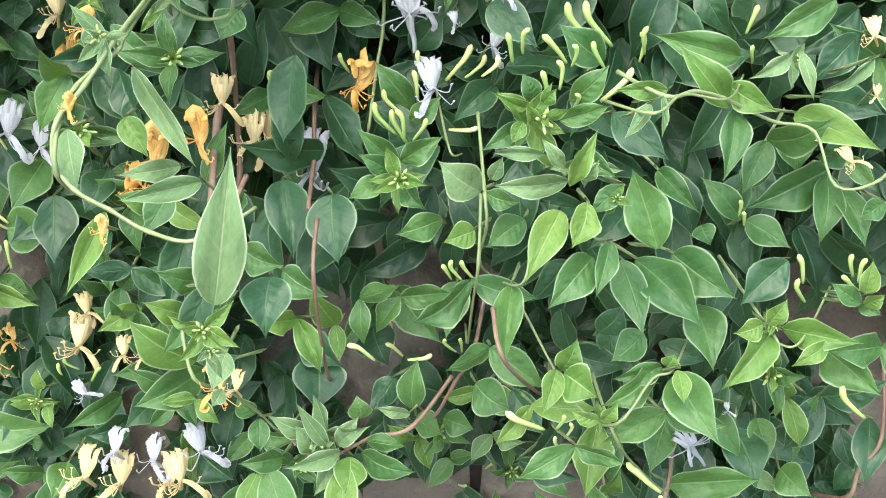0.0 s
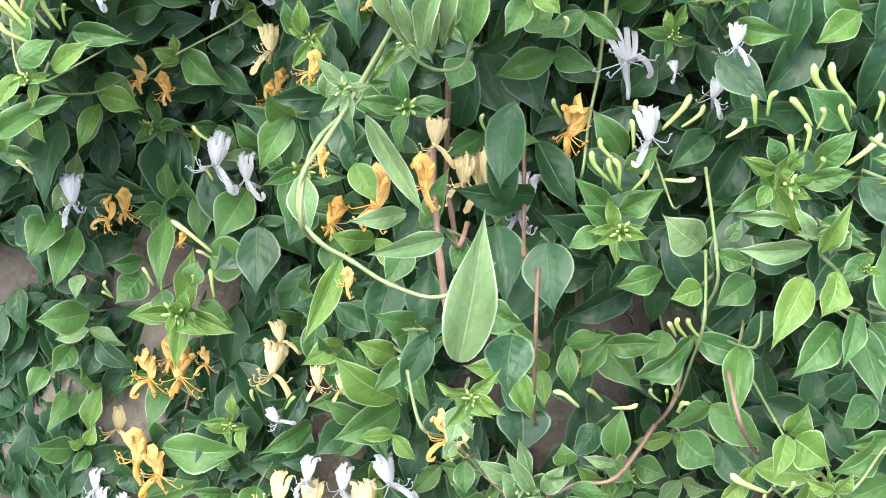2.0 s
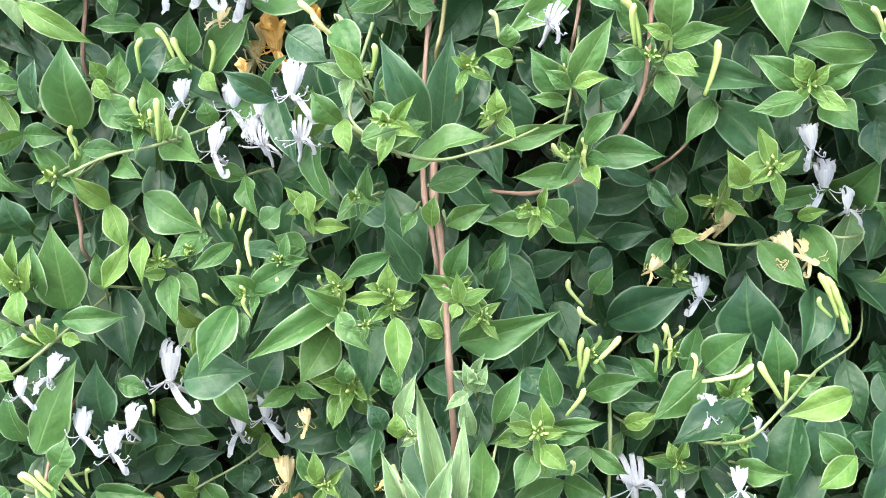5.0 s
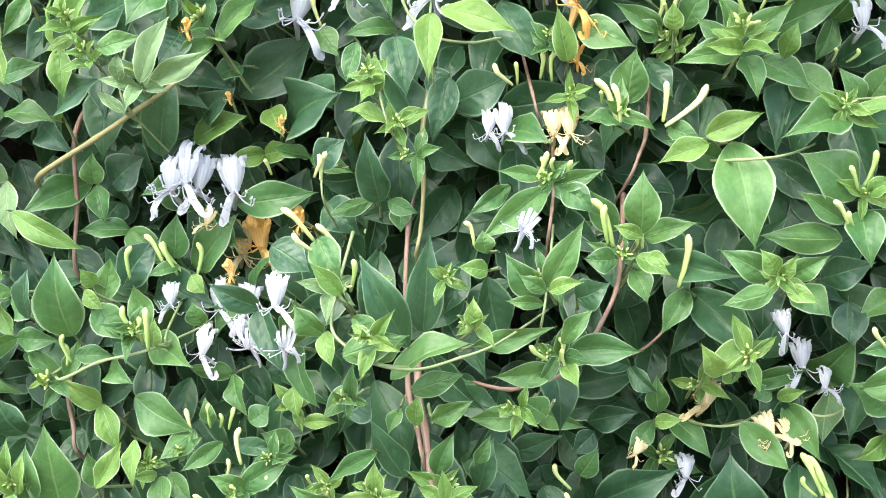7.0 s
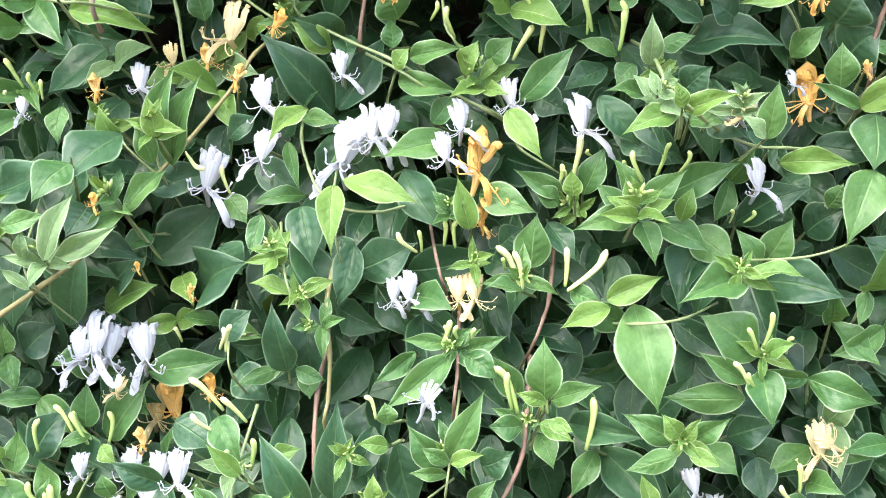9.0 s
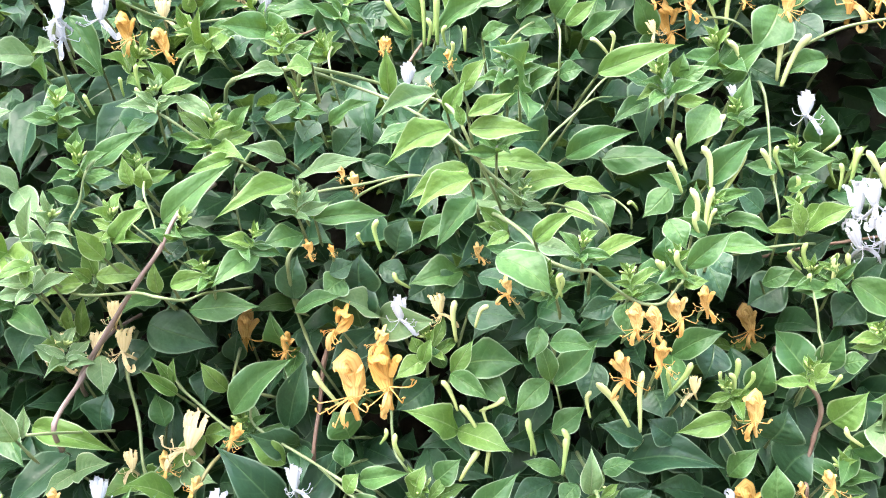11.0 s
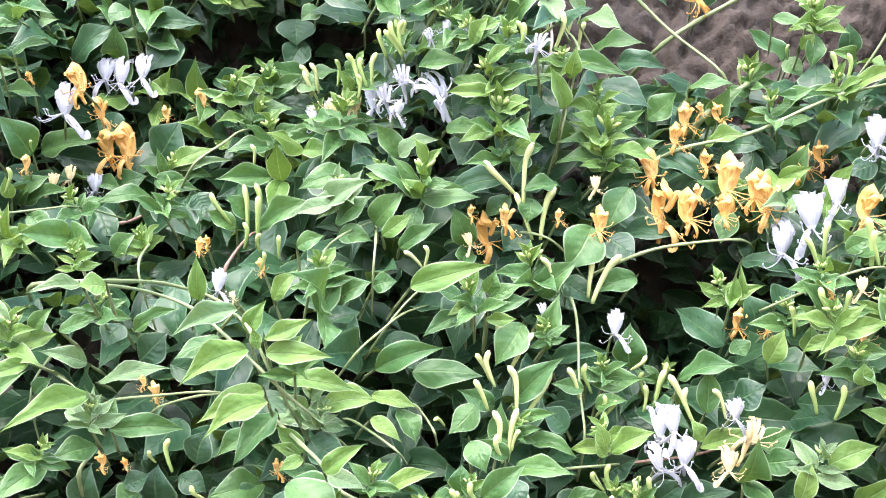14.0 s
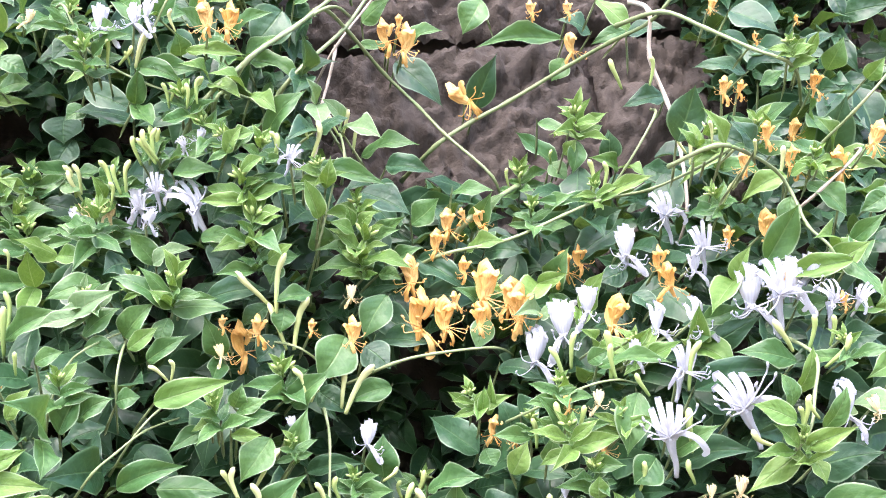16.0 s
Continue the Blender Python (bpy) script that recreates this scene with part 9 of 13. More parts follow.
leaf(s, "y", 0.041, 0.808, 1.251, 0.080, 0.811, 1.269, 0.020, -22)
tip(s, 0.042, 0.857, 1.231, 0.018, "y")
flower(s, "c", "front", 0.045, 0.876, 1.202, 0.055, 0.886, 1.230, 3)
flower(s, "w", "front", 0.028, 0.867, 1.154, 0.032, 0.876, 1.181, 16)
flower(s, "c", "front", -0.010, 0.848, 1.184, 0.003, 0.853, 1.197, 17)
s = shoot(-0.294, 0.957, 0.908, "mid green honeysuckle shoot with white and golden flowers")
leaf(s, "m", -0.314, 0.923, 0.899, -0.335, 0.889, 0.868, 0.034, 0)
leaf(s, "d", -0.232, 0.922, 0.941, -0.310, 0.881, 0.987, 0.038, 3)
leaf(s, "p", -0.305, 0.940, 0.922, -0.341, 0.915, 0.927, 0.011, 10)
leaf(s, "d", -0.307, 0.912, 0.865, -0.335, 0.878, 0.846, 0.033, 0)
leaf(s, "d", -0.302, 0.894, 0.879, -0.297, 0.858, 0.836, 0.036, 2)
leaf(s, "d", -0.351, 0.931, 0.910, -0.314, 0.907, 0.867, 0.038, 0)
leaf(s, "d", -0.258, 0.896, 0.900, -0.272, 0.869, 0.874, 0.027, 3)
bud(s, "p", -0.340, 0.920, 0.939, -0.351, 0.915, 0.956)
bud(s, "p", -0.339, 0.912, 0.910, -0.349, 0.904, 0.921)
flower(s, "w", "front", -0.336, 0.902, 0.914, -0.331, 0.916, 0.953, 2)
flower(s, "w", "front", -0.311, 0.910, 0.901, -0.316, 0.920, 0.934, -16)
flower(s, "o", "front", -0.295, 0.924, 0.964, -0.289, 0.931, 0.986, 24)
flower(s, "o", "front", -0.288, 0.928, 0.974, -0.283, 0.935, 0.995, 14)
flower(s, "o", "front", -0.242, 0.875, 0.879, -0.236, 0.889, 0.906, 14)
s = shoot(0.276, 0.906, 1.649, "mid green honeysuckle shoot with white and golden flowers, slender pale buds")
leaf(s, "m", 0.235, 0.856, 1.672, 0.257, 0.845, 1.679, 0.015, 1)
leaf(s, "d", 0.298, 0.857, 1.666, 0.320, 0.842, 1.679, 0.021, 6)
leaf(s, "d", 0.266, 0.860, 1.689, 0.288, 0.847, 1.698, 0.020, 6)
leaf(s, "m", 0.265, 0.851, 1.671, 0.238, 0.850, 1.669, 0.013, 3)
leaf(s, "m", 0.278, 0.845, 1.661, 0.251, 0.844, 1.664, 0.014, 3)
leaf(s, "d", 0.302, 0.867, 1.653, 0.281, 0.866, 1.636, 0.029, -2)
leaf(s, "d", 0.255, 0.870, 1.671, 0.225, 0.869, 1.659, 0.033, -6)
leaf(s, "m", 0.264, 0.848, 1.610, 0.280, 0.833, 1.630, 0.021, 10)
leaf(s, "m", 0.278, 0.842, 1.610, 0.293, 0.832, 1.611, 0.016, 1)
stem(s, "g", 0.0013, (0.259, 0.928, 1.847), (0.259, 0.874, 1.817), (0.260, 0.871, 1.795), (0.255, 0.863, 1.753), (0.252, 0.850, 1.715), (0.250, 0.890, 1.687))
stem(s, "r", 0.0013, (0.250, 0.942, 1.697), (0.278, 0.882, 1.696), (0.302, 0.874, 1.696), (0.332, 0.866, 1.697), (0.362, 0.862, 1.702), (0.391, 0.908, 1.708))
leaf(s, "m", 0.295, 0.850, 1.666, 0.327, 0.851, 1.632, 0.024, 8)
leaf(s, "y", 0.309, 0.854, 1.619, 0.300, 0.848, 1.637, 0.009, -6)
leaf(s, "y", 0.309, 0.840, 1.620, 0.322, 0.835, 1.635, 0.009, 1)
tip(s, 0.282, 0.843, 1.668, 0.016, "m")
tip(s, 0.265, 0.842, 1.713, 0.018, "y")
tip(s, 0.268, 0.846, 1.670, 0.016, "m")
tip(s, 0.305, 0.838, 1.624, 0.017, "y")
bud(s, "b", 0.260, 0.844, 1.678, 0.255, 0.831, 1.691)
bud(s, "b", 0.267, 0.848, 1.674, 0.268, 0.834, 1.694)
bud(s, "b", 0.272, 0.847, 1.658, 0.267, 0.834, 1.674)
bud(s, "p", 0.278, 0.846, 1.661, 0.278, 0.832, 1.683)
bud(s, "b", 0.287, 0.849, 1.668, 0.288, 0.835, 1.684)
bud(s, "b", 0.294, 0.845, 1.667, 0.291, 0.831, 1.685)
flower(s, "w", "front", 0.302, 0.839, 1.679, 0.297, 0.833, 1.709, 25)
flower(s, "o", "front", 0.241, 0.942, 1.631, 0.240, 0.936, 1.661, -23)
s = shoot(-0.131, 0.645, 0.884, "mid green honeysuckle shoot with cream and golden flowers")
leaf(s, "m", -0.101, 0.706, 0.906, -0.071, 0.693, 0.894, 0.021, 10)
leaf(s, "y", -0.173, 0.743, 0.853, -0.200, 0.734, 0.869, 0.019, 8)
leaf(s, "p", -0.119, 0.578, 0.897, -0.124, 0.570, 0.891, 0.009, -7)
flower(s, "o", "front", -0.124, 0.593, 0.875, -0.125, 0.605, 0.899, -13)
flower(s, "c", "front", -0.114, 0.584, 0.887, -0.113, 0.592, 0.903, -25)
s = shoot(0.586, 0.901, 1.924, "mid green honeysuckle shoot with white and golden flowers, slender pale buds")
leaf(s, "m", 0.594, 0.877, 1.950, 0.576, 0.876, 1.960, 0.017, -3)
stem(s, "w", 0.0023, (0.578, 0.944, 2.168), (0.577, 0.903, 2.139), (0.575, 0.914, 2.101), (0.584, 0.915, 2.059), (0.585, 0.908, 2.020), (0.582, 0.910, 1.958), (0.581, 0.960, 1.928))
stem(s, "w", 0.0014, (0.624, 0.843, 1.922), (0.647, 0.801, 1.939), (0.696, 0.818, 1.973), (0.719, 0.876, 1.990))
tip(s, 0.579, 0.841, 1.944, 0.018, "m")
bud(s, "p", 0.570, 0.863, 1.994, 0.561, 0.851, 2.007)
bud(s, "p", 0.565, 0.849, 1.980, 0.557, 0.835, 1.999)
bud(s, "p", 0.619, 0.810, 1.954, 0.618, 0.794, 1.973)
bud(s, "b", 0.576, 0.826, 1.939, 0.587, 0.811, 1.949)
flower(s, "w", "upright", 0.560, 0.900, 1.932, 0.546, 0.882, 1.973, -11)
flower(s, "o", "front", 0.609, 0.830, 1.902, 0.606, 0.824, 1.929, -13)
flower(s, "o", "front", 0.566, 0.810, 1.899, 0.568, 0.805, 1.915, -8)
s = shoot(-0.067, 0.852, 1.727, "mid green honeysuckle shoot with golden flowers")
leaf(s, "m", -0.064, 0.794, 1.746, -0.014, 0.787, 1.741, 0.017, 5)
leaf(s, "m", -0.066, 0.805, 1.748, -0.060, 0.798, 1.767, 0.011, 3)
leaf(s, "p", -0.074, 0.786, 1.747, -0.069, 0.775, 1.774, 0.010, -3)
leaf(s, "m", -0.072, 0.790, 1.736, -0.100, 0.775, 1.727, 0.018, 1)
leaf(s, "y", -0.100, 0.770, 1.730, -0.121, 0.757, 1.735, 0.010, 8)
leaf(s, "m", -0.099, 0.771, 1.725, -0.128, 0.753, 1.704, 0.018, -6)
leaf(s, "d", -0.087, 0.822, 1.698, -0.080, 0.813, 1.727, 0.023, -1)
leaf(s, "d", -0.039, 0.828, 1.694, -0.038, 0.818, 1.723, 0.032, -11)
leaf(s, "d", -0.027, 0.833, 1.715, -0.009, 0.830, 1.702, 0.018, -2)
leaf(s, "m", -0.051, 0.812, 1.706, -0.065, 0.804, 1.696, 0.022, -10)
leaf(s, "d", -0.059, 0.806, 1.710, -0.042, 0.803, 1.716, 0.015, 1)
leaf(s, "d", -0.014, 0.820, 1.721, -0.004, 0.813, 1.742, 0.023, -3)
leaf(s, "m", -0.085, 0.810, 1.688, -0.052, 0.803, 1.694, 0.014, -9)
leaf(s, "m", -0.103, 0.947, 1.706, -0.138, 0.931, 1.702, 0.015, 0)
leaf(s, "d", -0.045, 0.842, 1.675, -0.045, 0.822, 1.718, 0.031, 5)
stem(s, "g", 0.0010, (-0.173, 0.822, 1.840), (-0.153, 0.788, 1.824), (-0.130, 0.806, 1.805), (-0.117, 0.816, 1.798), (-0.095, 0.818, 1.782), (-0.086, 0.818, 1.774), (-0.063, 0.867, 1.754))
stem(s, "g", 0.0009, (-0.050, 0.837, 1.752), (-0.029, 0.766, 1.754), (0.000, 0.736, 1.756), (0.021, 0.764, 1.758))
tip(s, -0.071, 0.769, 1.751, 0.017, "p")
tip(s, -0.103, 0.768, 1.731, 0.014, "m")
bud(s, "b", -0.019, 0.746, 1.713, -0.015, 0.733, 1.730)
bud(s, "b", -0.030, 0.754, 1.720, -0.030, 0.742, 1.726)
flower(s, "o", "front", -0.035, 0.802, 1.760, -0.037, 0.799, 1.774, -8)
flower(s, "o", "front", -0.044, 0.807, 1.770, -0.043, 0.805, 1.780, -22)
flower(s, "o", "front", -0.068, 0.788, 1.718, -0.070, 0.785, 1.731, -23)
flower(s, "o", "front", -0.053, 0.786, 1.718, -0.055, 0.784, 1.726, -10)
s = shoot(0.175, 0.708, 1.022, "light green honeysuckle shoot with pointed oval leaves")
leaf(s, "y", 0.156, 0.648, 1.033, 0.126, 0.651, 1.067, 0.019, 8)
leaf(s, "y", 0.155, 0.653, 1.044, 0.179, 0.634, 1.035, 0.017, 10)
leaf(s, "m", 0.159, 0.648, 1.031, 0.151, 0.625, 0.998, 0.017, -3)
leaf(s, "m", 0.168, 0.686, 1.050, 0.116, 0.685, 1.064, 0.020, 3)
leaf(s, "d", 0.243, 0.721, 1.069, 0.202, 0.710, 1.043, 0.027, -8)
leaf(s, "m", 0.214, 0.673, 1.086, 0.173, 0.665, 1.066, 0.020, -11)
leaf(s, "d", 0.238, 0.698, 1.060, 0.209, 0.687, 1.034, 0.021, -2)
leaf(s, "y", 0.201, 0.678, 1.019, 0.242, 0.643, 1.009, 0.021, -11)
leaf(s, "d", 0.218, 0.691, 1.024, 0.249, 0.667, 1.022, 0.022, -7)
leaf(s, "p", 0.183, 0.637, 1.065, 0.160, 0.631, 1.054, 0.009, -6)
leaf(s, "p", 0.191, 0.646, 1.064, 0.196, 0.630, 1.042, 0.008, 10)
leaf(s, "p", 0.231, 0.648, 1.060, 0.200, 0.641, 1.043, 0.008, -11)
stem(s, "g", 0.0009, (0.081, 0.595, 1.054), (0.101, 0.567, 1.057), (0.118, 0.587, 1.060), (0.145, 0.607, 1.051), (0.168, 0.674, 1.043))
tip(s, 0.192, 0.661, 1.055, 0.012, "p")
bud(s, "b", 0.169, 0.661, 1.054, 0.168, 0.656, 1.066)
bud(s, "b", 0.168, 0.677, 1.066, 0.172, 0.674, 1.083)
s = shoot(0.685, 0.878, 2.033, "mid green honeysuckle shoot with golden flowers")
leaf(s, "m", 0.694, 0.838, 2.050, 0.701, 0.814, 2.069, 0.021, 3)
leaf(s, "d", 0.675, 0.837, 2.068, 0.694, 0.813, 2.071, 0.019, -9)
leaf(s, "y", 0.663, 0.818, 2.055, 0.643, 0.814, 2.071, 0.011, 10)
leaf(s, "y", 0.665, 0.817, 2.054, 0.671, 0.799, 2.068, 0.010, 7)
leaf(s, "y", 0.654, 0.828, 2.047, 0.672, 0.808, 2.048, 0.012, 10)
leaf(s, "m", 0.641, 0.855, 2.047, 0.656, 0.836, 2.051, 0.016, -11)
leaf(s, "y", 0.715, 0.818, 2.033, 0.724, 0.799, 2.044, 0.016, 5)
leaf(s, "d", 0.698, 0.876, 1.989, 0.707, 0.838, 2.029, 0.036, 3)
leaf(s, "m", 0.711, 0.845, 1.982, 0.725, 0.832, 1.969, 0.017, 9)
stem(s, "g", 0.0021, (0.561, 0.944, 2.145), (0.577, 0.877, 2.126), (0.601, 0.850, 2.097), (0.627, 0.830, 2.069), (0.657, 0.824, 2.049), (0.682, 0.869, 2.032))
tip(s, 0.652, 0.814, 2.058, 0.016, "y")
flower(s, "o", "front", 0.673, 0.832, 2.023, 0.677, 0.826, 2.044, -1)
flower(s, "o", "front", 0.661, 0.812, 2.079, 0.661, 0.810, 2.087, -6)
s = shoot(-0.226, 0.877, 1.854, "mid green honeysuckle shoot with white flowers")
stem(s, "g", 0.0013, (-0.231, 0.838, 1.862), (-0.222, 0.780, 1.889), (-0.209, 0.770, 1.925), (-0.206, 0.764, 1.962), (-0.199, 0.775, 1.993), (-0.194, 0.797, 2.008), (-0.182, 0.819, 2.011), (-0.168, 0.895, 2.015))
leaf(s, "d", -0.267, 0.904, 1.867, -0.221, 0.871, 1.887, 0.028, 8)
leaf(s, "m", -0.222, 0.811, 1.856, -0.240, 0.794, 1.840, 0.018, -3)
leaf(s, "m", -0.245, 0.833, 1.872, -0.238, 0.803, 1.885, 0.018, 6)
leaf(s, "m", -0.221, 0.885, 1.889, -0.240, 0.867, 1.896, 0.016, 1)
tip(s, -0.227, 0.789, 1.837, 0.017, "m")
flower(s, "w", "front", -0.215, 0.772, 1.887, -0.216, 0.766, 1.916, -22)
flower(s, "w", "front", -0.213, 0.782, 1.879, -0.224, 0.778, 1.902, 1)
s = shoot(-0.057, 0.884, 1.102, "mid green honeysuckle shoot with slender pale buds")
leaf(s, "m", -0.045, 0.865, 1.170, -0.030, 0.861, 1.191, 0.017, 2)
leaf(s, "d", -0.071, 0.864, 1.165, -0.059, 0.846, 1.134, 0.023, 5)
leaf(s, "d", -0.035, 0.874, 1.146, 0.026, 0.855, 1.174, 0.032, 3)
leaf(s, "m", -0.054, 0.837, 1.106, -0.013, 0.826, 1.120, 0.020, -3)
leaf(s, "d", -0.045, 0.855, 1.123, -0.012, 0.841, 1.118, 0.017, 3)
leaf(s, "d", -0.037, 0.859, 1.093, -0.000, 0.846, 1.096, 0.020, 11)
leaf(s, "y", -0.028, 0.831, 1.085, -0.006, 0.825, 1.095, 0.013, -2)
leaf(s, "d", -0.014, 0.861, 1.140, 0.004, 0.850, 1.131, 0.020, -3)
leaf(s, "m", -0.065, 0.864, 1.067, -0.054, 0.844, 1.040, 0.023, 7)
leaf(s, "d", -0.098, 0.880, 1.035, -0.078, 0.853, 0.989, 0.037, 8)
leaf(s, "d", -0.070, 0.876, 1.028, -0.038, 0.862, 1.011, 0.024, -6)
tip(s, -0.049, 0.838, 1.134, 0.014, "m")
bud(s, "p", -0.044, 0.846, 1.152, -0.054, 0.840, 1.170)
bud(s, "p", -0.052, 0.864, 1.161, -0.058, 0.860, 1.183)
bud(s, "b", -0.062, 0.836, 1.129, -0.070, 0.831, 1.148)
bud(s, "b", -0.059, 0.831, 1.113, -0.053, 0.831, 1.142)
bud(s, "b", -0.055, 0.833, 1.116, -0.052, 0.833, 1.147)
bud(s, "b", -0.051, 0.839, 1.134, -0.045, 0.834, 1.148)
bud(s, "p", -0.049, 0.837, 1.126, -0.029, 0.835, 1.147)
bud(s, "b", -0.068, 0.764, 1.118, -0.057, 0.762, 1.138)
bud(s, "p", -0.066, 0.790, 1.067, -0.069, 0.783, 1.079)
bud(s, "p", -0.054, 0.855, 1.041, -0.053, 0.848, 1.053)
s = shoot(-0.415, 0.839, 1.037, "light green honeysuckle shoot with one white flower and slender pale buds")
leaf(s, "m", -0.414, 0.764, 1.016, -0.388, 0.769, 1.025, 0.012, 8)
leaf(s, "y", -0.440, 0.820, 0.994, -0.427, 0.811, 0.975, 0.013, 5)
leaf(s, "m", -0.432, 0.803, 1.090, -0.397, 0.813, 1.155, 0.030, 0)
leaf(s, "m", -0.440, 0.810, 1.097, -0.446, 0.806, 1.138, 0.022, -7)
leaf(s, "m", -0.414, 0.790, 1.083, -0.404, 0.794, 1.105, 0.020, 8)
leaf(s, "m", -0.441, 0.773, 1.077, -0.453, 0.757, 1.071, 0.018, -6)
leaf(s, "m", -0.395, 0.917, 1.046, -0.366, 0.919, 1.049, 0.028, 10)
leaf(s, "m", -0.399, 0.816, 1.056, -0.354, 0.815, 1.050, 0.017, 2)
leaf(s, "d", -0.406, 0.817, 1.043, -0.372, 0.824, 1.057, 0.018, -2)
leaf(s, "m", -0.415, 0.759, 1.049, -0.390, 0.766, 1.064, 0.017, 1)
leaf(s, "y", -0.396, 0.767, 1.043, -0.369, 0.775, 1.062, 0.015, -9)
leaf(s, "y", -0.421, 0.767, 1.039, -0.428, 0.747, 1.021, 0.013, -3)
leaf(s, "m", -0.448, 0.772, 0.993, -0.394, 0.785, 1.016, 0.019, -8)
leaf(s, "m", -0.461, 0.794, 0.998, -0.475, 0.789, 1.026, 0.025, 11)
leaf(s, "d", -0.432, 0.784, 1.053, -0.446, 0.769, 1.050, 0.014, 1)
stem(s, "r", 0.0016, (-0.421, 0.878, 1.115), (-0.425, 0.815, 1.089), (-0.429, 0.794, 1.047), (-0.433, 0.830, 1.020))
tip(s, -0.411, 0.767, 1.037, 0.017, "y")
bud(s, "b", -0.412, 0.780, 1.064, -0.433, 0.774, 1.087)
bud(s, "b", -0.420, 0.783, 1.071, -0.432, 0.776, 1.088)
bud(s, "b", -0.409, 0.783, 1.067, -0.421, 0.779, 1.089)
bud(s, "b", -0.402, 0.785, 1.066, -0.409, 0.780, 1.084)
bud(s, "b", -0.399, 0.797, 1.062, -0.406, 0.793, 1.084)
bud(s, "b", -0.400, 0.807, 1.062, -0.394, 0.801, 1.076)
bud(s, "b", -0.411, 0.775, 1.058, -0.425, 0.769, 1.077)
flower(s, "w", "front", -0.399, 0.804, 1.092, -0.400, 0.814, 1.121, 12)
s = shoot(-0.040, 0.854, 0.788, "mid green honeysuckle shoot with one golden flower")
leaf(s, "m", -0.045, 0.871, 0.816, -0.081, 0.828, 0.778, 0.033, -8)
leaf(s, "m", -0.034, 0.806, 0.843, 0.000, 0.775, 0.814, 0.030, 8)
leaf(s, "d", -0.053, 0.830, 0.798, -0.040, 0.808, 0.776, 0.034, -5)
bud(s, "p", -0.047, 0.744, 0.819, -0.067, 0.738, 0.831)
bud(s, "p", -0.029, 0.781, 0.801, -0.042, 0.775, 0.813)
flower(s, "o", "front", -0.040, 0.814, 0.806, -0.040, 0.823, 0.824, -8)
s = shoot(-0.318, 0.839, 1.467, "light green honeysuckle shoot with one golden flower")
leaf(s, "m", -0.280, 0.805, 1.529, -0.301, 0.784, 1.506, 0.026, -3)
leaf(s, "p", -0.289, 0.761, 1.470, -0.265, 0.760, 1.508, 0.017, 0)
leaf(s, "p", -0.291, 0.777, 1.468, -0.247, 0.780, 1.486, 0.015, 7)
leaf(s, "d", -0.277, 0.821, 1.501, -0.290, 0.806, 1.482, 0.028, 2)
leaf(s, "d", -0.353, 0.855, 1.517, -0.300, 0.824, 1.530, 0.030, -9)
leaf(s, "y", -0.343, 0.793, 1.505, -0.322, 0.793, 1.534, 0.014, -2)
leaf(s, "y", -0.349, 0.790, 1.498, -0.346, 0.789, 1.531, 0.015, -55)
leaf(s, "y", -0.347, 0.790, 1.498, -0.346, 0.784, 1.464, 0.016, -6)
leaf(s, "m", -0.315, 0.767, 1.493, -0.285, 0.766, 1.498, 0.015, 2)
leaf(s, "p", -0.304, 0.768, 1.472, -0.301, 0.763, 1.491, 0.010, 9)
leaf(s, "p", -0.305, 0.773, 1.453, -0.321, 0.771, 1.468, 0.008, 15)
tip(s, -0.323, 0.774, 1.489, 0.016, "y")
tip(s, -0.293, 0.774, 1.471, 0.021, "p")
tip(s, -0.333, 0.778, 1.508, 0.018, "y")
flower(s, "o", "front", -0.269, 0.804, 1.495, -0.267, 0.805, 1.508, -5)
s = shoot(-0.414, 0.975, 0.586, "dark green honeysuckle shoot with white and golden flowers, a reddish stem")
leaf(s, "d", -0.452, 0.941, 0.607, -0.441, 0.925, 0.590, 0.027, -10)
leaf(s, "m", -0.433, 0.918, 0.592, -0.377, 0.929, 0.609, 0.024, 8)
leaf(s, "d", -0.417, 0.947, 0.608, -0.389, 0.942, 0.601, 0.022, -2)
leaf(s, "d", -0.360, 0.927, 0.576, -0.380, 0.900, 0.565, 0.019, -7)
leaf(s, "d", -0.400, 0.937, 0.579, -0.400, 0.915, 0.563, 0.024, -2)
leaf(s, "d", -0.385, 0.945, 0.607, -0.395, 0.920, 0.594, 0.033, 2)
stem(s, "r", 0.0016, (-0.405, 0.988, 0.620), (-0.398, 0.941, 0.649), (-0.386, 0.946, 0.697), (-0.379, 0.999, 0.726))
flower(s, "o", "front", -0.437, 0.914, 0.614, -0.436, 0.934, 0.654, -22)
flower(s, "o", "front", -0.414, 0.910, 0.605, -0.418, 0.928, 0.643, 17)
flower(s, "w", "front", -0.424, 0.894, 0.567, -0.428, 0.910, 0.598, 3)
s = shoot(-0.041, 0.872, 1.442, "mid green honeysuckle shoot with white and golden flowers, slender pale buds")
leaf(s, "y", -0.030, 0.809, 1.457, -0.034, 0.802, 1.492, 0.016, 7)
leaf(s, "m", -0.021, 0.832, 1.479, 0.014, 0.820, 1.462, 0.023, 0)
leaf(s, "d", -0.012, 0.839, 1.443, 0.005, 0.836, 1.453, 0.019, 6)
stem(s, "g", 0.0012, (-0.143, 0.926, 1.555), (-0.138, 0.860, 1.530), (-0.133, 0.845, 1.507), (-0.124, 0.818, 1.492), (-0.110, 0.807, 1.480), (-0.089, 0.812, 1.475), (-0.074, 0.817, 1.476), (-0.046, 0.878, 1.479))
tip(s, -0.030, 0.810, 1.436, 0.015, "y")
tip(s, -0.042, 0.811, 1.470, 0.015, "m")
bud(s, "p", -0.066, 0.817, 1.446, -0.074, 0.807, 1.463)
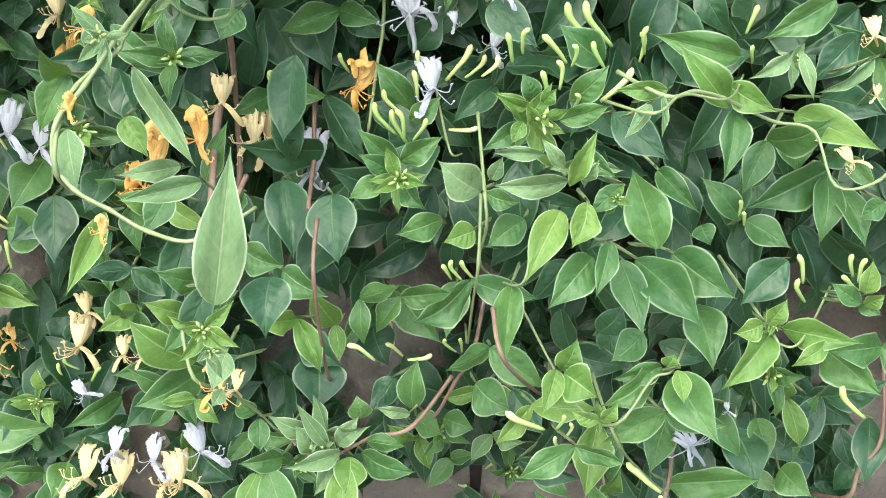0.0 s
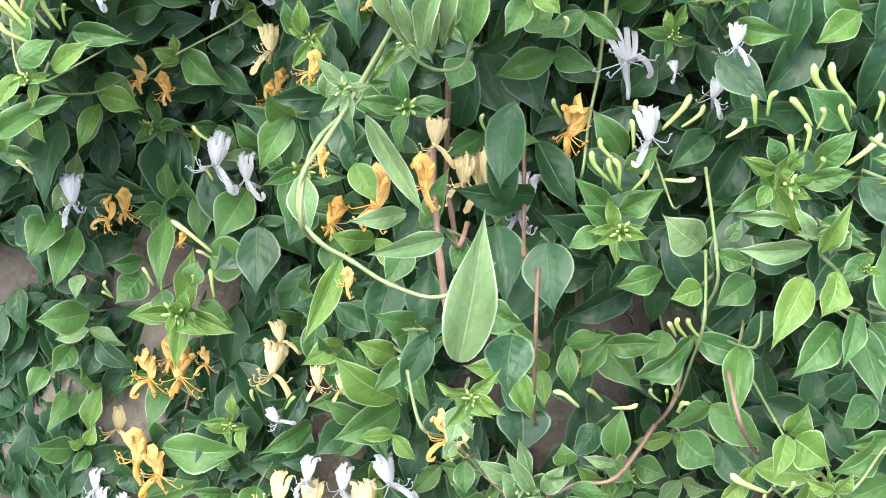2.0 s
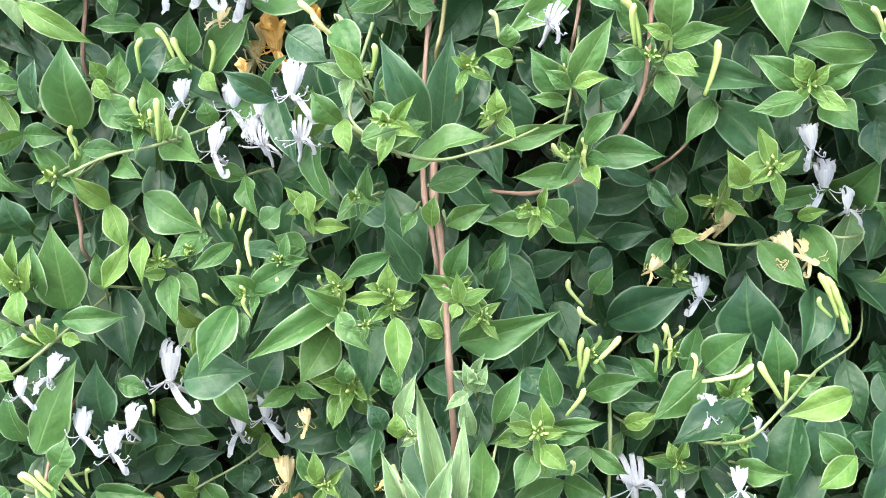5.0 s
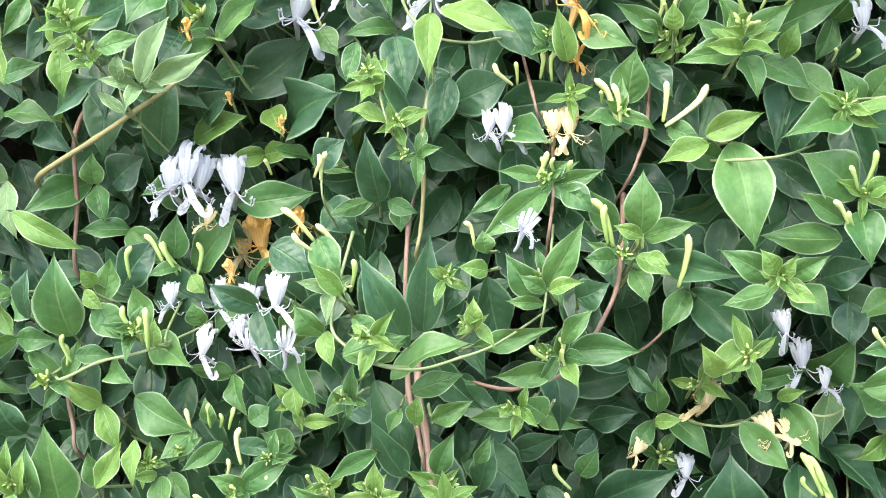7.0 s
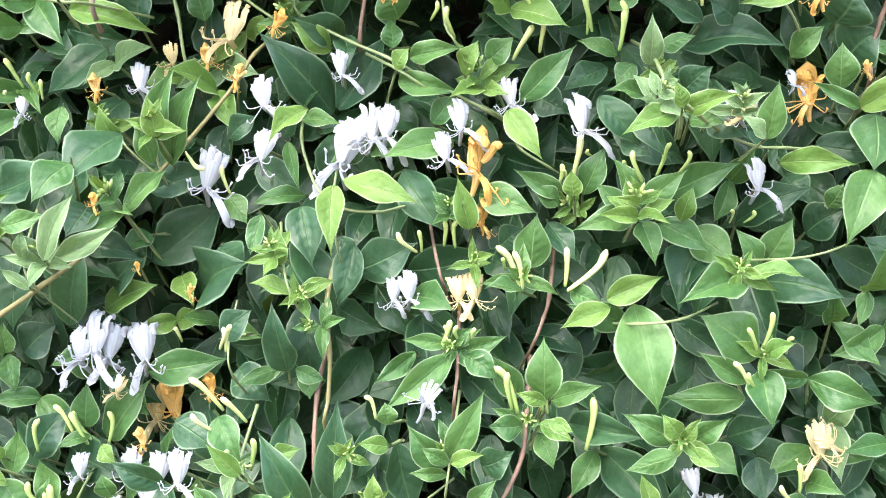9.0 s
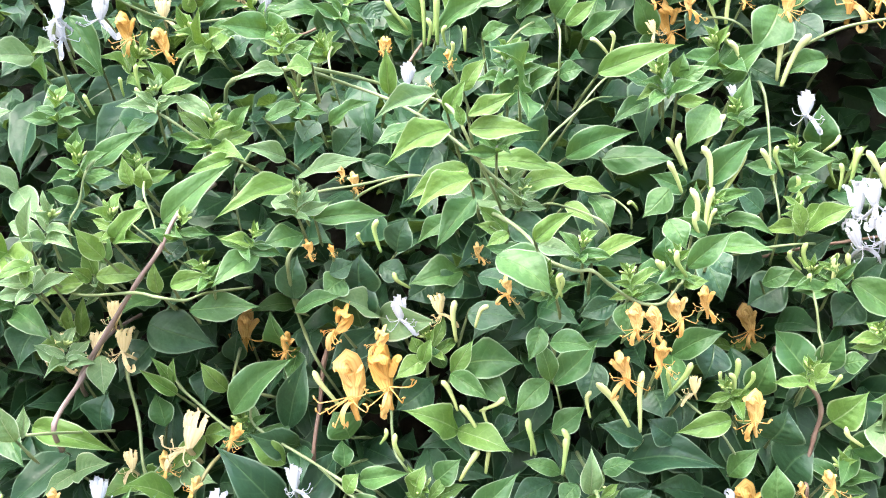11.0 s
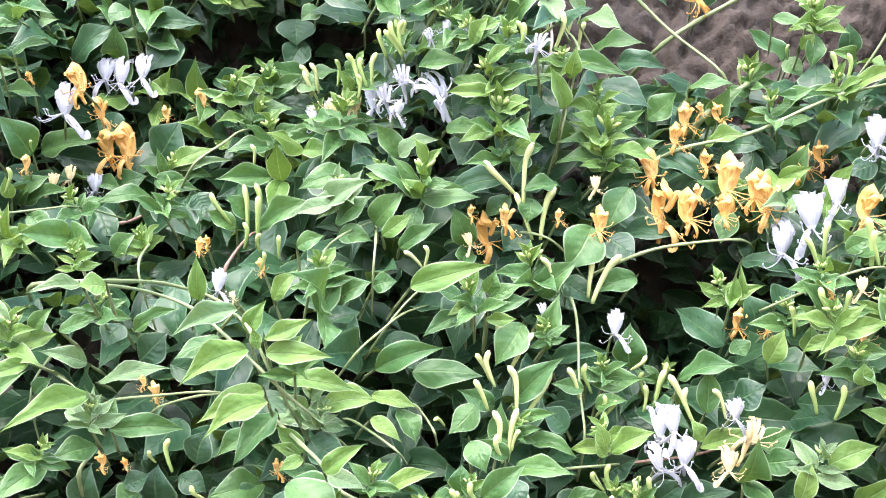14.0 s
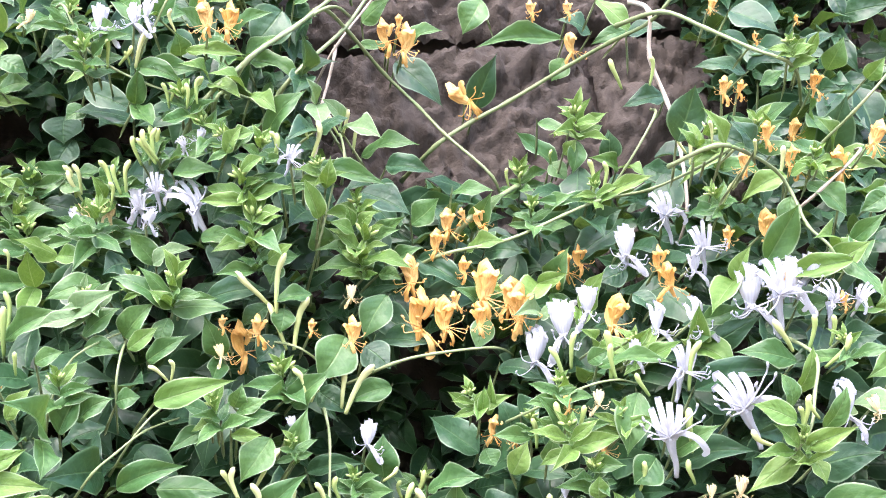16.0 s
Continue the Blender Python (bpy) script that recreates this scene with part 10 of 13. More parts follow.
bud(s, "b", -0.063, 0.817, 1.446, -0.063, 0.808, 1.460)
bud(s, "b", -0.048, 0.817, 1.448, -0.047, 0.809, 1.465)
bud(s, "b", -0.041, 0.817, 1.446, -0.033, 0.809, 1.463)
bud(s, "b", -0.011, 0.811, 1.429, -0.012, 0.801, 1.437)
flower(s, "w", "front", -0.039, 0.822, 1.495, -0.043, 0.824, 1.524, 8)
flower(s, "o", "front", -0.026, 0.825, 1.475, -0.014, 0.829, 1.518, 20)
flower(s, "o", "front", -0.023, 0.850, 1.449, -0.022, 0.852, 1.470, 0)
s = shoot(0.096, 0.770, 1.654, "mid green honeysuckle shoot with golden flowers and slender pale buds")
leaf(s, "y", 0.073, 0.690, 1.702, 0.098, 0.681, 1.715, 0.013, 0)
leaf(s, "p", 0.075, 0.695, 1.700, 0.096, 0.688, 1.690, 0.012, -6)
leaf(s, "y", 0.105, 0.701, 1.688, 0.136, 0.690, 1.696, 0.012, -7)
leaf(s, "m", 0.136, 0.742, 1.683, 0.149, 0.737, 1.678, 0.013, 4)
leaf(s, "d", 0.119, 0.732, 1.664, 0.095, 0.729, 1.658, 0.015, -9)
leaf(s, "m", 0.125, 0.730, 1.663, 0.125, 0.727, 1.639, 0.019, 3)
leaf(s, "y", 0.130, 0.735, 1.666, 0.136, 0.726, 1.683, 0.009, -3)
leaf(s, "m", 0.133, 0.745, 1.666, 0.153, 0.735, 1.666, 0.012, -1)
leaf(s, "m", 0.077, 0.821, 1.623, 0.052, 0.815, 1.604, 0.019, -8)
leaf(s, "m", 0.080, 0.814, 1.620, 0.112, 0.797, 1.646, 0.021, -7)
leaf(s, "m", 0.078, 0.812, 1.622, 0.071, 0.801, 1.651, 0.015, 4)
leaf(s, "m", 0.077, 0.737, 1.645, 0.102, 0.727, 1.637, 0.016, 0)
leaf(s, "m", 0.075, 0.793, 1.657, 0.064, 0.789, 1.636, 0.015, -7)
leaf(s, "d", 0.112, 0.840, 1.631, 0.100, 0.835, 1.602, 0.023, 0)
stem(s, "g", 0.0009, (0.085, 0.865, 1.745), (0.093, 0.788, 1.736), (0.114, 0.717, 1.713), (0.122, 0.740, 1.704))
tip(s, 0.127, 0.717, 1.672, 0.015, "y")
tip(s, 0.098, 0.695, 1.692, 0.014, "m")
tip(s, 0.081, 0.711, 1.676, 0.014, "m")
bud(s, "b", 0.077, 0.721, 1.670, 0.075, 0.709, 1.683)
bud(s, "b", 0.085, 0.701, 1.669, 0.089, 0.688, 1.680)
bud(s, "b", 0.082, 0.708, 1.669, 0.082, 0.696, 1.680)
flower(s, "o", "front", 0.054, 0.737, 1.671, 0.057, 0.733, 1.687, -16)
flower(s, "o", "front", 0.126, 0.721, 1.638, 0.130, 0.716, 1.659, -14)
flower(s, "o", "front", 0.140, 0.730, 1.636, 0.141, 0.726, 1.657, -28)
s = shoot(-0.141, 0.950, 1.621, "light green honeysuckle shoot with cream and golden flowers")
leaf(s, "y", -0.188, 0.884, 1.645, -0.210, 0.866, 1.666, 0.011, -1)
leaf(s, "y", -0.152, 0.889, 1.643, -0.167, 0.875, 1.666, 0.015, -10)
leaf(s, "d", -0.156, 0.943, 1.667, -0.149, 0.934, 1.689, 0.020, 4)
leaf(s, "m", -0.146, 0.870, 1.627, -0.096, 0.858, 1.660, 0.027, -1)
leaf(s, "d", -0.111, 0.890, 1.611, -0.090, 0.873, 1.660, 0.024, 9)
leaf(s, "d", -0.165, 0.922, 1.662, -0.175, 0.913, 1.633, 0.026, 8)
leaf(s, "y", -0.113, 0.874, 1.587, -0.136, 0.860, 1.609, 0.019, -10)
stem(s, "g", 0.0015, (-0.081, 0.814, 1.732), (-0.084, 0.791, 1.719), (-0.089, 0.837, 1.698), (-0.087, 0.862, 1.675), (-0.080, 0.863, 1.654), (-0.070, 0.914, 1.626))
stem(s, "g", 0.0013, (-0.207, 0.949, 1.672), (-0.187, 0.892, 1.651), (-0.169, 0.886, 1.632), (-0.149, 0.879, 1.614), (-0.127, 0.922, 1.594))
stem(s, "g", 0.0013, (-0.148, 0.932, 1.675), (-0.146, 0.878, 1.645), (-0.143, 0.876, 1.623), (-0.141, 0.923, 1.594))
flower(s, "o", "front", -0.150, 0.953, 1.671, -0.139, 0.947, 1.703, 20)
flower(s, "o", "front", -0.105, 0.868, 1.659, -0.099, 0.864, 1.677, 16)
flower(s, "c", "front", -0.188, 0.887, 1.593, -0.176, 0.885, 1.636, -23)
flower(s, "o", "front", -0.152, 0.867, 1.602, -0.142, 0.866, 1.618, 12)
s = shoot(0.082, 0.857, 1.288, "light green honeysuckle shoot with one white flower and slender pale buds")
leaf(s, "m", 0.081, 0.783, 1.314, 0.050, 0.780, 1.335, 0.019, -9)
leaf(s, "m", 0.080, 0.769, 1.308, 0.047, 0.763, 1.303, 0.015, -5)
leaf(s, "y", 0.082, 0.766, 1.319, 0.073, 0.765, 1.335, 0.013, -8)
leaf(s, "y", 0.085, 0.767, 1.316, 0.094, 0.763, 1.328, 0.009, 4)
leaf(s, "m", 0.091, 0.781, 1.313, 0.116, 0.770, 1.327, 0.015, 9)
leaf(s, "y", 0.088, 0.769, 1.309, 0.105, 0.758, 1.300, 0.011, 3)
leaf(s, "m", 0.102, 0.830, 1.296, 0.123, 0.813, 1.279, 0.024, -9)
leaf(s, "d", 0.039, 0.851, 1.298, 0.077, 0.816, 1.254, 0.031, 5)
leaf(s, "m", 0.034, 0.820, 1.304, 0.014, 0.807, 1.278, 0.018, 9)
leaf(s, "d", 0.082, 0.837, 1.251, 0.091, 0.834, 1.278, 0.023, 9)
leaf(s, "d", 0.121, 0.829, 1.302, 0.153, 0.812, 1.313, 0.023, 7)
leaf(s, "m", 0.078, 0.870, 1.226, 0.114, 0.850, 1.238, 0.015, 5)
leaf(s, "y", 0.066, 0.846, 1.235, 0.056, 0.845, 1.246, 0.015, -8)
leaf(s, "y", 0.045, 0.767, 1.259, 0.033, 0.754, 1.283, 0.014, -8)
tip(s, 0.085, 0.776, 1.314, 0.019, "y")
tip(s, 0.067, 0.796, 1.262, 0.021, "y")
bud(s, "p", 0.133, 0.796, 1.339, 0.122, 0.786, 1.356)
bud(s, "b", 0.136, 0.796, 1.337, 0.132, 0.787, 1.351)
bud(s, "b", 0.027, 0.804, 1.309, 0.033, 0.797, 1.343)
flower(s, "w", "front", 0.097, 0.821, 1.262, 0.092, 0.823, 1.288, -12)
s = shoot(0.234, 0.899, 1.573, "light green honeysuckle shoot with one golden flower and slender pale buds")
leaf(s, "m", 0.255, 0.844, 1.605, 0.234, 0.836, 1.639, 0.030, 9)
leaf(s, "y", 0.249, 0.825, 1.601, 0.225, 0.824, 1.604, 0.010, 9)
leaf(s, "y", 0.253, 0.823, 1.604, 0.263, 0.815, 1.613, 0.010, -4)
leaf(s, "y", 0.264, 0.840, 1.573, 0.287, 0.822, 1.591, 0.025, 8)
leaf(s, "m", 0.219, 0.857, 1.598, 0.232, 0.843, 1.625, 0.024, -10)
leaf(s, "y", 0.194, 0.823, 1.583, 0.155, 0.819, 1.579, 0.017, -8)
leaf(s, "y", 0.201, 0.848, 1.583, 0.218, 0.839, 1.583, 0.010, 5)
leaf(s, "d", 0.227, 0.865, 1.564, 0.239, 0.854, 1.585, 0.036, 8)
leaf(s, "m", 0.193, 0.855, 1.544, 0.214, 0.842, 1.561, 0.018, 2)
leaf(s, "d", 0.235, 0.879, 1.539, 0.257, 0.864, 1.556, 0.039, 0)
stem(s, "g", 0.0012, (0.263, 0.889, 1.691), (0.264, 0.839, 1.661), (0.264, 0.838, 1.632), (0.264, 0.837, 1.621), (0.264, 0.884, 1.591))
tip(s, 0.200, 0.841, 1.599, 0.015, "y")
tip(s, 0.251, 0.838, 1.605, 0.015, "y")
bud(s, "b", 0.201, 0.858, 1.599, 0.207, 0.846, 1.623)
bud(s, "b", 0.202, 0.845, 1.597, 0.196, 0.834, 1.612)
bud(s, "b", 0.208, 0.854, 1.598, 0.214, 0.844, 1.614)
bud(s, "b", 0.195, 0.846, 1.603, 0.195, 0.836, 1.616)
bud(s, "b", 0.265, 0.840, 1.594, 0.272, 0.829, 1.604)
bud(s, "p", 0.283, 0.843, 1.554, 0.274, 0.832, 1.571)
flower(s, "o", "front", 0.208, 0.833, 1.568, 0.217, 0.832, 1.597, -22)
s = shoot(-0.306, 0.863, 1.198, "mid green honeysuckle shoot with slender pale buds")
leaf(s, "y", -0.372, 0.811, 1.204, -0.350, 0.813, 1.235, 0.015, 0)
leaf(s, "y", -0.333, 0.791, 1.241, -0.333, 0.776, 1.212, 0.012, 1)
leaf(s, "m", -0.297, 0.808, 1.239, -0.319, 0.790, 1.226, 0.017, -1)
leaf(s, "m", -0.322, 0.801, 1.212, -0.316, 0.785, 1.180, 0.016, 2)
leaf(s, "y", -0.323, 0.796, 1.215, -0.338, 0.786, 1.217, 0.008, -2)
leaf(s, "m", -0.319, 0.809, 1.211, -0.303, 0.802, 1.191, 0.015, -2)
leaf(s, "m", -0.281, 0.813, 1.229, -0.307, 0.794, 1.216, 0.013, -9)
leaf(s, "d", -0.276, 0.820, 1.225, -0.242, 0.817, 1.219, 0.013, -10)
leaf(s, "m", -0.282, 0.801, 1.189, -0.302, 0.771, 1.151, 0.025, 3)
leaf(s, "p", -0.327, 0.881, 1.171, -0.341, 0.860, 1.144, 0.021, 6)
leaf(s, "m", -0.276, 0.796, 1.186, -0.274, 0.788, 1.169, 0.011, -8)
leaf(s, "d", -0.364, 0.900, 1.186, -0.355, 0.880, 1.145, 0.029, 3)
leaf(s, "d", -0.320, 0.797, 1.141, -0.270, 0.797, 1.144, 0.033, -9)
leaf(s, "m", -0.285, 0.806, 1.243, -0.286, 0.802, 1.264, 0.011, 9)
tip(s, -0.303, 0.802, 1.228, 0.015, "m")
tip(s, -0.329, 0.799, 1.222, 0.017, "y")
bud(s, "p", -0.300, 0.808, 1.237, -0.301, 0.803, 1.256)
bud(s, "b", -0.286, 0.806, 1.241, -0.282, 0.801, 1.259)
bud(s, "b", -0.280, 0.808, 1.240, -0.279, 0.801, 1.253)
bud(s, "b", -0.275, 0.810, 1.238, -0.269, 0.806, 1.254)
bud(s, "p", -0.278, 0.801, 1.207, -0.276, 0.796, 1.222)
bud(s, "b", -0.291, 0.796, 1.192, -0.299, 0.787, 1.201)
s = shoot(0.124, 0.940, 2.090, "mid green honeysuckle shoot with white flowers and slender pale buds")
leaf(s, "d", 0.098, 0.910, 2.138, 0.075, 0.907, 2.118, 0.024, 7)
leaf(s, "y", 0.099, 0.891, 2.119, 0.081, 0.879, 2.126, 0.011, -3)
leaf(s, "m", 0.110, 0.864, 2.121, 0.133, 0.858, 2.120, 0.014, 7)
leaf(s, "y", 0.115, 0.968, 2.137, 0.080, 0.960, 2.121, 0.017, 3)
leaf(s, "m", 0.110, 0.871, 2.105, 0.141, 0.857, 2.116, 0.015, -8)
leaf(s, "m", 0.141, 0.871, 2.095, 0.176, 0.867, 2.077, 0.018, 8)
leaf(s, "m", 0.146, 0.872, 2.099, 0.194, 0.862, 2.085, 0.015, 6)
leaf(s, "d", 0.131, 1.033, 2.115, 0.080, 1.017, 2.118, 0.031, 11)
stem(s, "g", 0.0011, (0.131, 0.924, 2.079), (0.146, 0.865, 2.103), (0.158, 0.857, 2.122), (0.172, 0.849, 2.144), (0.187, 0.889, 2.168))
tip(s, 0.103, 0.876, 2.103, 0.024, "m")
tip(s, 0.092, 0.887, 2.142, 0.020, "m")
bud(s, "b", 0.112, 0.875, 2.101, 0.112, 0.861, 2.113)
bud(s, "b", 0.120, 0.874, 2.096, 0.120, 0.859, 2.114)
bud(s, "b", 0.129, 0.871, 2.097, 0.139, 0.856, 2.107)
bud(s, "p", 0.141, 0.869, 2.093, 0.154, 0.851, 2.114)
bud(s, "b", 0.137, 0.870, 2.096, 0.134, 0.858, 2.102)
flower(s, "w", "front", 0.116, 0.861, 2.115, 0.120, 0.853, 2.143, 11)
flower(s, "w", "front", 0.143, 0.854, 2.115, 0.143, 0.848, 2.140, -13)
s = shoot(-0.184, 0.697, 0.962, "mid green honeysuckle shoot with golden flowers")
leaf(s, "y", -0.188, 0.638, 0.975, -0.204, 0.600, 0.942, 0.015, -10)
leaf(s, "p", -0.158, 0.702, 0.978, -0.192, 0.681, 0.980, 0.014, 3)
leaf(s, "m", -0.152, 0.740, 0.951, -0.135, 0.745, 0.992, 0.015, -11)
leaf(s, "m", -0.123, 0.709, 0.958, -0.129, 0.694, 0.942, 0.012, 11)
stem(s, "g", 0.0016, (-0.203, 0.642, 0.985), (-0.203, 0.610, 1.010), (-0.203, 0.625, 1.032), (-0.198, 0.648, 1.045), (-0.181, 0.673, 1.057), (-0.178, 0.685, 1.063), (-0.173, 0.762, 1.074))
flower(s, "o", "front", -0.184, 0.732, 0.953, -0.181, 0.744, 0.989, -22)
flower(s, "o", "front", -0.147, 0.709, 0.978, -0.148, 0.719, 1.008, -21)
flower(s, "o", "front", -0.174, 0.575, 0.984, -0.173, 0.582, 0.997, -23)
s = shoot(0.423, 0.834, 1.756, "mid green honeysuckle shoot with white and cream and golden flowers, buds")
leaf(s, "m", 0.422, 0.793, 1.773, 0.444, 0.777, 1.777, 0.012, -3)
leaf(s, "m", 0.423, 0.783, 1.749, 0.446, 0.768, 1.747, 0.013, 8)
leaf(s, "y", 0.424, 0.770, 1.728, 0.425, 0.764, 1.743, 0.015, -2)
leaf(s, "d", 0.395, 0.831, 1.794, 0.408, 0.819, 1.802, 0.025, 0)
leaf(s, "y", 0.379, 0.817, 1.753, 0.390, 0.803, 1.774, 0.018, -11)
leaf(s, "m", 0.400, 0.797, 1.756, 0.403, 0.788, 1.774, 0.016, 4)
leaf(s, "m", 0.412, 0.784, 1.776, 0.388, 0.757, 1.799, 0.021, -8)
leaf(s, "y", 0.412, 0.774, 1.767, 0.389, 0.771, 1.786, 0.014, 2)
leaf(s, "m", 0.431, 0.807, 1.805, 0.406, 0.809, 1.807, 0.010, 0)
tip(s, 0.406, 0.756, 1.767, 0.021, "y")
tip(s, 0.425, 0.779, 1.741, 0.019, "m")
tip(s, 0.396, 0.814, 1.782, 0.018, "m")
tip(s, 0.451, 0.779, 1.775, 0.019, "y")
tip(s, 0.406, 0.767, 1.799, 0.018, "m")
bud(s, "b", 0.429, 0.825, 1.816, 0.415, 0.812, 1.838)
bud(s, "b", 0.453, 0.793, 1.809, 0.448, 0.776, 1.840)
bud(s, "b", 0.450, 0.773, 1.806, 0.447, 0.758, 1.828)
bud(s, "b", 0.409, 0.764, 1.770, 0.400, 0.750, 1.793)
bud(s, "b", 0.414, 0.766, 1.770, 0.417, 0.750, 1.788)
bud(s, "b", 0.395, 0.802, 1.768, 0.389, 0.788, 1.786)
flower(s, "o", "front", 0.442, 0.803, 1.753, 0.444, 0.798, 1.772, 15)
flower(s, "w", "front", 0.405, 0.785, 1.728, 0.406, 0.781, 1.741, 1)
flower(s, "o", "front", 0.410, 0.761, 1.783, 0.409, 0.758, 1.796, 3)
flower(s, "c", "front", 0.433, 0.769, 1.785, 0.434, 0.765, 1.800, -12)
s = shoot(0.064, 0.883, 1.803, "mid green honeysuckle shoot with white and cream and golden flowers, buds")
leaf(s, "m", 0.062, 0.834, 1.865, 0.082, 0.827, 1.870, 0.014, 10)
leaf(s, "y", 0.044, 0.819, 1.826, 0.063, 0.808, 1.844, 0.014, 4)
leaf(s, "m", 0.074, 0.843, 1.817, 0.098, 0.825, 1.848, 0.020, -3)
leaf(s, "m", 0.086, 0.841, 1.824, 0.113, 0.829, 1.835, 0.019, -1)
leaf(s, "m", 0.110, 0.844, 1.776, 0.159, 0.825, 1.784, 0.021, 9)
leaf(s, "y", 0.139, 0.832, 1.830, 0.196, 0.807, 1.836, 0.020, 10)
leaf(s, "m", 0.113, 0.847, 1.835, 0.131, 0.841, 1.836, 0.016, 10)
stem(s, "g", 0.0011, (0.059, 0.888, 1.812), (0.069, 0.848, 1.838), (0.080, 0.858, 1.865), (0.095, 0.858, 1.877), (0.118, 0.908, 1.897))
stem(s, "g", 0.0011, (0.121, 0.915, 1.895), (0.118, 0.852, 1.869), (0.114, 0.840, 1.844), (0.111, 0.877, 1.817))
stem(s, "g", 0.0010, (0.103, 0.880, 1.788), (0.124, 0.835, 1.808), (0.141, 0.840, 1.825), (0.162, 0.895, 1.846))
tip(s, 0.077, 0.836, 1.842, 0.022, "m")
bud(s, "b", 0.036, 0.837, 1.864, 0.041, 0.825, 1.874)
bud(s, "b", 0.049, 0.836, 1.858, 0.050, 0.823, 1.872)
bud(s, "b", 0.037, 0.816, 1.847, 0.039, 0.804, 1.857)
flower(s, "w", "front", 0.005, 0.826, 1.830, 0.010, 0.822, 1.853, 21)
flower(s, "c", "front", 0.024, 0.758, 1.815, 0.021, 0.757, 1.823, -20)
flower(s, "o", "front", 0.038, 0.822, 1.843, 0.038, 0.819, 1.855, -10)
s = shoot(0.091, 0.715, 1.133, "light green honeysuckle shoot with pointed oval leaves")
leaf(s, "y", 0.100, 0.734, 1.136, 0.059, 0.727, 1.127, 0.020, 7)
leaf(s, "m", 0.074, 0.809, 1.116, 0.102, 0.795, 1.127, 0.015, 10)
leaf(s, "y", 0.102, 0.732, 1.098, 0.077, 0.722, 1.082, 0.018, 11)
leaf(s, "m", 0.102, 0.740, 1.092, 0.082, 0.743, 1.112, 0.020, -10)
s = shoot(0.024, 1.018, 0.540, "light green honeysuckle shoot with slender pale buds and a reddish stem")
stem(s, "r", 0.0016, (-0.015, 0.958, 0.654), (-0.007, 0.926, 0.631), (0.011, 0.969, 0.575), (0.019, 1.037, 0.552))
leaf(s, "d", 0.014, 0.957, 0.560, 0.048, 0.938, 0.531, 0.025, 2)
tip(s, 0.051, 0.942, 0.542, 0.021, "y")
bud(s, "b", 0.020, 0.978, 0.558, 0.014, 0.978, 0.581)
bud(s, "b", 0.009, 0.954, 0.568, 0.020, 0.945, 0.573)
bud(s, "b", 0.038, 0.943, 0.590, 0.046, 0.938, 0.602)
s = shoot(0.184, 0.698, 0.909, "mid green honeysuckle shoot with slender pale buds")
leaf(s, "m", 0.179, 0.687, 0.949, 0.154, 0.693, 0.974, 0.017, 6)
leaf(s, "m", 0.182, 0.686, 0.949, 0.205, 0.665, 0.940, 0.019, -1)
leaf(s, "m", 0.184, 0.705, 0.963, 0.197, 0.703, 0.999, 0.018, 2)
leaf(s, "m", 0.154, 0.681, 0.948, 0.159, 0.671, 0.939, 0.015, -5)
leaf(s, "m", 0.148, 0.649, 0.911, 0.155, 0.618, 0.884, 0.025, -2)
leaf(s, "y", 0.183, 0.618, 0.915, 0.192, 0.618, 0.931, 0.012, 0)
leaf(s, "y", 0.180, 0.618, 0.915, 0.163, 0.615, 0.911, 0.014, -3)
leaf(s, "y", 0.188, 0.627, 0.904, 0.157, 0.606, 0.879, 0.021, 2)
leaf(s, "y", 0.198, 0.639, 0.901, 0.236, 0.612, 0.906, 0.019, -7)
leaf(s, "m", 0.227, 0.657, 0.880, 0.255, 0.621, 0.866, 0.027, 11)
leaf(s, "y", 0.220, 0.618, 0.904, 0.196, 0.610, 0.892, 0.011, 7)
leaf(s, "d", 0.201, 0.655, 0.937, 0.172, 0.640, 0.916, 0.024, 7)
leaf(s, "y", 0.233, 0.613, 0.937, 0.235, 0.615, 0.957, 0.013, 4)
leaf(s, "m", 0.234, 0.620, 0.927, 0.217, 0.624, 0.938, 0.012, 6)
leaf(s, "y", 0.237, 0.622, 0.925, 0.246, 0.618, 0.934, 0.010, 2)
leaf(s, "m", 0.237, 0.631, 0.921, 0.247, 0.621, 0.919, 0.011, -11)
stem(s, "g", 0.0010, (0.169, 0.691, 0.923), (0.188, 0.626, 0.905), (0.193, 0.621, 0.900), (0.204, 0.621, 0.903), (0.233, 0.671, 0.912))
tip(s, 0.186, 0.624, 0.912, 0.010, "y")
bud(s, "b", 0.177, 0.688, 0.950, 0.175, 0.683, 0.963)
bud(s, "b", 0.173, 0.656, 0.959, 0.170, 0.650, 0.970)
bud(s, "b", 0.203, 0.630, 0.935, 0.196, 0.627, 0.953)
bud(s, "b", 0.205, 0.628, 0.924, 0.202, 0.625, 0.941)
bud(s, "b", 0.230, 0.628, 0.940, 0.228, 0.624, 0.956)
bud(s, "b", 0.233, 0.627, 0.937, 0.236, 0.623, 0.953)
bud(s, "b", 0.232, 0.625, 0.932, 0.221, 0.620, 0.944)
s = shoot(0.001, 0.984, 1.876, "mid green honeysuckle shoot with golden flowers and slender pale buds")
leaf(s, "m", 0.010, 0.961, 1.913, -0.011, 0.948, 1.926, 0.018, 8)
leaf(s, "m", 0.031, 0.916, 1.900, 0.076, 0.900, 1.915, 0.021, 5)
leaf(s, "m", 0.021, 0.947, 1.918, 0.005, 0.934, 1.935, 0.018, 11)
stem(s, "r", 0.0015, (-0.005, 0.960, 1.860), (0.003, 0.934, 1.877), (0.020, 0.982, 1.912), (0.028, 1.055, 1.929))
tip(s, -0.042, 0.936, 1.930, 0.021, "m")
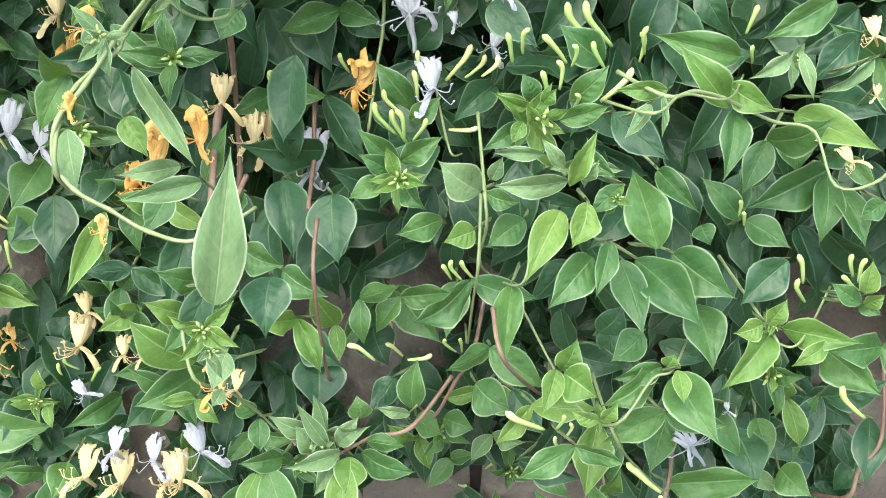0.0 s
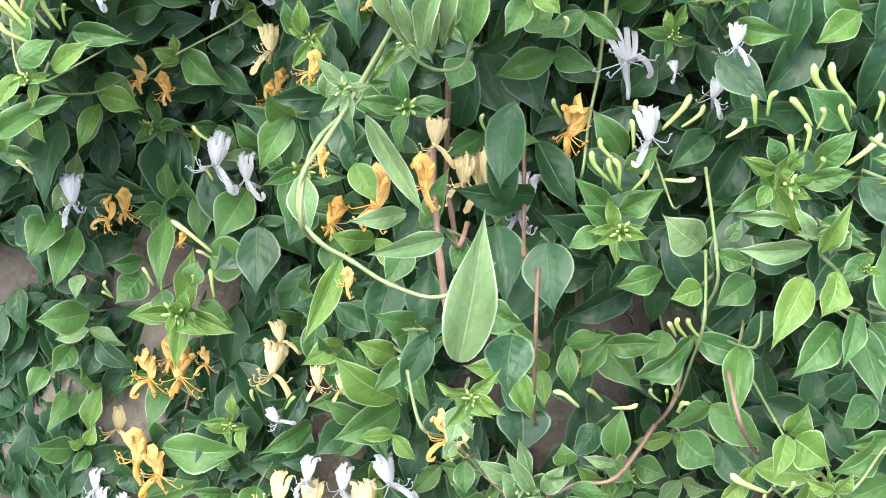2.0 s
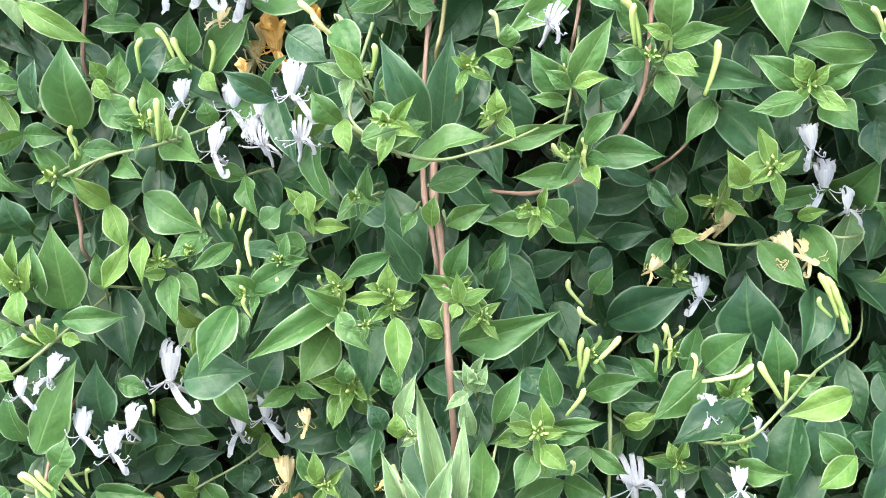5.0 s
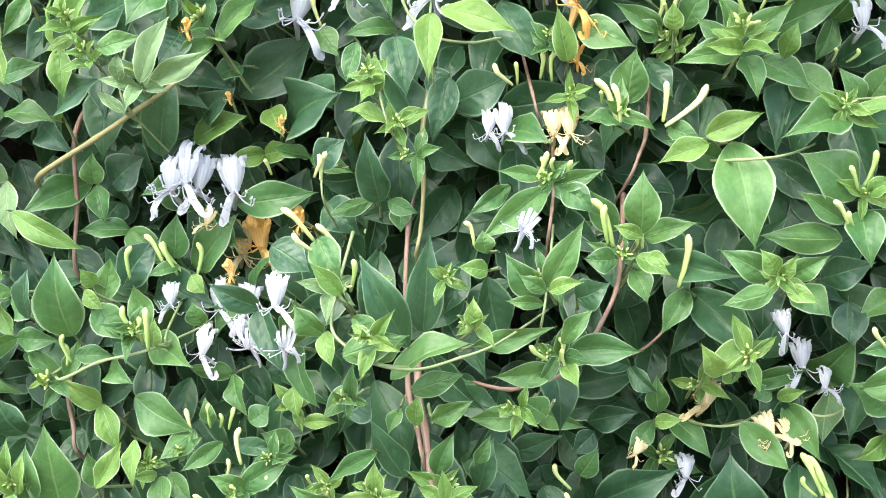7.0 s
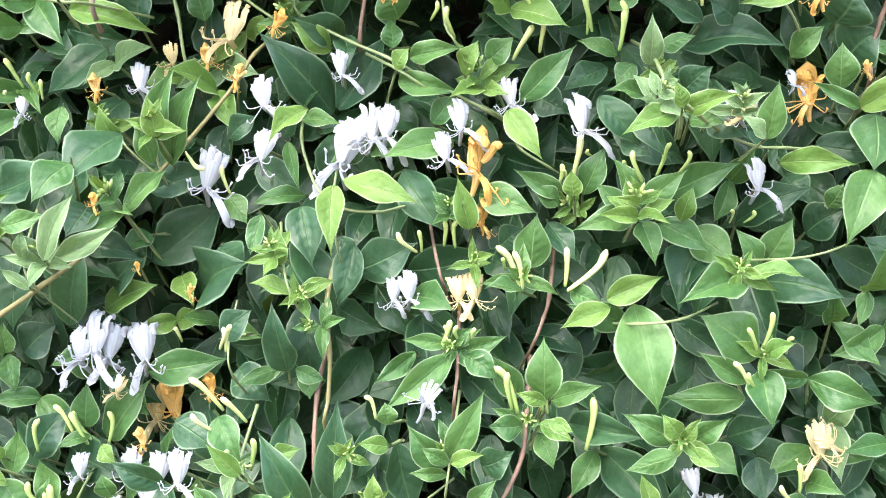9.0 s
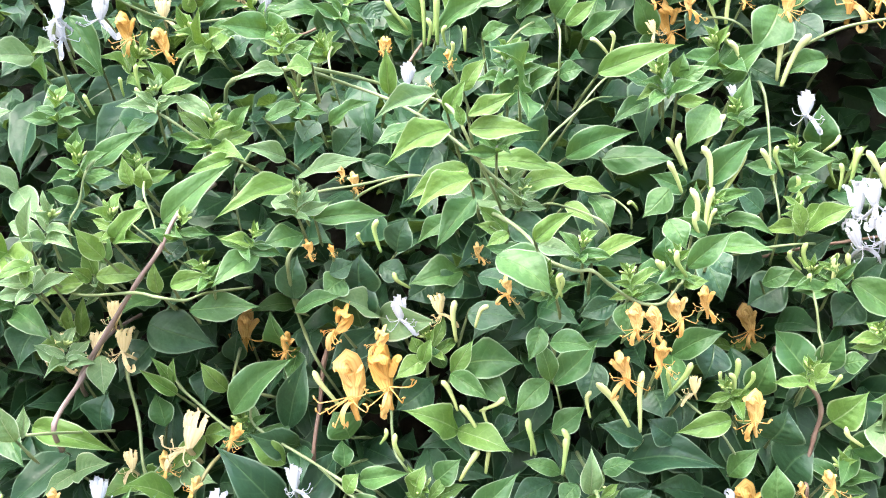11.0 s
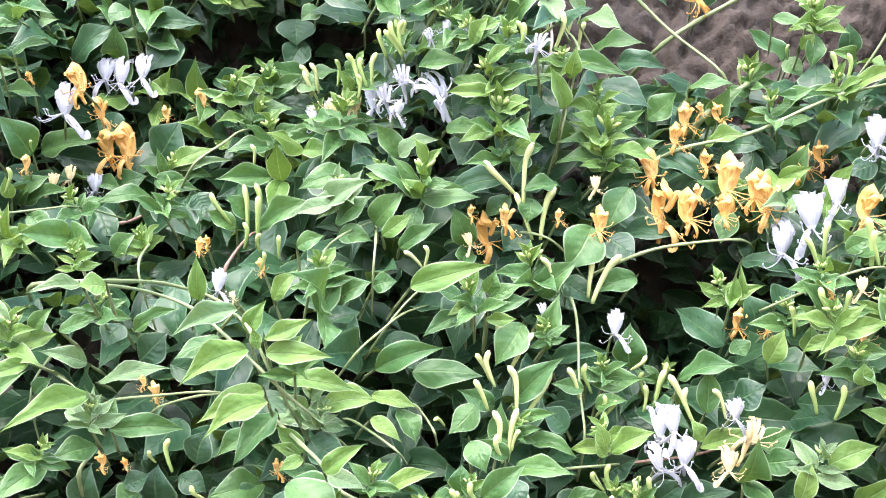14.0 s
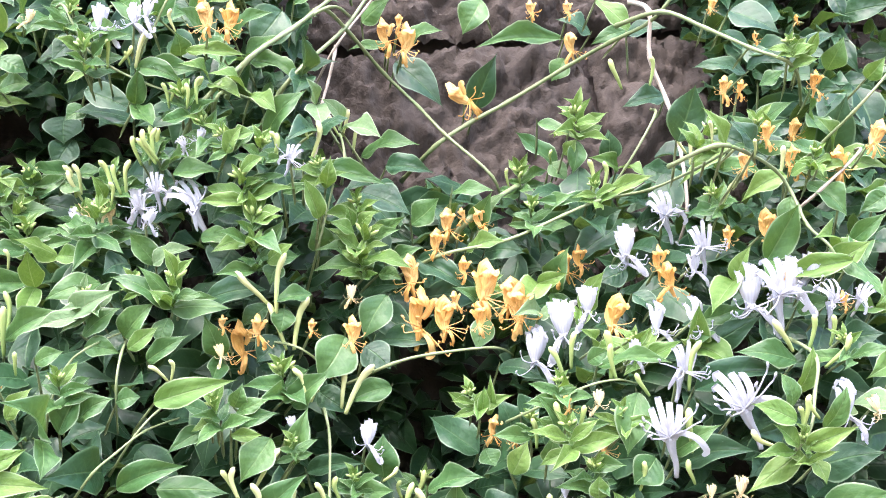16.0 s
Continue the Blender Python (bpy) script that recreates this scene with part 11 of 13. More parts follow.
bud(s, "b", 0.007, 0.960, 1.916, -0.005, 0.945, 1.941)
bud(s, "b", 0.019, 0.952, 1.898, 0.018, 0.933, 1.941)
bud(s, "b", 0.027, 0.950, 1.906, 0.025, 0.933, 1.941)
bud(s, "b", 0.030, 0.916, 1.888, 0.033, 0.899, 1.922)
bud(s, "b", 0.023, 0.865, 1.874, 0.021, 0.852, 1.890)
flower(s, "o", "front", -0.012, 0.876, 1.873, -0.010, 0.874, 1.886, 13)
flower(s, "o", "front", -0.008, 0.903, 1.883, -0.008, 0.901, 1.894, -24)
s = shoot(0.007, 0.716, 0.897, "mid green honeysuckle shoot with slender pale buds")
leaf(s, "m", 0.000, 0.717, 0.936, -0.030, 0.705, 0.931, 0.019, -7)
leaf(s, "m", 0.010, 0.784, 0.859, 0.002, 0.755, 0.829, 0.024, 4)
bud(s, "b", 0.005, 0.661, 0.922, -0.001, 0.655, 0.934)
bud(s, "b", 0.011, 0.658, 0.923, 0.008, 0.654, 0.938)
bud(s, "b", 0.018, 0.660, 0.923, 0.012, 0.655, 0.937)
s = shoot(-0.465, 0.896, 0.936, "mid green honeysuckle shoot with one white flower")
leaf(s, "d", -0.458, 0.914, 0.957, -0.461, 0.867, 0.900, 0.030, 3)
leaf(s, "d", -0.440, 0.952, 0.875, -0.462, 0.938, 0.887, 0.022, -10)
leaf(s, "m", -0.458, 0.913, 0.865, -0.467, 0.874, 0.827, 0.028, -7)
leaf(s, "m", -0.472, 0.911, 0.878, -0.486, 0.878, 0.851, 0.032, -1)
leaf(s, "m", -0.481, 0.843, 0.957, -0.445, 0.844, 0.951, 0.015, 5)
leaf(s, "d", -0.460, 0.912, 0.945, -0.461, 0.869, 0.902, 0.026, 2)
leaf(s, "d", -0.476, 0.973, 0.896, -0.398, 0.961, 0.868, 0.036, -3)
leaf(s, "m", -0.509, 0.837, 0.945, -0.480, 0.841, 0.946, 0.020, -2)
bud(s, "p", -0.442, 0.815, 0.950, -0.450, 0.808, 0.963)
flower(s, "w", "front", -0.439, 0.870, 0.894, -0.445, 0.881, 0.929, 8)
s = shoot(-0.116, 0.909, 1.523, "mid green honeysuckle shoot with white flowers and a reddish stem")
leaf(s, "d", -0.119, 0.895, 1.546, -0.160, 0.865, 1.606, 0.033, 0)
leaf(s, "d", -0.114, 0.887, 1.548, -0.073, 0.874, 1.594, 0.030, -3)
leaf(s, "y", -0.130, 0.845, 1.548, -0.156, 0.829, 1.527, 0.016, 6)
leaf(s, "m", -0.135, 0.853, 1.542, -0.108, 0.849, 1.535, 0.013, -11)
leaf(s, "m", -0.141, 0.865, 1.491, -0.176, 0.847, 1.489, 0.014, 4)
leaf(s, "m", -0.147, 0.855, 1.528, -0.141, 0.844, 1.493, 0.010, -6)
leaf(s, "y", -0.112, 0.795, 1.495, -0.116, 0.776, 1.452, 0.018, -5)
leaf(s, "y", -0.106, 0.804, 1.498, -0.059, 0.794, 1.477, 0.020, -9)
leaf(s, "d", -0.070, 0.838, 1.500, -0.047, 0.822, 1.457, 0.027, 7)
leaf(s, "y", -0.066, 0.823, 1.565, -0.055, 0.819, 1.577, 0.014, -10)
leaf(s, "m", -0.066, 0.837, 1.559, -0.025, 0.828, 1.545, 0.017, 11)
stem(s, "r", 0.0019, (-0.076, 0.952, 1.684), (-0.080, 0.893, 1.656), (-0.085, 0.882, 1.625), (-0.092, 0.875, 1.592), (-0.098, 0.920, 1.563))
flower(s, "w", "front", -0.158, 0.851, 1.544, -0.162, 0.854, 1.578, -8)
flower(s, "w", "front", -0.168, 0.842, 1.509, -0.157, 0.845, 1.543, -4)
flower(s, "w", "front", -0.116, 0.839, 1.494, -0.098, 0.844, 1.545, -8)
flower(s, "w", "front", -0.099, 0.836, 1.514, -0.093, 0.839, 1.544, -22)
flower(s, "w", "front", -0.090, 0.837, 1.512, -0.082, 0.840, 1.549, 25)
flower(s, "w", "front", -0.081, 0.831, 1.513, -0.072, 0.834, 1.546, 16)
flower(s, "w", "front", -0.106, 0.860, 1.561, -0.104, 0.859, 1.588, 16)
s = shoot(-0.083, 1.109, 1.968, "mid green honeysuckle shoot with white and golden flowers, a reddish stem")
leaf(s, "d", -0.065, 1.073, 2.011, -0.040, 1.054, 2.040, 0.041, 7)
leaf(s, "y", -0.055, 1.048, 1.994, -0.010, 1.036, 2.005, 0.017, 3)
leaf(s, "p", -0.048, 1.051, 1.992, 0.007, 1.039, 1.994, 0.012, 0)
leaf(s, "m", -0.065, 1.045, 1.984, -0.025, 1.041, 1.969, 0.020, 10)
leaf(s, "m", -0.068, 1.040, 1.967, -0.112, 1.022, 1.959, 0.019, 1)
leaf(s, "m", -0.043, 1.054, 1.987, -0.013, 1.049, 1.983, 0.014, 0)
leaf(s, "m", -0.109, 1.083, 1.985, -0.074, 1.074, 1.996, 0.026, 11)
stem(s, "g", 0.0013, (-0.049, 1.056, 1.966), (-0.026, 1.010, 1.984), (0.000, 1.015, 2.003), (0.017, 1.018, 2.014), (0.041, 1.074, 2.030))
stem(s, "r", 0.0016, (-0.143, 1.078, 1.952), (-0.117, 1.014, 1.944), (-0.086, 0.997, 1.934), (-0.065, 1.031, 1.953), (-0.064, 1.074, 1.973), (-0.062, 1.152, 1.985))
tip(s, -0.055, 1.048, 1.988, 0.022, "m")
bud(s, "b", -0.058, 1.055, 1.992, -0.059, 1.043, 2.003)
bud(s, "b", -0.049, 1.043, 1.990, -0.049, 1.030, 2.003)
flower(s, "o", "front", -0.106, 1.073, 2.002, -0.108, 1.066, 2.037, 21)
flower(s, "o", "front", -0.094, 1.074, 1.997, -0.089, 1.066, 2.040, -13)
flower(s, "w", "front", -0.120, 1.065, 1.974, -0.120, 1.060, 2.002, 6)
s = shoot(0.629, 0.899, 1.999, "mid green honeysuckle shoot with golden flowers")
leaf(s, "m", 0.635, 0.866, 2.014, 0.658, 0.837, 2.024, 0.021, -10)
leaf(s, "y", 0.596, 0.843, 1.991, 0.554, 0.854, 1.964, 0.015, 3)
flower(s, "o", "front", 0.588, 0.819, 2.018, 0.592, 0.813, 2.038, -15)
flower(s, "o", "front", 0.605, 0.827, 2.024, 0.610, 0.822, 2.038, -5)
flower(s, "o", "front", 0.624, 0.834, 1.983, 0.628, 0.828, 2.004, -28)
flower(s, "o", "front", 0.664, 0.866, 1.997, 0.668, 0.861, 2.016, -8)
s = shoot(0.451, 1.116, 2.106, "mid green honeysuckle shoot with one golden flower")
leaf(s, "d", 0.459, 1.095, 2.132, 0.479, 1.056, 2.172, 0.030, -3)
flower(s, "o", "upright", 0.452, 1.049, 2.110, 0.425, 1.037, 2.135, -23)
s = shoot(-0.471, 0.909, 1.217, "mid green honeysuckle shoot with pointed oval leaves")
leaf(s, "d", -0.442, 0.867, 1.231, -0.452, 0.854, 1.264, 0.031, -3)
leaf(s, "y", -0.440, 0.836, 1.203, -0.438, 0.831, 1.240, 0.011, 0)
leaf(s, "m", -0.462, 0.835, 1.225, -0.443, 0.829, 1.203, 0.020, -9)
s = shoot(-0.059, 0.843, 1.371, "mid green honeysuckle shoot with white and cream flowers, slender pale buds")
leaf(s, "m", -0.053, 0.790, 1.388, -0.080, 0.782, 1.395, 0.011, 1)
leaf(s, "m", -0.050, 0.789, 1.381, -0.094, 0.769, 1.355, 0.020, -9)
leaf(s, "m", -0.073, 0.798, 1.384, -0.101, 0.785, 1.369, 0.013, -11)
leaf(s, "m", -0.043, 0.793, 1.382, -0.013, 0.784, 1.390, 0.013, 8)
leaf(s, "m", -0.048, 0.790, 1.388, -0.035, 0.786, 1.397, 0.011, 7)
leaf(s, "m", -0.041, 0.790, 1.380, -0.022, 0.781, 1.363, 0.018, 2)
leaf(s, "m", -0.011, 0.794, 1.350, -0.027, 0.788, 1.380, 0.018, -6)
leaf(s, "y", -0.087, 0.705, 1.345, -0.104, 0.699, 1.350, 0.011, 1)
leaf(s, "m", -0.089, 0.745, 1.350, -0.090, 0.743, 1.364, 0.013, 11)
stem(s, "r", 0.0012, (-0.059, 0.871, 1.470), (-0.054, 0.819, 1.440), (-0.051, 0.817, 1.421), (-0.046, 0.865, 1.392))
leaf(s, "m", -0.073, 0.826, 1.417, -0.045, 0.792, 1.408, 0.025, -10)
tip(s, -0.048, 0.789, 1.386, 0.016, "m")
bud(s, "p", -0.095, 0.730, 1.357, -0.101, 0.721, 1.370)
bud(s, "b", -0.057, 0.790, 1.386, -0.055, 0.782, 1.401)
bud(s, "b", -0.055, 0.790, 1.384, -0.048, 0.782, 1.404)
bud(s, "b", -0.037, 0.792, 1.384, -0.032, 0.783, 1.396)
bud(s, "b", -0.044, 0.791, 1.388, -0.041, 0.782, 1.400)
flower(s, "w", "front", -0.085, 0.802, 1.412, -0.080, 0.804, 1.434, 16)
flower(s, "w", "front", -0.074, 0.803, 1.409, -0.072, 0.805, 1.438, 17)
flower(s, "c", "front", -0.043, 0.809, 1.405, -0.041, 0.811, 1.432, 7)
flower(s, "c", "front", -0.033, 0.809, 1.404, -0.031, 0.812, 1.431, 9)
flower(s, "w", "upright", -0.072, 0.744, 1.351, -0.058, 0.737, 1.375, -4)
s = shoot(-0.012, 0.875, 1.631, "mid green honeysuckle shoot with white and cream and golden flowers, buds")
leaf(s, "d", -0.037, 0.859, 1.672, -0.072, 0.846, 1.648, 0.023, -3)
leaf(s, "y", -0.002, 0.821, 1.648, -0.025, 0.814, 1.635, 0.015, -2)
leaf(s, "y", -0.006, 0.818, 1.652, -0.010, 0.813, 1.663, 0.011, -8)
leaf(s, "y", -0.005, 0.820, 1.644, 0.004, 0.813, 1.661, 0.011, 4)
leaf(s, "d", -0.002, 0.853, 1.631, -0.029, 0.845, 1.615, 0.027, -10)
leaf(s, "m", -0.062, 0.847, 1.600, -0.071, 0.838, 1.620, 0.027, -6)
leaf(s, "m", 0.019, 0.838, 1.641, 0.062, 0.825, 1.636, 0.029, 5)
leaf(s, "m", 0.025, 0.836, 1.638, 0.051, 0.827, 1.607, 0.022, 0)
leaf(s, "m", 0.013, 0.823, 1.635, 0.037, 0.816, 1.614, 0.015, 9)
leaf(s, "y", 0.013, 0.826, 1.635, 0.031, 0.816, 1.656, 0.013, 5)
leaf(s, "m", 0.009, 0.831, 1.640, 0.002, 0.824, 1.656, 0.011, -11)
leaf(s, "d", 0.038, 0.850, 1.591, 0.055, 0.844, 1.600, 0.017, -11)
leaf(s, "d", 0.029, 0.809, 1.673, 0.061, 0.799, 1.665, 0.022, -6)
leaf(s, "m", -0.068, 0.846, 1.581, -0.067, 0.840, 1.600, 0.015, -11)
tip(s, 0.002, 0.826, 1.654, 0.018, "y")
bud(s, "b", -0.008, 0.825, 1.696, -0.015, 0.812, 1.709)
bud(s, "p", 0.002, 0.831, 1.661, -0.008, 0.818, 1.677)
bud(s, "p", 0.019, 0.824, 1.656, 0.024, 0.808, 1.682)
bud(s, "p", 0.033, 0.768, 1.661, 0.045, 0.756, 1.670)
bud(s, "p", -0.068, 0.857, 1.623, -0.080, 0.845, 1.650)
bud(s, "p", 0.014, 0.833, 1.610, 0.005, 0.822, 1.630)
flower(s, "o", "front", -0.067, 0.819, 1.663, -0.051, 0.814, 1.688, -25)
flower(s, "o", "front", -0.040, 0.820, 1.653, -0.028, 0.817, 1.671, -24)
flower(s, "w", "front", -0.016, 0.818, 1.668, -0.017, 0.813, 1.692, -8)
flower(s, "c", "front", 0.011, 0.818, 1.669, 0.011, 0.813, 1.691, 26)
flower(s, "o", "front", -0.057, 0.829, 1.609, -0.051, 0.827, 1.654, -21)
flower(s, "o", "front", -0.031, 0.824, 1.613, -0.028, 0.822, 1.657, 16)
s = shoot(-0.300, 0.867, 0.599, "mid green honeysuckle shoot with pointed oval leaves")
leaf(s, "m", -0.318, 0.821, 0.613, -0.308, 0.841, 0.666, 0.027, -3)
leaf(s, "m", -0.295, 0.817, 0.599, -0.270, 0.808, 0.663, 0.032, 5)
leaf(s, "d", -0.278, 0.844, 0.649, -0.242, 0.800, 0.634, 0.031, -7)
bud(s, "p", -0.308, 0.807, 0.613, -0.324, 0.806, 0.636)
s = shoot(0.045, 1.098, 2.034, "mid green honeysuckle shoot with slender pale buds")
bud(s, "p", 0.078, 1.036, 2.046, 0.066, 1.021, 2.069)
bud(s, "p", 0.084, 1.021, 2.044, 0.075, 1.007, 2.066)
leaf(s, "y", 0.014, 1.020, 2.040, -0.010, 1.011, 2.040, 0.014, -4)
leaf(s, "y", 0.016, 1.023, 2.043, 0.033, 1.011, 2.058, 0.017, 1)
leaf(s, "m", 0.022, 1.031, 2.030, 0.063, 1.020, 2.030, 0.019, -7)
leaf(s, "y", 0.020, 1.026, 2.026, -0.007, 1.017, 2.022, 0.013, 7)
leaf(s, "m", 0.040, 1.030, 1.999, 0.069, 1.020, 2.006, 0.017, 7)
leaf(s, "d", 0.039, 1.048, 1.994, 0.069, 1.032, 2.013, 0.025, 11)
leaf(s, "m", 0.044, 1.035, 2.059, 0.042, 1.021, 2.077, 0.017, -4)
leaf(s, "y", 0.039, 1.023, 2.049, 0.014, 1.009, 2.059, 0.012, -6)
leaf(s, "m", 0.065, 1.031, 2.060, 0.089, 1.027, 2.049, 0.020, 6)
leaf(s, "d", 0.048, 1.052, 2.048, 0.087, 1.047, 2.027, 0.026, 5)
tip(s, 0.026, 1.026, 2.025, 0.025, "m")
tip(s, 0.009, 1.023, 2.050, 0.023, "m")
tip(s, 0.041, 1.032, 2.058, 0.023, "m")
bud(s, "p", 0.069, 1.098, 2.067, 0.058, 1.083, 2.092)
bud(s, "p", 0.076, 1.098, 2.067, 0.066, 1.083, 2.091)
bud(s, "p", 0.083, 1.036, 2.043, 0.075, 1.021, 2.067)
s = shoot(0.064, 0.679, 1.018, "light green honeysuckle shoot with slender pale buds")
leaf(s, "m", 0.089, 0.673, 1.051, 0.063, 0.672, 1.073, 0.022, 7)
leaf(s, "m", 0.049, 0.642, 1.038, 0.042, 0.642, 1.054, 0.012, 11)
leaf(s, "y", 0.045, 0.626, 1.040, 0.028, 0.625, 1.049, 0.010, -8)
leaf(s, "y", 0.053, 0.632, 1.040, 0.060, 0.631, 1.049, 0.009, 7)
leaf(s, "m", 0.064, 0.649, 1.025, 0.090, 0.641, 1.036, 0.013, 2)
leaf(s, "m", 0.044, 0.636, 1.026, 0.020, 0.625, 1.016, 0.013, 1)
leaf(s, "y", 0.042, 0.625, 1.033, 0.036, 0.618, 1.023, 0.009, 4)
leaf(s, "m", 0.070, 0.655, 1.034, 0.090, 0.651, 1.056, 0.016, -2)
leaf(s, "p", 0.054, 0.620, 1.016, 0.026, 0.615, 1.019, 0.008, -1)
leaf(s, "p", 0.062, 0.594, 1.018, 0.050, 0.596, 1.034, 0.008, 8)
leaf(s, "p", 0.067, 0.623, 1.000, 0.026, 0.614, 1.001, 0.014, -5)
leaf(s, "y", 0.065, 0.593, 1.009, 0.078, 0.593, 1.040, 0.010, -2)
leaf(s, "m", 0.070, 0.618, 1.017, 0.091, 0.604, 1.009, 0.013, 0)
leaf(s, "p", 0.071, 0.591, 1.013, 0.079, 0.590, 1.025, 0.007, 6)
leaf(s, "p", 0.027, 0.642, 0.993, 0.033, 0.642, 1.007, 0.009, -6)
leaf(s, "y", 0.074, 0.588, 1.002, 0.065, 0.573, 0.983, 0.017, -6)
leaf(s, "d", 0.091, 0.637, 1.033, 0.119, 0.614, 1.015, 0.021, -4)
leaf(s, "y", 0.115, 0.613, 1.054, 0.087, 0.610, 1.055, 0.011, -7)
leaf(s, "p", 0.101, 0.577, 1.058, 0.087, 0.567, 1.044, 0.008, -8)
leaf(s, "p", 0.106, 0.577, 1.063, 0.105, 0.565, 1.045, 0.004, -7)
leaf(s, "m", 0.093, 0.601, 1.006, 0.075, 0.591, 0.994, 0.012, 2)
tip(s, 0.048, 0.631, 1.032, 0.023, "y")
tip(s, 0.076, 0.612, 1.014, 0.015, "p")
bud(s, "b", 0.038, 0.661, 1.054, 0.034, 0.656, 1.072)
bud(s, "b", 0.043, 0.655, 1.061, 0.049, 0.650, 1.075)
bud(s, "p", 0.021, 0.646, 1.051, 0.026, 0.641, 1.065)
bud(s, "b", 0.067, 0.657, 1.055, 0.053, 0.651, 1.072)
bud(s, "b", 0.070, 0.657, 1.053, 0.067, 0.651, 1.066)
bud(s, "b", 0.063, 0.648, 1.043, 0.058, 0.643, 1.059)
bud(s, "b", 0.057, 0.644, 1.038, 0.052, 0.639, 1.056)
bud(s, "b", 0.071, 0.653, 1.030, 0.069, 0.646, 1.041)
bud(s, "p", 0.086, 0.652, 1.035, 0.101, 0.651, 1.055)
s = shoot(0.502, 0.819, 1.746, "dark green honeysuckle shoot with white and cream flowers, slender pale buds")
leaf(s, "d", 0.522, 0.814, 1.798, 0.575, 0.767, 1.797, 0.024, -2)
leaf(s, "m", 0.466, 0.779, 1.796, 0.450, 0.775, 1.753, 0.027, 6)
leaf(s, "m", 0.469, 0.772, 1.750, 0.450, 0.773, 1.734, 0.026, -8)
leaf(s, "m", 0.484, 0.779, 1.753, 0.513, 0.754, 1.766, 0.019, -9)
leaf(s, "d", 0.494, 0.799, 1.746, 0.538, 0.763, 1.746, 0.024, -2)
bud(s, "b", 0.500, 0.771, 1.793, 0.511, 0.751, 1.821)
bud(s, "b", 0.471, 0.771, 1.792, 0.461, 0.759, 1.808)
bud(s, "b", 0.496, 0.775, 1.751, 0.495, 0.757, 1.781)
bud(s, "b", 0.496, 0.779, 1.730, 0.491, 0.765, 1.748)
flower(s, "w", "upright", 0.493, 0.776, 1.789, 0.497, 0.755, 1.827, 15)
flower(s, "w", "upright", 0.482, 0.775, 1.739, 0.474, 0.753, 1.790, -27)
flower(s, "w", "upright", 0.543, 0.768, 1.751, 0.519, 0.748, 1.804, -21)
flower(s, "c", "front", 0.502, 0.770, 1.716, 0.503, 0.766, 1.729, -7)
flower(s, "c", "front", 0.521, 0.767, 1.714, 0.525, 0.761, 1.732, 7)
s = shoot(-0.297, 0.876, 1.306, "mid green honeysuckle shoot with white and cream and golden flowers, buds")
leaf(s, "y", -0.349, 0.781, 1.344, -0.337, 0.778, 1.331, 0.011, 8)
leaf(s, "y", -0.354, 0.814, 1.342, -0.361, 0.808, 1.355, 0.012, 1)
leaf(s, "d", -0.347, 0.847, 1.335, -0.317, 0.849, 1.366, 0.029, 4)
leaf(s, "m", -0.309, 0.850, 1.351, -0.302, 0.846, 1.383, 0.021, 3)
leaf(s, "m", -0.298, 0.861, 1.340, -0.262, 0.861, 1.378, 0.027, -9)
leaf(s, "m", -0.305, 0.845, 1.346, -0.324, 0.831, 1.342, 0.010, 4)
leaf(s, "y", -0.295, 0.836, 1.340, -0.285, 0.831, 1.327, 0.013, 5)
leaf(s, "m", -0.316, 0.792, 1.313, -0.319, 0.787, 1.344, 0.017, 9)
leaf(s, "m", -0.344, 0.785, 1.334, -0.327, 0.778, 1.310, 0.022, -11)
leaf(s, "m", -0.319, 0.789, 1.314, -0.333, 0.778, 1.316, 0.009, 9)
leaf(s, "y", -0.308, 0.776, 1.305, -0.304, 0.776, 1.323, 0.012, 8)
leaf(s, "m", -0.288, 0.824, 1.307, -0.292, 0.820, 1.324, 0.016, -5)
stem(s, "g", 0.0010, (-0.307, 0.924, 1.331), (-0.305, 0.845, 1.323), (-0.303, 0.788, 1.307), (-0.302, 0.810, 1.299))
leaf(s, "m", -0.319, 0.816, 1.301, -0.286, 0.784, 1.287, 0.024, -7)
tip(s, -0.322, 0.785, 1.314, 0.017, "m")
bud(s, "p", -0.314, 0.839, 1.350, -0.323, 0.830, 1.370)
bud(s, "b", -0.307, 0.845, 1.340, -0.314, 0.836, 1.364)
bud(s, "b", -0.303, 0.850, 1.339, -0.310, 0.841, 1.364)
bud(s, "b", -0.296, 0.854, 1.337, -0.295, 0.846, 1.360)
bud(s, "b", -0.319, 0.787, 1.309, -0.321, 0.779, 1.332)
bud(s, "b", -0.318, 0.787, 1.305, -0.316, 0.779, 1.324)
bud(s, "b", -0.309, 0.771, 1.304, -0.306, 0.764, 1.332)
bud(s, "b", -0.330, 0.815, 1.344, -0.321, 0.811, 1.365)
flower(s, "c", "front", -0.274, 0.897, 1.331, -0.272, 0.900, 1.372, 13)
flower(s, "o", "front", -0.253, 0.878, 1.334, -0.255, 0.881, 1.373, -3)
flower(s, "c", "front", -0.285, 0.845, 1.368, -0.278, 0.847, 1.385, -5)
flower(s, "o", "front", -0.270, 0.847, 1.329, -0.270, 0.848, 1.346, -5)
flower(s, "w", "front", -0.309, 0.826, 1.316, -0.308, 0.828, 1.341, 2)
flower(s, "w", "front", -0.281, 0.840, 1.304, -0.277, 0.843, 1.337, 7)
flower(s, "w", "front", -0.262, 0.835, 1.301, -0.255, 0.838, 1.334, 9)
flower(s, "w", "front", -0.265, 0.826, 1.290, -0.261, 0.828, 1.311, 27)
flower(s, "w", "front", -0.287, 0.803, 1.283, -0.281, 0.806, 1.313, -13)
flower(s, "w", "upright", -0.247, 0.800, 1.282, -0.250, 0.792, 1.310, -20)
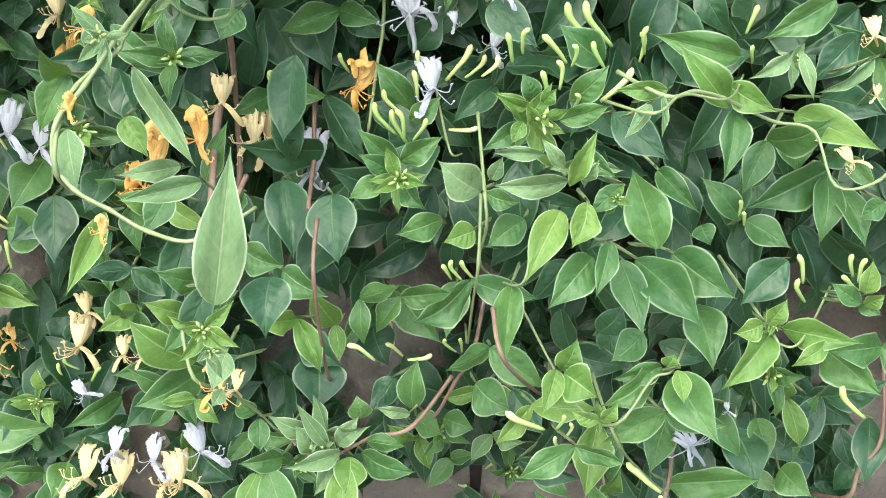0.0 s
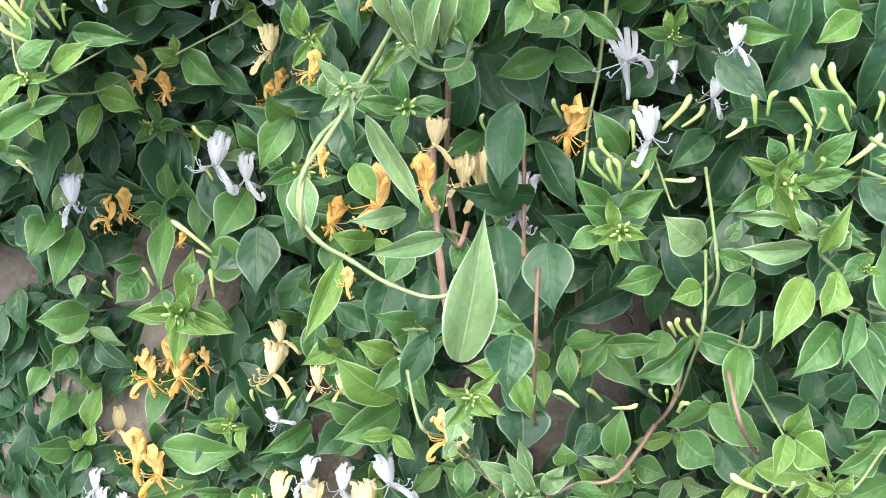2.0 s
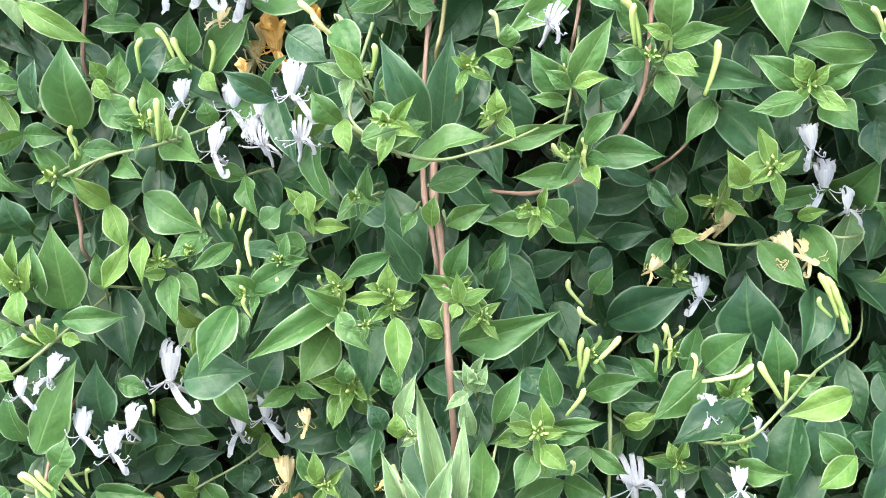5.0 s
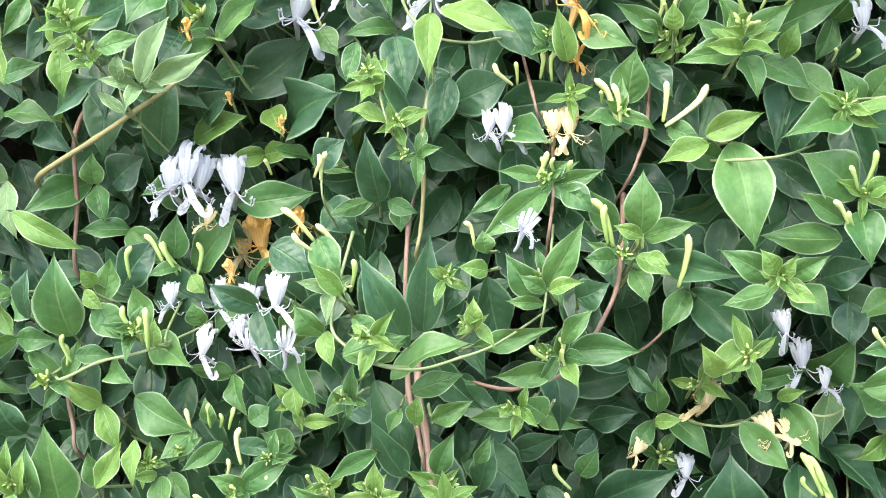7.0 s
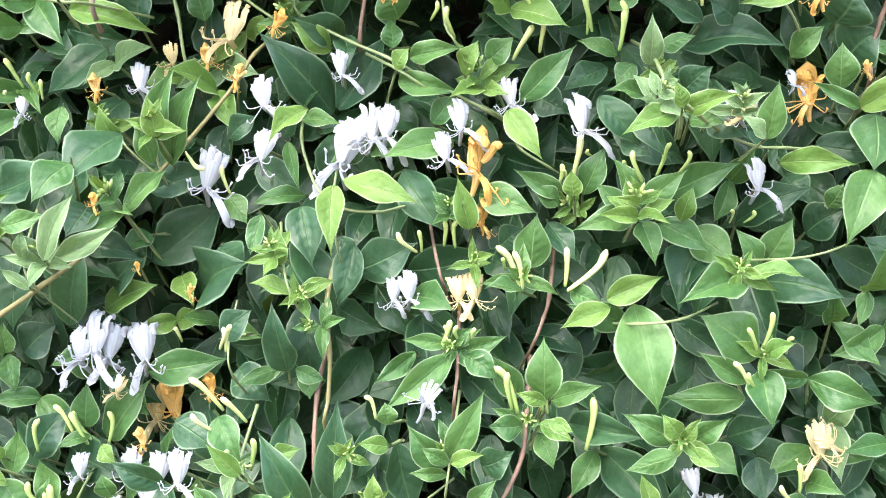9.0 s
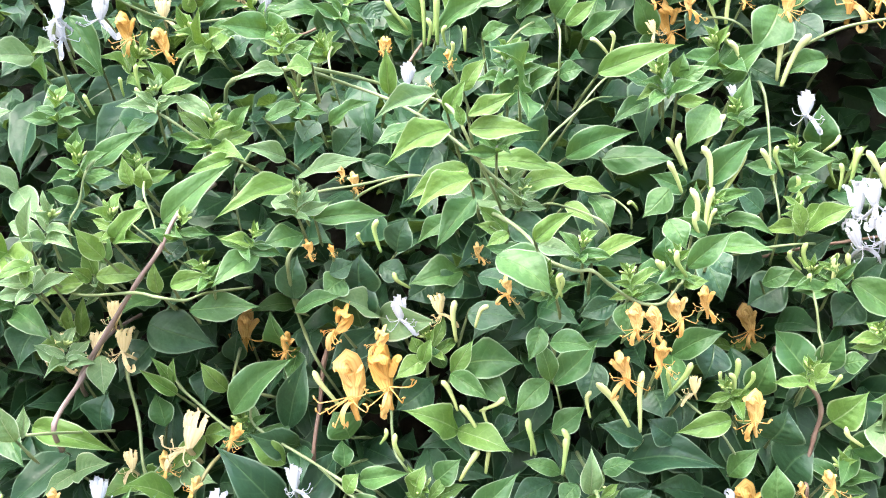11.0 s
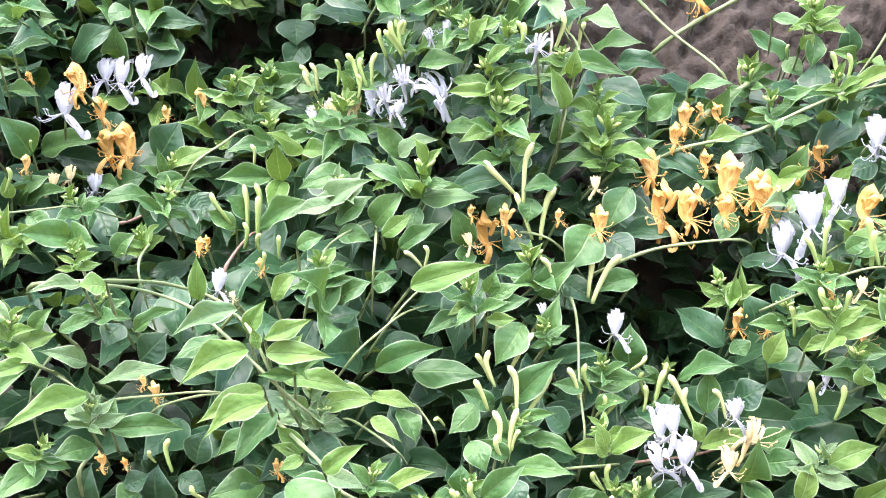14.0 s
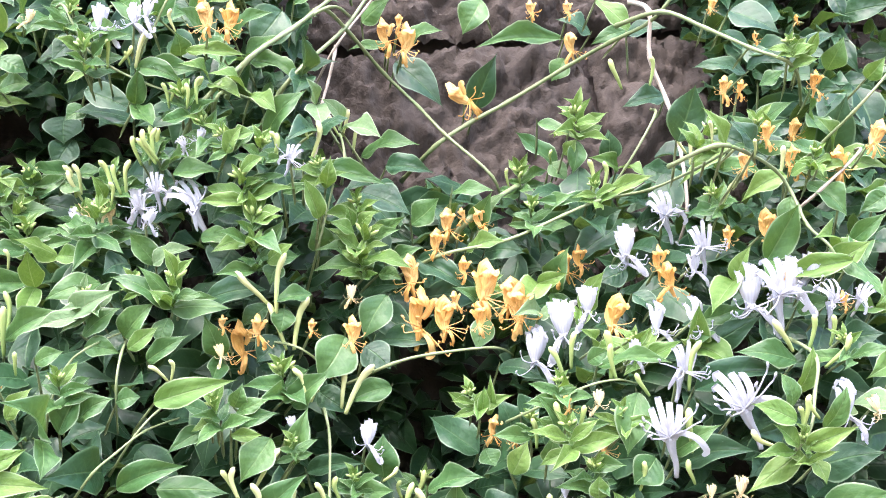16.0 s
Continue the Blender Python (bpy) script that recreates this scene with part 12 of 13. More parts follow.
s = shoot(0.177, 0.921, 2.018, "mid green honeysuckle shoot with white flowers and slender pale buds")
flower(s, "w", "upright", 0.151, 0.885, 1.984, 0.149, 0.870, 2.011, -9)
flower(s, "w", "upright", 0.139, 0.904, 1.978, 0.134, 0.890, 2.003, -9)
flower(s, "w", "front", 0.142, 0.877, 1.966, 0.146, 0.869, 1.981, -3)
flower(s, "w", "upright", 0.175, 0.861, 2.018, 0.169, 0.853, 2.031, 12)
bud(s, "b", 0.117, 0.896, 2.002, 0.107, 0.882, 2.023)
bud(s, "b", 0.123, 0.896, 2.001, 0.121, 0.884, 2.022)
bud(s, "b", 0.127, 0.896, 2.001, 0.136, 0.883, 2.023)
bud(s, "b", 0.151, 0.873, 2.016, 0.138, 0.861, 2.033)
bud(s, "b", 0.151, 0.872, 2.016, 0.157, 0.858, 2.038)
bud(s, "b", 0.153, 0.871, 2.018, 0.147, 0.857, 2.040)
bud(s, "b", 0.177, 0.857, 2.054, 0.174, 0.847, 2.069)
leaf(s, "m", 0.236, 0.893, 2.041, 0.270, 0.866, 2.067, 0.023, 0)
leaf(s, "m", 0.139, 0.887, 2.026, 0.161, 0.872, 2.037, 0.020, -5)
leaf(s, "m", 0.154, 0.889, 2.017, 0.199, 0.868, 2.021, 0.018, -10)
leaf(s, "m", 0.163, 0.875, 2.008, 0.200, 0.861, 2.002, 0.017, -1)
leaf(s, "y", 0.201, 0.861, 2.013, 0.193, 0.853, 2.024, 0.013, 6)
leaf(s, "y", 0.203, 0.855, 2.015, 0.216, 0.839, 2.030, 0.015, -4)
leaf(s, "y", 0.206, 0.851, 2.022, 0.226, 0.840, 2.025, 0.013, 0)
leaf(s, "m", 0.217, 0.853, 2.008, 0.241, 0.845, 1.999, 0.013, 1)
leaf(s, "y", 0.213, 0.846, 1.997, 0.230, 0.835, 2.004, 0.012, 5)
leaf(s, "m", 0.216, 0.862, 1.989, 0.248, 0.845, 1.991, 0.013, -11)
leaf(s, "m", 0.216, 0.862, 1.985, 0.236, 0.850, 1.990, 0.012, 4)
leaf(s, "m", 0.180, 0.885, 1.960, 0.209, 0.874, 1.954, 0.015, 4)
leaf(s, "d", 0.200, 0.886, 1.995, 0.186, 0.888, 1.969, 0.018, -11)
stem(s, "g", 0.0021, (0.169, 0.907, 2.040), (0.188, 0.869, 2.061), (0.224, 0.892, 2.102), (0.262, 0.936, 2.147), (0.305, 0.944, 2.174), (0.330, 0.998, 2.190))
stem(s, "g", 0.0015, (0.197, 0.884, 2.059), (0.205, 0.862, 2.067), (0.241, 0.988, 2.104), (0.248, 1.066, 2.112))
stem(s, "g", 0.0011, (0.079, 0.941, 2.182), (0.090, 0.888, 2.155), (0.103, 0.886, 2.121), (0.124, 0.876, 2.097), (0.149, 0.870, 2.080), (0.171, 0.868, 2.067), (0.197, 0.915, 2.053))
tip(s, 0.149, 0.882, 2.028, 0.017, "m")
tip(s, 0.177, 0.868, 2.059, 0.022, "m")
tip(s, 0.192, 0.867, 2.037, 0.020, "m")
tip(s, 0.228, 0.847, 2.009, 0.019, "m")
tip(s, 0.206, 0.858, 2.023, 0.019, "m")
bud(s, "b", 0.164, 0.872, 2.060, 0.159, 0.859, 2.075)
bud(s, "b", 0.165, 0.871, 2.064, 0.163, 0.859, 2.073)
bud(s, "b", 0.177, 0.870, 2.058, 0.176, 0.856, 2.073)
bud(s, "b", 0.183, 0.868, 2.057, 0.192, 0.851, 2.075)
bud(s, "b", 0.140, 0.888, 2.021, 0.137, 0.873, 2.040)
bud(s, "b", 0.146, 0.886, 2.020, 0.146, 0.869, 2.046)
bud(s, "b", 0.155, 0.883, 2.023, 0.157, 0.867, 2.042)
flower(s, "w", "upright", 0.187, 0.886, 1.958, 0.162, 0.867, 2.005, 25)
flower(s, "w", "front", 0.174, 0.869, 2.023, 0.171, 0.867, 2.034, 11)
flower(s, "w", "front", 0.202, 0.858, 2.022, 0.200, 0.855, 2.035, 23)
flower(s, "w", "front", 0.183, 0.865, 2.026, 0.188, 0.861, 2.040, 11)
s = shoot(-0.248, 0.914, 1.597, "light green honeysuckle shoot with white and cream and golden flowers")
leaf(s, "y", -0.280, 0.844, 1.633, -0.223, 0.845, 1.609, 0.020, -3)
leaf(s, "p", -0.255, 0.743, 1.624, -0.261, 0.727, 1.653, 0.016, 5)
leaf(s, "p", -0.250, 0.743, 1.625, -0.245, 0.736, 1.645, 0.009, 2)
leaf(s, "d", -0.250, 0.903, 1.625, -0.240, 0.895, 1.653, 0.030, -11)
leaf(s, "m", -0.203, 0.903, 1.623, -0.206, 0.893, 1.648, 0.019, 0)
leaf(s, "d", -0.273, 0.891, 1.611, -0.309, 0.862, 1.581, 0.030, 11)
leaf(s, "d", -0.263, 0.886, 1.573, -0.289, 0.865, 1.551, 0.029, 4)
stem(s, "m", 0.0019, (-0.270, 0.941, 1.651), (-0.252, 0.871, 1.665), (-0.216, 0.831, 1.695), (-0.180, 0.782, 1.719), (-0.161, 0.768, 1.735), (-0.148, 0.771, 1.757), (-0.133, 0.823, 1.783))
stem(s, "g", 0.0011, (-0.258, 0.935, 1.642), (-0.259, 0.886, 1.672), (-0.260, 0.887, 1.686), (-0.261, 0.939, 1.716))
stem(s, "m", 0.0020, (-0.259, 0.839, 1.615), (-0.254, 0.813, 1.633), (-0.246, 0.852, 1.662), (-0.235, 0.882, 1.692), (-0.227, 0.952, 1.712))
stem(s, "g", 0.0014, (-0.319, 0.831, 1.642), (-0.290, 0.784, 1.635), (-0.266, 0.786, 1.628), (-0.253, 0.797, 1.627), (-0.230, 0.866, 1.624))
flower(s, "w", "front", -0.242, 0.851, 1.567, -0.240, 0.854, 1.596, 11)
flower(s, "o", "front", -0.201, 0.889, 1.585, -0.203, 0.890, 1.604, 28)
flower(s, "o", "front", -0.270, 0.848, 1.570, -0.270, 0.850, 1.588, 17)
flower(s, "c", "front", -0.227, 0.893, 1.588, -0.229, 0.891, 1.611, -14)
s = shoot(-0.025, 0.894, 0.706, "mid green honeysuckle shoot with a reddish stem")
leaf(s, "m", -0.021, 0.817, 0.725, 0.000, 0.804, 0.718, 0.024, 10)
leaf(s, "m", 0.000, 0.817, 0.725, 0.024, 0.806, 0.722, 0.022, -7)
stem(s, "r", 0.0017, (0.031, 0.824, 0.830), (0.022, 0.785, 0.803), (0.008, 0.801, 0.765), (-0.007, 0.809, 0.732), (-0.019, 0.865, 0.705))
bud(s, "p", -0.045, 0.869, 0.752, -0.043, 0.865, 0.766)
s = shoot(0.099, 0.899, 1.145, "mid green honeysuckle shoot with cream flowers and slender pale buds")
leaf(s, "d", 0.065, 0.859, 1.127, 0.059, 0.857, 1.182, 0.045, -8)
leaf(s, "d", 0.105, 0.864, 1.167, 0.091, 0.840, 1.124, 0.028, -10)
leaf(s, "m", 0.073, 0.819, 1.114, 0.069, 0.818, 1.158, 0.023, -3)
bud(s, "b", 0.121, 0.837, 1.141, 0.104, 0.838, 1.179)
bud(s, "b", 0.116, 0.841, 1.152, 0.103, 0.839, 1.183)
bud(s, "b", 0.123, 0.840, 1.148, 0.115, 0.837, 1.175)
bud(s, "b", 0.112, 0.840, 1.152, 0.106, 0.834, 1.169)
bud(s, "p", 0.083, 0.808, 1.124, 0.091, 0.800, 1.131)
flower(s, "c", "front", 0.089, 0.844, 1.188, 0.079, 0.851, 1.212, -12)
flower(s, "c", "front", 0.101, 0.847, 1.185, 0.094, 0.853, 1.206, 21)
s = shoot(-0.351, 0.904, 1.073, "dark green honeysuckle shoot with white flowers")
leaf(s, "d", -0.394, 0.835, 1.100, -0.393, 0.834, 1.147, 0.028, 8)
leaf(s, "d", -0.286, 0.857, 1.112, -0.264, 0.859, 1.143, 0.032, -10)
leaf(s, "m", -0.386, 0.928, 1.079, -0.337, 0.922, 1.061, 0.022, 3)
leaf(s, "d", -0.333, 0.927, 1.060, -0.358, 0.916, 1.091, 0.026, 4)
leaf(s, "m", -0.382, 0.923, 1.062, -0.337, 0.919, 1.051, 0.020, -6)
leaf(s, "d", -0.380, 0.934, 1.028, -0.338, 0.936, 1.034, 0.022, -1)
leaf(s, "d", -0.326, 0.946, 1.019, -0.325, 0.932, 0.997, 0.028, -10)
stem(s, "g", 0.0010, (-0.439, 0.811, 1.067), (-0.420, 0.768, 1.045), (-0.409, 0.771, 1.033), (-0.393, 0.783, 1.038), (-0.370, 0.851, 1.045))
bud(s, "b", -0.356, 0.832, 1.104, -0.356, 0.826, 1.118)
flower(s, "w", "front", -0.356, 0.870, 1.101, -0.358, 0.885, 1.148, -23)
flower(s, "w", "front", -0.368, 0.808, 1.094, -0.365, 0.818, 1.123, -19)
flower(s, "w", "front", -0.380, 0.802, 1.080, -0.377, 0.811, 1.107, 18)
flower(s, "w", "front", -0.317, 0.906, 1.050, -0.319, 0.917, 1.085, 2)
flower(s, "w", "front", -0.296, 0.903, 1.061, -0.297, 0.915, 1.097, -18)
s = shoot(-0.123, 0.775, 1.089, "light green honeysuckle shoot with one golden flower")
leaf(s, "p", -0.138, 0.674, 1.086, -0.150, 0.677, 1.176, 0.014, 10)
leaf(s, "p", -0.133, 0.672, 1.094, -0.124, 0.677, 1.156, 0.011, 5)
leaf(s, "p", -0.143, 0.662, 1.091, -0.131, 0.666, 1.135, 0.014, -7)
leaf(s, "p", -0.151, 0.669, 1.093, -0.172, 0.669, 1.142, 0.009, -8)
leaf(s, "p", -0.148, 0.666, 1.093, -0.161, 0.667, 1.129, 0.008, 7)
leaf(s, "p", -0.168, 0.724, 1.124, -0.154, 0.726, 1.165, 0.013, -8)
leaf(s, "y", -0.166, 0.711, 1.128, -0.167, 0.711, 1.145, 0.012, 5)
leaf(s, "d", -0.180, 0.744, 1.121, -0.189, 0.742, 1.140, 0.014, 10)
leaf(s, "m", -0.075, 0.775, 1.120, -0.078, 0.775, 1.155, 0.016, -6)
leaf(s, "m", -0.111, 0.739, 1.125, -0.092, 0.738, 1.159, 0.015, -11)
leaf(s, "p", -0.124, 0.727, 1.122, -0.127, 0.727, 1.150, 0.011, -4)
leaf(s, "y", -0.081, 0.753, 1.112, -0.082, 0.754, 1.137, 0.015, 1)
leaf(s, "m", -0.077, 0.766, 1.110, -0.042, 0.757, 1.116, 0.012, 4)
leaf(s, "y", -0.088, 0.751, 1.115, -0.106, 0.747, 1.122, 0.010, 5)
leaf(s, "d", -0.094, 0.787, 1.143, -0.084, 0.776, 1.127, 0.021, -11)
leaf(s, "m", -0.101, 0.763, 1.124, -0.088, 0.757, 1.118, 0.017, 1)
leaf(s, "m", -0.149, 0.701, 1.089, -0.133, 0.704, 1.121, 0.015, 8)
leaf(s, "p", -0.130, 0.684, 1.092, -0.127, 0.687, 1.138, 0.007, 7)
leaf(s, "m", -0.121, 0.705, 1.084, -0.117, 0.708, 1.128, 0.021, -8)
leaf(s, "m", -0.090, 0.758, 1.096, -0.102, 0.743, 1.077, 0.017, 1)
leaf(s, "m", -0.087, 0.792, 1.080, -0.076, 0.782, 1.068, 0.021, -2)
leaf(s, "y", -0.084, 0.750, 1.104, -0.068, 0.739, 1.092, 0.015, 0)
leaf(s, "m", -0.090, 0.757, 1.104, -0.105, 0.755, 1.112, 0.014, -10)
leaf(s, "m", -0.081, 0.762, 1.107, -0.053, 0.754, 1.110, 0.011, 10)
leaf(s, "d", -0.126, 0.877, 1.032, -0.095, 0.850, 0.986, 0.037, -7)
leaf(s, "m", -0.123, 0.745, 1.062, -0.134, 0.732, 1.046, 0.021, 6)
stem(s, "g", 0.0013, (-0.175, 0.735, 1.101), (-0.156, 0.698, 1.082), (-0.141, 0.707, 1.067), (-0.125, 0.719, 1.066), (-0.120, 0.714, 1.081), (-0.111, 0.754, 1.108))
tip(s, -0.086, 0.757, 1.111, 0.021, "y")
tip(s, -0.154, 0.704, 1.132, 0.015, "p")
tip(s, -0.153, 0.695, 1.086, 0.017, "p")
tip(s, -0.122, 0.729, 1.158, 0.014, "p")
tip(s, -0.133, 0.701, 1.094, 0.012, "p")
flower(s, "o", "front", -0.179, 0.689, 1.105, -0.173, 0.691, 1.110, 8)
s = shoot(0.272, 0.923, 1.736, "mid green honeysuckle shoot with one white flower and slender pale buds")
leaf(s, "d", 0.244, 0.906, 1.778, 0.287, 0.884, 1.777, 0.016, 6)
leaf(s, "m", 0.299, 0.889, 1.766, 0.300, 0.874, 1.797, 0.026, -5)
leaf(s, "m", 0.265, 0.883, 1.760, 0.302, 0.863, 1.754, 0.020, 11)
leaf(s, "m", 0.255, 0.848, 1.749, 0.231, 0.845, 1.755, 0.012, -9)
leaf(s, "m", 0.266, 0.869, 1.738, 0.288, 0.857, 1.739, 0.014, -8)
leaf(s, "y", 0.265, 0.829, 1.703, 0.294, 0.812, 1.713, 0.017, -3)
leaf(s, "y", 0.261, 0.827, 1.707, 0.257, 0.822, 1.724, 0.011, -11)
leaf(s, "y", 0.262, 0.835, 1.700, 0.255, 0.832, 1.712, 0.010, 7)
leaf(s, "d", 0.240, 0.847, 1.722, 0.221, 0.842, 1.739, 0.020, 2)
tip(s, 0.275, 0.872, 1.760, 0.016, "m")
bud(s, "p", 0.252, 0.853, 1.743, 0.242, 0.839, 1.763)
bud(s, "b", 0.265, 0.873, 1.748, 0.265, 0.859, 1.768)
bud(s, "p", 0.296, 0.874, 1.762, 0.305, 0.861, 1.773)
bud(s, "b", 0.266, 0.872, 1.731, 0.268, 0.859, 1.746)
bud(s, "b", 0.269, 0.869, 1.729, 0.279, 0.857, 1.740)
flower(s, "w", "front", 0.286, 0.873, 1.782, 0.290, 0.868, 1.809, -7)
s = shoot(0.111, 0.879, 1.570, "mid green honeysuckle shoot with cream and golden flowers, slender pale buds")
leaf(s, "d", 0.136, 0.846, 1.574, 0.107, 0.840, 1.590, 0.019, 7)
leaf(s, "d", 0.160, 0.852, 1.572, 0.142, 0.847, 1.589, 0.023, -2)
leaf(s, "m", 0.076, 0.838, 1.588, 0.100, 0.827, 1.603, 0.018, -4)
leaf(s, "d", 0.148, 0.846, 1.608, 0.152, 0.840, 1.588, 0.027, -6)
leaf(s, "m", 0.079, 0.851, 1.559, 0.053, 0.844, 1.571, 0.012, -2)
leaf(s, "d", 0.073, 0.866, 1.553, 0.041, 0.857, 1.540, 0.020, 9)
leaf(s, "m", 0.089, 0.845, 1.551, 0.075, 0.841, 1.538, 0.016, 6)
leaf(s, "p", 0.094, 0.808, 1.547, 0.098, 0.799, 1.578, 0.015, -3)
leaf(s, "m", 0.106, 0.835, 1.559, 0.128, 0.825, 1.563, 0.013, -2)
leaf(s, "d", 0.126, 0.874, 1.561, 0.189, 0.843, 1.550, 0.032, -10)
leaf(s, "d", 0.119, 0.843, 1.530, 0.138, 0.833, 1.543, 0.023, 8)
stem(s, "g", 0.0010, (0.076, 0.873, 1.653), (0.081, 0.825, 1.623), (0.083, 0.826, 1.608), (0.088, 0.879, 1.578))
bud(s, "b", 0.060, 0.841, 1.574, 0.059, 0.830, 1.591)
bud(s, "b", 0.063, 0.836, 1.575, 0.062, 0.825, 1.600)
bud(s, "b", 0.081, 0.832, 1.567, 0.078, 0.821, 1.590)
bud(s, "b", 0.079, 0.833, 1.560, 0.083, 0.821, 1.584)
bud(s, "p", 0.127, 0.829, 1.586, 0.107, 0.817, 1.616)
bud(s, "p", 0.134, 0.829, 1.582, 0.142, 0.817, 1.621)
bud(s, "p", 0.102, 0.828, 1.595, 0.107, 0.818, 1.611)
bud(s, "b", 0.156, 0.828, 1.604, 0.171, 0.818, 1.625)
bud(s, "b", 0.158, 0.828, 1.607, 0.161, 0.817, 1.623)
flower(s, "o", "front", 0.127, 0.801, 1.607, 0.126, 0.800, 1.635, -11)
flower(s, "o", "front", 0.148, 0.799, 1.616, 0.152, 0.798, 1.638, 19)
flower(s, "c", "front", 0.172, 0.825, 1.598, 0.174, 0.824, 1.616, -28)
s = shoot(0.219, 0.924, 1.856, "mid green honeysuckle shoot with cream and golden flowers, slender pale buds")
leaf(s, "m", 0.227, 0.909, 1.908, 0.203, 0.908, 1.891, 0.017, 3)
leaf(s, "m", 0.236, 0.868, 1.896, 0.231, 0.868, 1.877, 0.019, 2)
leaf(s, "d", 0.232, 0.889, 1.878, 0.213, 0.888, 1.860, 0.026, 3)
leaf(s, "m", 0.193, 0.843, 1.823, 0.200, 0.834, 1.838, 0.014, 11)
leaf(s, "m", 0.194, 0.843, 1.818, 0.218, 0.831, 1.824, 0.012, -1)
leaf(s, "m", 0.236, 0.884, 1.826, 0.267, 0.863, 1.845, 0.024, -1)
bud(s, "p", 0.236, 0.881, 1.867, 0.224, 0.865, 1.900)
bud(s, "p", 0.225, 0.870, 1.900, 0.204, 0.855, 1.925)
bud(s, "p", 0.230, 0.866, 1.891, 0.244, 0.848, 1.931)
bud(s, "p", 0.241, 0.875, 1.865, 0.257, 0.858, 1.898)
flower(s, "o", "front", 0.205, 0.907, 1.858, 0.206, 0.901, 1.893, 24)
flower(s, "o", "front", 0.215, 0.870, 1.868, 0.217, 0.866, 1.891, 6)
flower(s, "o", "front", 0.191, 0.868, 1.880, 0.190, 0.865, 1.893, 25)
flower(s, "o", "front", 0.254, 0.865, 1.871, 0.255, 0.863, 1.884, 12)
flower(s, "c", "front", 0.189, 0.873, 1.860, 0.186, 0.870, 1.875, 6)
s = shoot(-0.444, 0.968, 0.769, "mid green honeysuckle shoot with pointed oval leaves")
leaf(s, "p", -0.446, 0.882, 0.837, -0.447, 0.867, 0.821, 0.013, 1)
leaf(s, "m", -0.450, 0.897, 0.794, -0.485, 0.868, 0.801, 0.030, 9)
leaf(s, "m", -0.484, 0.932, 0.742, -0.497, 0.907, 0.727, 0.023, -5)
leaf(s, "d", -0.467, 0.952, 0.733, -0.476, 0.925, 0.713, 0.021, -8)
leaf(s, "d", -0.467, 0.942, 0.746, -0.430, 0.930, 0.724, 0.024, 7)
leaf(s, "m", -0.505, 0.915, 0.728, -0.512, 0.891, 0.713, 0.021, 4)
bud(s, "b", -0.426, 0.890, 0.815, -0.425, 0.886, 0.830)
bud(s, "b", -0.425, 0.891, 0.812, -0.432, 0.884, 0.821)
s = shoot(0.381, 0.926, 1.783, "light green honeysuckle shoot with golden flowers")
leaf(s, "y", 0.371, 0.856, 1.800, 0.347, 0.851, 1.820, 0.013, 4)
leaf(s, "y", 0.369, 0.842, 1.800, 0.371, 0.832, 1.819, 0.010, 1)
leaf(s, "y", 0.377, 0.854, 1.800, 0.378, 0.839, 1.829, 0.008, -11)
leaf(s, "d", 0.374, 0.893, 1.777, 0.338, 0.886, 1.807, 0.031, 9)
leaf(s, "d", 0.407, 0.915, 1.785, 0.395, 0.903, 1.819, 0.030, -3)
leaf(s, "m", 0.371, 0.856, 1.776, 0.376, 0.852, 1.762, 0.019, -11)
leaf(s, "d", 0.403, 0.911, 1.843, 0.433, 0.891, 1.825, 0.023, -9)
stem(s, "g", 0.0010, (0.381, 0.822, 1.790), (0.410, 0.772, 1.798), (0.433, 0.771, 1.804), (0.451, 0.770, 1.805), (0.481, 0.819, 1.807))
tip(s, 0.365, 0.849, 1.809, 0.018, "y")
flower(s, "o", "front", 0.387, 0.906, 1.782, 0.392, 0.900, 1.803, -2)
flower(s, "o", "front", 0.391, 0.848, 1.773, 0.395, 0.844, 1.785, -28)
s = shoot(0.100, 0.763, 1.022, "mid green honeysuckle shoot with slender pale buds")
leaf(s, "m", 0.125, 0.677, 0.985, 0.147, 0.654, 0.967, 0.015, -3)
bud(s, "b", 0.085, 0.677, 1.060, 0.072, 0.673, 1.086)
bud(s, "b", 0.095, 0.684, 1.057, 0.083, 0.682, 1.085)
bud(s, "b", 0.089, 0.663, 1.050, 0.083, 0.660, 1.067)
bud(s, "b", 0.118, 0.727, 1.035, 0.114, 0.725, 1.053)
bud(s, "b", 0.115, 0.692, 1.050, 0.118, 0.689, 1.067)
s = shoot(0.243, 1.056, 2.084, "mid green honeysuckle shoot with pointed oval leaves")
stem(s, "g", 0.0023, (0.237, 1.041, 2.093), (0.258, 0.982, 2.112), (0.282, 0.973, 2.134), (0.324, 0.994, 2.177), (0.354, 1.015, 2.220), (0.370, 1.076, 2.242))
s = shoot(-0.049, 0.798, 1.806, "light green honeysuckle shoot with pointed oval leaves")
leaf(s, "y", -0.060, 0.693, 1.838, -0.055, 0.687, 1.850, 0.010, 7)
leaf(s, "p", -0.064, 0.721, 1.827, -0.093, 0.706, 1.821, 0.010, 4)
leaf(s, "y", -0.043, 0.688, 1.818, -0.058, 0.681, 1.818, 0.016, 9)
leaf(s, "y", -0.007, 0.823, 1.831, -0.005, 0.808, 1.860, 0.013, 11)
leaf(s, "p", 0.025, 0.746, 1.809, -0.015, 0.732, 1.792, 0.015, -6)
leaf(s, "m", 0.012, 0.766, 1.795, -0.017, 0.755, 1.782, 0.017, 5)
leaf(s, "y", -0.113, 0.790, 1.793, -0.140, 0.774, 1.783, 0.013, -10)
leaf(s, "y", -0.070, 0.763, 1.766, -0.119, 0.737, 1.744, 0.017, 2)
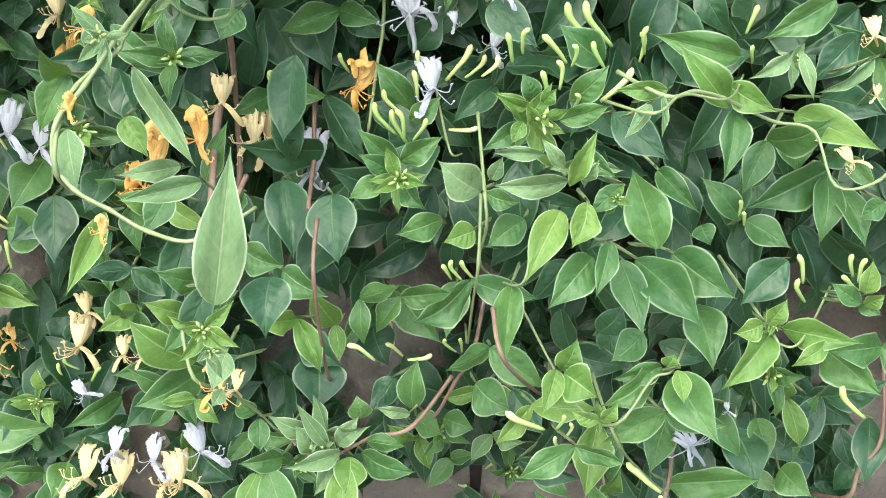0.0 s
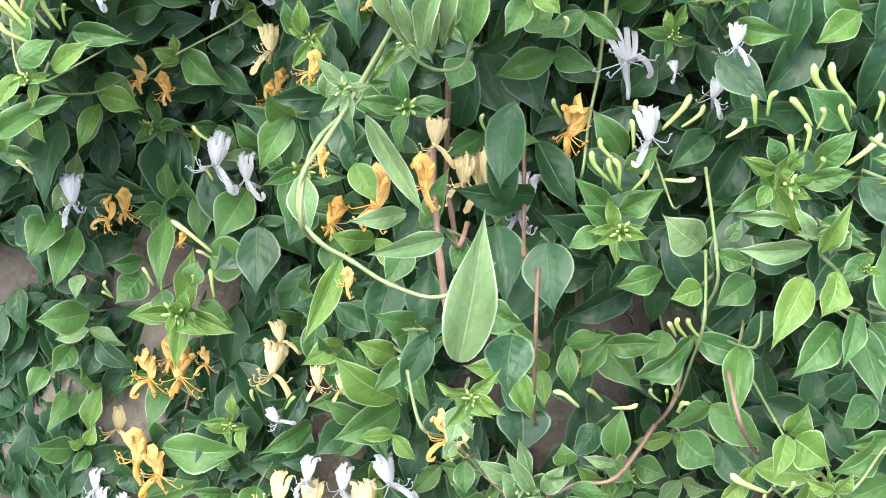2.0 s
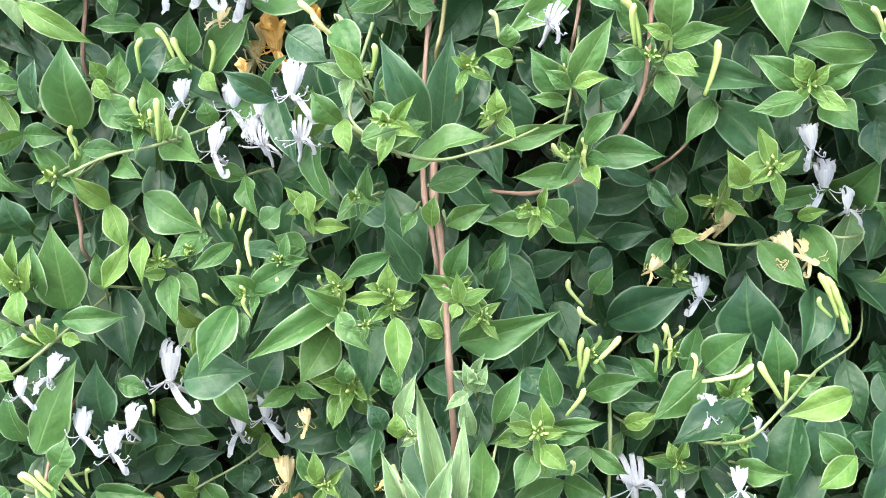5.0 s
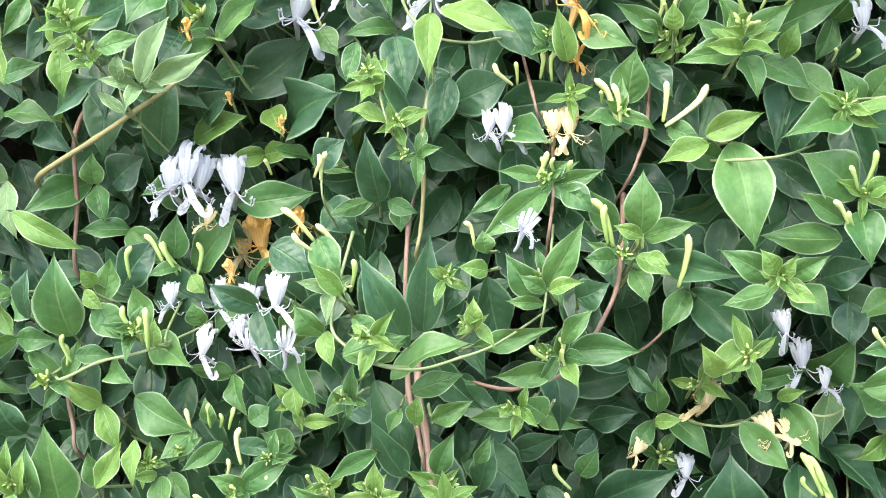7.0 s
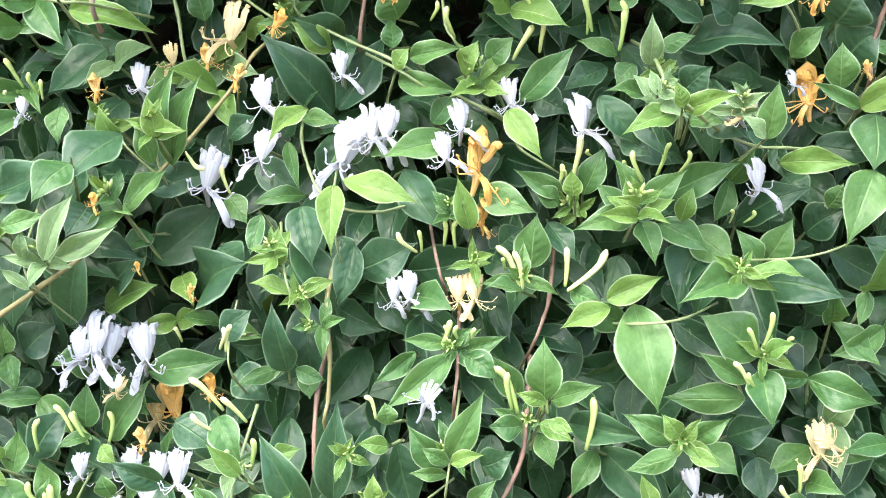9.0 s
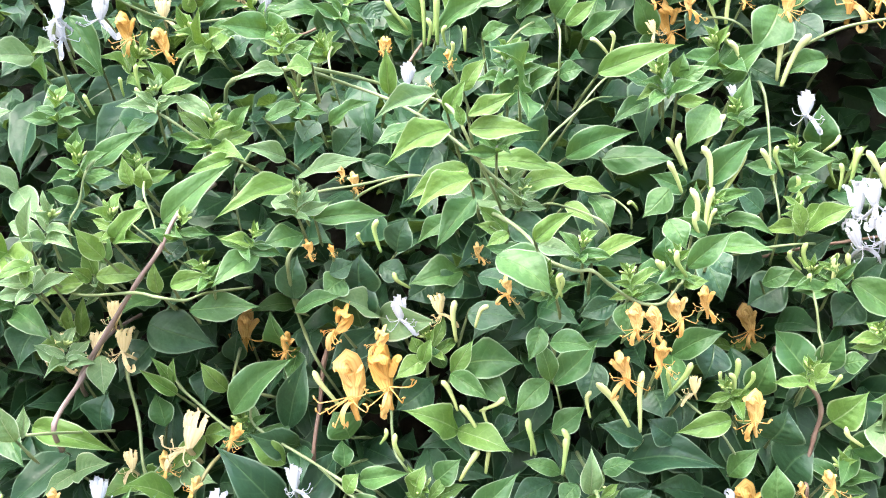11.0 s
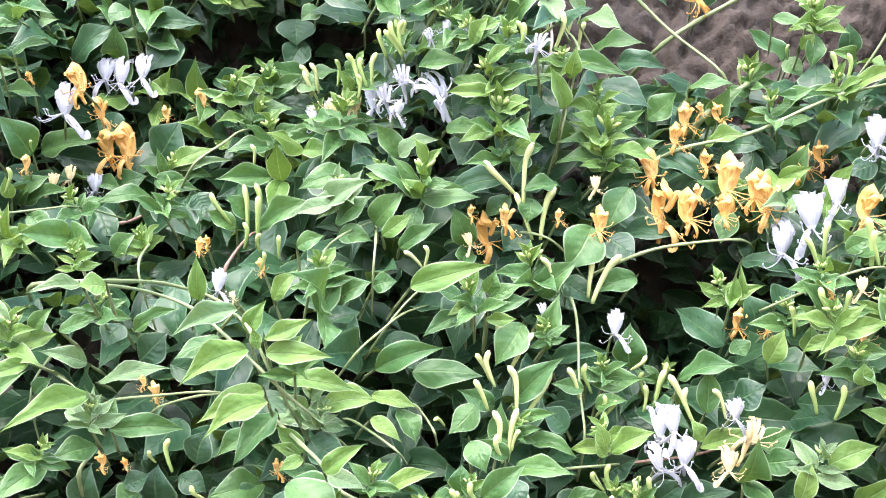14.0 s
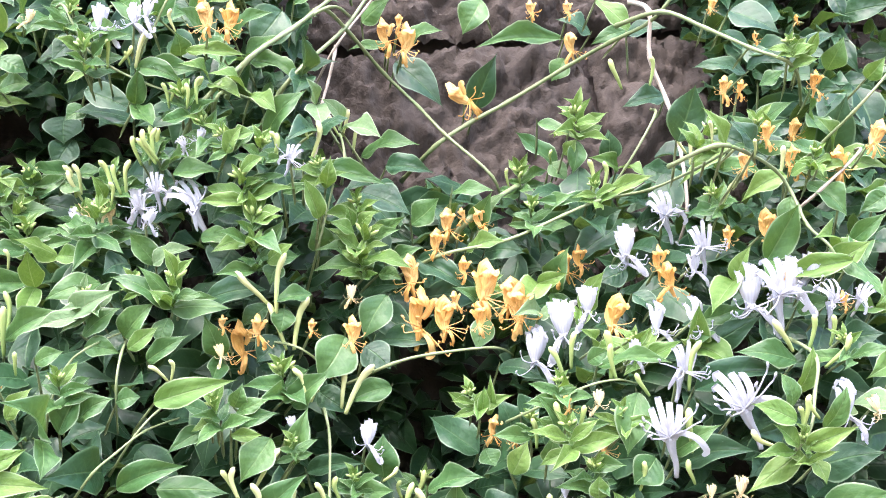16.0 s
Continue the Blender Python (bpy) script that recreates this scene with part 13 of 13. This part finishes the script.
leaf(s, "p", -0.081, 0.813, 1.793, -0.109, 0.796, 1.801, 0.014, -6)
leaf(s, "m", -0.080, 0.732, 1.802, -0.055, 0.728, 1.808, 0.011, 3)
leaf(s, "m", -0.049, 0.814, 1.812, -0.017, 0.806, 1.823, 0.013, -7)
leaf(s, "p", -0.075, 0.818, 1.780, -0.024, 0.811, 1.784, 0.013, -5)
leaf(s, "d", -0.049, 0.830, 1.794, -0.028, 0.822, 1.811, 0.024, 8)
leaf(s, "d", -0.059, 0.826, 1.819, -0.070, 0.821, 1.803, 0.020, 4)
stem(s, "g", 0.0010, (-0.049, 0.892, 1.889), (-0.046, 0.827, 1.863), (-0.044, 0.817, 1.844), (-0.041, 0.853, 1.818))
tip(s, -0.060, 0.688, 1.833, 0.012, "y")
tip(s, -0.069, 0.806, 1.826, 0.018, "m")
s = shoot(0.499, 0.976, 1.940, "mid green honeysuckle shoot with white and golden flowers")
leaf(s, "y", 0.517, 0.923, 1.982, 0.553, 0.893, 1.987, 0.015, 9)
leaf(s, "m", 0.514, 0.937, 1.981, 0.459, 0.937, 1.985, 0.015, 6)
leaf(s, "d", 0.516, 0.946, 1.961, 0.533, 0.930, 1.970, 0.024, 6)
leaf(s, "m", 0.465, 0.954, 1.965, 0.489, 0.934, 1.961, 0.017, -9)
leaf(s, "m", 0.471, 0.952, 1.978, 0.492, 0.930, 1.986, 0.017, -10)
stem(s, "g", 0.0013, (0.591, 0.970, 2.073), (0.573, 0.921, 2.049), (0.541, 0.925, 2.006), (0.523, 0.976, 1.982))
tip(s, 0.510, 0.923, 1.982, 0.019, "y")
tip(s, 0.458, 0.949, 1.972, 0.022, "m")
bud(s, "b", 0.511, 0.932, 1.987, 0.504, 0.917, 2.010)
bud(s, "b", 0.517, 0.928, 1.985, 0.513, 0.913, 2.007)
flower(s, "w", "front", 0.504, 0.862, 1.903, 0.504, 0.852, 1.938, -12)
flower(s, "o", "front", 0.496, 0.953, 1.920, 0.496, 0.947, 1.944, 13)
flower(s, "o", "front", 0.484, 0.957, 1.913, 0.483, 0.950, 1.941, 4)
flower(s, "w", "front", 0.508, 0.872, 1.903, 0.504, 0.868, 1.922, -4)
s = shoot(0.233, 0.718, 0.816, "dark green honeysuckle shoot with pointed oval leaves")
leaf(s, "m", 0.208, 0.702, 0.799, 0.212, 0.677, 0.780, 0.019, -4)
leaf(s, "d", 0.242, 0.713, 0.810, 0.269, 0.684, 0.804, 0.025, -1)
leaf(s, "d", 0.285, 0.707, 0.796, 0.275, 0.673, 0.765, 0.024, 7)
leaf(s, "m", 0.224, 0.690, 0.767, 0.241, 0.668, 0.760, 0.024, -2)
leaf(s, "d", 0.193, 0.698, 0.793, 0.202, 0.663, 0.769, 0.031, -2)
bud(s, "b", 0.246, 0.618, 0.853, 0.234, 0.617, 0.876)


gap_shoots()
inner_foliage()
